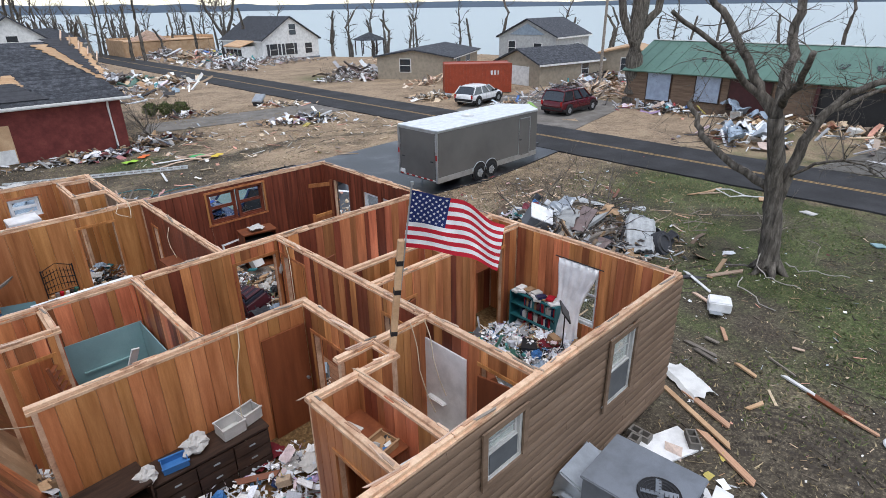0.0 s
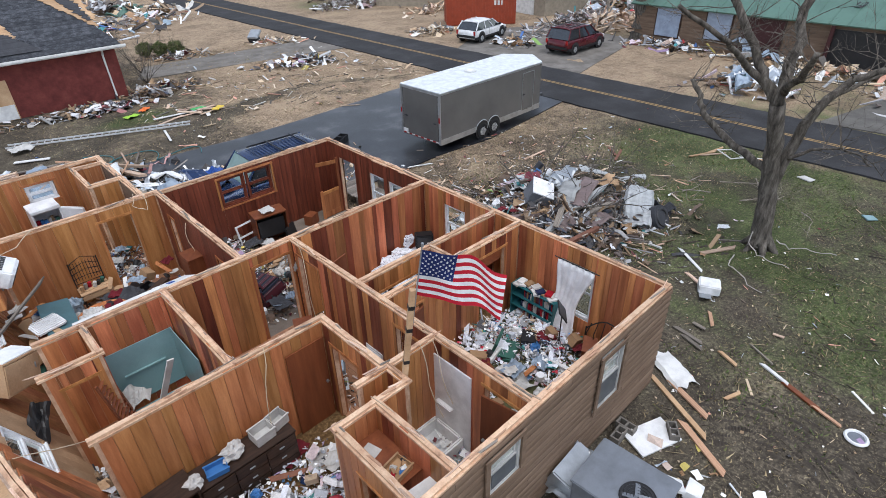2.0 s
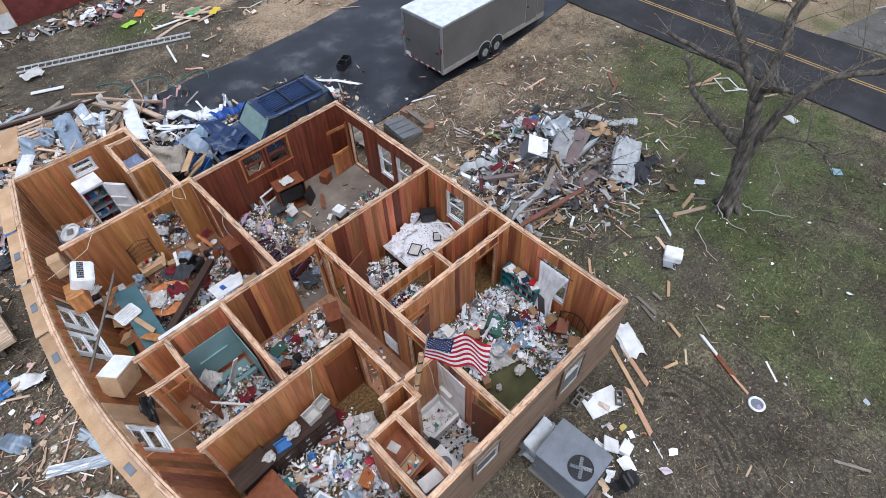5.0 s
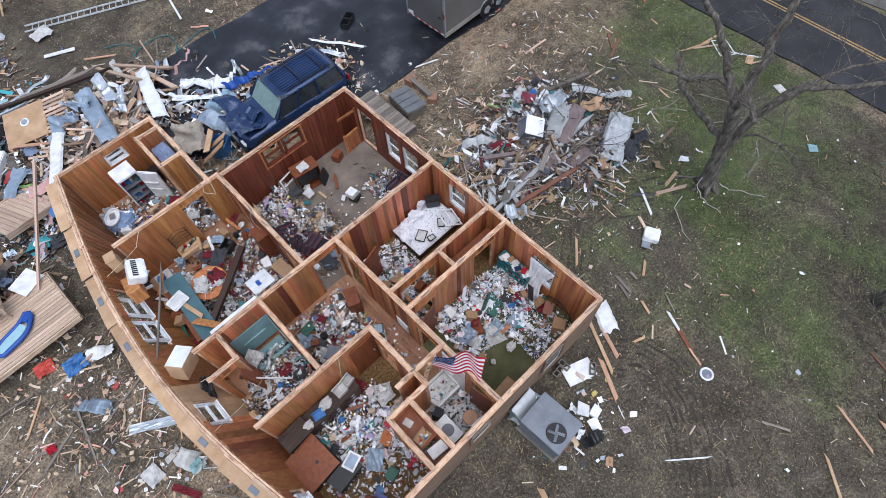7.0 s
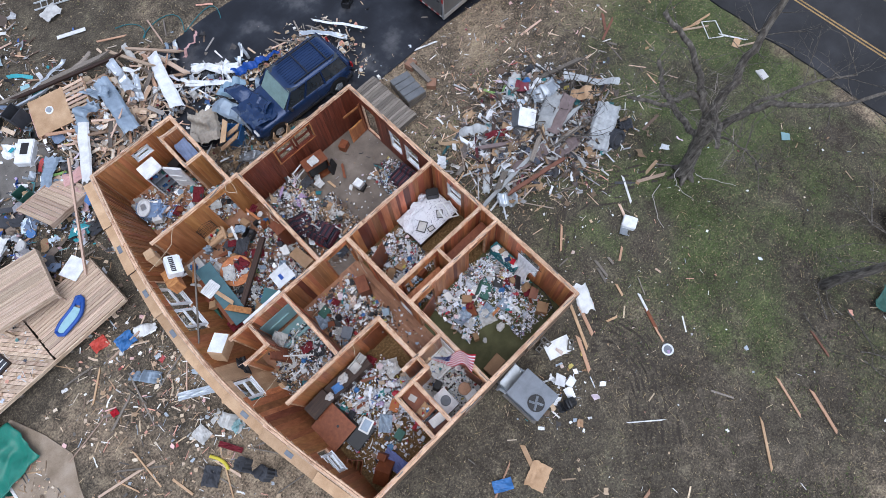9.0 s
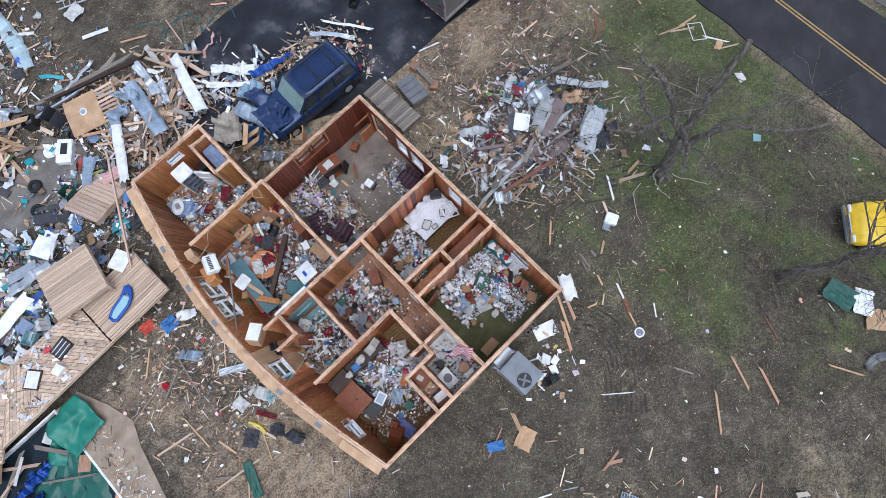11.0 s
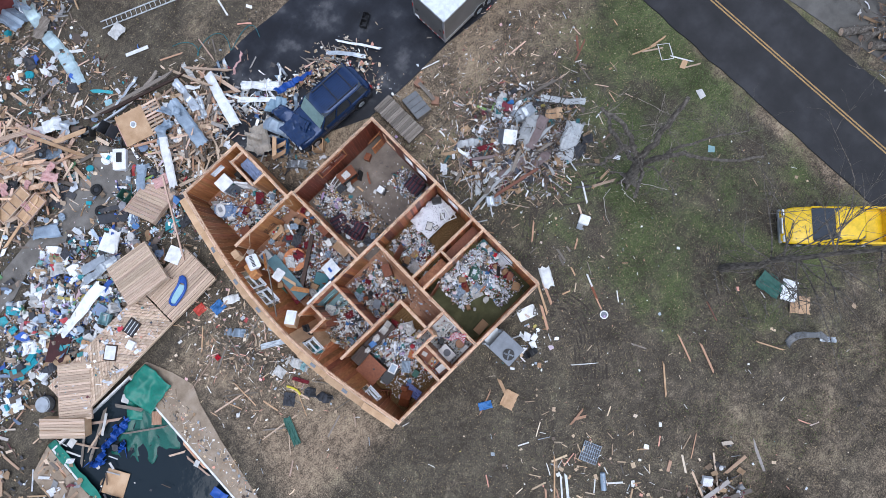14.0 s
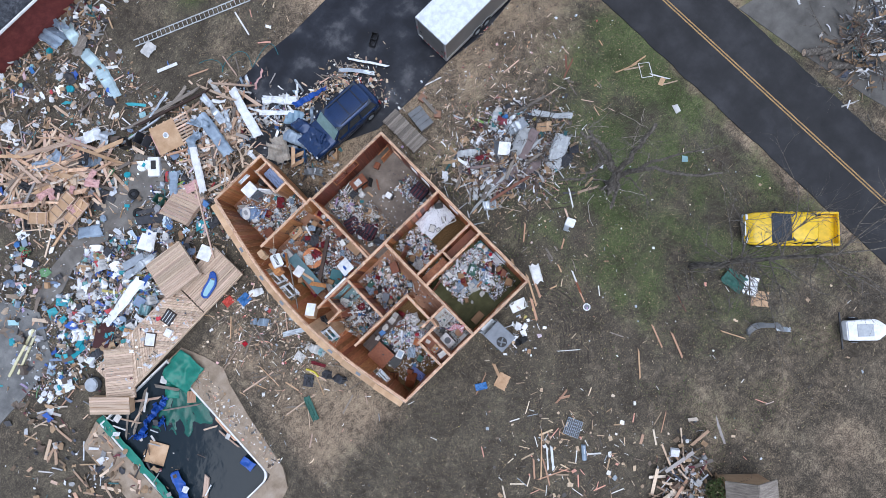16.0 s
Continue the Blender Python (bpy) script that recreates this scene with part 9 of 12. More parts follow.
litter("deck_litter", "papers, rags and plastic scattered over the deck", "litter", PAPERS, 90, on_deck, junk_size(0.04, 0.3), 351, (("rag", 3), ("slab", 3), ("strip", 1)), 10)
litter("deck_litter", "splinters and dirt scattered over the deck", "litter", CHIPS, 300, on_deck, junk_size(0.015, 0.14), 352, (("stick", 5), ("slab", 4)), 6)
litter("deck_litter", "dark scraps scattered over the deck", "litter", DARKJUNK, 120, on_deck, junk_size(0.02, 0.2), 353, (("stick", 4), ("slab", 4), ("rag", 1)), 6)

# pool
pool = thing("swimming_pool", (-12.1, 8.0, 0), 0, "dark rain-filled swimming pool with a white edge", "swimming pool", "", "structure")
E1, E0, Y0, Y1 = 2.62, -2.75, -2.1, 7.2
POOL = [(E0, Y0)] + [(E1 - 0.6 + 0.6 * math.sin(radians(a)), Y0 + 0.6 - 0.6 * math.cos(radians(a))) for a in range(0, 91, 15)] + [(E1, Y1), (E0, Y1)]
part("pool_shell", bm_prism(bmesh.new(), POOL, -0.95, -0.6, "z"), CHARCOAL, pool)
rim = bmesh.new()
inner, outer, n = [], [], len(POOL)
for (x, y) in POOL:
    d = Vector((x - (E0 + E1) / 2, y - (Y0 + Y1) / 2))
    ox = 0.1 * (1 if x > E1 - 0.58 else -1 if x == E0 else 0.4)
    oy = 0.1 * (-1 if y < Y0 + 0.58 else 1 if y == Y1 else 0)
    inner.append([rim.verts.new((x, y, z)) for z in (-0.7, 0.045)])
    outer.append([rim.verts.new((x + ox, y + oy, z)) for z in (-0.7, 0.045)])
for k in range(n):
    q = (k + 1) % n
    rim.faces.new((inner[k][1], inner[q][1], outer[q][1], outer[k][1]))
    rim.faces.new((inner[k][0], inner[q][0], inner[q][1], inner[k][1]))
    rim.faces.new((outer[k][0], outer[q][0], outer[q][1], outer[k][1]))
    rim.faces.new((inner[k][0], inner[q][0], outer[q][0], outer[k][0]))
part("coping", rim, WHITE, pool, "white pool edge")
wp2 = part("pool_water", bm_prism(bmesh.new(), POOL, -0.4, -0.18, "z"), POOLWATER, pool)
for outline in ([(-9.36, 5.9), (-9.36, 15.2), (-8.2, 15.2), (-7.55, 13.8), (-7.15, 12.5), (-7.55, 11.4), (-8.0, 9.2), (-8.5, 5.7), (-9.1, 4.6), (-9.7, 4.4), (-9.7, 5.78)],
                [(-16.6, 4.5), (-9.704, 4.4), (-9.704, 5.78), (-14.97, 5.78), (-14.97, 15.6), (-16.6, 15.0)]):
    tagged(part("pool_surround", bm_prism(bmesh.new(), outline, -0.95, 0.06, "z"), POOLDECK), "tan concrete surround of the pool", "paving", "", "structure")


def cover(name, x0, y0, sx, sy, rz, z, m, label, amp=0.25, seed=0.0, n=24):
    bm = bmesh.new()
    g = {}
    for i in range(n + 1):
        for j in range(n + 1):
            x, y = (i / n - 0.5) * sx, (j / n - 0.5) * sy
            w = amp * (noise.noise(Vector((x * 1.1 + seed, y * 1.1, seed))) + 0.5 * noise.noise(Vector((x * 2.7 + seed, y * 2.7, 5))))
            e = 0.12 * noise.noise(Vector((x * 1.5, y * 1.5, seed + 9)))
            g[i, j] = bm.verts.new((x + e, y - e, w))
    for i in range(n):
        for j in range(n):
            bm.faces.new((g[i, j], g[i + 1, j], g[i + 1, j + 1], g[i, j + 1]))
    thicken(bm, 0.01)
    ob = part(name, bm, m, None, smooth=True)
    ob.matrix_basis = pose(x0, y0, z, 0, 0, rz)
    return tagged(ob, label, "pool cover" if m != TARPBLUE else "tarpaulin")


cover("pool_cover", -9.0, 14.0, 1.9, 1.9, 8, 0.3, GREENSHEET, "crumpled glossy green pool cover on the concrete", 0.3, 2.0)
def sunken_fan():
    """A mesh cover spread like a fan from the pool corner, its pleats just breaking the water."""
    bm, g, n, m = bmesh.new(), {}, 30, 14
    for i in range(n + 1):
        a = radians(196 + 84 * i / n)
        reach = 3.2 + 0.5 * noise.noise(Vector((i * 0.3, 2, 0))) + 0.08 * math.sin(i * 1.3)
        for k in range(m + 1):
            q = 0.15 + (reach - 0.15) * k / m
            z = 0.0 + 0.03 * math.sin(i * 0.9) * (k / m) - 0.07 * (k / m) ** 2 + 0.1 * noise.noise(Vector((i * 0.22, k * 0.3, 3))) + 0.03 * noise.noise(Vector((i * 0.9, k * 0.9, 7)))
            g[i, k] = bm.verts.new((q * math.cos(a), q * math.sin(a), z))
    for i in range(n):
        for k in range(m):
            bm.faces.new((g[i, k], g[i + 1, k], g[i + 1, k + 1], g[i, k + 1]))
    thicken(bm, 0.008)
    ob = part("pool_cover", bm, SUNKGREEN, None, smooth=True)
    ob.matrix_basis = pose(-9.75, 13.9, -0.13)
    tagged(ob, "dark green mesh pool cover fanned out in the water", "pool cover")


sunken_fan()
cover("pool_cover", -10.2, 13.9, 1.5, 0.9, 40, -0.1, GREENSHEET, "torn green pool cover hanging into the water", 0.3, 5.0)
cover("pool_cover", -14.72, 11.0, 0.5, 9.2, 0, 0.06, GREENSHEET, "strip of green pool cover along the edge", 0.1, 6.0)
for k, (p, q, wd) in enumerate((((-10.9, 13.7), (-12.0, 13.5), 0.45), ((-11.7, 13.75), (-12.7, 13.4), 0.36), ((-12.5, 13.55), (-13.9, 13.05), 0.42), ((-13.2, 12.8), (-13.9, 13.3), 0.25), ((-11.9, 12.9), (-12.4, 12.8), 0.3))):
    bent_sheet("blue_tarpaulin", (*p, 0.0), (*q, -0.02), wd, TARPBLUE, "shredded bright blue tarpaulin in the pool corner", "tarpaulin", 0.12, 5, 0, 0.22, 35, 300 + k, "tarpaulin shreds", 26, 0.12)
for k, (p, q, m, wd) in enumerate((((-11.6, 14.9), (-13.9, 13.4), OLDWOOD, 0.16), ((-11.9, 14.3), (-13.6, 13.9), LUMBER, 0.1), ((-11.5, 13.15), (-9.7, 11.9), OLDWOOD, 0.09), ((-10.5, 10.6), (-9.75, 10.2), LUMBER, 0.1), ((-9.6, 10.6), (-9.6, 8.8), CEDAR, 0.13), ((-9.9, 9.9), (-9.7, 8.4), LUMBER, 0.09), ((-12.6, 14.9), (-11.2, 13.9), LUMBER, 0.14), ((-10.9, 14.6), (-10.0, 13.4), OLDWOOD, 0.18), ((-13.2, 14.7), (-14.4, 13.6), OLDWOOD, 0.12), ((-14.0, 14.9), (-13.1, 13.6), LUMBER, 0.1))):
    a = math.degrees(math.atan2(q[1] - p[1], q[0] - p[0]))
    put("pool_board", m, ((p[0] + q[0]) / 2, (p[1] + q[1]) / 2, -0.1 + 0.05 * (k % 4)), (math.dist(p, q), wd, 0.04), (0, 2 * (k % 3) - 2, a), None, "split", "splintered board fallen into the pool", "board", "boards in the pool")
put("red_board", CEDAR, (-9.8, 12.6, -0.1), (0.7, 0.5, 0.05), (8, 4, 50), None, "box", "red-brown cabinet board at the pool's edge", "board")
for k, (x, y, s, rz) in enumerate(((-10.3, 14.5, (0.45, 0.4), 30), (-12.0, 14.3, (1.2, 0.14), 35), (-14.2, 14.3, (0.9, 0.1), -60), (-13.9, 14.8, (0.5, 0.36), 10), (-9.7, 9.3, (0.35, 0.25), 20), (-13.1, 12.4, (0.4, 0.12), 80))):
    put("white_scrap", OFFWHITE, (x, y, 0.06), (s[0], s[1], 0.03), (6, -5, rz), None, "sheet2", "white siding scrap in the pool corner", "siding", "siding scraps in the pool")
tb = thing("grey_tub", (-13.55, 17.3, 0.06), 30, "grey plastic tub lying beside the deck", "tub")
part("shell", rounded(cyl(0.42, 0.4, (0, 0, 0.2), 24), 0.1, 2), GREYMETAL, tb)
part("rim", cyl(0.45, 0.05, (0, 0, 0.03), 24), CHARCOAL, tb)
cover("blue_tarpaulin", -13.9, 8.9, 0.6, 2.4, -20, 0.05, TARPBLUE, "shredded blue tarpaulin in the pool", 0.3, 11.0)
cover("blue_tarpaulin", -9.9, 7.3, 0.5, 0.9, 15, 0.02, TARPBLUE, "blue rag at the pool's edge", 0.2, 14.0)
put("plywood_sheet", TANPLY, (-13.6, 11.6, -0.1), (1.3, 1.2, 0.03), (3, -2, 30), None, "box", "tan plywood sheet floating in the pool", "plywood")
put("floating_post", LUMBER, (-12.9, 7.9, -0.15), (1.7, 0.3, 0.2), (0, 2, 42), None, "split", "orange splintered post floating in the pool", "post")

# front porch and cellar lid
BEIGEVINYL = plain("beige_vinyl_siding", (0.42, 0.37, 0.31), 0.6, grain=0.3)
GREYSTEEL = plain("dull_grey_steel", (0.17, 0.175, 0.18), 0.45, 0.3, grain=0.35)
porch = thing("porch_steps", (10.75, 15.15, 0), 0, "weathered grey-brown porch deck outside the front door", "porch")
boards_over(porch, -0.55, 0.6, -1.4, 1.4, 0.36, 0.14, "x", OLDWOOD, 3)
for y in (-1.3, 0, 1.3):
    part("support", box((1.1, 0.1, 0.34), (0, y, 0.17)), OLDWOOD, porch)
clr = thing("cellar_lid", (12.0, 15.0, 0.0), -6, "grey corrugated metal cover beside the porch", "metal cover")
part("box_body", box((0.95, 1.4, 0.42), (0, 0, 0.21), 0.02), OLDWOOD, clr)
for k in range(4):
    part("rib_panel", box((0.95, 0.33, 0.05), (0, -0.52 + k * 0.35, 0.45), 0.015, (0, 6, 0)), GREYSTEEL, clr)
for k, (x, y) in enumerate(((13.0, 15.9), (12.95, 14.5))):
    put("brick_block", plain("terracotta_block_%d" % k, (0.27, 0.145, 0.095), 0.85, grain=0.35), (x, y, 0.16), (0.42, 0.4, 0.3), (0, 0, 10 + 30 * k), None, "box", "brown clay planter block by the porch", "block")
put("grey_post", OLDWOOD, (12.95, 15.2, 0.3), (1.3, 0.2, 0.12), (0, 0, 86), None, "box", "grey weathered post by the porch", "post")


def air_conditioner():
    ob = thing("air_conditioner", (6.15, 2.3, 0.0), 3, "grey packaged air conditioner with a round fan grille", "air conditioner")
    part("pad", box((1.24, 1.5, 0.1), (0, 0, 0.03)), CONCRETE, ob)
    part("cabinet", box((1.1, 1.35, 1.05), (0, 0, 0.6), 0.02), ACGREY, ob)
    part("top", box((1.16, 1.41, 0.05), (0, 0, 1.14), 0.015), ACGREY, ob)
    part("fan_well", cyl(0.3, 0.02, (-0.15, -0.28, 1.172), 24), BLACK, ob)
    for k in range(5):
        q = 0.07 + k * 0.055
        part("guard_ring", bm_tube(bmesh.new(), [(-0.15 + q * math.cos(a * 0.2618), -0.28 + q * math.sin(a * 0.2618), 1.19) for a in range(25)], [0.006] * 25, 4), STEELDARK, ob)
    for k in range(4):
        a = math.pi / 2 * k + 0.4
        part("fan_blade", box((0.24, 0.11, 0.012), (-0.15 + 0.13 * math.cos(a), -0.28 + 0.13 * math.sin(a), 1.183), 0, (14, 0, math.degrees(a))), ACGREY, ob)
    part("duct", box((0.9, 0.55, 0.5), (0, 0.92, 0.55), 0.03, (18, 0, 0)), GREYMETAL, ob, "bent sheet-metal duct hood")
    for k in range(9):
        part("louver", box((0.9, 0.03, 0.03), (0, -0.685, 0.25 + k * 0.09), 0, (30, 0, 0)), STEELDARK, ob)


air_conditioner()
for x, y, z, s3, rz, ry in ((7.35, 1.9, 0.28, (0.45, 0.36, 0.06), 30, 24), (7.6, 1.6, 0.12, (0.36, 0.28, 0.18), 10, 8), (7.3, 1.35, 0.1, (0.3, 0.42, 0.04), -20, -12)):
    put("white_appliance", WHITEMETAL, (x, y, z), s3, (6, ry, rz), None, "split", "broken white appliance panel beside the air conditioner", "appliance", "broken white appliances")
bent_sheet("black_plastic_sheet", (6.6, 1.25, 0.12), (7.2, 1.05, 0.2), 0.4, BLACK, "crumpled black plastic beside the air conditioner", "plastic sheet", 0.1, 3, 0, 0.1, 25, 161, "", 14)
bent_sheet("bent_flashing", (5.5, 3.1, 0.5), (6.6, 3.3, 0.7), 0.5, GREYMETAL, "bent metal flashing against the wall", "flashing", 0.1, 2, 0, 0.1, 25, 162, "", 14)
blk = thing("concrete_block", (8.62, 2.5, 0.0), 38, "grey hollow concrete block", "concrete block")
bb2 = bmesh.new()
for x in (-0.18, 0, 0.18):
    bm_box(bb2, (x, 0, 0.1), (0.035, 0.19, 0.19))
for y in (-0.08, 0.08):
    bm_box(bb2, (0, y, 0.1), (0.325, 0.03, 0.19))
part("block", bb2, CONCRETE, blk)
for k in range(2):
    copy_thing(blk, pose(7.75 + 0.3 * k, 3.22, 0.02, 0, 0, 90 if k % 2 else 4))
put("plastic_table_leaf", WHITEMETAL, (8.25, 2.75, 0.06), (1.0, 0.62, 0.04), (2, 1, -20), None, "box", "white plastic table top on the grass", "table top")
bent_sheet("white_foam_sheet", (10.62, 3.85, 0.1), (10.05, 2.85, 0.12), 0.62, WHITE, "torn white foam sheet near the house corner", "foam sheet", 0.015, 1, 0, 0.16, 4, 160)
wb = thing("white_box", (13.95, 4.1, 0.0), 25, "battered white appliance box on the lawn", "appliance")
part("case", box((0.5, 0.55, 0.28), (0, 0, 0.15), 0.03), WHITEMETAL, wb)
part("flap", box((0.35, 0.3, 0.02), (-0.4, 0.1, 0.08), 0, (0, 15, 0)), GREYMETAL, wb)
rg2 = thing("white_ring", (11.07, -0.14, 0.0), 0, "round white plastic lid with a grey centre", "lid")
part("rim", bm_tube(bmesh.new(), [(0.19 * math.cos(a * 0.3142), 0.19 * math.sin(a * 0.3142), 0.06) for a in range(21)], [0.035] * 21, 6), WHITEMETAL, rg2)
part("centre", cyl(0.17, 0.03, (0, 0, 0.04), 18), ACGREY, rg2)
gr = thing("wire_crate", (5.5, -4.5, 0.05), 25, "dark blue wire pet crate panel on the grass", "crate")
for k in range(9):
    part("wire", box((1.0, 0.02, 0.02), (0, -0.44 + k * 0.11, 0.05)), BLUEMETAL, gr)
for k in range(6):
    part("wire", box((0.02, 0.9, 0.02), (-0.48 + k * 0.19, 0, 0.07)), BLUEMETAL, gr)
part("tray", box((1.0, 0.9, 0.02), (0, 0, 0.01)), STEELDARK, gr)
cr2 = thing("milk_crate", (13.45, 20.75, 0.035), 30, "black plastic crates on the driveway", "crate")
for dx in (-0.22, 0.22):
    for y in (-0.18, 0.18):
        part("side", box((0.4, 0.02, 0.3), (dx, y, 0.16)), BLACK, cr2)
    for x in (-0.2, 0.2):
        part("end", box((0.02, 0.36, 0.3), (dx + x, 0, 0.16)), BLACK, cr2)
LADDERMETAL = plain("bright_aluminium", (0.6, 0.62, 0.63), 0.4)
lad = thing("ladder", (6.15, 30.05, 0.08), -22.8, "long aluminium extension ladder lying on the straw", "ladder")
for y in (-0.22, 0.22):
    part("rail", box((7.9, 0.03, 0.07), (0, y, 0.035)), LADDERMETAL, lad)
for k in range(25):
    part("rung", cyl(0.018, 0.44, (-3.6 + k * 0.3, 0, 0.06), 6, axis="y"), LADDERMETAL, lad)
hose = [(4.6 + 0.5 * math.sin(k * 0.55) + 0.14 * k, 27.2 + 0.45 * math.cos(k * 0.5) - 0.09 * k, 0.05) for k in range(30)]
hb2 = bmesh.new()
bm_tube(hb2, hose, [0.022] * 30, 6)
tagged(part("garden_hose", hb2, DEEPTEAL), "coiled dark green garden hose", "hose")
yh = bmesh.new()
bm_tube(yh, [(-3.55 + 0.25 * math.sin(k * 0.3), 8.9 - 0.12 * k, 0.08) for k in range(8)], [0.06] * 8, 7)
tagged(part("yellow_pipe", yh, plain("yellow_plastic", (0.65, 0.55, 0.06), 0.5)), "short bent yellow drain pipe", "pipe")


# ---- wreckage ----
def scatter_boards(n, where, seed, label, group, mats=(LUMBER, LUMBER, OLDWOOD), lengths=(0.5, 2.4), tilt=8, name="board", widths=(0.05, 0.19)):
    r = random.Random(seed)
    for _ in range(n):
        x, y, z = where(r)
        L = lengths[0] + (lengths[1] - lengths[0]) * r.random() ** 1.5
        put(name, r.choice(mats), (x, y, z + 0.03), (L, r.uniform(*widths), r.uniform(0.02, 0.05)), (r.gauss(0, tilt), r.gauss(0, tilt), r.uniform(0, 180)), None, "split" if r.random() < 0.5 else "box", label, "board", group)


def stuff_boards(n, where, seed, label, material=SPLINTERS, lengths=(0.5, 2.4), tilt=10):
    def size(r, kind):
        return lengths[0] + (lengths[1] - lengths[0]) * r.random() ** 1.5, r.uniform(0.05, 0.2), r.uniform(0.02, 0.05)
    litter("lumber_scatter", label, "lumber", material, n, where, size, seed, (("stick", 1),), tilt)


def mound(cx, cy, sx, sy, h, rz=0, base=True):
    """Random places in a heap."""
    c, s = math.cos(radians(rz)), math.sin(radians(rz))

    def f(r):
        u, v = max(-2.1, min(2.1, r.gauss(0, 0.75))), max(-2.1, min(2.1, r.gauss(0, 0.75)))
        x, y = cx + c * u * sx - s * v * sy, cy + s * u * sx + c * v * sy
        top = h * math.exp(-(u * u + v * v) * 0.9)
        return x, y, gz(x, y) + top * (0.45 + 0.55 * r.random())
    return f


def heap_core(name, cx, cy, sx, sy, h, rz, label, m=DARKJUNK, n=900, seed=1, hi=0.5, kinds=(("stick", 4), ("slab", 3), ("blob", 2), ("box", 2)), category="rubble"):
    litter(name, label, category, m, n, mound(cx, cy, sx, sy, h, rz), junk_size(0.08, hi), seed, kinds, 32)


litter("lawn_litter", "broken white and black bits round the air conditioner", "litter", JUNK, 110, mound(7.0, 1.6, 0.9, 0.7, 0.1, 0), junk_size(0.04, 0.3), 163, (("rag", 3), ("slab", 3), ("stick", 2)), 18)

# rubbish heap east of the house
DRIVESCRAP = palette("bark_wood_and_pink_scraps", [(3, 0.4, 0.27, 0.18), (3, 0.2, 0.14, 0.1), (2, 0.55, 0.42, 0.31), (2, 0.1, 0.075, 0.06), (1, 0.6, 0.38, 0.36), (1, 0.68, 0.67, 0.66), (0.5, 0.35, 0.06, 0.06), (1.5, 0.45, 0.25, 0.15), (0.6, 0.42, 0.46, 0.5)])
GREYSTUFF = palette("grey_mauve_rubble", [(2, 0.34, 0.33, 0.34), (3, 0.52, 0.54, 0.56), (3, 0.2, 0.17, 0.16), (3, 0.12, 0.1, 0.09), (1.5, 0.62, 0.63, 0.64), (2, 0.24, 0.17, 0.17), (2, 0.34, 0.27, 0.22), (1, 0.5, 0.5, 0.5), (3, 0.1, 0.08, 0.075), (1.5, 0.4, 0.4, 0.42)])
heap_core("rubble_heap", 14.4, 9.7, 2.2, 1.6, 0.7, -20, "grey splintered wood and siding in the rubbish heap", GREYSTUFF, 800, 52, 0.4, (("stick", 2), ("slab", 2), ("strip", 4), ("rag", 4)))
heap_core("rubble_heap", 15.5, 10.9, 1.2, 1.0, 0.75, -35, "white bags, wrappers and scraps in the rubbish heap", JUNK, 420, 53, 0.4, (("rag", 4), ("strip", 2), ("slab", 2), ("blob", 2)))
heap_core("rubble_heap", 14.2, 9.4, 2.6, 2.0, 0.3, -20, "chips and twigs round the rubbish heap", CHIPS, 700, 51, 0.2, (("stick", 6), ("slab", 2), ("strip", 1)))
litter("rubble_heap", "grey sticks and laths in the rubbish heap", "rubble", GREYSTUFF, 260, mound(14.3, 9.5, 2.5, 1.7, 0.7, -20), lambda r, kind: (r.uniform(0.3, 1.8), r.uniform(0.02, 0.07), r.uniform(0.015, 0.04)), 55, (("stick", 1),), 18)
litter("rubble_heap", "dark splintered sticks and rags packed in the rubbish heap", "rubble", DARKJUNK, 1500, mound(14.3, 9.5, 2.3, 1.7, 0.75, -20), junk_size(0.05, 0.5), 56, (("stick", 5), ("rag", 3), ("strip", 3), ("slab", 2)), 28)
litter("rubble_heap", "broken twigs and laths round the rubbish heap", "rubble", SPLINTERS, 420, mound(14.6, 10.0, 3.2, 2.4, 0.25, -20), lambda r, kind: (r.uniform(0.15, 0.9), r.uniform(0.012, 0.05), r.uniform(0.01, 0.03)), 57, (("stick", 1),), 12)
litter("lawn_litter", "splinters, bark and pink scraps on the trampled ground by the drive", "litter", DRIVESCRAP, 900, lambda r: (r.gauss(16.5, 3.2), min(16.3, r.gauss(13.6, 1.7)), 0.04), junk_size(0.02, 0.17), 58, (("stick", 6), ("slab", 3), ("rag", 1), ("strip", 1)), 12)
scatter_boards(8, mound(14.0, 9.3, 2.2, 1.4, 0.7, -20), 54, "grey weathered board in the rubbish heap", "boards in the rubbish heap", (OLDWOOD, OLDWOOD, OLDWOOD, DARKWOOD), (1.0, 2.8), 12, widths=(0.1, 0.26))
RUSTWOOD = plain("red_brown_stained_wood", (0.2, 0.085, 0.055), 0.75, grain=0.35)
DULLVINYL = plain("soiled_pale_vinyl", (0.46, 0.48, 0.49), 0.55, grain=0.4, scale=5.0)
MAUVE = plain("faded_mauve_siding", (0.2, 0.15, 0.145), 0.7, grain=0.25, vary=0.1)
GREYPAINT = plain("faded_grey_paint", (0.34, 0.35, 0.35), 0.75, grain=0.3)
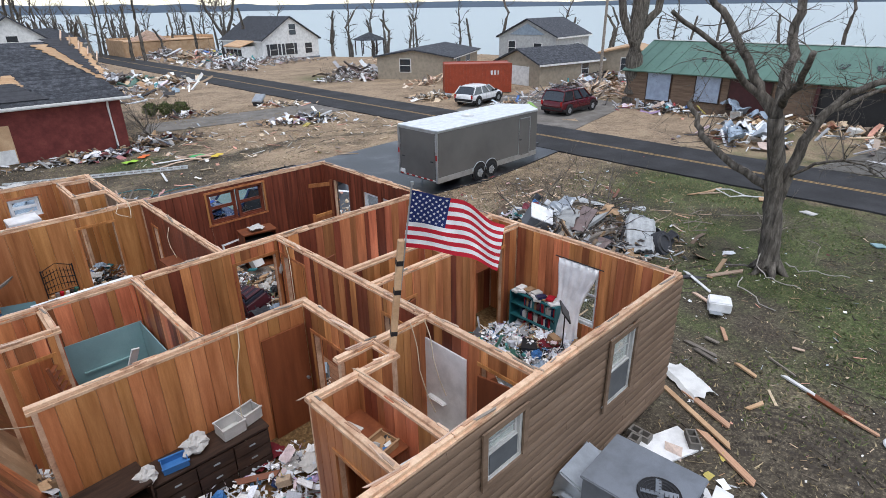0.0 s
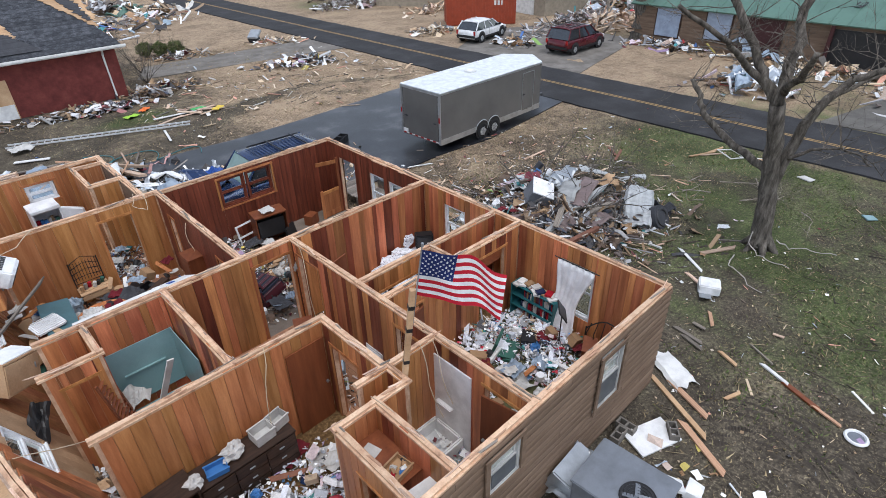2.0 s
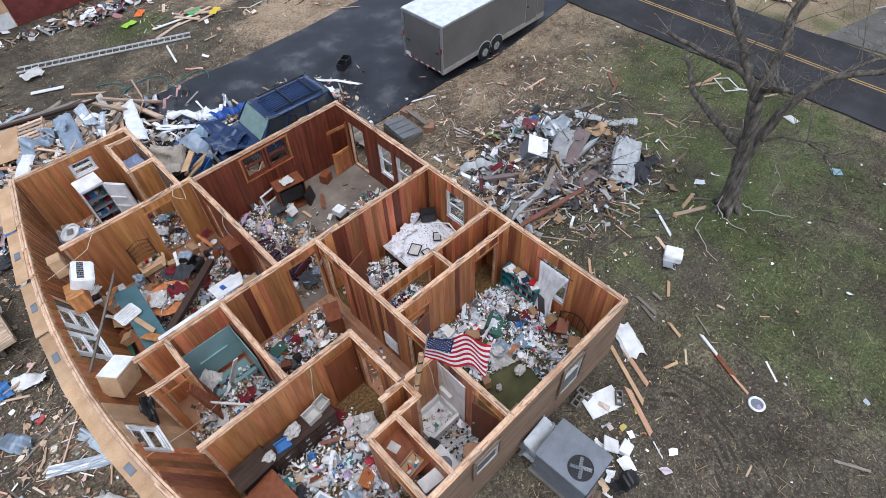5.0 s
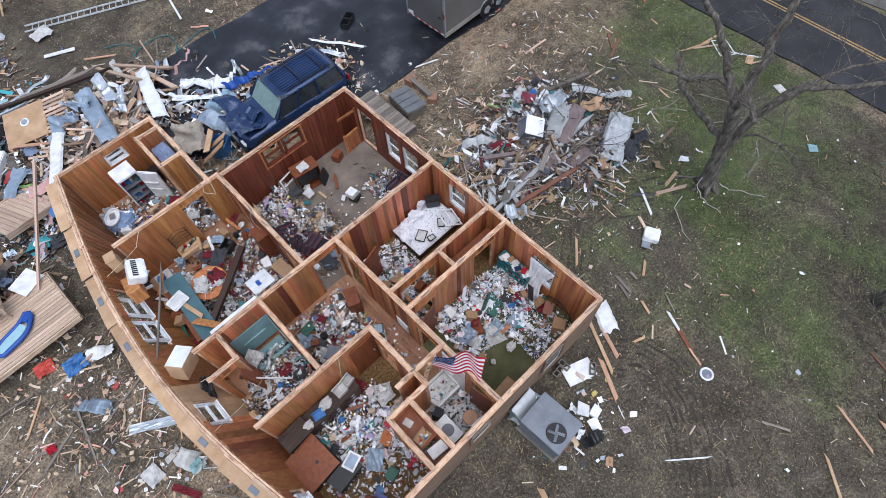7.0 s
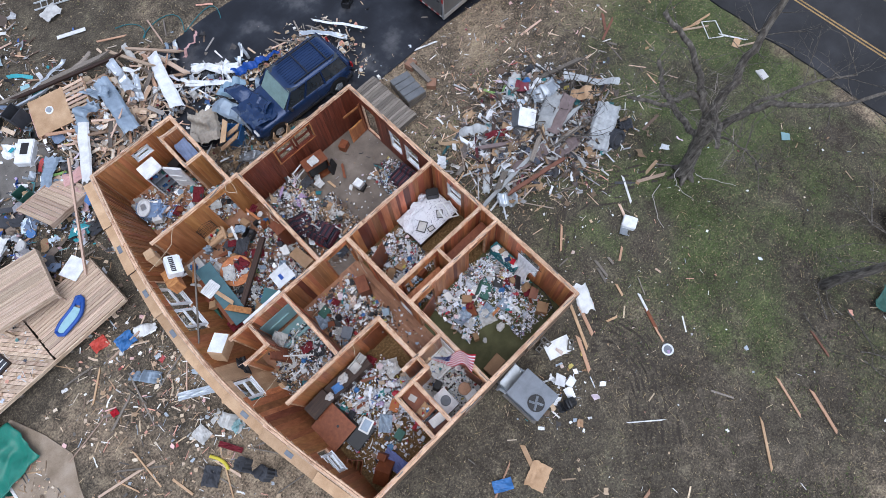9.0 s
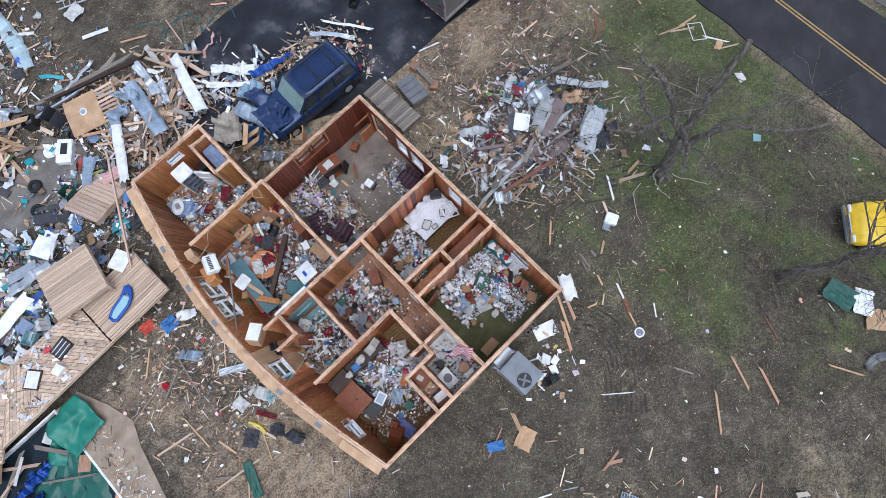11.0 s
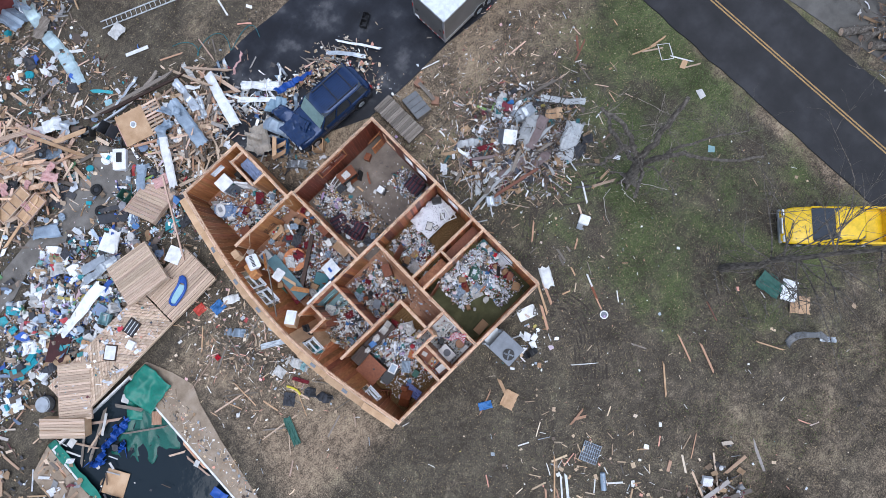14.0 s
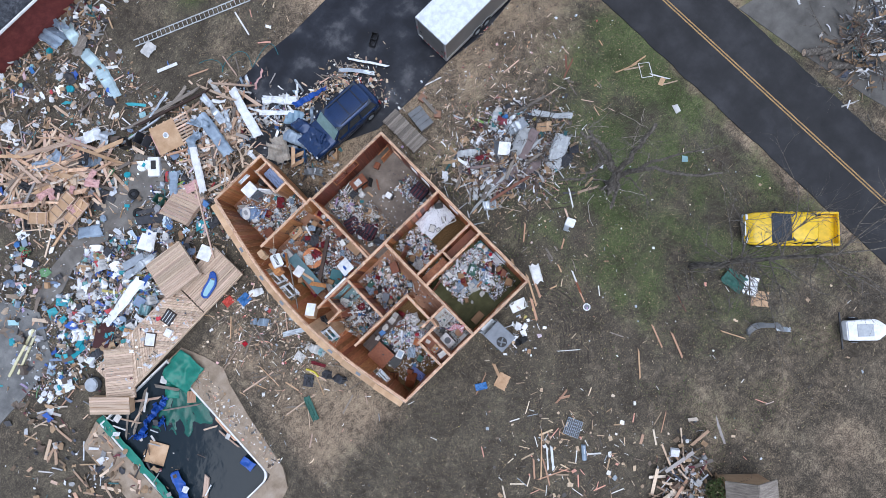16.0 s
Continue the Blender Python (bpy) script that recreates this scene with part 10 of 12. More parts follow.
for k, (p, q, w, m, bow, ribs) in enumerate((
        ((14.5, 8.9, 0.75), (16.3, 9.5, 0.95), 0.62, MAUVE, 0.03, 0), ((14.2, 9.3, 0.8), (16.1, 10.0, 0.9), 0.75, GREYPAINT, 0.08, 0),
        ((15.5, 7.2, 0.3), (17.3, 8.1, 0.75), 1.0, DULLVINYL, 0.1, 5), ((16.9, 10.4, 0.75), (18.6, 8.6, 0.45), 0.38, DULLVINYL, 0.12, 0),
        ((16.5, 9.6, 0.7), (17.2, 9.0, 0.75), 0.6, TANPLY, 0.06, 0), ((12.6, 10.8, 0.55), (13.4, 10.3, 0.6), 0.35, REDCLOTH, 0.06, 0),
        ((12.3, 9.0, 0.3), (13.9, 8.6, 0.6), 0.5, MAUVE, 0.08, 0), ((13.6, 8.2, 0.35), (15.2, 8.0, 0.5), 0.55, MAUVE, 0.1, 0),
        ((11.7, 9.9, 0.2), (10.9, 9.1, 0.15), 0.3, DULLVINYL, 0.05, 0), ((10.9, 8.5, 0.2), (11.6, 8.0, 0.25), 0.6, SHEETMETAL, 0.12, 0),
        ((15.1, 10.6, 0.9), (16.2, 10.3, 0.95), 0.7, SHEETMETAL, 0.12, 0), ((13.1, 11.0, 0.4), (12.0, 11.9, 0.25), 0.4, DULLVINYL, 0.1, 0),
        ((14.6, 11.3, 0.6), (15.6, 12.0, 0.4), 0.5, DULLVINYL, 0.12, 0), ((12.6, 9.7, 0.35), (12.0, 9.0, 0.2), 0.45, GREYPAINT, 0.08, 0),
        ((17.0, 7.3, 0.4), (17.5, 6.9, 0.2), 0.5, CHARCOAL, 0.1, 0))):
    bent_sheet("siding_sheet", p, q, w, m, "buckled sheet of siding in the rubbish heap", "siding", bow, 2, ribs, 0.12, 14, 20 + k, "sheets in the rubbish heap")
put("plastic_bag", OFFWHITE, (15.7, 12.0, 0.25), (0.55, 0.5, 0.45), (0, 0, 20), None, "bag", "full white plastic bag on the lawn", "bag")
for x, y, m in ((15.6, 11.35, PLASTICBLUE), (15.9, 11.0, WHITEMETAL), (15.5, 10.95, WHITEMETAL), (16.2, 11.7, CHARCOAL)):
    put("bucket", m, (x, y, 0.75), (0.26, 0.26, 0.3), (20, 30, 0), None, "disc", "plastic bucket tipped in the rubbish heap", "bucket", "buckets in the heap")
hp = thing("air_handler", (14.1, 10.35, 0.45), 38, "battered grey air handler tipped in the heap", "air handler", rx=24, ry=-18)
part("case", box((0.75, 0.75, 0.95), (0, 0, 0.3), 0.02), ACGREY, hp)
part("lid", box((0.77, 0.77, 0.04), (0, 0, 0.79), 0.01), WHITEMETAL, hp)
for k in range(8):
    part("fin", box((0.7, 0.03, 0.02), (0, -0.385, 0.0 + k * 0.09)), STEELDARK, hp)
wm = thing("drum", (16.45, 7.15, 0.1), 0, "charred black drum on its side", "drum", rx=60)
part("shell", cyl(0.42, 0.4, (0, 0, 0.2), 20), CHARCOAL, wm)
part("inner_ring", bm_tube(bmesh.new(), [(0.28 * math.cos(a * 0.3142), 0.28 * math.sin(a * 0.3142), 0.41) for a in range(21)], [0.04] * 21, 6), STEELDARK, wm)
for k, (p, q, m) in enumerate((((16.0, 8.9, 0.8), (10.2, 8.75, 0.12), GREYPAINT), ((14.1, 7.8, 0.45), (11.5, 8.4, 0.15), RUSTWOOD), ((15.5, 8.3, 0.6), (12.2, 8.9, 0.25), OLDWOOD), ((12.0, 10.6, 0.5), (13.9, 9.2, 0.6), MAUVE), ((11.9, 11.6, 0.15), (12.2, 9.6, 0.2), PVCWHITE), ((18.3, 10.6, 0.4), (15.0, 11.5, 0.6), OLDWOOD), ((11.6, 9.5, 0.2), (13.5, 11.2, 0.5), DARKWOOD))):
    d = Vector(q) - Vector(p)
    put("fallen_beam", m, ((Vector(p) + Vector(q)) / 2)[:], (d.length, 0.16, 0.12), (0, -math.degrees(math.asin(d.z / d.length)), math.degrees(math.atan2(d.y, d.x))), None, "split", "long beam across the rubbish heap", "beam", "beams in the heap")
tangle = bmesh.new()
r = random.Random(90)
for k in range(26):
    a = r.uniform(0, 6.28)
    twigs(tangle, (1.2 * (k % 2) + r.gauss(0.3, 0.9), r.gauss(0.2, 0.9), r.uniform(0, 0.5)), (math.cos(a), math.sin(a), r.uniform(0.0, 0.5)), r.uniform(0.9, 2.0), 0.04, 3, r, kids=2)
tagged(part("branch_pile", tangle, BARK), "tangle of broken branches in the heap", "branches", "", "stuff").matrix_basis = pose(15.3, 9.6, 0.2)

# lumber heap by the back room and round the wrecked car
heap_core("lumber_heap", 2.0, 22.9, 2.4, 1.7, 0.7, 20, "splintered lumber and laths piled against the house", SPLINTERS, 700, 61, 0.35, (("stick", 5), ("strip", 1)))
heap_core("lumber_heap", 1.4, 23.2, 2.8, 2.0, 0.6, 20, "white scraps and rags amid the lumber", JUNK, 420, 62, 0.4, (("rag", 4), ("strip", 3), ("slab", 2), ("blob", 1)))
stuff_boards(200, mound(2.2, 22.9, 2.6, 1.9, 0.8, 20), 64, "splintered pine boards and laths in the lumber heap", SPLINTERS, (0.3, 1.5), 18)
scatter_boards(50, mound(2.0, 22.9, 2.4, 1.6, 0.85, 20), 63, "splintered pine board in the lumber heap", "boards by the back room", (LUMBER, LUMBER, CEDAR, OLDWOOD), (0.8, 2.6), 14, widths=(0.05, 0.17))
rp = thing("roof_section", (0.5, 25.15, 0.4), -22, "torn tan roof section with rafters and a round vent", "roof section", rx=10, ry=-8)
part("decking", box((1.75, 1.75, 0.03), (-0.5, 0, 0.2)), TANPLY, rp)
for k in range(6):
    part("rafter", box((0.05, 1.9, 0.16), (-1.3 + k * 0.52, 0, 0.1)), PLATE, rp)
part("vent", cyl(0.12, 0.06, (-0.5, 0.1, 0.25), 16), GREYMETAL, rp)
part("vent_rim", cyl(0.19, 0.02, (-0.5, 0.1, 0.225), 16), PVCWHITE, rp)
for k in range(9):
    put("slat", LUMBER, (0.85, -0.82 + k * 0.2, 0.2 + 0.01 * (k % 2)), (1.0, 0.12, 0.03), (0, 0, 1.5 * (k % 3) - 1), rp)
part("insulation", box((0.4, 1.5, 0.14), (-1.32, -0.05, 0.02), 0.04), INSUL, rp)
for k, (p, q, w, m, bow, ribs, tw) in enumerate((
        ((4.95, 24.7, 0.55), (4.15, 21.0, 1.15), 0.62, PVCWHITE, 0.07, 0, 22), ((3.35, 25.6, 0.6), (3.2, 23.1, 1.0), 0.5, SHEETMETAL, 0.16, 0, 30),
        ((2.5, 24.5, 1.15), (2.1, 21.5, 0.95), 0.75, BLUEMETAL, 0.05, 0, 10), ((0.15, 23.2, 0.8), (1.65, 23.9, 1.1), 0.55, BLUEMETAL, 0.22, 0, 40),
        ((0.8, 23.5, 0.9), (-0.65, 21.0, 0.8), 0.5, WHITE, 0.02, 0, 6), ((0.5, 23.2, 0.7), (-0.9, 20.9, 0.6), 0.3, OLDWOOD, 0.02, 0, 6),
        ((1.7, 24.9, 0.8), (2.5, 23.6, 1.1), 0.5, BLUEMETAL, 0.2, 0, 35), ((3.0, 22.6, 1.0), (3.8, 23.6, 0.9), 0.35, SHEETMETAL, 0.18, 0, 30),
        ((5.9, 22.9, 0.25), (7.35, 21.3, 0.45), 0.55, PVCWHITE, 0.12, 4, 18), ((5.2, 22.5, 0.22), (6.8, 20.8, 0.4), 0.2, PVCWHITE, 0.04, 0, 10),
        ((6.1, 21.0, 0.5), (6.9, 20.1, 0.6), 0.8, plain("pale_blue_sheeting", (0.24, 0.36, 0.46), 0.5), 0.16, 0, 25), ((4.9, 20.4, 0.55), (4.15, 18.9, 0.6), 0.95, BEIGEVINYL, 0.1, 5, 12),
        ((5.4, 20.0, 0.9), (6.15, 18.3, 0.95), 0.75, BLUEMETAL, 0.12, 0, 20), ((7.2, 21.9, 0.2), (5.8, 22.7, 0.3), 0.45, OFFWHITE, 0.12, 0, 25), ((5.1, 22.35, 0.3), (6.65, 20.8, 0.35), 0.14, PVCWHITE, 0.03, 0, 8),
        ((10.6, 20.9, 0.3), (12.0, 19.2, 0.25), 0.28, SHEETMETAL, 0.08, 0, 20), ((11.5, 21.0, 0.25), (12.9, 18.9, 0.2), 0.14, PVCWHITE, 0.04, 0, 10),
        ((4.6, 17.8, 0.25), (5.4, 16.9, 0.3), 0.5, GREYMETAL, 0.1, 4, 10), ((-1.2, 23.4, 0.5), (-2.2, 22.4, 0.35), 0.6, BLUEMETAL, 0.05, 0, 10),
        ((-0.4, 26.9, 0.4), (1.9, 27.6, 0.35), 0.16, SHEETMETAL, 0.06, 0, 10), ((0.6, 26.6, 0.4), (3.0, 26.9, 0.4), 0.22, OLDWOOD, 0.04, 0, 10))):
    bent_sheet("siding_sheet", p, q, w, m, "buckled sheet of siding thrown by the storm", "siding", bow, 2, ribs, 0.16, tw, 50 + k, "bent siding sheets")
r = random.Random(85)
for k in range(26):
    x, y, z = mound(2.4, 23.0, 2.4, 1.7, 0.85, 20)(r)
    a, L = r.uniform(0, 6.28), r.uniform(0.4, 1.3)
    bent_sheet("siding_scrap", (x, y, z + 0.12), (x + L * math.cos(a), y + L * math.sin(a), z + r.uniform(-0.05, 0.35)), r.uniform(0.12, 0.4), (PVCWHITE, SHEETMETAL, OFFWHITE, BLUEMETAL, PVCWHITE, INSUL)[k % 6], "torn scrap of siding on the lumber heap", "siding", 0.1, 3, 0, 0.1, 30, 170 + k, "siding scraps on the heap", 12)
for p, q, w, m in (((-1.4, 27.6, 0.3), (3.4, 26.2, 0.5), 0.2, OLDWOOD), ((-0.8, 27.2, 0.45), (3.8, 25.6, 0.6), 0.16, DARKWOOD), ((3.6, 26.4, 0.4), (4.6, 23.9, 0.7), 0.14, LUMBER), ((5.1, 24.6, 0.25), (5.5, 22.6, 0.5), 0.2, LUMBER), ((-2.6, 27.2, 0.3), (0.4, 26.6, 0.4), 0.1, SHEETMETAL), ((4.3, 25.9, 0.4), (6.0, 24.0, 0.3), 0.12, LUMBER)):
    d = Vector(q) - Vector(p)
    put("fallen_beam", m, ((Vector(p) + Vector(q)) / 2)[:], (d.length, w, 0.1), (0, -math.degrees(math.asin(d.z / d.length)), math.degrees(math.atan2(d.y, d.x))), None, "split", "long beam across the lumber heap", "beam", "beams in the lumber heap")
for k in range(14):
    x, y = r.uniform(4.6, 8.4), r.uniform(19.6, 22.4)
    a, L = r.uniform(0, 6.28), r.uniform(0.4, 1.2)
    bent_sheet("siding_scrap", (x, y, 0.22), (x + L * math.cos(a), y + L * math.sin(a), 0.25 + 0.2 * r.random()), r.uniform(0.1, 0.35), (PVCWHITE, SHEETMETAL, OFFWHITE, BLUEMETAL, PVCWHITE, CHARCOAL)[k % 6], "torn scrap of siding before the car", "siding", 0.1, 3, 0, 0.1, 30, 200 + k, "siding scraps by the car", 12)
bent_sheet("blue_tarpaulin", (7.05, 21.1, 0.5), (9.15, 20.5, 0.6), 0.36, TARPBLUE, "crumpled bright blue tarpaulin beside the car", "tarpaulin", 0.07, 7, 0, 0.2, 30, 81)
bent_sheet("crumpled_hood", (6.35, 20.05, 1.2), (6.8, 18.0, 1.15), 0.8, NAVY, "torn navy hood panel folded up before the windscreen", "car hood", 0.1, 2, 0, 0.12, 22, 82)
heap_core("driveway_rubble", 6.2, 21.2, 1.6, 1.0, 0.3, -40, "rags, siding scraps and splinters before the car", JUNK, 260, 67, 0.4, (("rag", 4), ("strip", 3), ("stick", 3), ("slab", 2)))
heap_core("driveway_rubble", 5.2, 18.0, 1.2, 0.9, 0.3, -40, "rubble between the car and the house", DARKJUNK, 320, 68, 0.35, (("rag", 3), ("strip", 2), ("stick", 4), ("slab", 2)))
for p, q in (((4.3, 18.5, 0.3), (5.1, 17.9, 1.2)), ((4.6, 18.9, 0.3), (5.4, 18.3, 1.1)), ((4.5, 18.3, 0.9), (5.2, 19.0, 1.0))):
    d = Vector(q) - Vector(p)
    put("loose_plank", TANPLY, ((Vector(p) + Vector(q)) / 2)[:], (d.length, 0.22, 0.05), (0, -math.degrees(math.asin(d.z / d.length)), math.degrees(math.atan2(d.y, d.x))), None, "split", "splintered tan plank beside the car", "plank", "planks by the car")
bent_sheet("siding_sheet", (3.8, 19.6, 0.3), (4.5, 20.0, 1.1), 1.0, BEIGEVINYL, "folded beige panelling beside the car", "panelling", 0.08, 2, 5, 0.1, 10, 131)
bin_box((5.15, 18.55, 0.02), (0.7, 0.6, 0.7), PLASTICBLUE, 40, "blue plastic bin beside the wrecked car")
bin_box((6.6, 17.2, 0.04), (0.7, 0.55, 0.55), TANPLY, 45, "open wooden crate beside the house")
heap_core("driveway_rubble", 8.8, 20.7, 2.4, 0.5, 0.3, -12, "splinters and rags round the wrecked car", CHIPS, 420, 64, 0.3)
heap_core("driveway_rubble", 11.0, 19.3, 0.9, 1.6, 0.3, 20, "splinters and insulation behind the wrecked car", CHIPS, 260, 65, 0.3)
scatter_boards(20, mound(10.0, 20.7, 1.8, 0.5, 0.3, -10), 66, "splintered tan board beside the car", "boards by the car", (LUMBER, OLDWOOD), (0.3, 1.1), 12, widths=(0.04, 0.1))

# the great debris field
WALKWAY = [(-2.2, 26.2), (-0.9, 24.3), (-2.2, 22.9), (-3.2, 23.2), (-4.5, 22.5), (-6.1, 23.1), (-7.7, 23.5), (-9.8, 23.6), (-11.3, 23.0), (-12.4, 22.9), (-12.9, 23.9), (-10.8, 24.6), (-8.7, 24.9), (-6.6, 24.7), (-5.2, 25.6), (-3.8, 25.4)]
HEAPED = [(-8.5, 23.5), (-5.8, 22.7), (-3.8, 20.4), (-4.2, 18.6), (-7.0, 17.9), (-9.4, 17.9), (-12.5, 18.5), (-13.9, 19.8), (-13.0, 22.6), (-10.4, 23.0)]
SIDEYARD = [(-3.9, 24.8), (-1.0, 22.0), (-0.4, 20.2), (-3.0, 19.6), (-5.7, 22.8)]
EARTH = [(-3.0, 37.7), (0.2, 33.5), (1.5, 28.6), (-1.2, 28.5), (-8.6, 31.2), (-9.5, 33.5)]
WESTEDGE = [(-12.1, 27.1), (-10.3, 25.3), (-12.4, 24.0), (-13.6, 21.0), (-14.2, 18.0), (-16.6, 18.2), (-16.2, 22.1)]


def within(x, y, outline):
    odd = False
    for (ax, ay), (bx, by) in zip(outline, outline[1:] + outline[:1]):
        if (ay > y) != (by > y) and x < (bx - ax) * (y - ay) / (by - ay) + ax:
            odd = not odd
    return odd


def field_of(shares, depth):
    """Places in the back yard, thick or thin by the patch of ground: heap, side yard, bare earth, west edge, elsewhere, walkway."""
    def where(r):
        for _ in range(60):
            x, y = r.uniform(-18, 1.6), r.uniform(17.6, 37)
            if x > -0.1 and y < 20:
                continue
            u = x + 1.1 * noise.noise(Vector((x * 0.7, y * 0.7, 3)))
            v = y + 1.1 * noise.noise(Vector((x * 0.7, y * 0.7, 8)))
            k = 5 if within(u, v, WALKWAY) else 0 if within(u, v, HEAPED) else 1 if within(u, v, SIDEYARD) else 2 if within(u, v, EARTH) else 3 if within(u, v, WESTEDGE) else 4
            d = shares[k] * (0.35 + 1.2 * smooth(-0.2, 0.3, noise.noise(Vector((x * 0.8, y * 0.8, 11)))))
            if r.random() < d:
                return x, y, gz(x, y) + (0.08 if k == 5 else 0.02) + r.random() * depth * (1.0 if k == 0 else 0.55 if k == 1 else 0.2)
        return -8, 21, 0.1
    return where


field_density = field_of((1.0, 0.75, 0.09, 0.3, 0.1, 0.05), 0.3)
brown_density = field_of((0.35, 0.45, 0.95, 0.55, 0.45, 0.1), 0.2)


BRIGHT = palette("bright_household_litter", [(3, 0.68, 0.7, 0.72), (1.2, 0.45, 0.54, 0.64), (3, 0.76, 0.77, 0.77), (1.5, 0.03, 0.27, 0.31), (1.2, 0.03, 0.1, 0.38), (2, 0.42, 0.44, 0.47), (0.6, 0.4, 0.05, 0.06), (4.5, 0.04, 0.04, 0.045), (2.5, 0.33, 0.22, 0.13), (0.7, 0.2, 0.42, 0.42), (0.4, 0.34, 0.27, 0.42), (3, 0.1, 0.075, 0.06), (1, 0.55, 0.38, 0.4), (0.4, 0.1, 0.22, 0.1), (0.4, 0.45, 0.38, 0.12), (1.2, 0.14, 0.19, 0.28), (2, 0.25, 0.25, 0.27), (3, 0.4, 0.31, 0.23), (3, 0.17, 0.13, 0.1)])
litter("debris_field", "storm-scattered clothes, papers and plastic", "debris", BRIGHT, 1700, field_density, junk_size(0.12, 0.7), 71, (("rag", 6), ("strip", 2), ("slab", 2), ("box", 0.8), ("blob", 2)), 24)
litter("debris_field", "small bright scraps all over the back yard", "debris", BRIGHT, 5200, field_density, junk_size(0.03, 0.2), 74, (("slab", 5), ("rag", 2), ("blob", 3), ("stick", 2)), 26)
litter("debris_field", "splinters of lumber over the back yard", "debris", SPLINTERS, 1800, brown_density, junk_size(0.03, 0.4), 72, (("stick", 1),), 14)
litter("debris_field", "dark rags and trash over the back yard", "debris", DARKJUNK, 1700, brown_density, junk_size(0.05, 0.45), 75, (("rag", 4), ("stick", 3), ("slab", 2)), 20)
for k, (p, q, w, m, bow) in enumerate((
        ((-10.4, 19.4, 0.55), (-7.0, 19.8, 0.75), 0.62, PVCWHITE, 0.05), ((-7.6, 20.6, 0.75), (-5.4, 20.2, 0.85), 0.5, SHEETMETAL, 0.1), ((-5.6, 21.0, 0.5), (-4.6, 21.6, 0.6), 0.8, WHITE, 0.02),
        ((-8.1, 24.9, 0.3), (-6.9, 24.0, 0.35), 0.8, BLUEMETAL, 0.03), ((-5.0, 22.9, 0.3), (-3.6, 21.8, 0.35), 0.6, CHARCOAL, 0.03), ((-4.4, 29.2, 0.4), (-2.9, 28.6, 0.5), 0.9, PVCWHITE, 0.2), ((-3.6, 27.8, 0.4), (-2.3, 28.4, 0.4), 0.6, SHEETMETAL, 0.2),
        ((-5.2, 28.0, 0.5), (-4.0, 27.4, 0.4), 0.7, BLUEMETAL, 0.2), ((-9.0, 22.6, 0.35), (-8.0, 22.2, 0.4), 0.7, OFFWHITE, 0.12), ((-10.6, 22.0, 0.3), (-9.6, 21.0, 0.3), 0.6, OFFWHITE, 0.14), ((-12.4, 20.3, 0.3), (-11.4, 19.6, 0.35), 0.8, PVCWHITE, 0.16), ((-12.6, 18.6, 0.35), (-11.0, 18.2, 0.4), 0.5, CHARCOAL, 0.12), ((-8.4, 18.9, 0.4), (-7.2, 18.4, 0.4), 0.6, OFFWHITE, 0.15), ((-15.4, 18.6, 0.2), (-14.4, 18.2, 0.2), 0.7, PVCWHITE, 0.14))):
    bent_sheet("siding_sheet", p, q, w, m, "buckled pale sheet amid the debris", "siding", bow, 2, 0, 0.16, 14, 90 + k, "sheets in the debris field")
slab("patio", WALKWAY, -0.06, 0.065, CONCRETE, "grey concrete walk and patio swept half clear", "patio")
r = random.Random(73)
for k in range(170):
    x, y, z = field_density(r)
    s = r.uniform(0.16, 0.5)
    kind = r.randrange(5)
    m = r.choice((OFFWHITE, WHITE, BLUEMETAL, PALETEAL, TURQUOISE, TURQUOISE, PLASTICBLUE, BLACK, CARD, TANPLY, CHARCOAL, CHARCOAL, BLUEMETAL, WHITEMETAL, OFFWHITE, WHITE))
    if kind == 0:
        put("carton", m if m not in (OFFWHITE,) else CARD, (x, y, z + 0.05 + s * 0.25), (s, s * 0.7, s * 0.5), (r.gauss(0, 10), r.gauss(0, 10), r.uniform(0, 180)), None, "box", "scattered carton in the debris field", "carton", "cartons in the debris")
    elif kind == 1:
        put("plastic_bag", m, (x, y, z + s * 0.2), (s, s * 0.8, s * 0.6), (0, 0, r.uniform(0, 180)), None, "bag", "stuffed bag in the debris field", "bag", "bags in the debris")
    elif kind == 2:
        put("cloth", m, (x, y, z + 0.12), (s * 1.4, s * 1.1, s), (r.gauss(0, 8), r.gauss(0, 8), r.uniform(0, 180)), None, r.choice(("sheet", "sheet2", "sheet3")), "crumpled cloth in the debris field", "cloth", "cloths in the debris")
    elif kind == 3:
        put("hardboard_sheet", m, (x, y, z + 0.1), (s * 1.8, s, 0.025), (r.gauss(0, 12), r.gauss(0, 12), r.uniform(0, 180)), None, "box", "flat broken panel in the debris field", "panel", "panels in the debris")
    else:
        put("plastic_disc", m, (x, y, z + 0.08), (s, s, 0.08), (r.gauss(0, 14), r.gauss(0, 14), 0), None, "disc", "round plastic disc in the debris field", "disc", "discs in the debris")
put("siding_board", WHITEMETAL, (-5.3, 21.3, 0.5), (1.0, 0.9, 0.04), (8, 6, 30), None, "box", "white square panel in the debris", "panel")
put("grey_board", GREYMETAL, (-6.6, 20.9, 0.7), (1.6, 0.5, 0.05), (0, -12, -20), None, "box", "grey metal flashing in the debris", "flashing")
put("brown_tabletop_board", DARKMAROON, (-10.9, 19.1, 0.35), (1.9, 1.1, 0.06), (3, 8, 42), None, "box", "dark red-brown table top lying in debris", "table top")
bin_box((-1.2, 26.3, 0.02), (0.7, 0.6, 0.8), CHARCOAL, 20, "dark grey wheeled rubbish bin")
bin_box((-2.2, 27.0, 0.02), (0.6, 0.5, 0.6), BLACK, 60, "black plastic rubbish bin on its side")
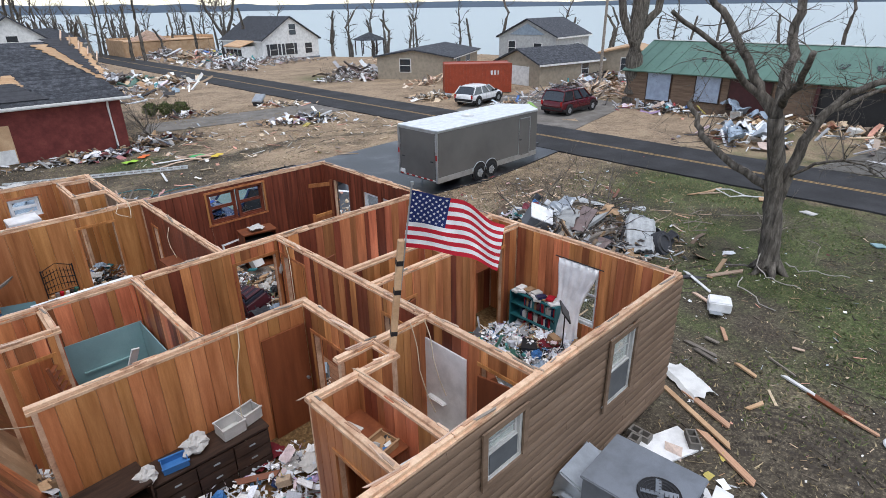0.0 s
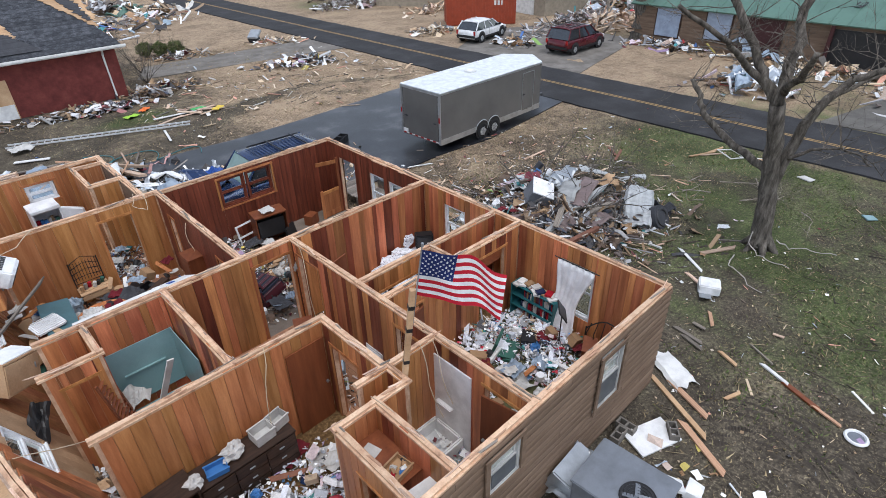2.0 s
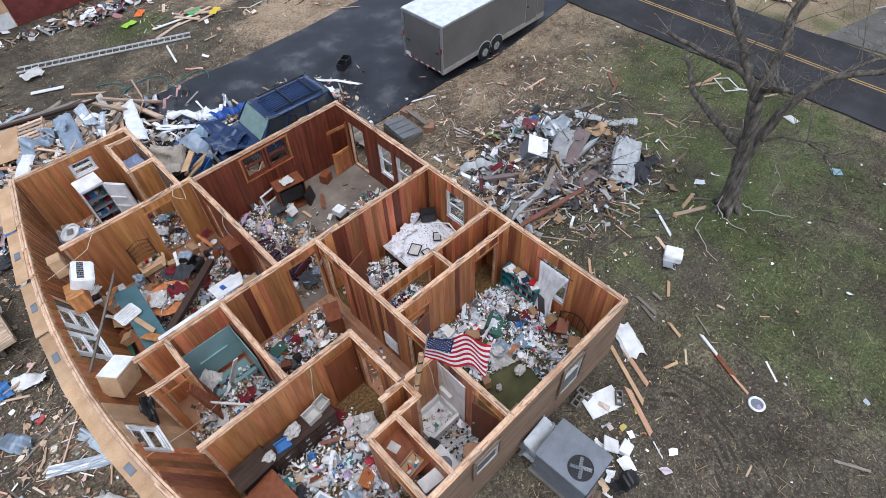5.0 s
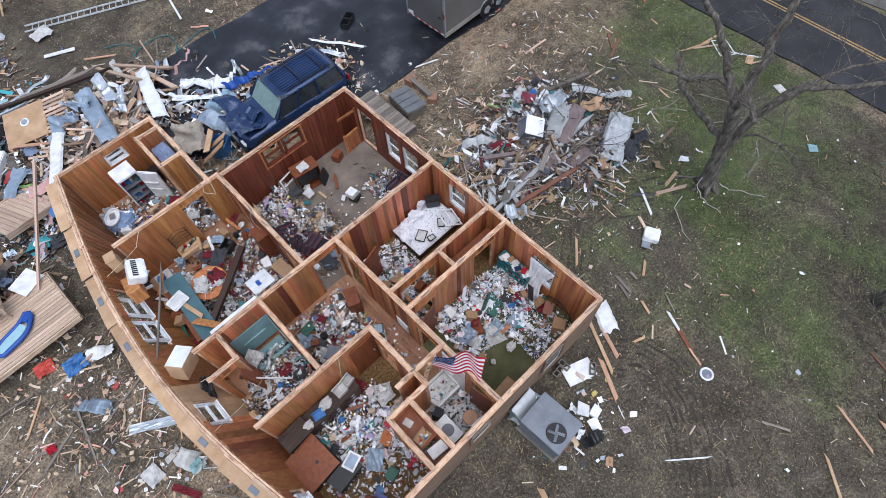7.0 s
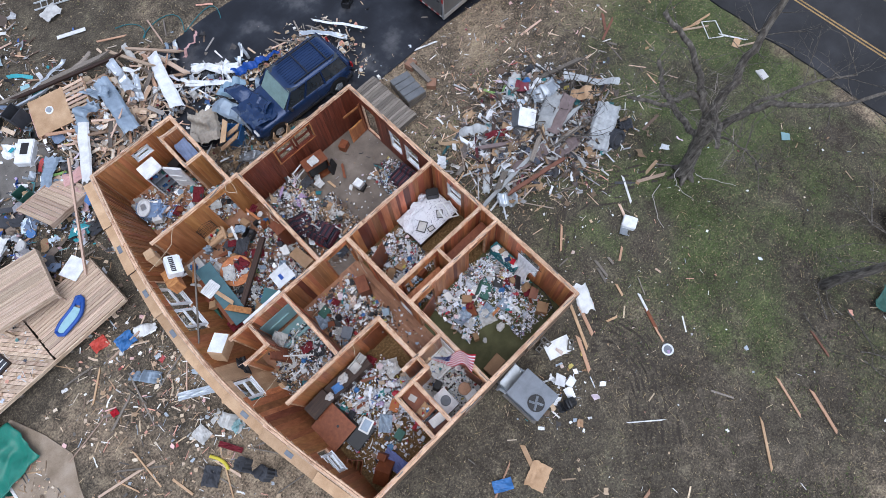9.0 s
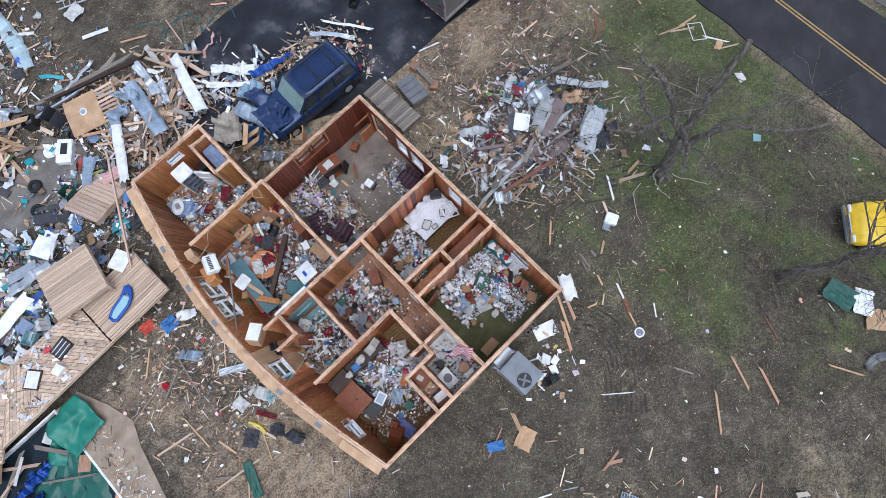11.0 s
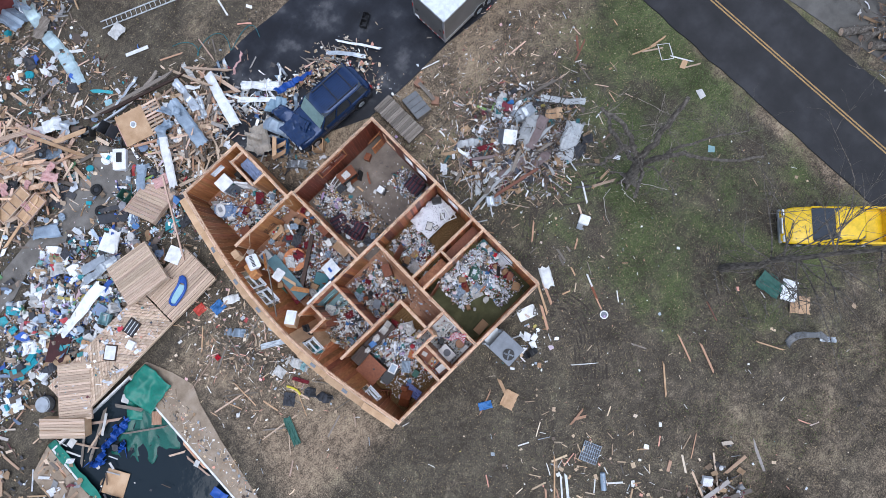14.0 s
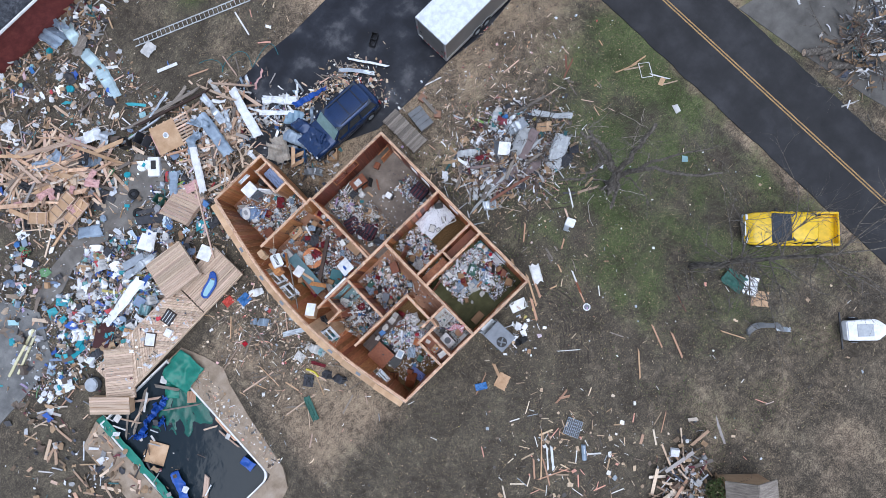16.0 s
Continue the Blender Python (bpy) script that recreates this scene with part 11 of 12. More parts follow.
bin_box((-3.0, 22.8, 0.02), (0.55, 0.5, 0.5), GREENSIDING, 10, "dark green plastic bin")
wb3 = thing("white_freezer", (-1.9, 24.6, 0.05), 50, "white chest freezer lid with a dark opening", "freezer", rx=6)
part("body", box((1.2, 0.7, 0.35), (0, 0, 0.2), 0.03), WHITEMETAL, wb3)
part("opening", box((0.55, 0.3, 0.03), (0.1, 0, 0.38)), BLACK, wb3)
for x, y in ((-4.0, 24.3), (-4.6, 23.2), (-10.2, 27.8)):
    ty = thing("tyre", (x, y, 0.12), 0, "worn black tyre in the debris", "tyre", "tyres in the debris")
    part("rubber", bm_tube(bmesh.new(), [(0.24 * math.cos(a * 0.3142), 0.24 * math.sin(a * 0.3142), 0.05) for a in range(21)], [0.1] * 21, 8), RUBBER, ty)
    part("rim", cyl(0.14, 0.06, (0, 0, 0.05), 14), STEELDARK, ty)
bike = thing("bicycle", (-11.5, 26.2, 0.1), 30, "small bicycle lying flat in the debris", "bicycle")
for x in (-0.4, 0.4):
    part("wheel", bm_tube(bmesh.new(), [(x + 0.26 * math.cos(a * 0.3142), 0.26 * math.sin(a * 0.3142), 0.04) for a in range(21)], [0.025] * 21, 6), RUBBER, bike)
part("frame", bm_tube(bmesh.new(), [(-0.4, 0, 0.05), (-0.1, 0.3, 0.08), (0.3, 0.3, 0.08), (0.4, 0, 0.05), (0.0, 0.0, 0.06), (-0.1, 0.3, 0.08)], [0.02] * 6, 6), FLAGRED, bike)
litter("debris_field", "clothes, papers and toys heaped beside the deck", "debris", BRIGHT, 1500, mound(-9.4, 20.4, 3.0, 1.6, 0.45, 8), junk_size(0.05, 0.45), 76, (("rag", 6), ("slab", 3), ("strip", 2), ("box", 1), ("blob", 1)), 26)
litter("debris_field", "fine wrappers and chips ground into the back yard", "debris", BRIGHT, 5200, field_density, junk_size(0.015, 0.1), 77, (("slab", 6), ("rag", 1), ("stick", 3)), 20)
litter("debris_field", "splinters and dirt ground into the back yard", "debris", DARKJUNK, 5200, brown_density, junk_size(0.015, 0.14), 78, (("slab", 4), ("stick", 5), ("blob", 1)), 16)
# western lumber heap with insulation
heap_core("lumber_heap", -6.8, 28.9, 2.5, 1.9, 0.8, -42, "great heap of splintered pine lumber", SPLINTERS, 420, 81, 0.4, (("stick", 1),))
stuff_boards(320, mound(-6.8, 28.7, 2.6, 1.9, 0.9, -42), 82, "splintered pine boards in the western heap", SPLINTERS, (0.6, 3.0), 12)
r = random.Random(84)
for k in range(46):
    a = radians(r.gauss(-35, 32))
    c = (-6.6 + r.gauss(0, 1.3), 28.4 + r.gauss(0, 1.1), 0.3 + 0.6 * r.random())
    put("board", r.choice((LUMBER, LUMBER, PLATE, TANPLY)), c, (r.uniform(1.4, 3.4), r.choice((0.1, 0.14, 0.2, 0.26)), 0.045), (r.gauss(0, 8), r.gauss(0, 9), math.degrees(a)), None, "split", "long splintered pine board in the western heap", "board", "boards in the western heap")
for k, (x, y) in enumerate(((-5.2, 28.5), (-6.0, 28.0), (-7.8, 29.0), (-4.6, 29.4), (-0.9, 21.9), (-1.6, 21.0))):
    sheet("insulation_batt", (x, y, 0.4), (1.1, 0.6, 0.9), INSUL, "torn pink insulation batt amid lumber", "insulation", 40 * k, shape=("sheet", "sheet2", "sheet3")[k % 3])
for x, y, a, n in ((-9.1, 27.1, -47, 3), (-7.7, 26.6, 2, 5), (-7.1, 25.7, 4, 4), (-6.3, 28.6, -70, 4)):
    crate = thing("ribbed_panel", (x, y, 0.75), a, "tan plywood panel with pine ribs lying on the lumber heap", "panel", "ribbed panels on the lumber heap", rx=6, ry=-5)
    part("sheet", box((0.45 * n, 0.75, 0.015), (0, 0, 0)), TANPLY, crate)
    for k in range(n):
        part("rib", box((0.045, 0.75, 0.07), (-0.225 * n + 0.06 + k * (0.45 * n - 0.12) / (n - 1), 0, 0.045)), LUMBER, crate)
    for e in (-0.36, 0.36):
        part("edge_strip", box((0.45 * n, 0.04, 0.08), (0, e, 0.05)), LUMBER, crate)
for k, (x, y, s) in enumerate(((-7.8, 28.0, 0.9), (-7.5, 27.6, 0.7), (-5.2, 26.3, 0.9), (-4.9, 26.7, 0.7), (-7.2, 26.0, 0.6), (-9.4, 28.6, 0.6), (-6.4, 26.9, 0.5))):
    sheet("insulation_batt", (x, y, 0.8), (s, 0.55 * s, 0.9), INSUL, "tuft of pink insulation on splintered lumber", "insulation", 65 * k, shape=("sheet", "sheet2", "sheet3")[k % 3])
for x, y, s, m in ((-8.4, 29.2, 0.7, BLACK), (-7.1, 27.6, 0.8, BLACK), (-4.6, 27.9, 0.9, BLACK), (-6.0, 29.2, 1.2, BLUEMETAL), (-6.9, 29.6, 0.8, BLUEMETAL)):
    sheet("torn_sheeting", (x, y, 0.72), (s, s * 0.7, 0.8), m, "torn sheeting caught in the lumber heap", "sheeting", 30 * x, shape="sheet3")
wall_f = thing("fallen_wall", (-8.6, 27.4, 0.3), -38, "fallen stud wall section of tan lumber", "wall section", rx=7, ry=5)
for k in range(7):
    part("stud", box((0.06, 2.3, 0.1), (-1.5 + k * 0.5, 0, 0)), LUMBER, wall_f)
for y in (-1.15, 1.15):
    part("plate", box((3.2, 0.06, 0.1), (0, y, 0)), LUMBER, wall_f)
put("grey_rug", CHARCOAL, (-5.8, 25.6, 0.12), (1.3, 0.8, 0.3), (0, 0, 30), None, "sheet3", "dark grey rug in the debris", "rug")
put("yellow_board", plain("pale_yellow_paint", (0.62, 0.58, 0.36), 0.7), (-15.6, 21.9, 0.16), (3.2, 0.16, 0.06), (0, 0, 20), None, "box", "pale yellow plank on the gravel", "board")
put("yellow_board", plain("pale_yellow_paint_b", (0.6, 0.56, 0.36), 0.7), (-15.4, 21.6, 0.16), (2.6, 0.14, 0.06), (0, 0, 24), None, "box", "pale yellow plank on the gravel", "board")

# north-west: sheets of metal, siding and rubble by the brick house
for x, y, s, rz, m in ((0.15, 31.7, (1.45, 0.16), -38, WHITE), (2.95, 28.9, (1.35, 0.2), -22, WHITE), (-1.1, 37.3, (2.0, 0.16), 8, WHITE), (0.9, 35.3, (1.2, 0.14), 5, WHITE), (0.4, 34.9, (0.9, 0.2), 20, WHITE), (1.2, 36.3, (1.2, 0.4), 0, WHITE), (8.3, 27.6, (1.8, 0.1), 78, WHITE), (9.8, 30.4, (2.2, 0.14), -2, WHITE), (-1.5, 31.9, (0.9, 0.1), 66, GREYVINYL), (-5.0, 34.2, (1.2, 0.12), -60, WHITE)):
    put("siding_strip", m, (x, y, gz(x, y) + 0.08), (s[0], s[1], 0.03), (2, 1, rz), None, "box", "strip of siding lying on the straw", "siding", "siding strips in the yard")
for k, (p, q, w, m, bow) in enumerate((((-0.75, 29.75, 0.12), (-0.2, 31.9, 0.16), 0.85, PALEBLUE, 0.03), ((-0.25, 31.6, 0.14), (-0.2, 33.5, 0.2), 0.8, PALEBLUE, 0.04), ((-0.1, 34.0, 0.2), (0.2, 36.0, 0.3), 0.75, PALEBLUE, 0.05),
        ((-1.5, 35.5, 0.3), (0.1, 35.9, 0.4), 1.5, BLUEMETAL, 0.22), ((-0.7, 37.0, 0.4), (0.9, 37.4, 0.5), 1.1, GREYMETAL, 0.06), ((-0.7, 33.6, 0.3), (0.5, 34.2, 0.35), 0.7, OLDWOOD, 0.04), ((-1.3, 29.6, 0.15), (-0.9, 30.4, 0.12), 0.7, CHARCOAL, 0.1))):
    bent_sheet("metal_strip", p, q, w, m, "long pale metal strip torn off a roof lying on mud", "metal sheet", bow, 2, 6 if m is GREYMETAL else 0, 0.1, 6, 300 + k, "metal strips by the brick wall")
litter("rubble_strip", "black bags, white siding and branches by the brick corner", "rubble", DARKJUNK, 420, mound(1.3, 35.6, 1.0, 1.2, 0.4, 0), junk_size(0.08, 0.6), 95, (("slab", 3), ("stick", 5), ("rag", 3), ("blob", 1)), 24)
sheet("white_cloth", (2.9, 30.6, 0.2), (0.9, 0.7, 0.8), OFFWHITE, "crumpled white sheet at the ladder's foot", "cloth", 10)
litter("rubble_strip", "clothes, siding and rubble along the brick wall", "rubble", DARKJUNK, 420, mound(6.4, 34.6, 2.3, 0.55, 0.3, -4), junk_size(0.1, 0.5), 91, (("slab", 4), ("stick", 3), ("blob", 2)), 22)
litter("rubble_strip", "dark red rags along the brick wall", "rubble", palette("rag_colours", [(0.2, 0.04, 0.05), (0.5, 0.5, 0.52), (0.1, 0.1, 0.12), (0.3, 0.12, 0.12), (0.6, 0.6, 0.6)]), 160, mound(7.6, 34.3, 1.2, 0.5, 0.35, -4), junk_size(0.15, 0.6), 92, (("slab", 3), ("blob", 2)), 22)
for x, y, a, m, lb in ((8.1, 31.9, 20, plain("lime_packaging", (0.3, 0.55, 0.05), 0.5), "lime green and yellow package"), (9.0, 32.6, 50, plain("orange_packaging", (0.75, 0.16, 0.03), 0.5), "orange and yellow package"), (11.1, 30.6, 10, plain("green_packaging", (0.05, 0.4, 0.12), 0.5), "green package"), (11.9, 29.9, 40, plain("yellow_packaging", (0.7, 0.5, 0.05), 0.5), "yellow package")):
    put("package", m, (x, y, 0.1), (0.75, 0.4, 0.3), (0, 0, a), None, "sheet2", lb + " on the straw", "package")
scatter_boards(16, mound(10.7, 30.6, 1.0, 0.8, 0.1, 0), 93, "tan board on the straw", "boards on the straw", (LUMBER,), (0.5, 1.6), 3)
litter("rubble_strip", "dark rags and toys beside the bush", "rubble", DARKJUNK, 120, mound(12.2, 36.2, 1.5, 0.8, 0.3, -30), junk_size(0.12, 0.5), 94, (("slab", 3), ("blob", 3), ("stick", 2)), 24)
litter("rubble_strip", "torn white plastic on the straw", "rubble", JUNK, 90, mound(19.0, 35.2, 1.3, 0.7, 0.3, -40), junk_size(0.2, 0.7), 95, (("slab", 3), ("blob", 2)), 24)
litter("rubble_strip", "white siding and rags by the road", "rubble", JUNK, 200, mound(17.5, 60, 6.0, 3.0, 0.4, 50), junk_size(0.3, 1.2), 96, (("slab", 3), ("stick", 2), ("blob", 1)), 24)
seat = thing("broken_armchair", (21.6, 44.0, 0.0), 35, "dark upturned armchair by the road", "armchair", ry=60)
part("base", box((0.9, 0.9, 0.4), (0, 0, 0.2), 0.05), CHARCOAL, seat)
part("backrest", box((0.2, 0.9, 1.0), (-0.4, 0, 0.5), 0.05), GREYMETAL, seat)
litter("rubble_strip", "red-brown rubble by the road", "rubble", CHIPS, 120, mound(23.0, 43.0, 1.6, 0.8, 0.25, -40), junk_size(0.15, 0.6), 97, (("stick", 3), ("slab", 2)), 20)

# rubble in the flower bed and along the field by the road
litter("rubble_strip", "dark twigs and broken boards in the flower bed", "rubble", DARKJUNK, 260, mound(15.6, 43.9, 1.5, 0.9, 0.3, -20), junk_size(0.1, 0.5), 190, (("stick", 6), ("rag", 2), ("slab", 1)), 24)
litter("rubble_strip", "white vinyl scraps and rags by the drive", "rubble", (JUNK), 200, mound(20.9, 34.9, 1.5, 0.5, 0.45, -35), junk_size(0.12, 0.8), 191, (("rag", 4), ("strip", 4), ("stick", 3)), 26)
litter("rubble_strip", "splinters and dark crumbs along the wheel tracks", "rubble", CHIPS, 500, lambda r: (r.uniform(8, 25), r.gauss(31.5, 2.4), 0.03), junk_size(0.04, 0.35), 192, (("stick", 6), ("strip", 1), ("slab", 2)), 14)
litter("rubble_strip", "dark rags and furniture pieces by the brick corner", "rubble", DARKJUNK, 160, mound(10.4, 35.4, 1.0, 0.7, 0.55, 10), junk_size(0.15, 0.7), 193, (("rag", 4), ("stick", 4), ("slab", 2)), 26)

# across the road
for k, (cx, cy, sx, sy, h, n, m) in enumerate(((38.0, 84, 3.2, 3.0, 1.2, 330, JUNK), (39.0, 96, 4.0, 4.0, 1.4, 330, JUNK), (36.5, 110, 3.0, 6.0, 1.3, 260, SPLINTERS), (41.5, 78, 5.0, 2.0, 0.9, 200, JUNK), (43.0, 43.5, 3.0, 2.0, 0.7, 160, SPLINTERS), (44.5, 29.0, 4.5, 1.8, 0.9, 260, JUNK), (46.5, 27.0, 4.0, 2.2, 0.9, 200, SPLINTERS), (37.8, 53.5, 3.0, 1.5, 0.6, 140, JUNK), (40.3, 9.0, 1.2, 5.0, 0.5, 180, CHIPS), (38.0, 2.0, 2.0, 2.5, 0.4, 160, JUNK), (40.8, 18.6, 1.0, 2.2, 0.5, 140, JUNK), (20.5, 100, 2.0, 8.0, 0.8, 260, JUNK), (33.4, 36.0, 1.1, 1.0, 0.4, 90, CHIPS), (58, 66, 6, 3, 0.8, 160, SPLINTERS), (34.5, 28.0, 0.8, 1.4, 0.4, 60, JUNK))):
    litter("roadside_rubble", "storm rubble of siding, boards and rags across the road", "rubble", m if m != JUNK else (JUNK, GREYSTUFF)[k % 2], int(n * 2.2), mound(cx, cy, sx, sy, h, 0), junk_size(0.1, 0.7), 200 + k, (("rag", 4), ("stick", 5), ("strip", 3), ("slab", 2), ("box", 0.5)), 24)
for k, (cx, cy, sx, sy, h, n) in enumerate(((34.4, 76, 1.6, 3.4, 0.8, 320), (35.0, 90, 1.9, 5.0, 1.2, 480), (35.4, 102, 2.2, 5.0, 1.4, 460), (38.5, 92, 3.0, 5.0, 1.3, 420), (36.0, 114, 2.4, 5.0, 1.4, 340), (21.0, 66, 2.2, 2.0, 0.5, 260), (18.5, 72, 2.0, 3.0, 0.7, 240), (52.5, 30.5, 3.0, 2.0, 0.8, 320), (42.0, 56, 2.5, 4.0, 0.6, 260))):
    litter("roadside_rubble", "pale siding, timber and rags heaped along the road", "rubble", (GREYSTUFF, CHIPS, GREYSTUFF, JUNK)[k % 4], n, mound(cx, cy, sx, sy, h, 0), junk_size(0.15, 1.3), 260 + k, (("rag", 4), ("stick", 4), ("strip", 4), ("slab", 2)), 24)
r = random.Random(340)
for k in range(34):
    cx, cy, sp = ((20.5, 66, 1.5), (35.5, 80, 1.6), (36, 95, 1.9), (38.5, 84, 2.0), (34.6, 10.8, 0.9), (40.5, 12.5, 1.0), (34.8, 10.4, 0.9))[k % 7]
    x, y, a, L = cx + r.gauss(0, sp), cy + r.gauss(0, sp), r.uniform(0, 6.28), r.uniform(1.2, 3.0)
    z = 0.3 + 0.5 * r.random()
    bent_sheet("roofing_sheet", (x, y, z), (x + L * math.cos(a), y + L * math.sin(a), z + r.uniform(-0.2, 0.4)), r.uniform(0.5, 1.1), (SHEETMETAL, PVCWHITE, BLUEMETAL, GREYMETAL, GREENROOF)[r.randrange(5)], "buckled metal roofing sheet by the road", "sheet metal", 0.16, 3, 0, 0.2, 25, 140 + k, "roofing sheets by the road", 16)
litter("roadside_rubble", "metal scraps and rags round the roofing", "rubble", JUNK, 140, mound(34.5, 10.8, 1.6, 1.8, 0.4, 0), junk_size(0.2, 0.9), 231, (("slab", 4), ("stick", 2)), 26)
for k, (x, y, a, L) in enumerate(((31.9, 1.0, -40, 1.7), (32.6, 0.2, -20, 1.9), (32.2, -0.6, -50, 1.4))):
    lg = thing("log", (x, y, 0.2), a, "grey sawn tree log beside the road", "log", "logs by the road")
    part("bole", cyl(0.24, L, (0, 0, 0), 12, 0.2, "x"), BARK, lg)
    part("cut_end", cyl(0.2, 0.012, (-L / 2, 0, 0), 12, axis="x"), LUMBER, lg)
heap_core("branch_heap", 34.0, -0.8, 1.8, 1.5, 0.6, 20, "grey branches and rags beside the road", DARKJUNK, 420, 233, 0.5, (("stick", 5), ("rag", 3), ("strip", 2)))
brush = bmesh.new()
r = random.Random(92)
for k in range(34):
    a = r.uniform(0, 6.28)
    twigs(brush, (r.gauss(0, 1.4), r.gauss(0, 1.5), r.uniform(0, 0.5)), (math.cos(a), math.sin(a), r.uniform(0.0, 0.5)), r.uniform(0.9, 2.2), 0.045, 3, r, kids=2)
tagged(part("branch_pile", brush, BARK), "tangle of cut branches beside the road", "branches", "", "stuff").matrix_basis = pose(34.2, -1.2, 0.2)

# south-east corner wreckage
heap_core("rubble_heap", 7.6, -11.4, 2.0, 1.0, 0.7, 40, "heap of lumber, rags and roofing", DARKJUNK, 420, 101, 0.5)
stuff_boards(60, mound(7.2, -11.2, 2.2, 1.1, 0.6, 40), 102, "splintered boards in the corner heap", SPLINTERS, (0.6, 2.4), 12)
sheet("blue_tarpaulin", (6.4, -11.9, 0.5), (1.4, 1.0, 0.8), TARPBLUE, "dark blue tarpaulin in the corner heap", "tarpaulin", 20)
sheet("white_roofing", (5.9, -11.6, 0.5), (1.8, 1.2, 1.0), PVCWHITE, "white bent roofing in the corner heap", "roofing", 60, shape="sheet2")
rs = thing("shed", (9.3, -14.0, 0.0), -42, "small brown-roofed shed with white trim", "shed")
part("wall", bm_prism(bmesh.new(), [(-1.2, 0), (1.2, 0), (1.2, 1.7), (0, 2.4), (-1.2, 1.7)], -1.6, 1.6), TANPLY, rs)
for s in (-1, 1):
    ro = part("roof", box((1.65, 3.6, 0.07)), OLDWOOD, rs, "weathered brown shingle roof")
    a = math.atan2(0.7, 1.2)
    ro.matrix_basis = Matrix.Translation((s * 0.68, 0, 2.42 - 0.68 * math.tan(a) + 0.05)) @ Matrix.Rotation(s * a, 4, "Y")
part("trim", box((0.1, 0.06, 1.7), (-1.15, -1.62, 0.85)), WHITE, rs)

# things strewn over the south and east lawn
for x, y, L, w, rz, m in ((10.9, -4.6, 1.65, 0.1, 47, TANPLY), (13.25, -5.35, 1.5, 0.12, 67, CEDAR), (12.8, -4.2, 1.4, 0.09, 68, CEDAR), (11.55, 1.0, 0.85, 0.14, 66, BROWNDOOR), (11.85, 1.65, 0.7, 0.1, 66, WHITE), (11.3, 0.45, 0.6, 0.08, 70, CEDAR), (12.3, 2.1, 0.7, 0.04, 60, OLDWOOD), (9.45, 2.85, 1.9, 0.13, 62, TANPLY), (9.75, 2.7, 1.1, 0.15, 66, CEDAR), (8.75, 1.95, 1.3, 0.16, 60, CEDAR), (10.5, 2.05, 0.45, 0.09, -20, TANPLY), (11.75, 3.65, 0.75, 0.13, 78, OLDWOOD), (11.55, 3.45, 0.6, 0.12, 70, OLDWOOD), (12.75, 3.5, 0.6, 0.1, 30, CEDAR), (16.2, 4.75, 1.2, 0.16, -28, LUMBER), (6.3, -2.8, 1.0, 0.12, 5, CEDAR), (6.4, -2.95, 0.6, 0.16, -30, CEDAR), (3.1, -4.3, 2.6, 0.09, 44, TANPLY), (3.4, -4.9, 1.3, 0.16, 50, GREYMETAL), (3.2, -4.7, 1.3, 0.1, 48, WHITE), (2.6, -5.2, 1.5, 0.1, 60, CEDAR), (2.2, -4.6, 1.1, 0.12, 48, CEDAR), (2.8, -5.6, 1.8, 0.07, -25, CEDAR), (4.6, 0.9, 0.9, 0.2, 70, TANPLY), (3.4, 1.0, 1.3, 0.07, 20, CEDAR), (9.7, 4.6, 0.9, 0.16, 60, TANPLY), (11.6, 5.6, 1.1, 0.1, 40, CEDAR), (8.5, -1.2, 1.3, 0.05, -40, WHITE), (9.5, -7.9, 1.2, 0.05, 30, CEDAR), (20.7, 10.9, 1.3, 0.12, 20, RUSTWOOD), (20.9, 11.3, 0.9, 0.14, 48, RUSTWOOD), (23.2, 8.4, 1.4, 0.09, -22, TANPLY), (23.5, 8.1, 1.2, 0.1, -34, LUMBER), (24.1, 8.2, 1.0, 0.1, -10, TANPLY), (24.25, 6.6, 1.2, 0.07, -60, WHITE), (24.1, 6.3, 0.5, 0.35, 20, TANPLY), (24.4, 5.9, 0.9, 0.08, -30, LUMBER), (21.6, 2.0, 0.35, 0.4, 40, TEAL), (23.5, 4.5, 0.5, 0.4, 70, OFFWHITE), (14.2, 4.6, 0.7, 0.12, 62, LUMBER), (16.0, -7.2, 1.4, 0.08, -62, TANPLY), (15.2, -3.9, 1.0, 0.08, 70, RUSTWOOD)):
    put("board", m, (x, y, gz(x, y) + 0.045), (L, w * 0.85, 0.04), (1, 1, rz), None, "split", "loose board lying on the lawn", "board", "boards on the lawn")
put("orange_plywood", TANPLY, (4.4, 0.25, 0.08), (0.9, 0.7, 0.3), (0, 0, 20), None, "sheet3", "torn orange plywood scrap on the grass", "plywood")
put("blue_rag", PLASTICBLUE, (3.3, 0.9, 0.1), (0.4, 0.7, 0.4), (0, 0, 60), None, "sheet2", "pale blue rag on the grass", "cloth")
tk = thing("blue_tank", (4.95, -5.9, 0.12), 48, "small grey-blue tank lying on the grass", "tank")
part("shell", cyl(0.14, 0.85, (0, 0, 0.05), 14, axis="x"), BLUEMETAL, tk)
part("label", box((0.25, 0.02, 0.12), (0.1, 0, 0.2)), WHITE, tk)
sheet("green_tarpaulin", (18.3, -5.0, 0.25), (1.0, 1.3, 1.0), GREENSIDING, "dark green tarpaulin under the branches", "tarpaulin", 10)
sheet("white_insulation", (18.75, -5.9, 0.2), (1.1, 0.8, 0.7), PVCWHITE, "pale crumpled sheet under the branches", "sheet", 30, shape="sheet2")
sheet("tan_board_scrap", (18.6, -6.8, 0.15), (0.9, 1.0, 0.4), TANPLY, "orange-tan board scrap on the grass", "board", 40, shape="sheet3")
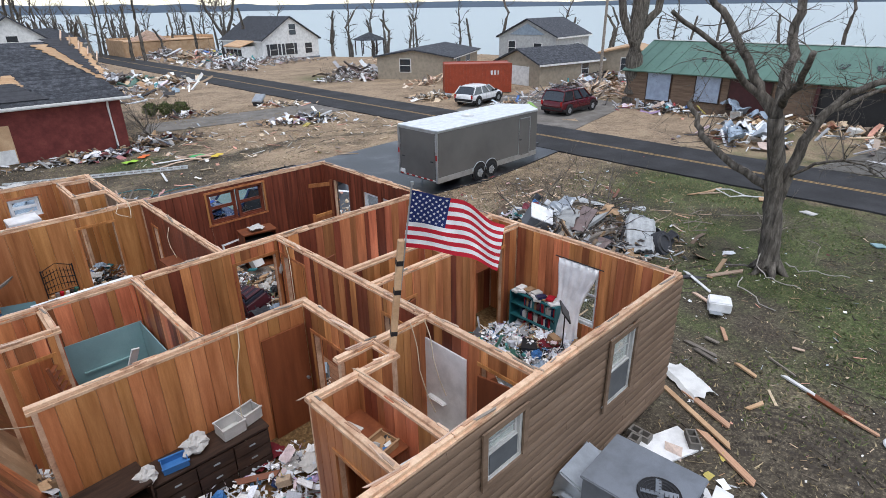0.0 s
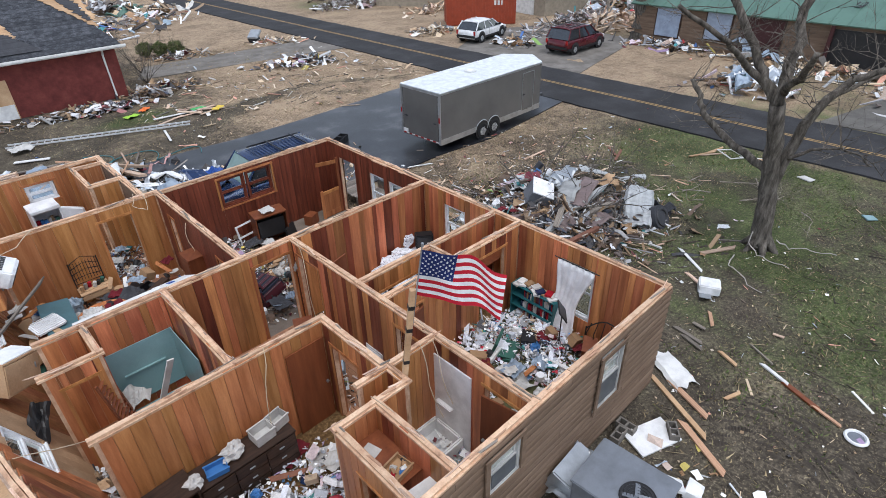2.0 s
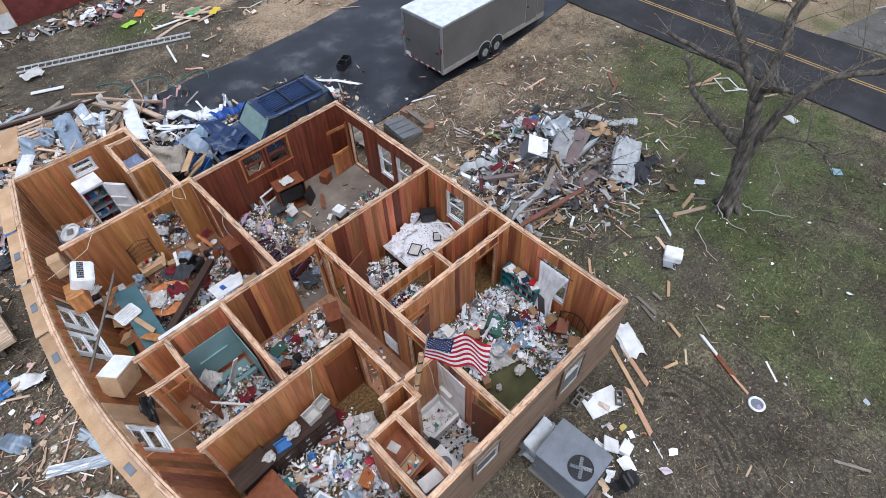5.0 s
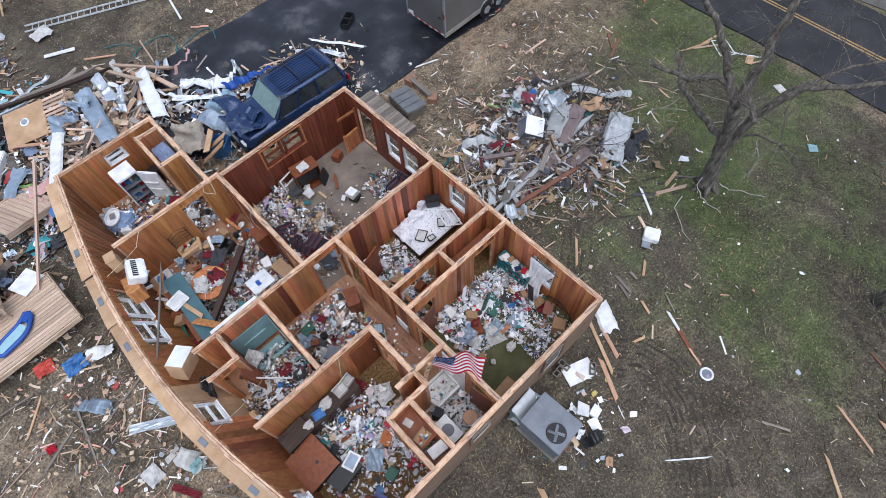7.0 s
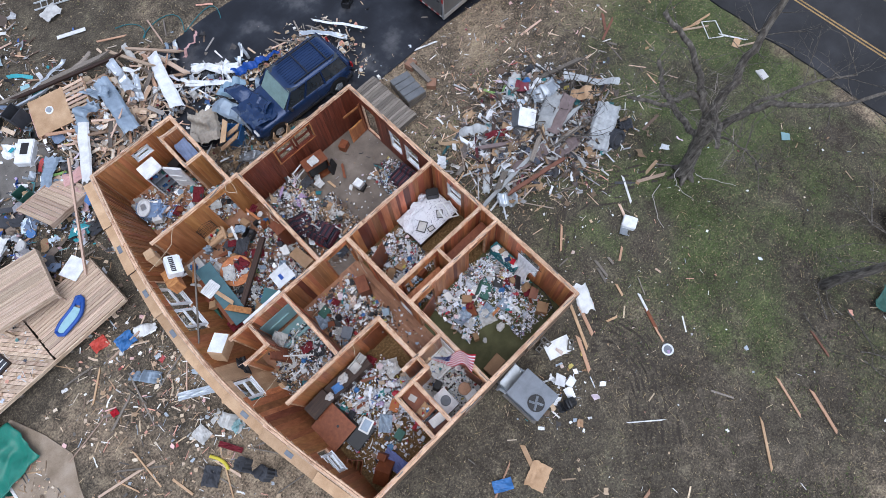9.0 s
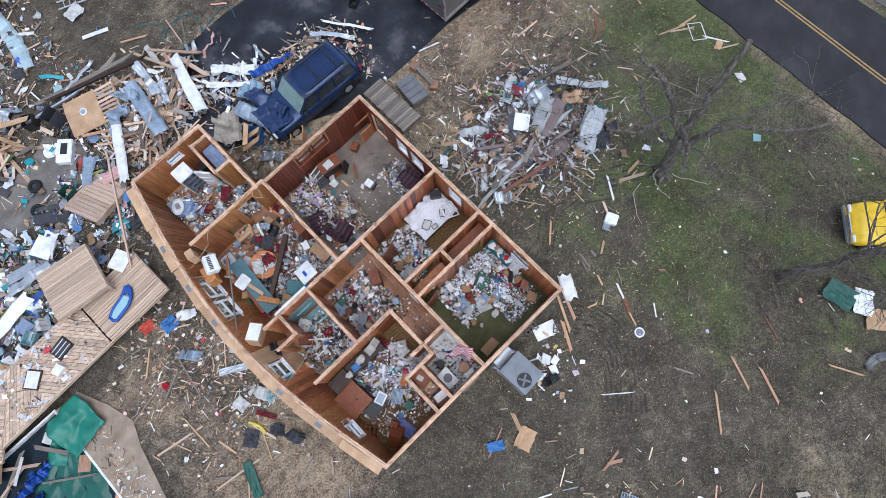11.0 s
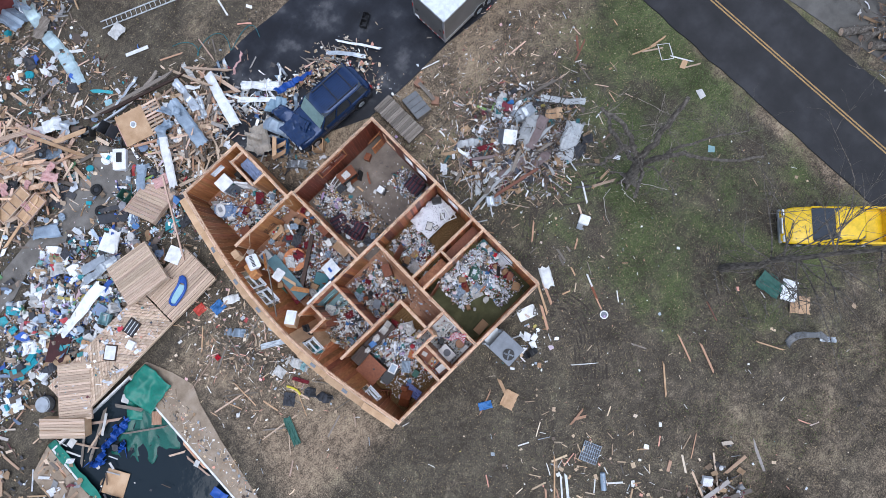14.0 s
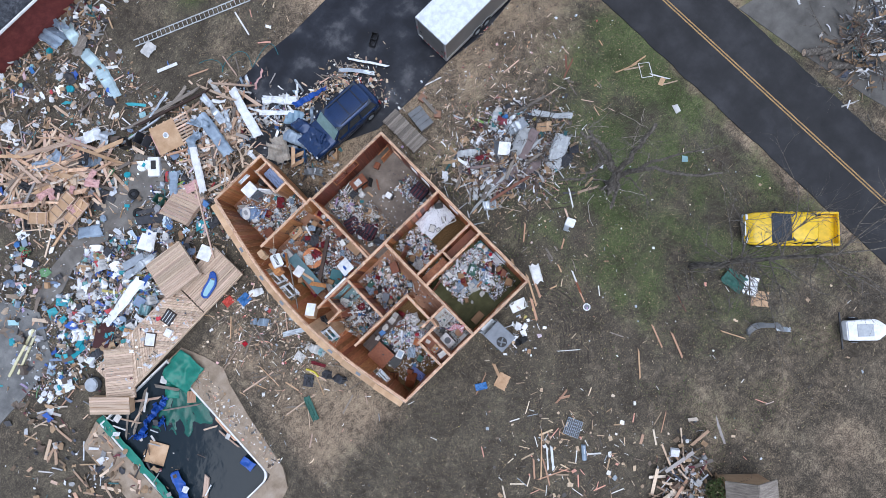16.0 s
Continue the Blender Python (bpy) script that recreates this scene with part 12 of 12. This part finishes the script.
bent_sheet("bent_flashing", (16.6, -7.7, 0.25), (18.2, -8.9, 0.3), 0.42, GREYSTEEL, "long curled grey metal flashing on the lawn", "flashing", 0.12, 2, 0, 0.12, 45, 331, "", 26, 0.55)
bent_sheet("bent_flashing", (18.0, -8.6, 0.2), (18.5, -9.2, 0.25), 0.3, SHEETMETAL, "torn bright end of metal flashing", "flashing", 0.08, 2, 0, 0.12, 25, 332, "", 14)
tangle = bmesh.new()
r = random.Random(191)
for k in range(12):
    a = r.uniform(0, 6.28)
    twigs(tangle, (r.gauss(0, 1.0), r.gauss(0, 1.2), 0.05), (math.cos(a), math.sin(a), 0.06), r.uniform(0.8, 1.8), 0.03, 3, r, kids=2)
for pts in ([(17.15, 4.2, 0.8), (16.9, 4.2, 0.25), (16.65, 3.8, 0.06), (16.55, 3.4, 0.05), (16.6, 2.9, 0.04)], [(17.4, 3.6, 0.35), (17.65, 3.25, 0.08), (17.8, 3.0, 0.14), (18.0, 2.6, 0.06), (18.3, 2.1, 0.04)], [(16.2, 4.3, 0.05), (15.6, 4.2, 0.06), (15.0, 3.6, 0.05), (14.8, 3.0, 0.04)]):
    vine = bmesh.new()
    limb(vine, pts, 0.02, 0.012, 6, 0.03, random.Random(len(pts) * 7))
    tagged(part("torn_vine", vine, PALEBARK), "pale torn vine trailing from the tree's foot", "vine", "vines by the tree")
tagged(part("branch_pile", tangle, BARK), "broken branches lying on the lawn", "branches", "", "stuff").matrix_basis = pose(16.6, -4.6, 0.1)
tangle = bmesh.new()
for k in range(10):
    a = r.uniform(0, 6.28)
    twigs(tangle, (r.gauss(0, 1.1), r.gauss(0, 1.1), 0.05), (math.cos(a), math.sin(a), 0.05), r.uniform(0.8, 1.6), 0.025, 3, r, kids=2)
tagged(part("branch_pile", tangle, OLDWOOD), "pale broken twigs lying by the road", "branches", "", "stuff").matrix_basis = pose(20.2, 5.8, 0.05)
chairf = thing("pipe_frame", (23.9, 7.5, 0.03), 62, "white bent pipe frame on the verge", "pipe frame")
part("pipe", bm_tube(bmesh.new(), [(-0.5, -0.3, 0.05), (0.4, -0.35, 0.05), (0.5, 0.3, 0.1), (-0.4, 0.35, 0.05), (-0.5, -0.3, 0.05)], [0.025] * 5, 6), WHITE, chairf)

# south-west ground between house and pool
scatter_boards(42, lambda r: (r.uniform(-6.5, -0.8), r.uniform(5.0, 16.0), 0.03), 111, "splintered tan board on the back lawn", "boards on the back lawn", (LUMBER, OLDWOOD, TANPLY, OLDWOOD), (0.4, 2.2), 3, widths=(0.03, 0.1))
for x, y, s, rz, m, sh in ((-2.5, 11.0, (1.5, 0.3, 0.6), -30, SHEETMETAL, "sheet"), (-3.3, 9.7, (0.5, 0.6, 0.6), 10, OFFWHITE, "sheet2"), (-3.9, 8.3, (0.7, 0.6, 0.6), 40, CHARCOAL, "sheet3"), (-4.9, 7.0, (0.4, 1.5, 0.6), -20, GREENSIDING, "sheet"), (-5.2, 12.6, (0.26, 0.26, 0.4), 0, FLAGRED, "sheet2"), (-3.4, 14.6, (0.7, 0.6, 0.7), 0, PLASTICBLUE, "sheet3"), (-2.8, 8.6, (0.9, 0.2, 0.4), -60, REDCLOTH, "sheet"), (-4.2, 15.2, (0.6, 0.5, 0.6), 0, plain("red_toy", (0.5, 0.06, 0.04), 0.5), "sheet2"), (-2.2, 9.0, (0.4, 0.4, 0.5), 0, TEAL, "sheet3")):
    put("storm_scrap", m, (x, y, 0.14), s, (4, 4, rz), None, sh, "storm-blown sheet on the back lawn", "scrap", "scraps on the back lawn")
for k, (p, q, w, m, bow) in enumerate((((-2.2, 11.9, 0.15), (-1.3, 9.6, 0.3), 0.35, plain("pale_blue_vinyl", (0.45, 0.52, 0.58), 0.5), 0.12), ((-2.6, 9.9, 0.2), (-2.0, 8.8, 0.25), 0.6, OFFWHITE, 0.2), ((-2.9, 8.0, 0.2), (-2.3, 6.7, 0.2), 0.5, CHARCOAL, 0.2), ((-4.0, 13.4, 0.15), (-3.2, 12.4, 0.2), 0.5, BLUEMETAL, 0.15), ((-1.2, 9.4, 0.1), (-0.9, 8.9, 0.15), 0.4, DEEPTEAL, 0.02), ((-3.0, 14.6, 0.15), (-2.2, 14.2, 0.2), 0.5, WHITE, 0.04))):
    bent_sheet("storm_scrap", p, q, w, m, "storm-blown sheet on the back lawn", "scrap", bow, 3, 0, 0.15, 25, 150 + k, "scraps on the back lawn", 18)
litter("lawn_litter", "wood chips and scraps between house and deck", "litter", CHIPS, 1500, lambda r: (min(-0.4, r.gauss(-3.4, 1.9)), r.gauss(11.8, 2.8), 0.03), junk_size(0.02, 0.18), 118, (("stick", 5), ("slab", 3), ("strip", 1)), 14)
litter("lawn_litter", "papers and scraps between house and deck", "litter", DRIVESCRAP, 700, lambda r: (min(-0.4, r.gauss(-3.0, 1.6)), r.gauss(13.2, 2.2), 0.03), junk_size(0.02, 0.2), 112, (("rag", 4), ("slab", 4), ("strip", 2), ("stick", 3)), 18)
litter("pool_litter", "leaves, dirt and splinters on the pool surround", "litter", CHIPS, 420, lambda r: (r.uniform(-9.2, -8.1), r.uniform(6.0, 14.6), 0.065), junk_size(0.015, 0.16), 118, (("stick", 4), ("slab", 5)), 8)
litter("pool_litter", "dark twigs and dirt on the pool surround", "litter", DARKJUNK, 160, lambda r: (r.uniform(-9.2, -8.1), r.uniform(6.0, 14.6), 0.065), junk_size(0.02, 0.2), 119, (("stick", 6), ("slab", 2), ("rag", 1)), 8)
stuff_boards(90, lambda r: (r.uniform(-20, -15.2), r.uniform(4, 18), 0.05), 113, "splintered boards beyond the pool", SPLINTERS, (0.3, 1.5), 8)
litter("lawn_litter", "dark rags and scraps beyond the pool", "litter", DARKJUNK, 500, lambda r: (r.gauss(-17, 2.0), r.gauss(12, 4), 0.04), junk_size(0.1, 0.5), 114, (("slab", 3), ("stick", 3), ("blob", 2)), 20)
heap_core("pool_debris", -12.6, 14.2, 1.3, 0.55, 0.3, -30, "boards and rags fallen into the pool corner", DARKJUNK, 420, 115, 0.4, (("stick", 5), ("strip", 2), ("rag", 3), ("slab", 1)))
heap_core("pool_debris", -14.2, 6.5, 0.8, 1.6, 0.3, 30, "boards and rags along the pool's far side", DARKJUNK, 160, 116, 0.5)


# small chips all over the ground
def yard_chip(r):
    while True:
        k = r.random()
        if k < 0.42:
            x, y = r.gauss(12.6, 3.4), r.gauss(8.5, 4.0)
        elif k < 0.56:
            x, y = r.uniform(-8, 20), r.uniform(-14, 4)
        elif k < 0.8:
            x, y = r.gauss(14, 5), r.gauss(13, 3)
        else:
            x, y = r.uniform(-10, 25), r.uniform(18, 42)
        if -0.8 < x < 9.7 and 3.3 < y < 19.5:
            continue
        if x > 25 or (-15.2 < x < -9 and 2.4 < y < 15.3):
            continue
        return x, y, gz(x, y) + 0.03


litter("yard_chips", "small splinters, paper and foam bits over the lawn", "litter", CHIPS, 4000, yard_chip, junk_size(0.01, 0.085), 121, (("stick", 5), ("slab", 5)), 12)
litter("yard_chips", "white scraps over the lawn", "litter", JUNK, 330, yard_chip, junk_size(0.03, 0.2), 122, (("slab", 3), ("rag", 2), ("strip", 1)), 14)
scatter_boards(26, yard_chip, 123, "thin splinter lying on the lawn", "splinters on the lawn", (LUMBER, TANPLY, LUMBER, OLDWOOD, WHITE), (0.25, 1.3), 3, "splinter", (0.03, 0.1))


def south_lawn(r):
    while True:
        x, y = r.uniform(-8, 24), r.uniform(-14, 3.2)
        if x < 9.6 or y < 3.0:
            if r.random() < 0.35 + 0.65 * smooth(-0.3, 0.4, noise.noise(Vector((x * 0.3, y * 0.3, 21)))):
                return x, y, gz(x, y) + 0.012


litter("lawn_litter", "thin twigs and straw strewn over the mud", "litter", STRAW, 3000, south_lawn, lambda r, kind: (0.05 + 0.4 * r.random() ** 4, r.uniform(0.005, 0.014), 0.008), 124, (("stick", 1),), 4)
litter("lawn_litter", "dark twigs and clods strewn over the mud", "litter", palette("dark_twigs", [(0.045, 0.036, 0.028), (0.07, 0.055, 0.042), (0.1, 0.08, 0.06), (0.03, 0.024, 0.02)], 0.95), 3600, south_lawn, lambda r, kind: (0.05 + 0.5 * r.random() ** 3, r.uniform(0.008, 0.03), 0.012), 125, (("stick", 3), ("blob", 1)), 5)
litter("lawn_litter", "pale wood scraps strewn over the mud", "litter", CHIPS, 240, south_lawn, junk_size(0.03, 0.26), 126, (("stick", 5), ("slab", 2), ("rag", 1)), 8)
litter("lawn_litter", "splinters and paper beside the corner wreckage", "litter", CHIPS, 420, lambda r: (r.gauss(4.2, 2.2), r.gauss(-6.2, 2.4), 0.03), junk_size(0.03, 0.35), 127, (("stick", 6), ("slab", 2), ("rag", 1)), 8)

# tufts of grass
def tufts(name, n, where, m, label, seed, h=0.09):
    r = random.Random(seed)
    vs, fs = [], []
    for _ in range(n):
        x, y = where(r)
        z = gz(x, y)
        a = r.uniform(0, 6.28)
        q, hh = r.uniform(0.01, 0.03), h * r.uniform(0.4, 1.2)
        k = len(vs)
        dx, dy = math.cos(a) * q, math.sin(a) * q
        lx, ly = r.gauss(0, 0.06), r.gauss(0, 0.06)
        vs += [(x - dx, y - dy, z - 0.01), (x + dx, y + dy, z - 0.01), (x + lx, y + ly, z + hh)]
        fs.append((k, k + 1, k + 2))
    joined(name, vs, fs, m, label, "grass", "stuff")


def in_yard(r):
    while True:
        x, y = r.uniform(9.8, 25), r.uniform(-12, 14)
        if noise.noise(Vector((x * 0.4, y * 0.4, 2))) > 0.0:
            return x, y


tufts("lawn_grass", 16000, in_yard, GREENGRASS, "short green winter grass tufts", 131, 0.07)
tufts("dry_grass", 22000, lambda r: (r.uniform(3, 25), r.uniform(25.5, 44)) if r.random() < 0.6 else (r.uniform(10, 25), r.uniform(6, 17)), STRAW, "dry straw-coloured grass tufts", 132, 0.07)
tufts("dry_grass", 16000, lambda r: (r.uniform(-8, 20), r.uniform(-14, 3.2)), STRAW, "sparse dry grass tufts on mud", 133, 0.06)

# wheel ruts pressed into the mud
MUD = surf("wet_mud", [(0.3, (0.034, 0.027, 0.021)), (0.6, (0.056, 0.045, 0.035)), (0.8, (0.09, 0.073, 0.057))], 3.0, 0.85, bump=0.4, fine=30, grain=0.35)


def ruts(pts, n, gap, label, width=0.09, wav=0.0):
    vs, fs = [], []
    curve = []
    for i in range(len(pts) - 1):
        for k in range(24):
            f = k / 24
            curve.append((pts[i][0] + (pts[i + 1][0] - pts[i][0]) * f, pts[i][1] + (pts[i + 1][1] - pts[i][1]) * f))
    curve.append(pts[-1])
    for q in range(n):
        off = (q - (n - 1) / 2) * gap
        base = len(vs)
        for i, (x, y) in enumerate(curve):
            a, b = curve[max(0, i - 1)], curve[min(len(curve) - 1, i + 1)]
            d = math.hypot(b[0] - a[0], b[1] - a[1]) or 1
            nx, ny = -(b[1] - a[1]) / d, (b[0] - a[0]) / d
            jit = off + 0.05 * noise.noise(Vector((x * 2, y * 2, q * 3.0)))
            wd = width * (0.6 + 0.7 * abs(noise.noise(Vector((x * 1.3, y * 1.3, q + 0.5)))))
            for s, h in ((-1, 0.0), (0, 0.045), (1, 0.0)):
                px, py = x + nx * (jit + s * wd), y + ny * (jit + s * wd)
                vs.append((px, py, gz(px, py) + h * (0.25 + 1.1 * noise.noise(Vector((px * 2.2, py * 2.2, q)))) * (0.4 + 0.9 * (i % 2)) - 0.006))
        for i in range(len(curve) - 1):
            for s in (0, 1):
                k = base + i * 3 + s
                fs.append((k, k + 1, k + 4, k + 3))
    joined("mud_ruts", vs, fs, MUD, label, "ruts", "stuff")


ruts([(8.2, -2.0), (9.2, -1.0), (9.85, -0.1), (10.15, 0.8), (10.0, 1.6), (9.5, 2.2)], 9, 0.2, "curved tyre ruts pressed into the mud", 0.085)
ruts([(13.0, 28.6), (16.0, 30.2), (19.0, 30.9), (22.0, 30.4), (24.8, 29.2)], 2, 0.35, "muddy wheel tracks through the straw", 0.14)
ruts([(15.0, 27.6), (18.5, 28.6), (21.0, 28.5), (24.6, 27.4)], 2, 0.7, "muddy wheel tracks through the straw", 0.1)
ruts([(10.4, 12.5), (11.6, 10.8), (12.4, 9.2), (13.2, 7.4)], 6, 0.3, "churned mud beside the rubbish heap", 0.13)
ruts([(13.6, 7.2), (15.2, 5.6), (17.0, 4.6)], 4, 0.28, "churned mud below the rubbish heap", 0.1)
ruts([(11.0, 5.2), (12.5, 6.2), (13.8, 6.0), (15.0, 5.2)], 5, 0.25, "tyre ruts beside the rubbish heap", 0.08)
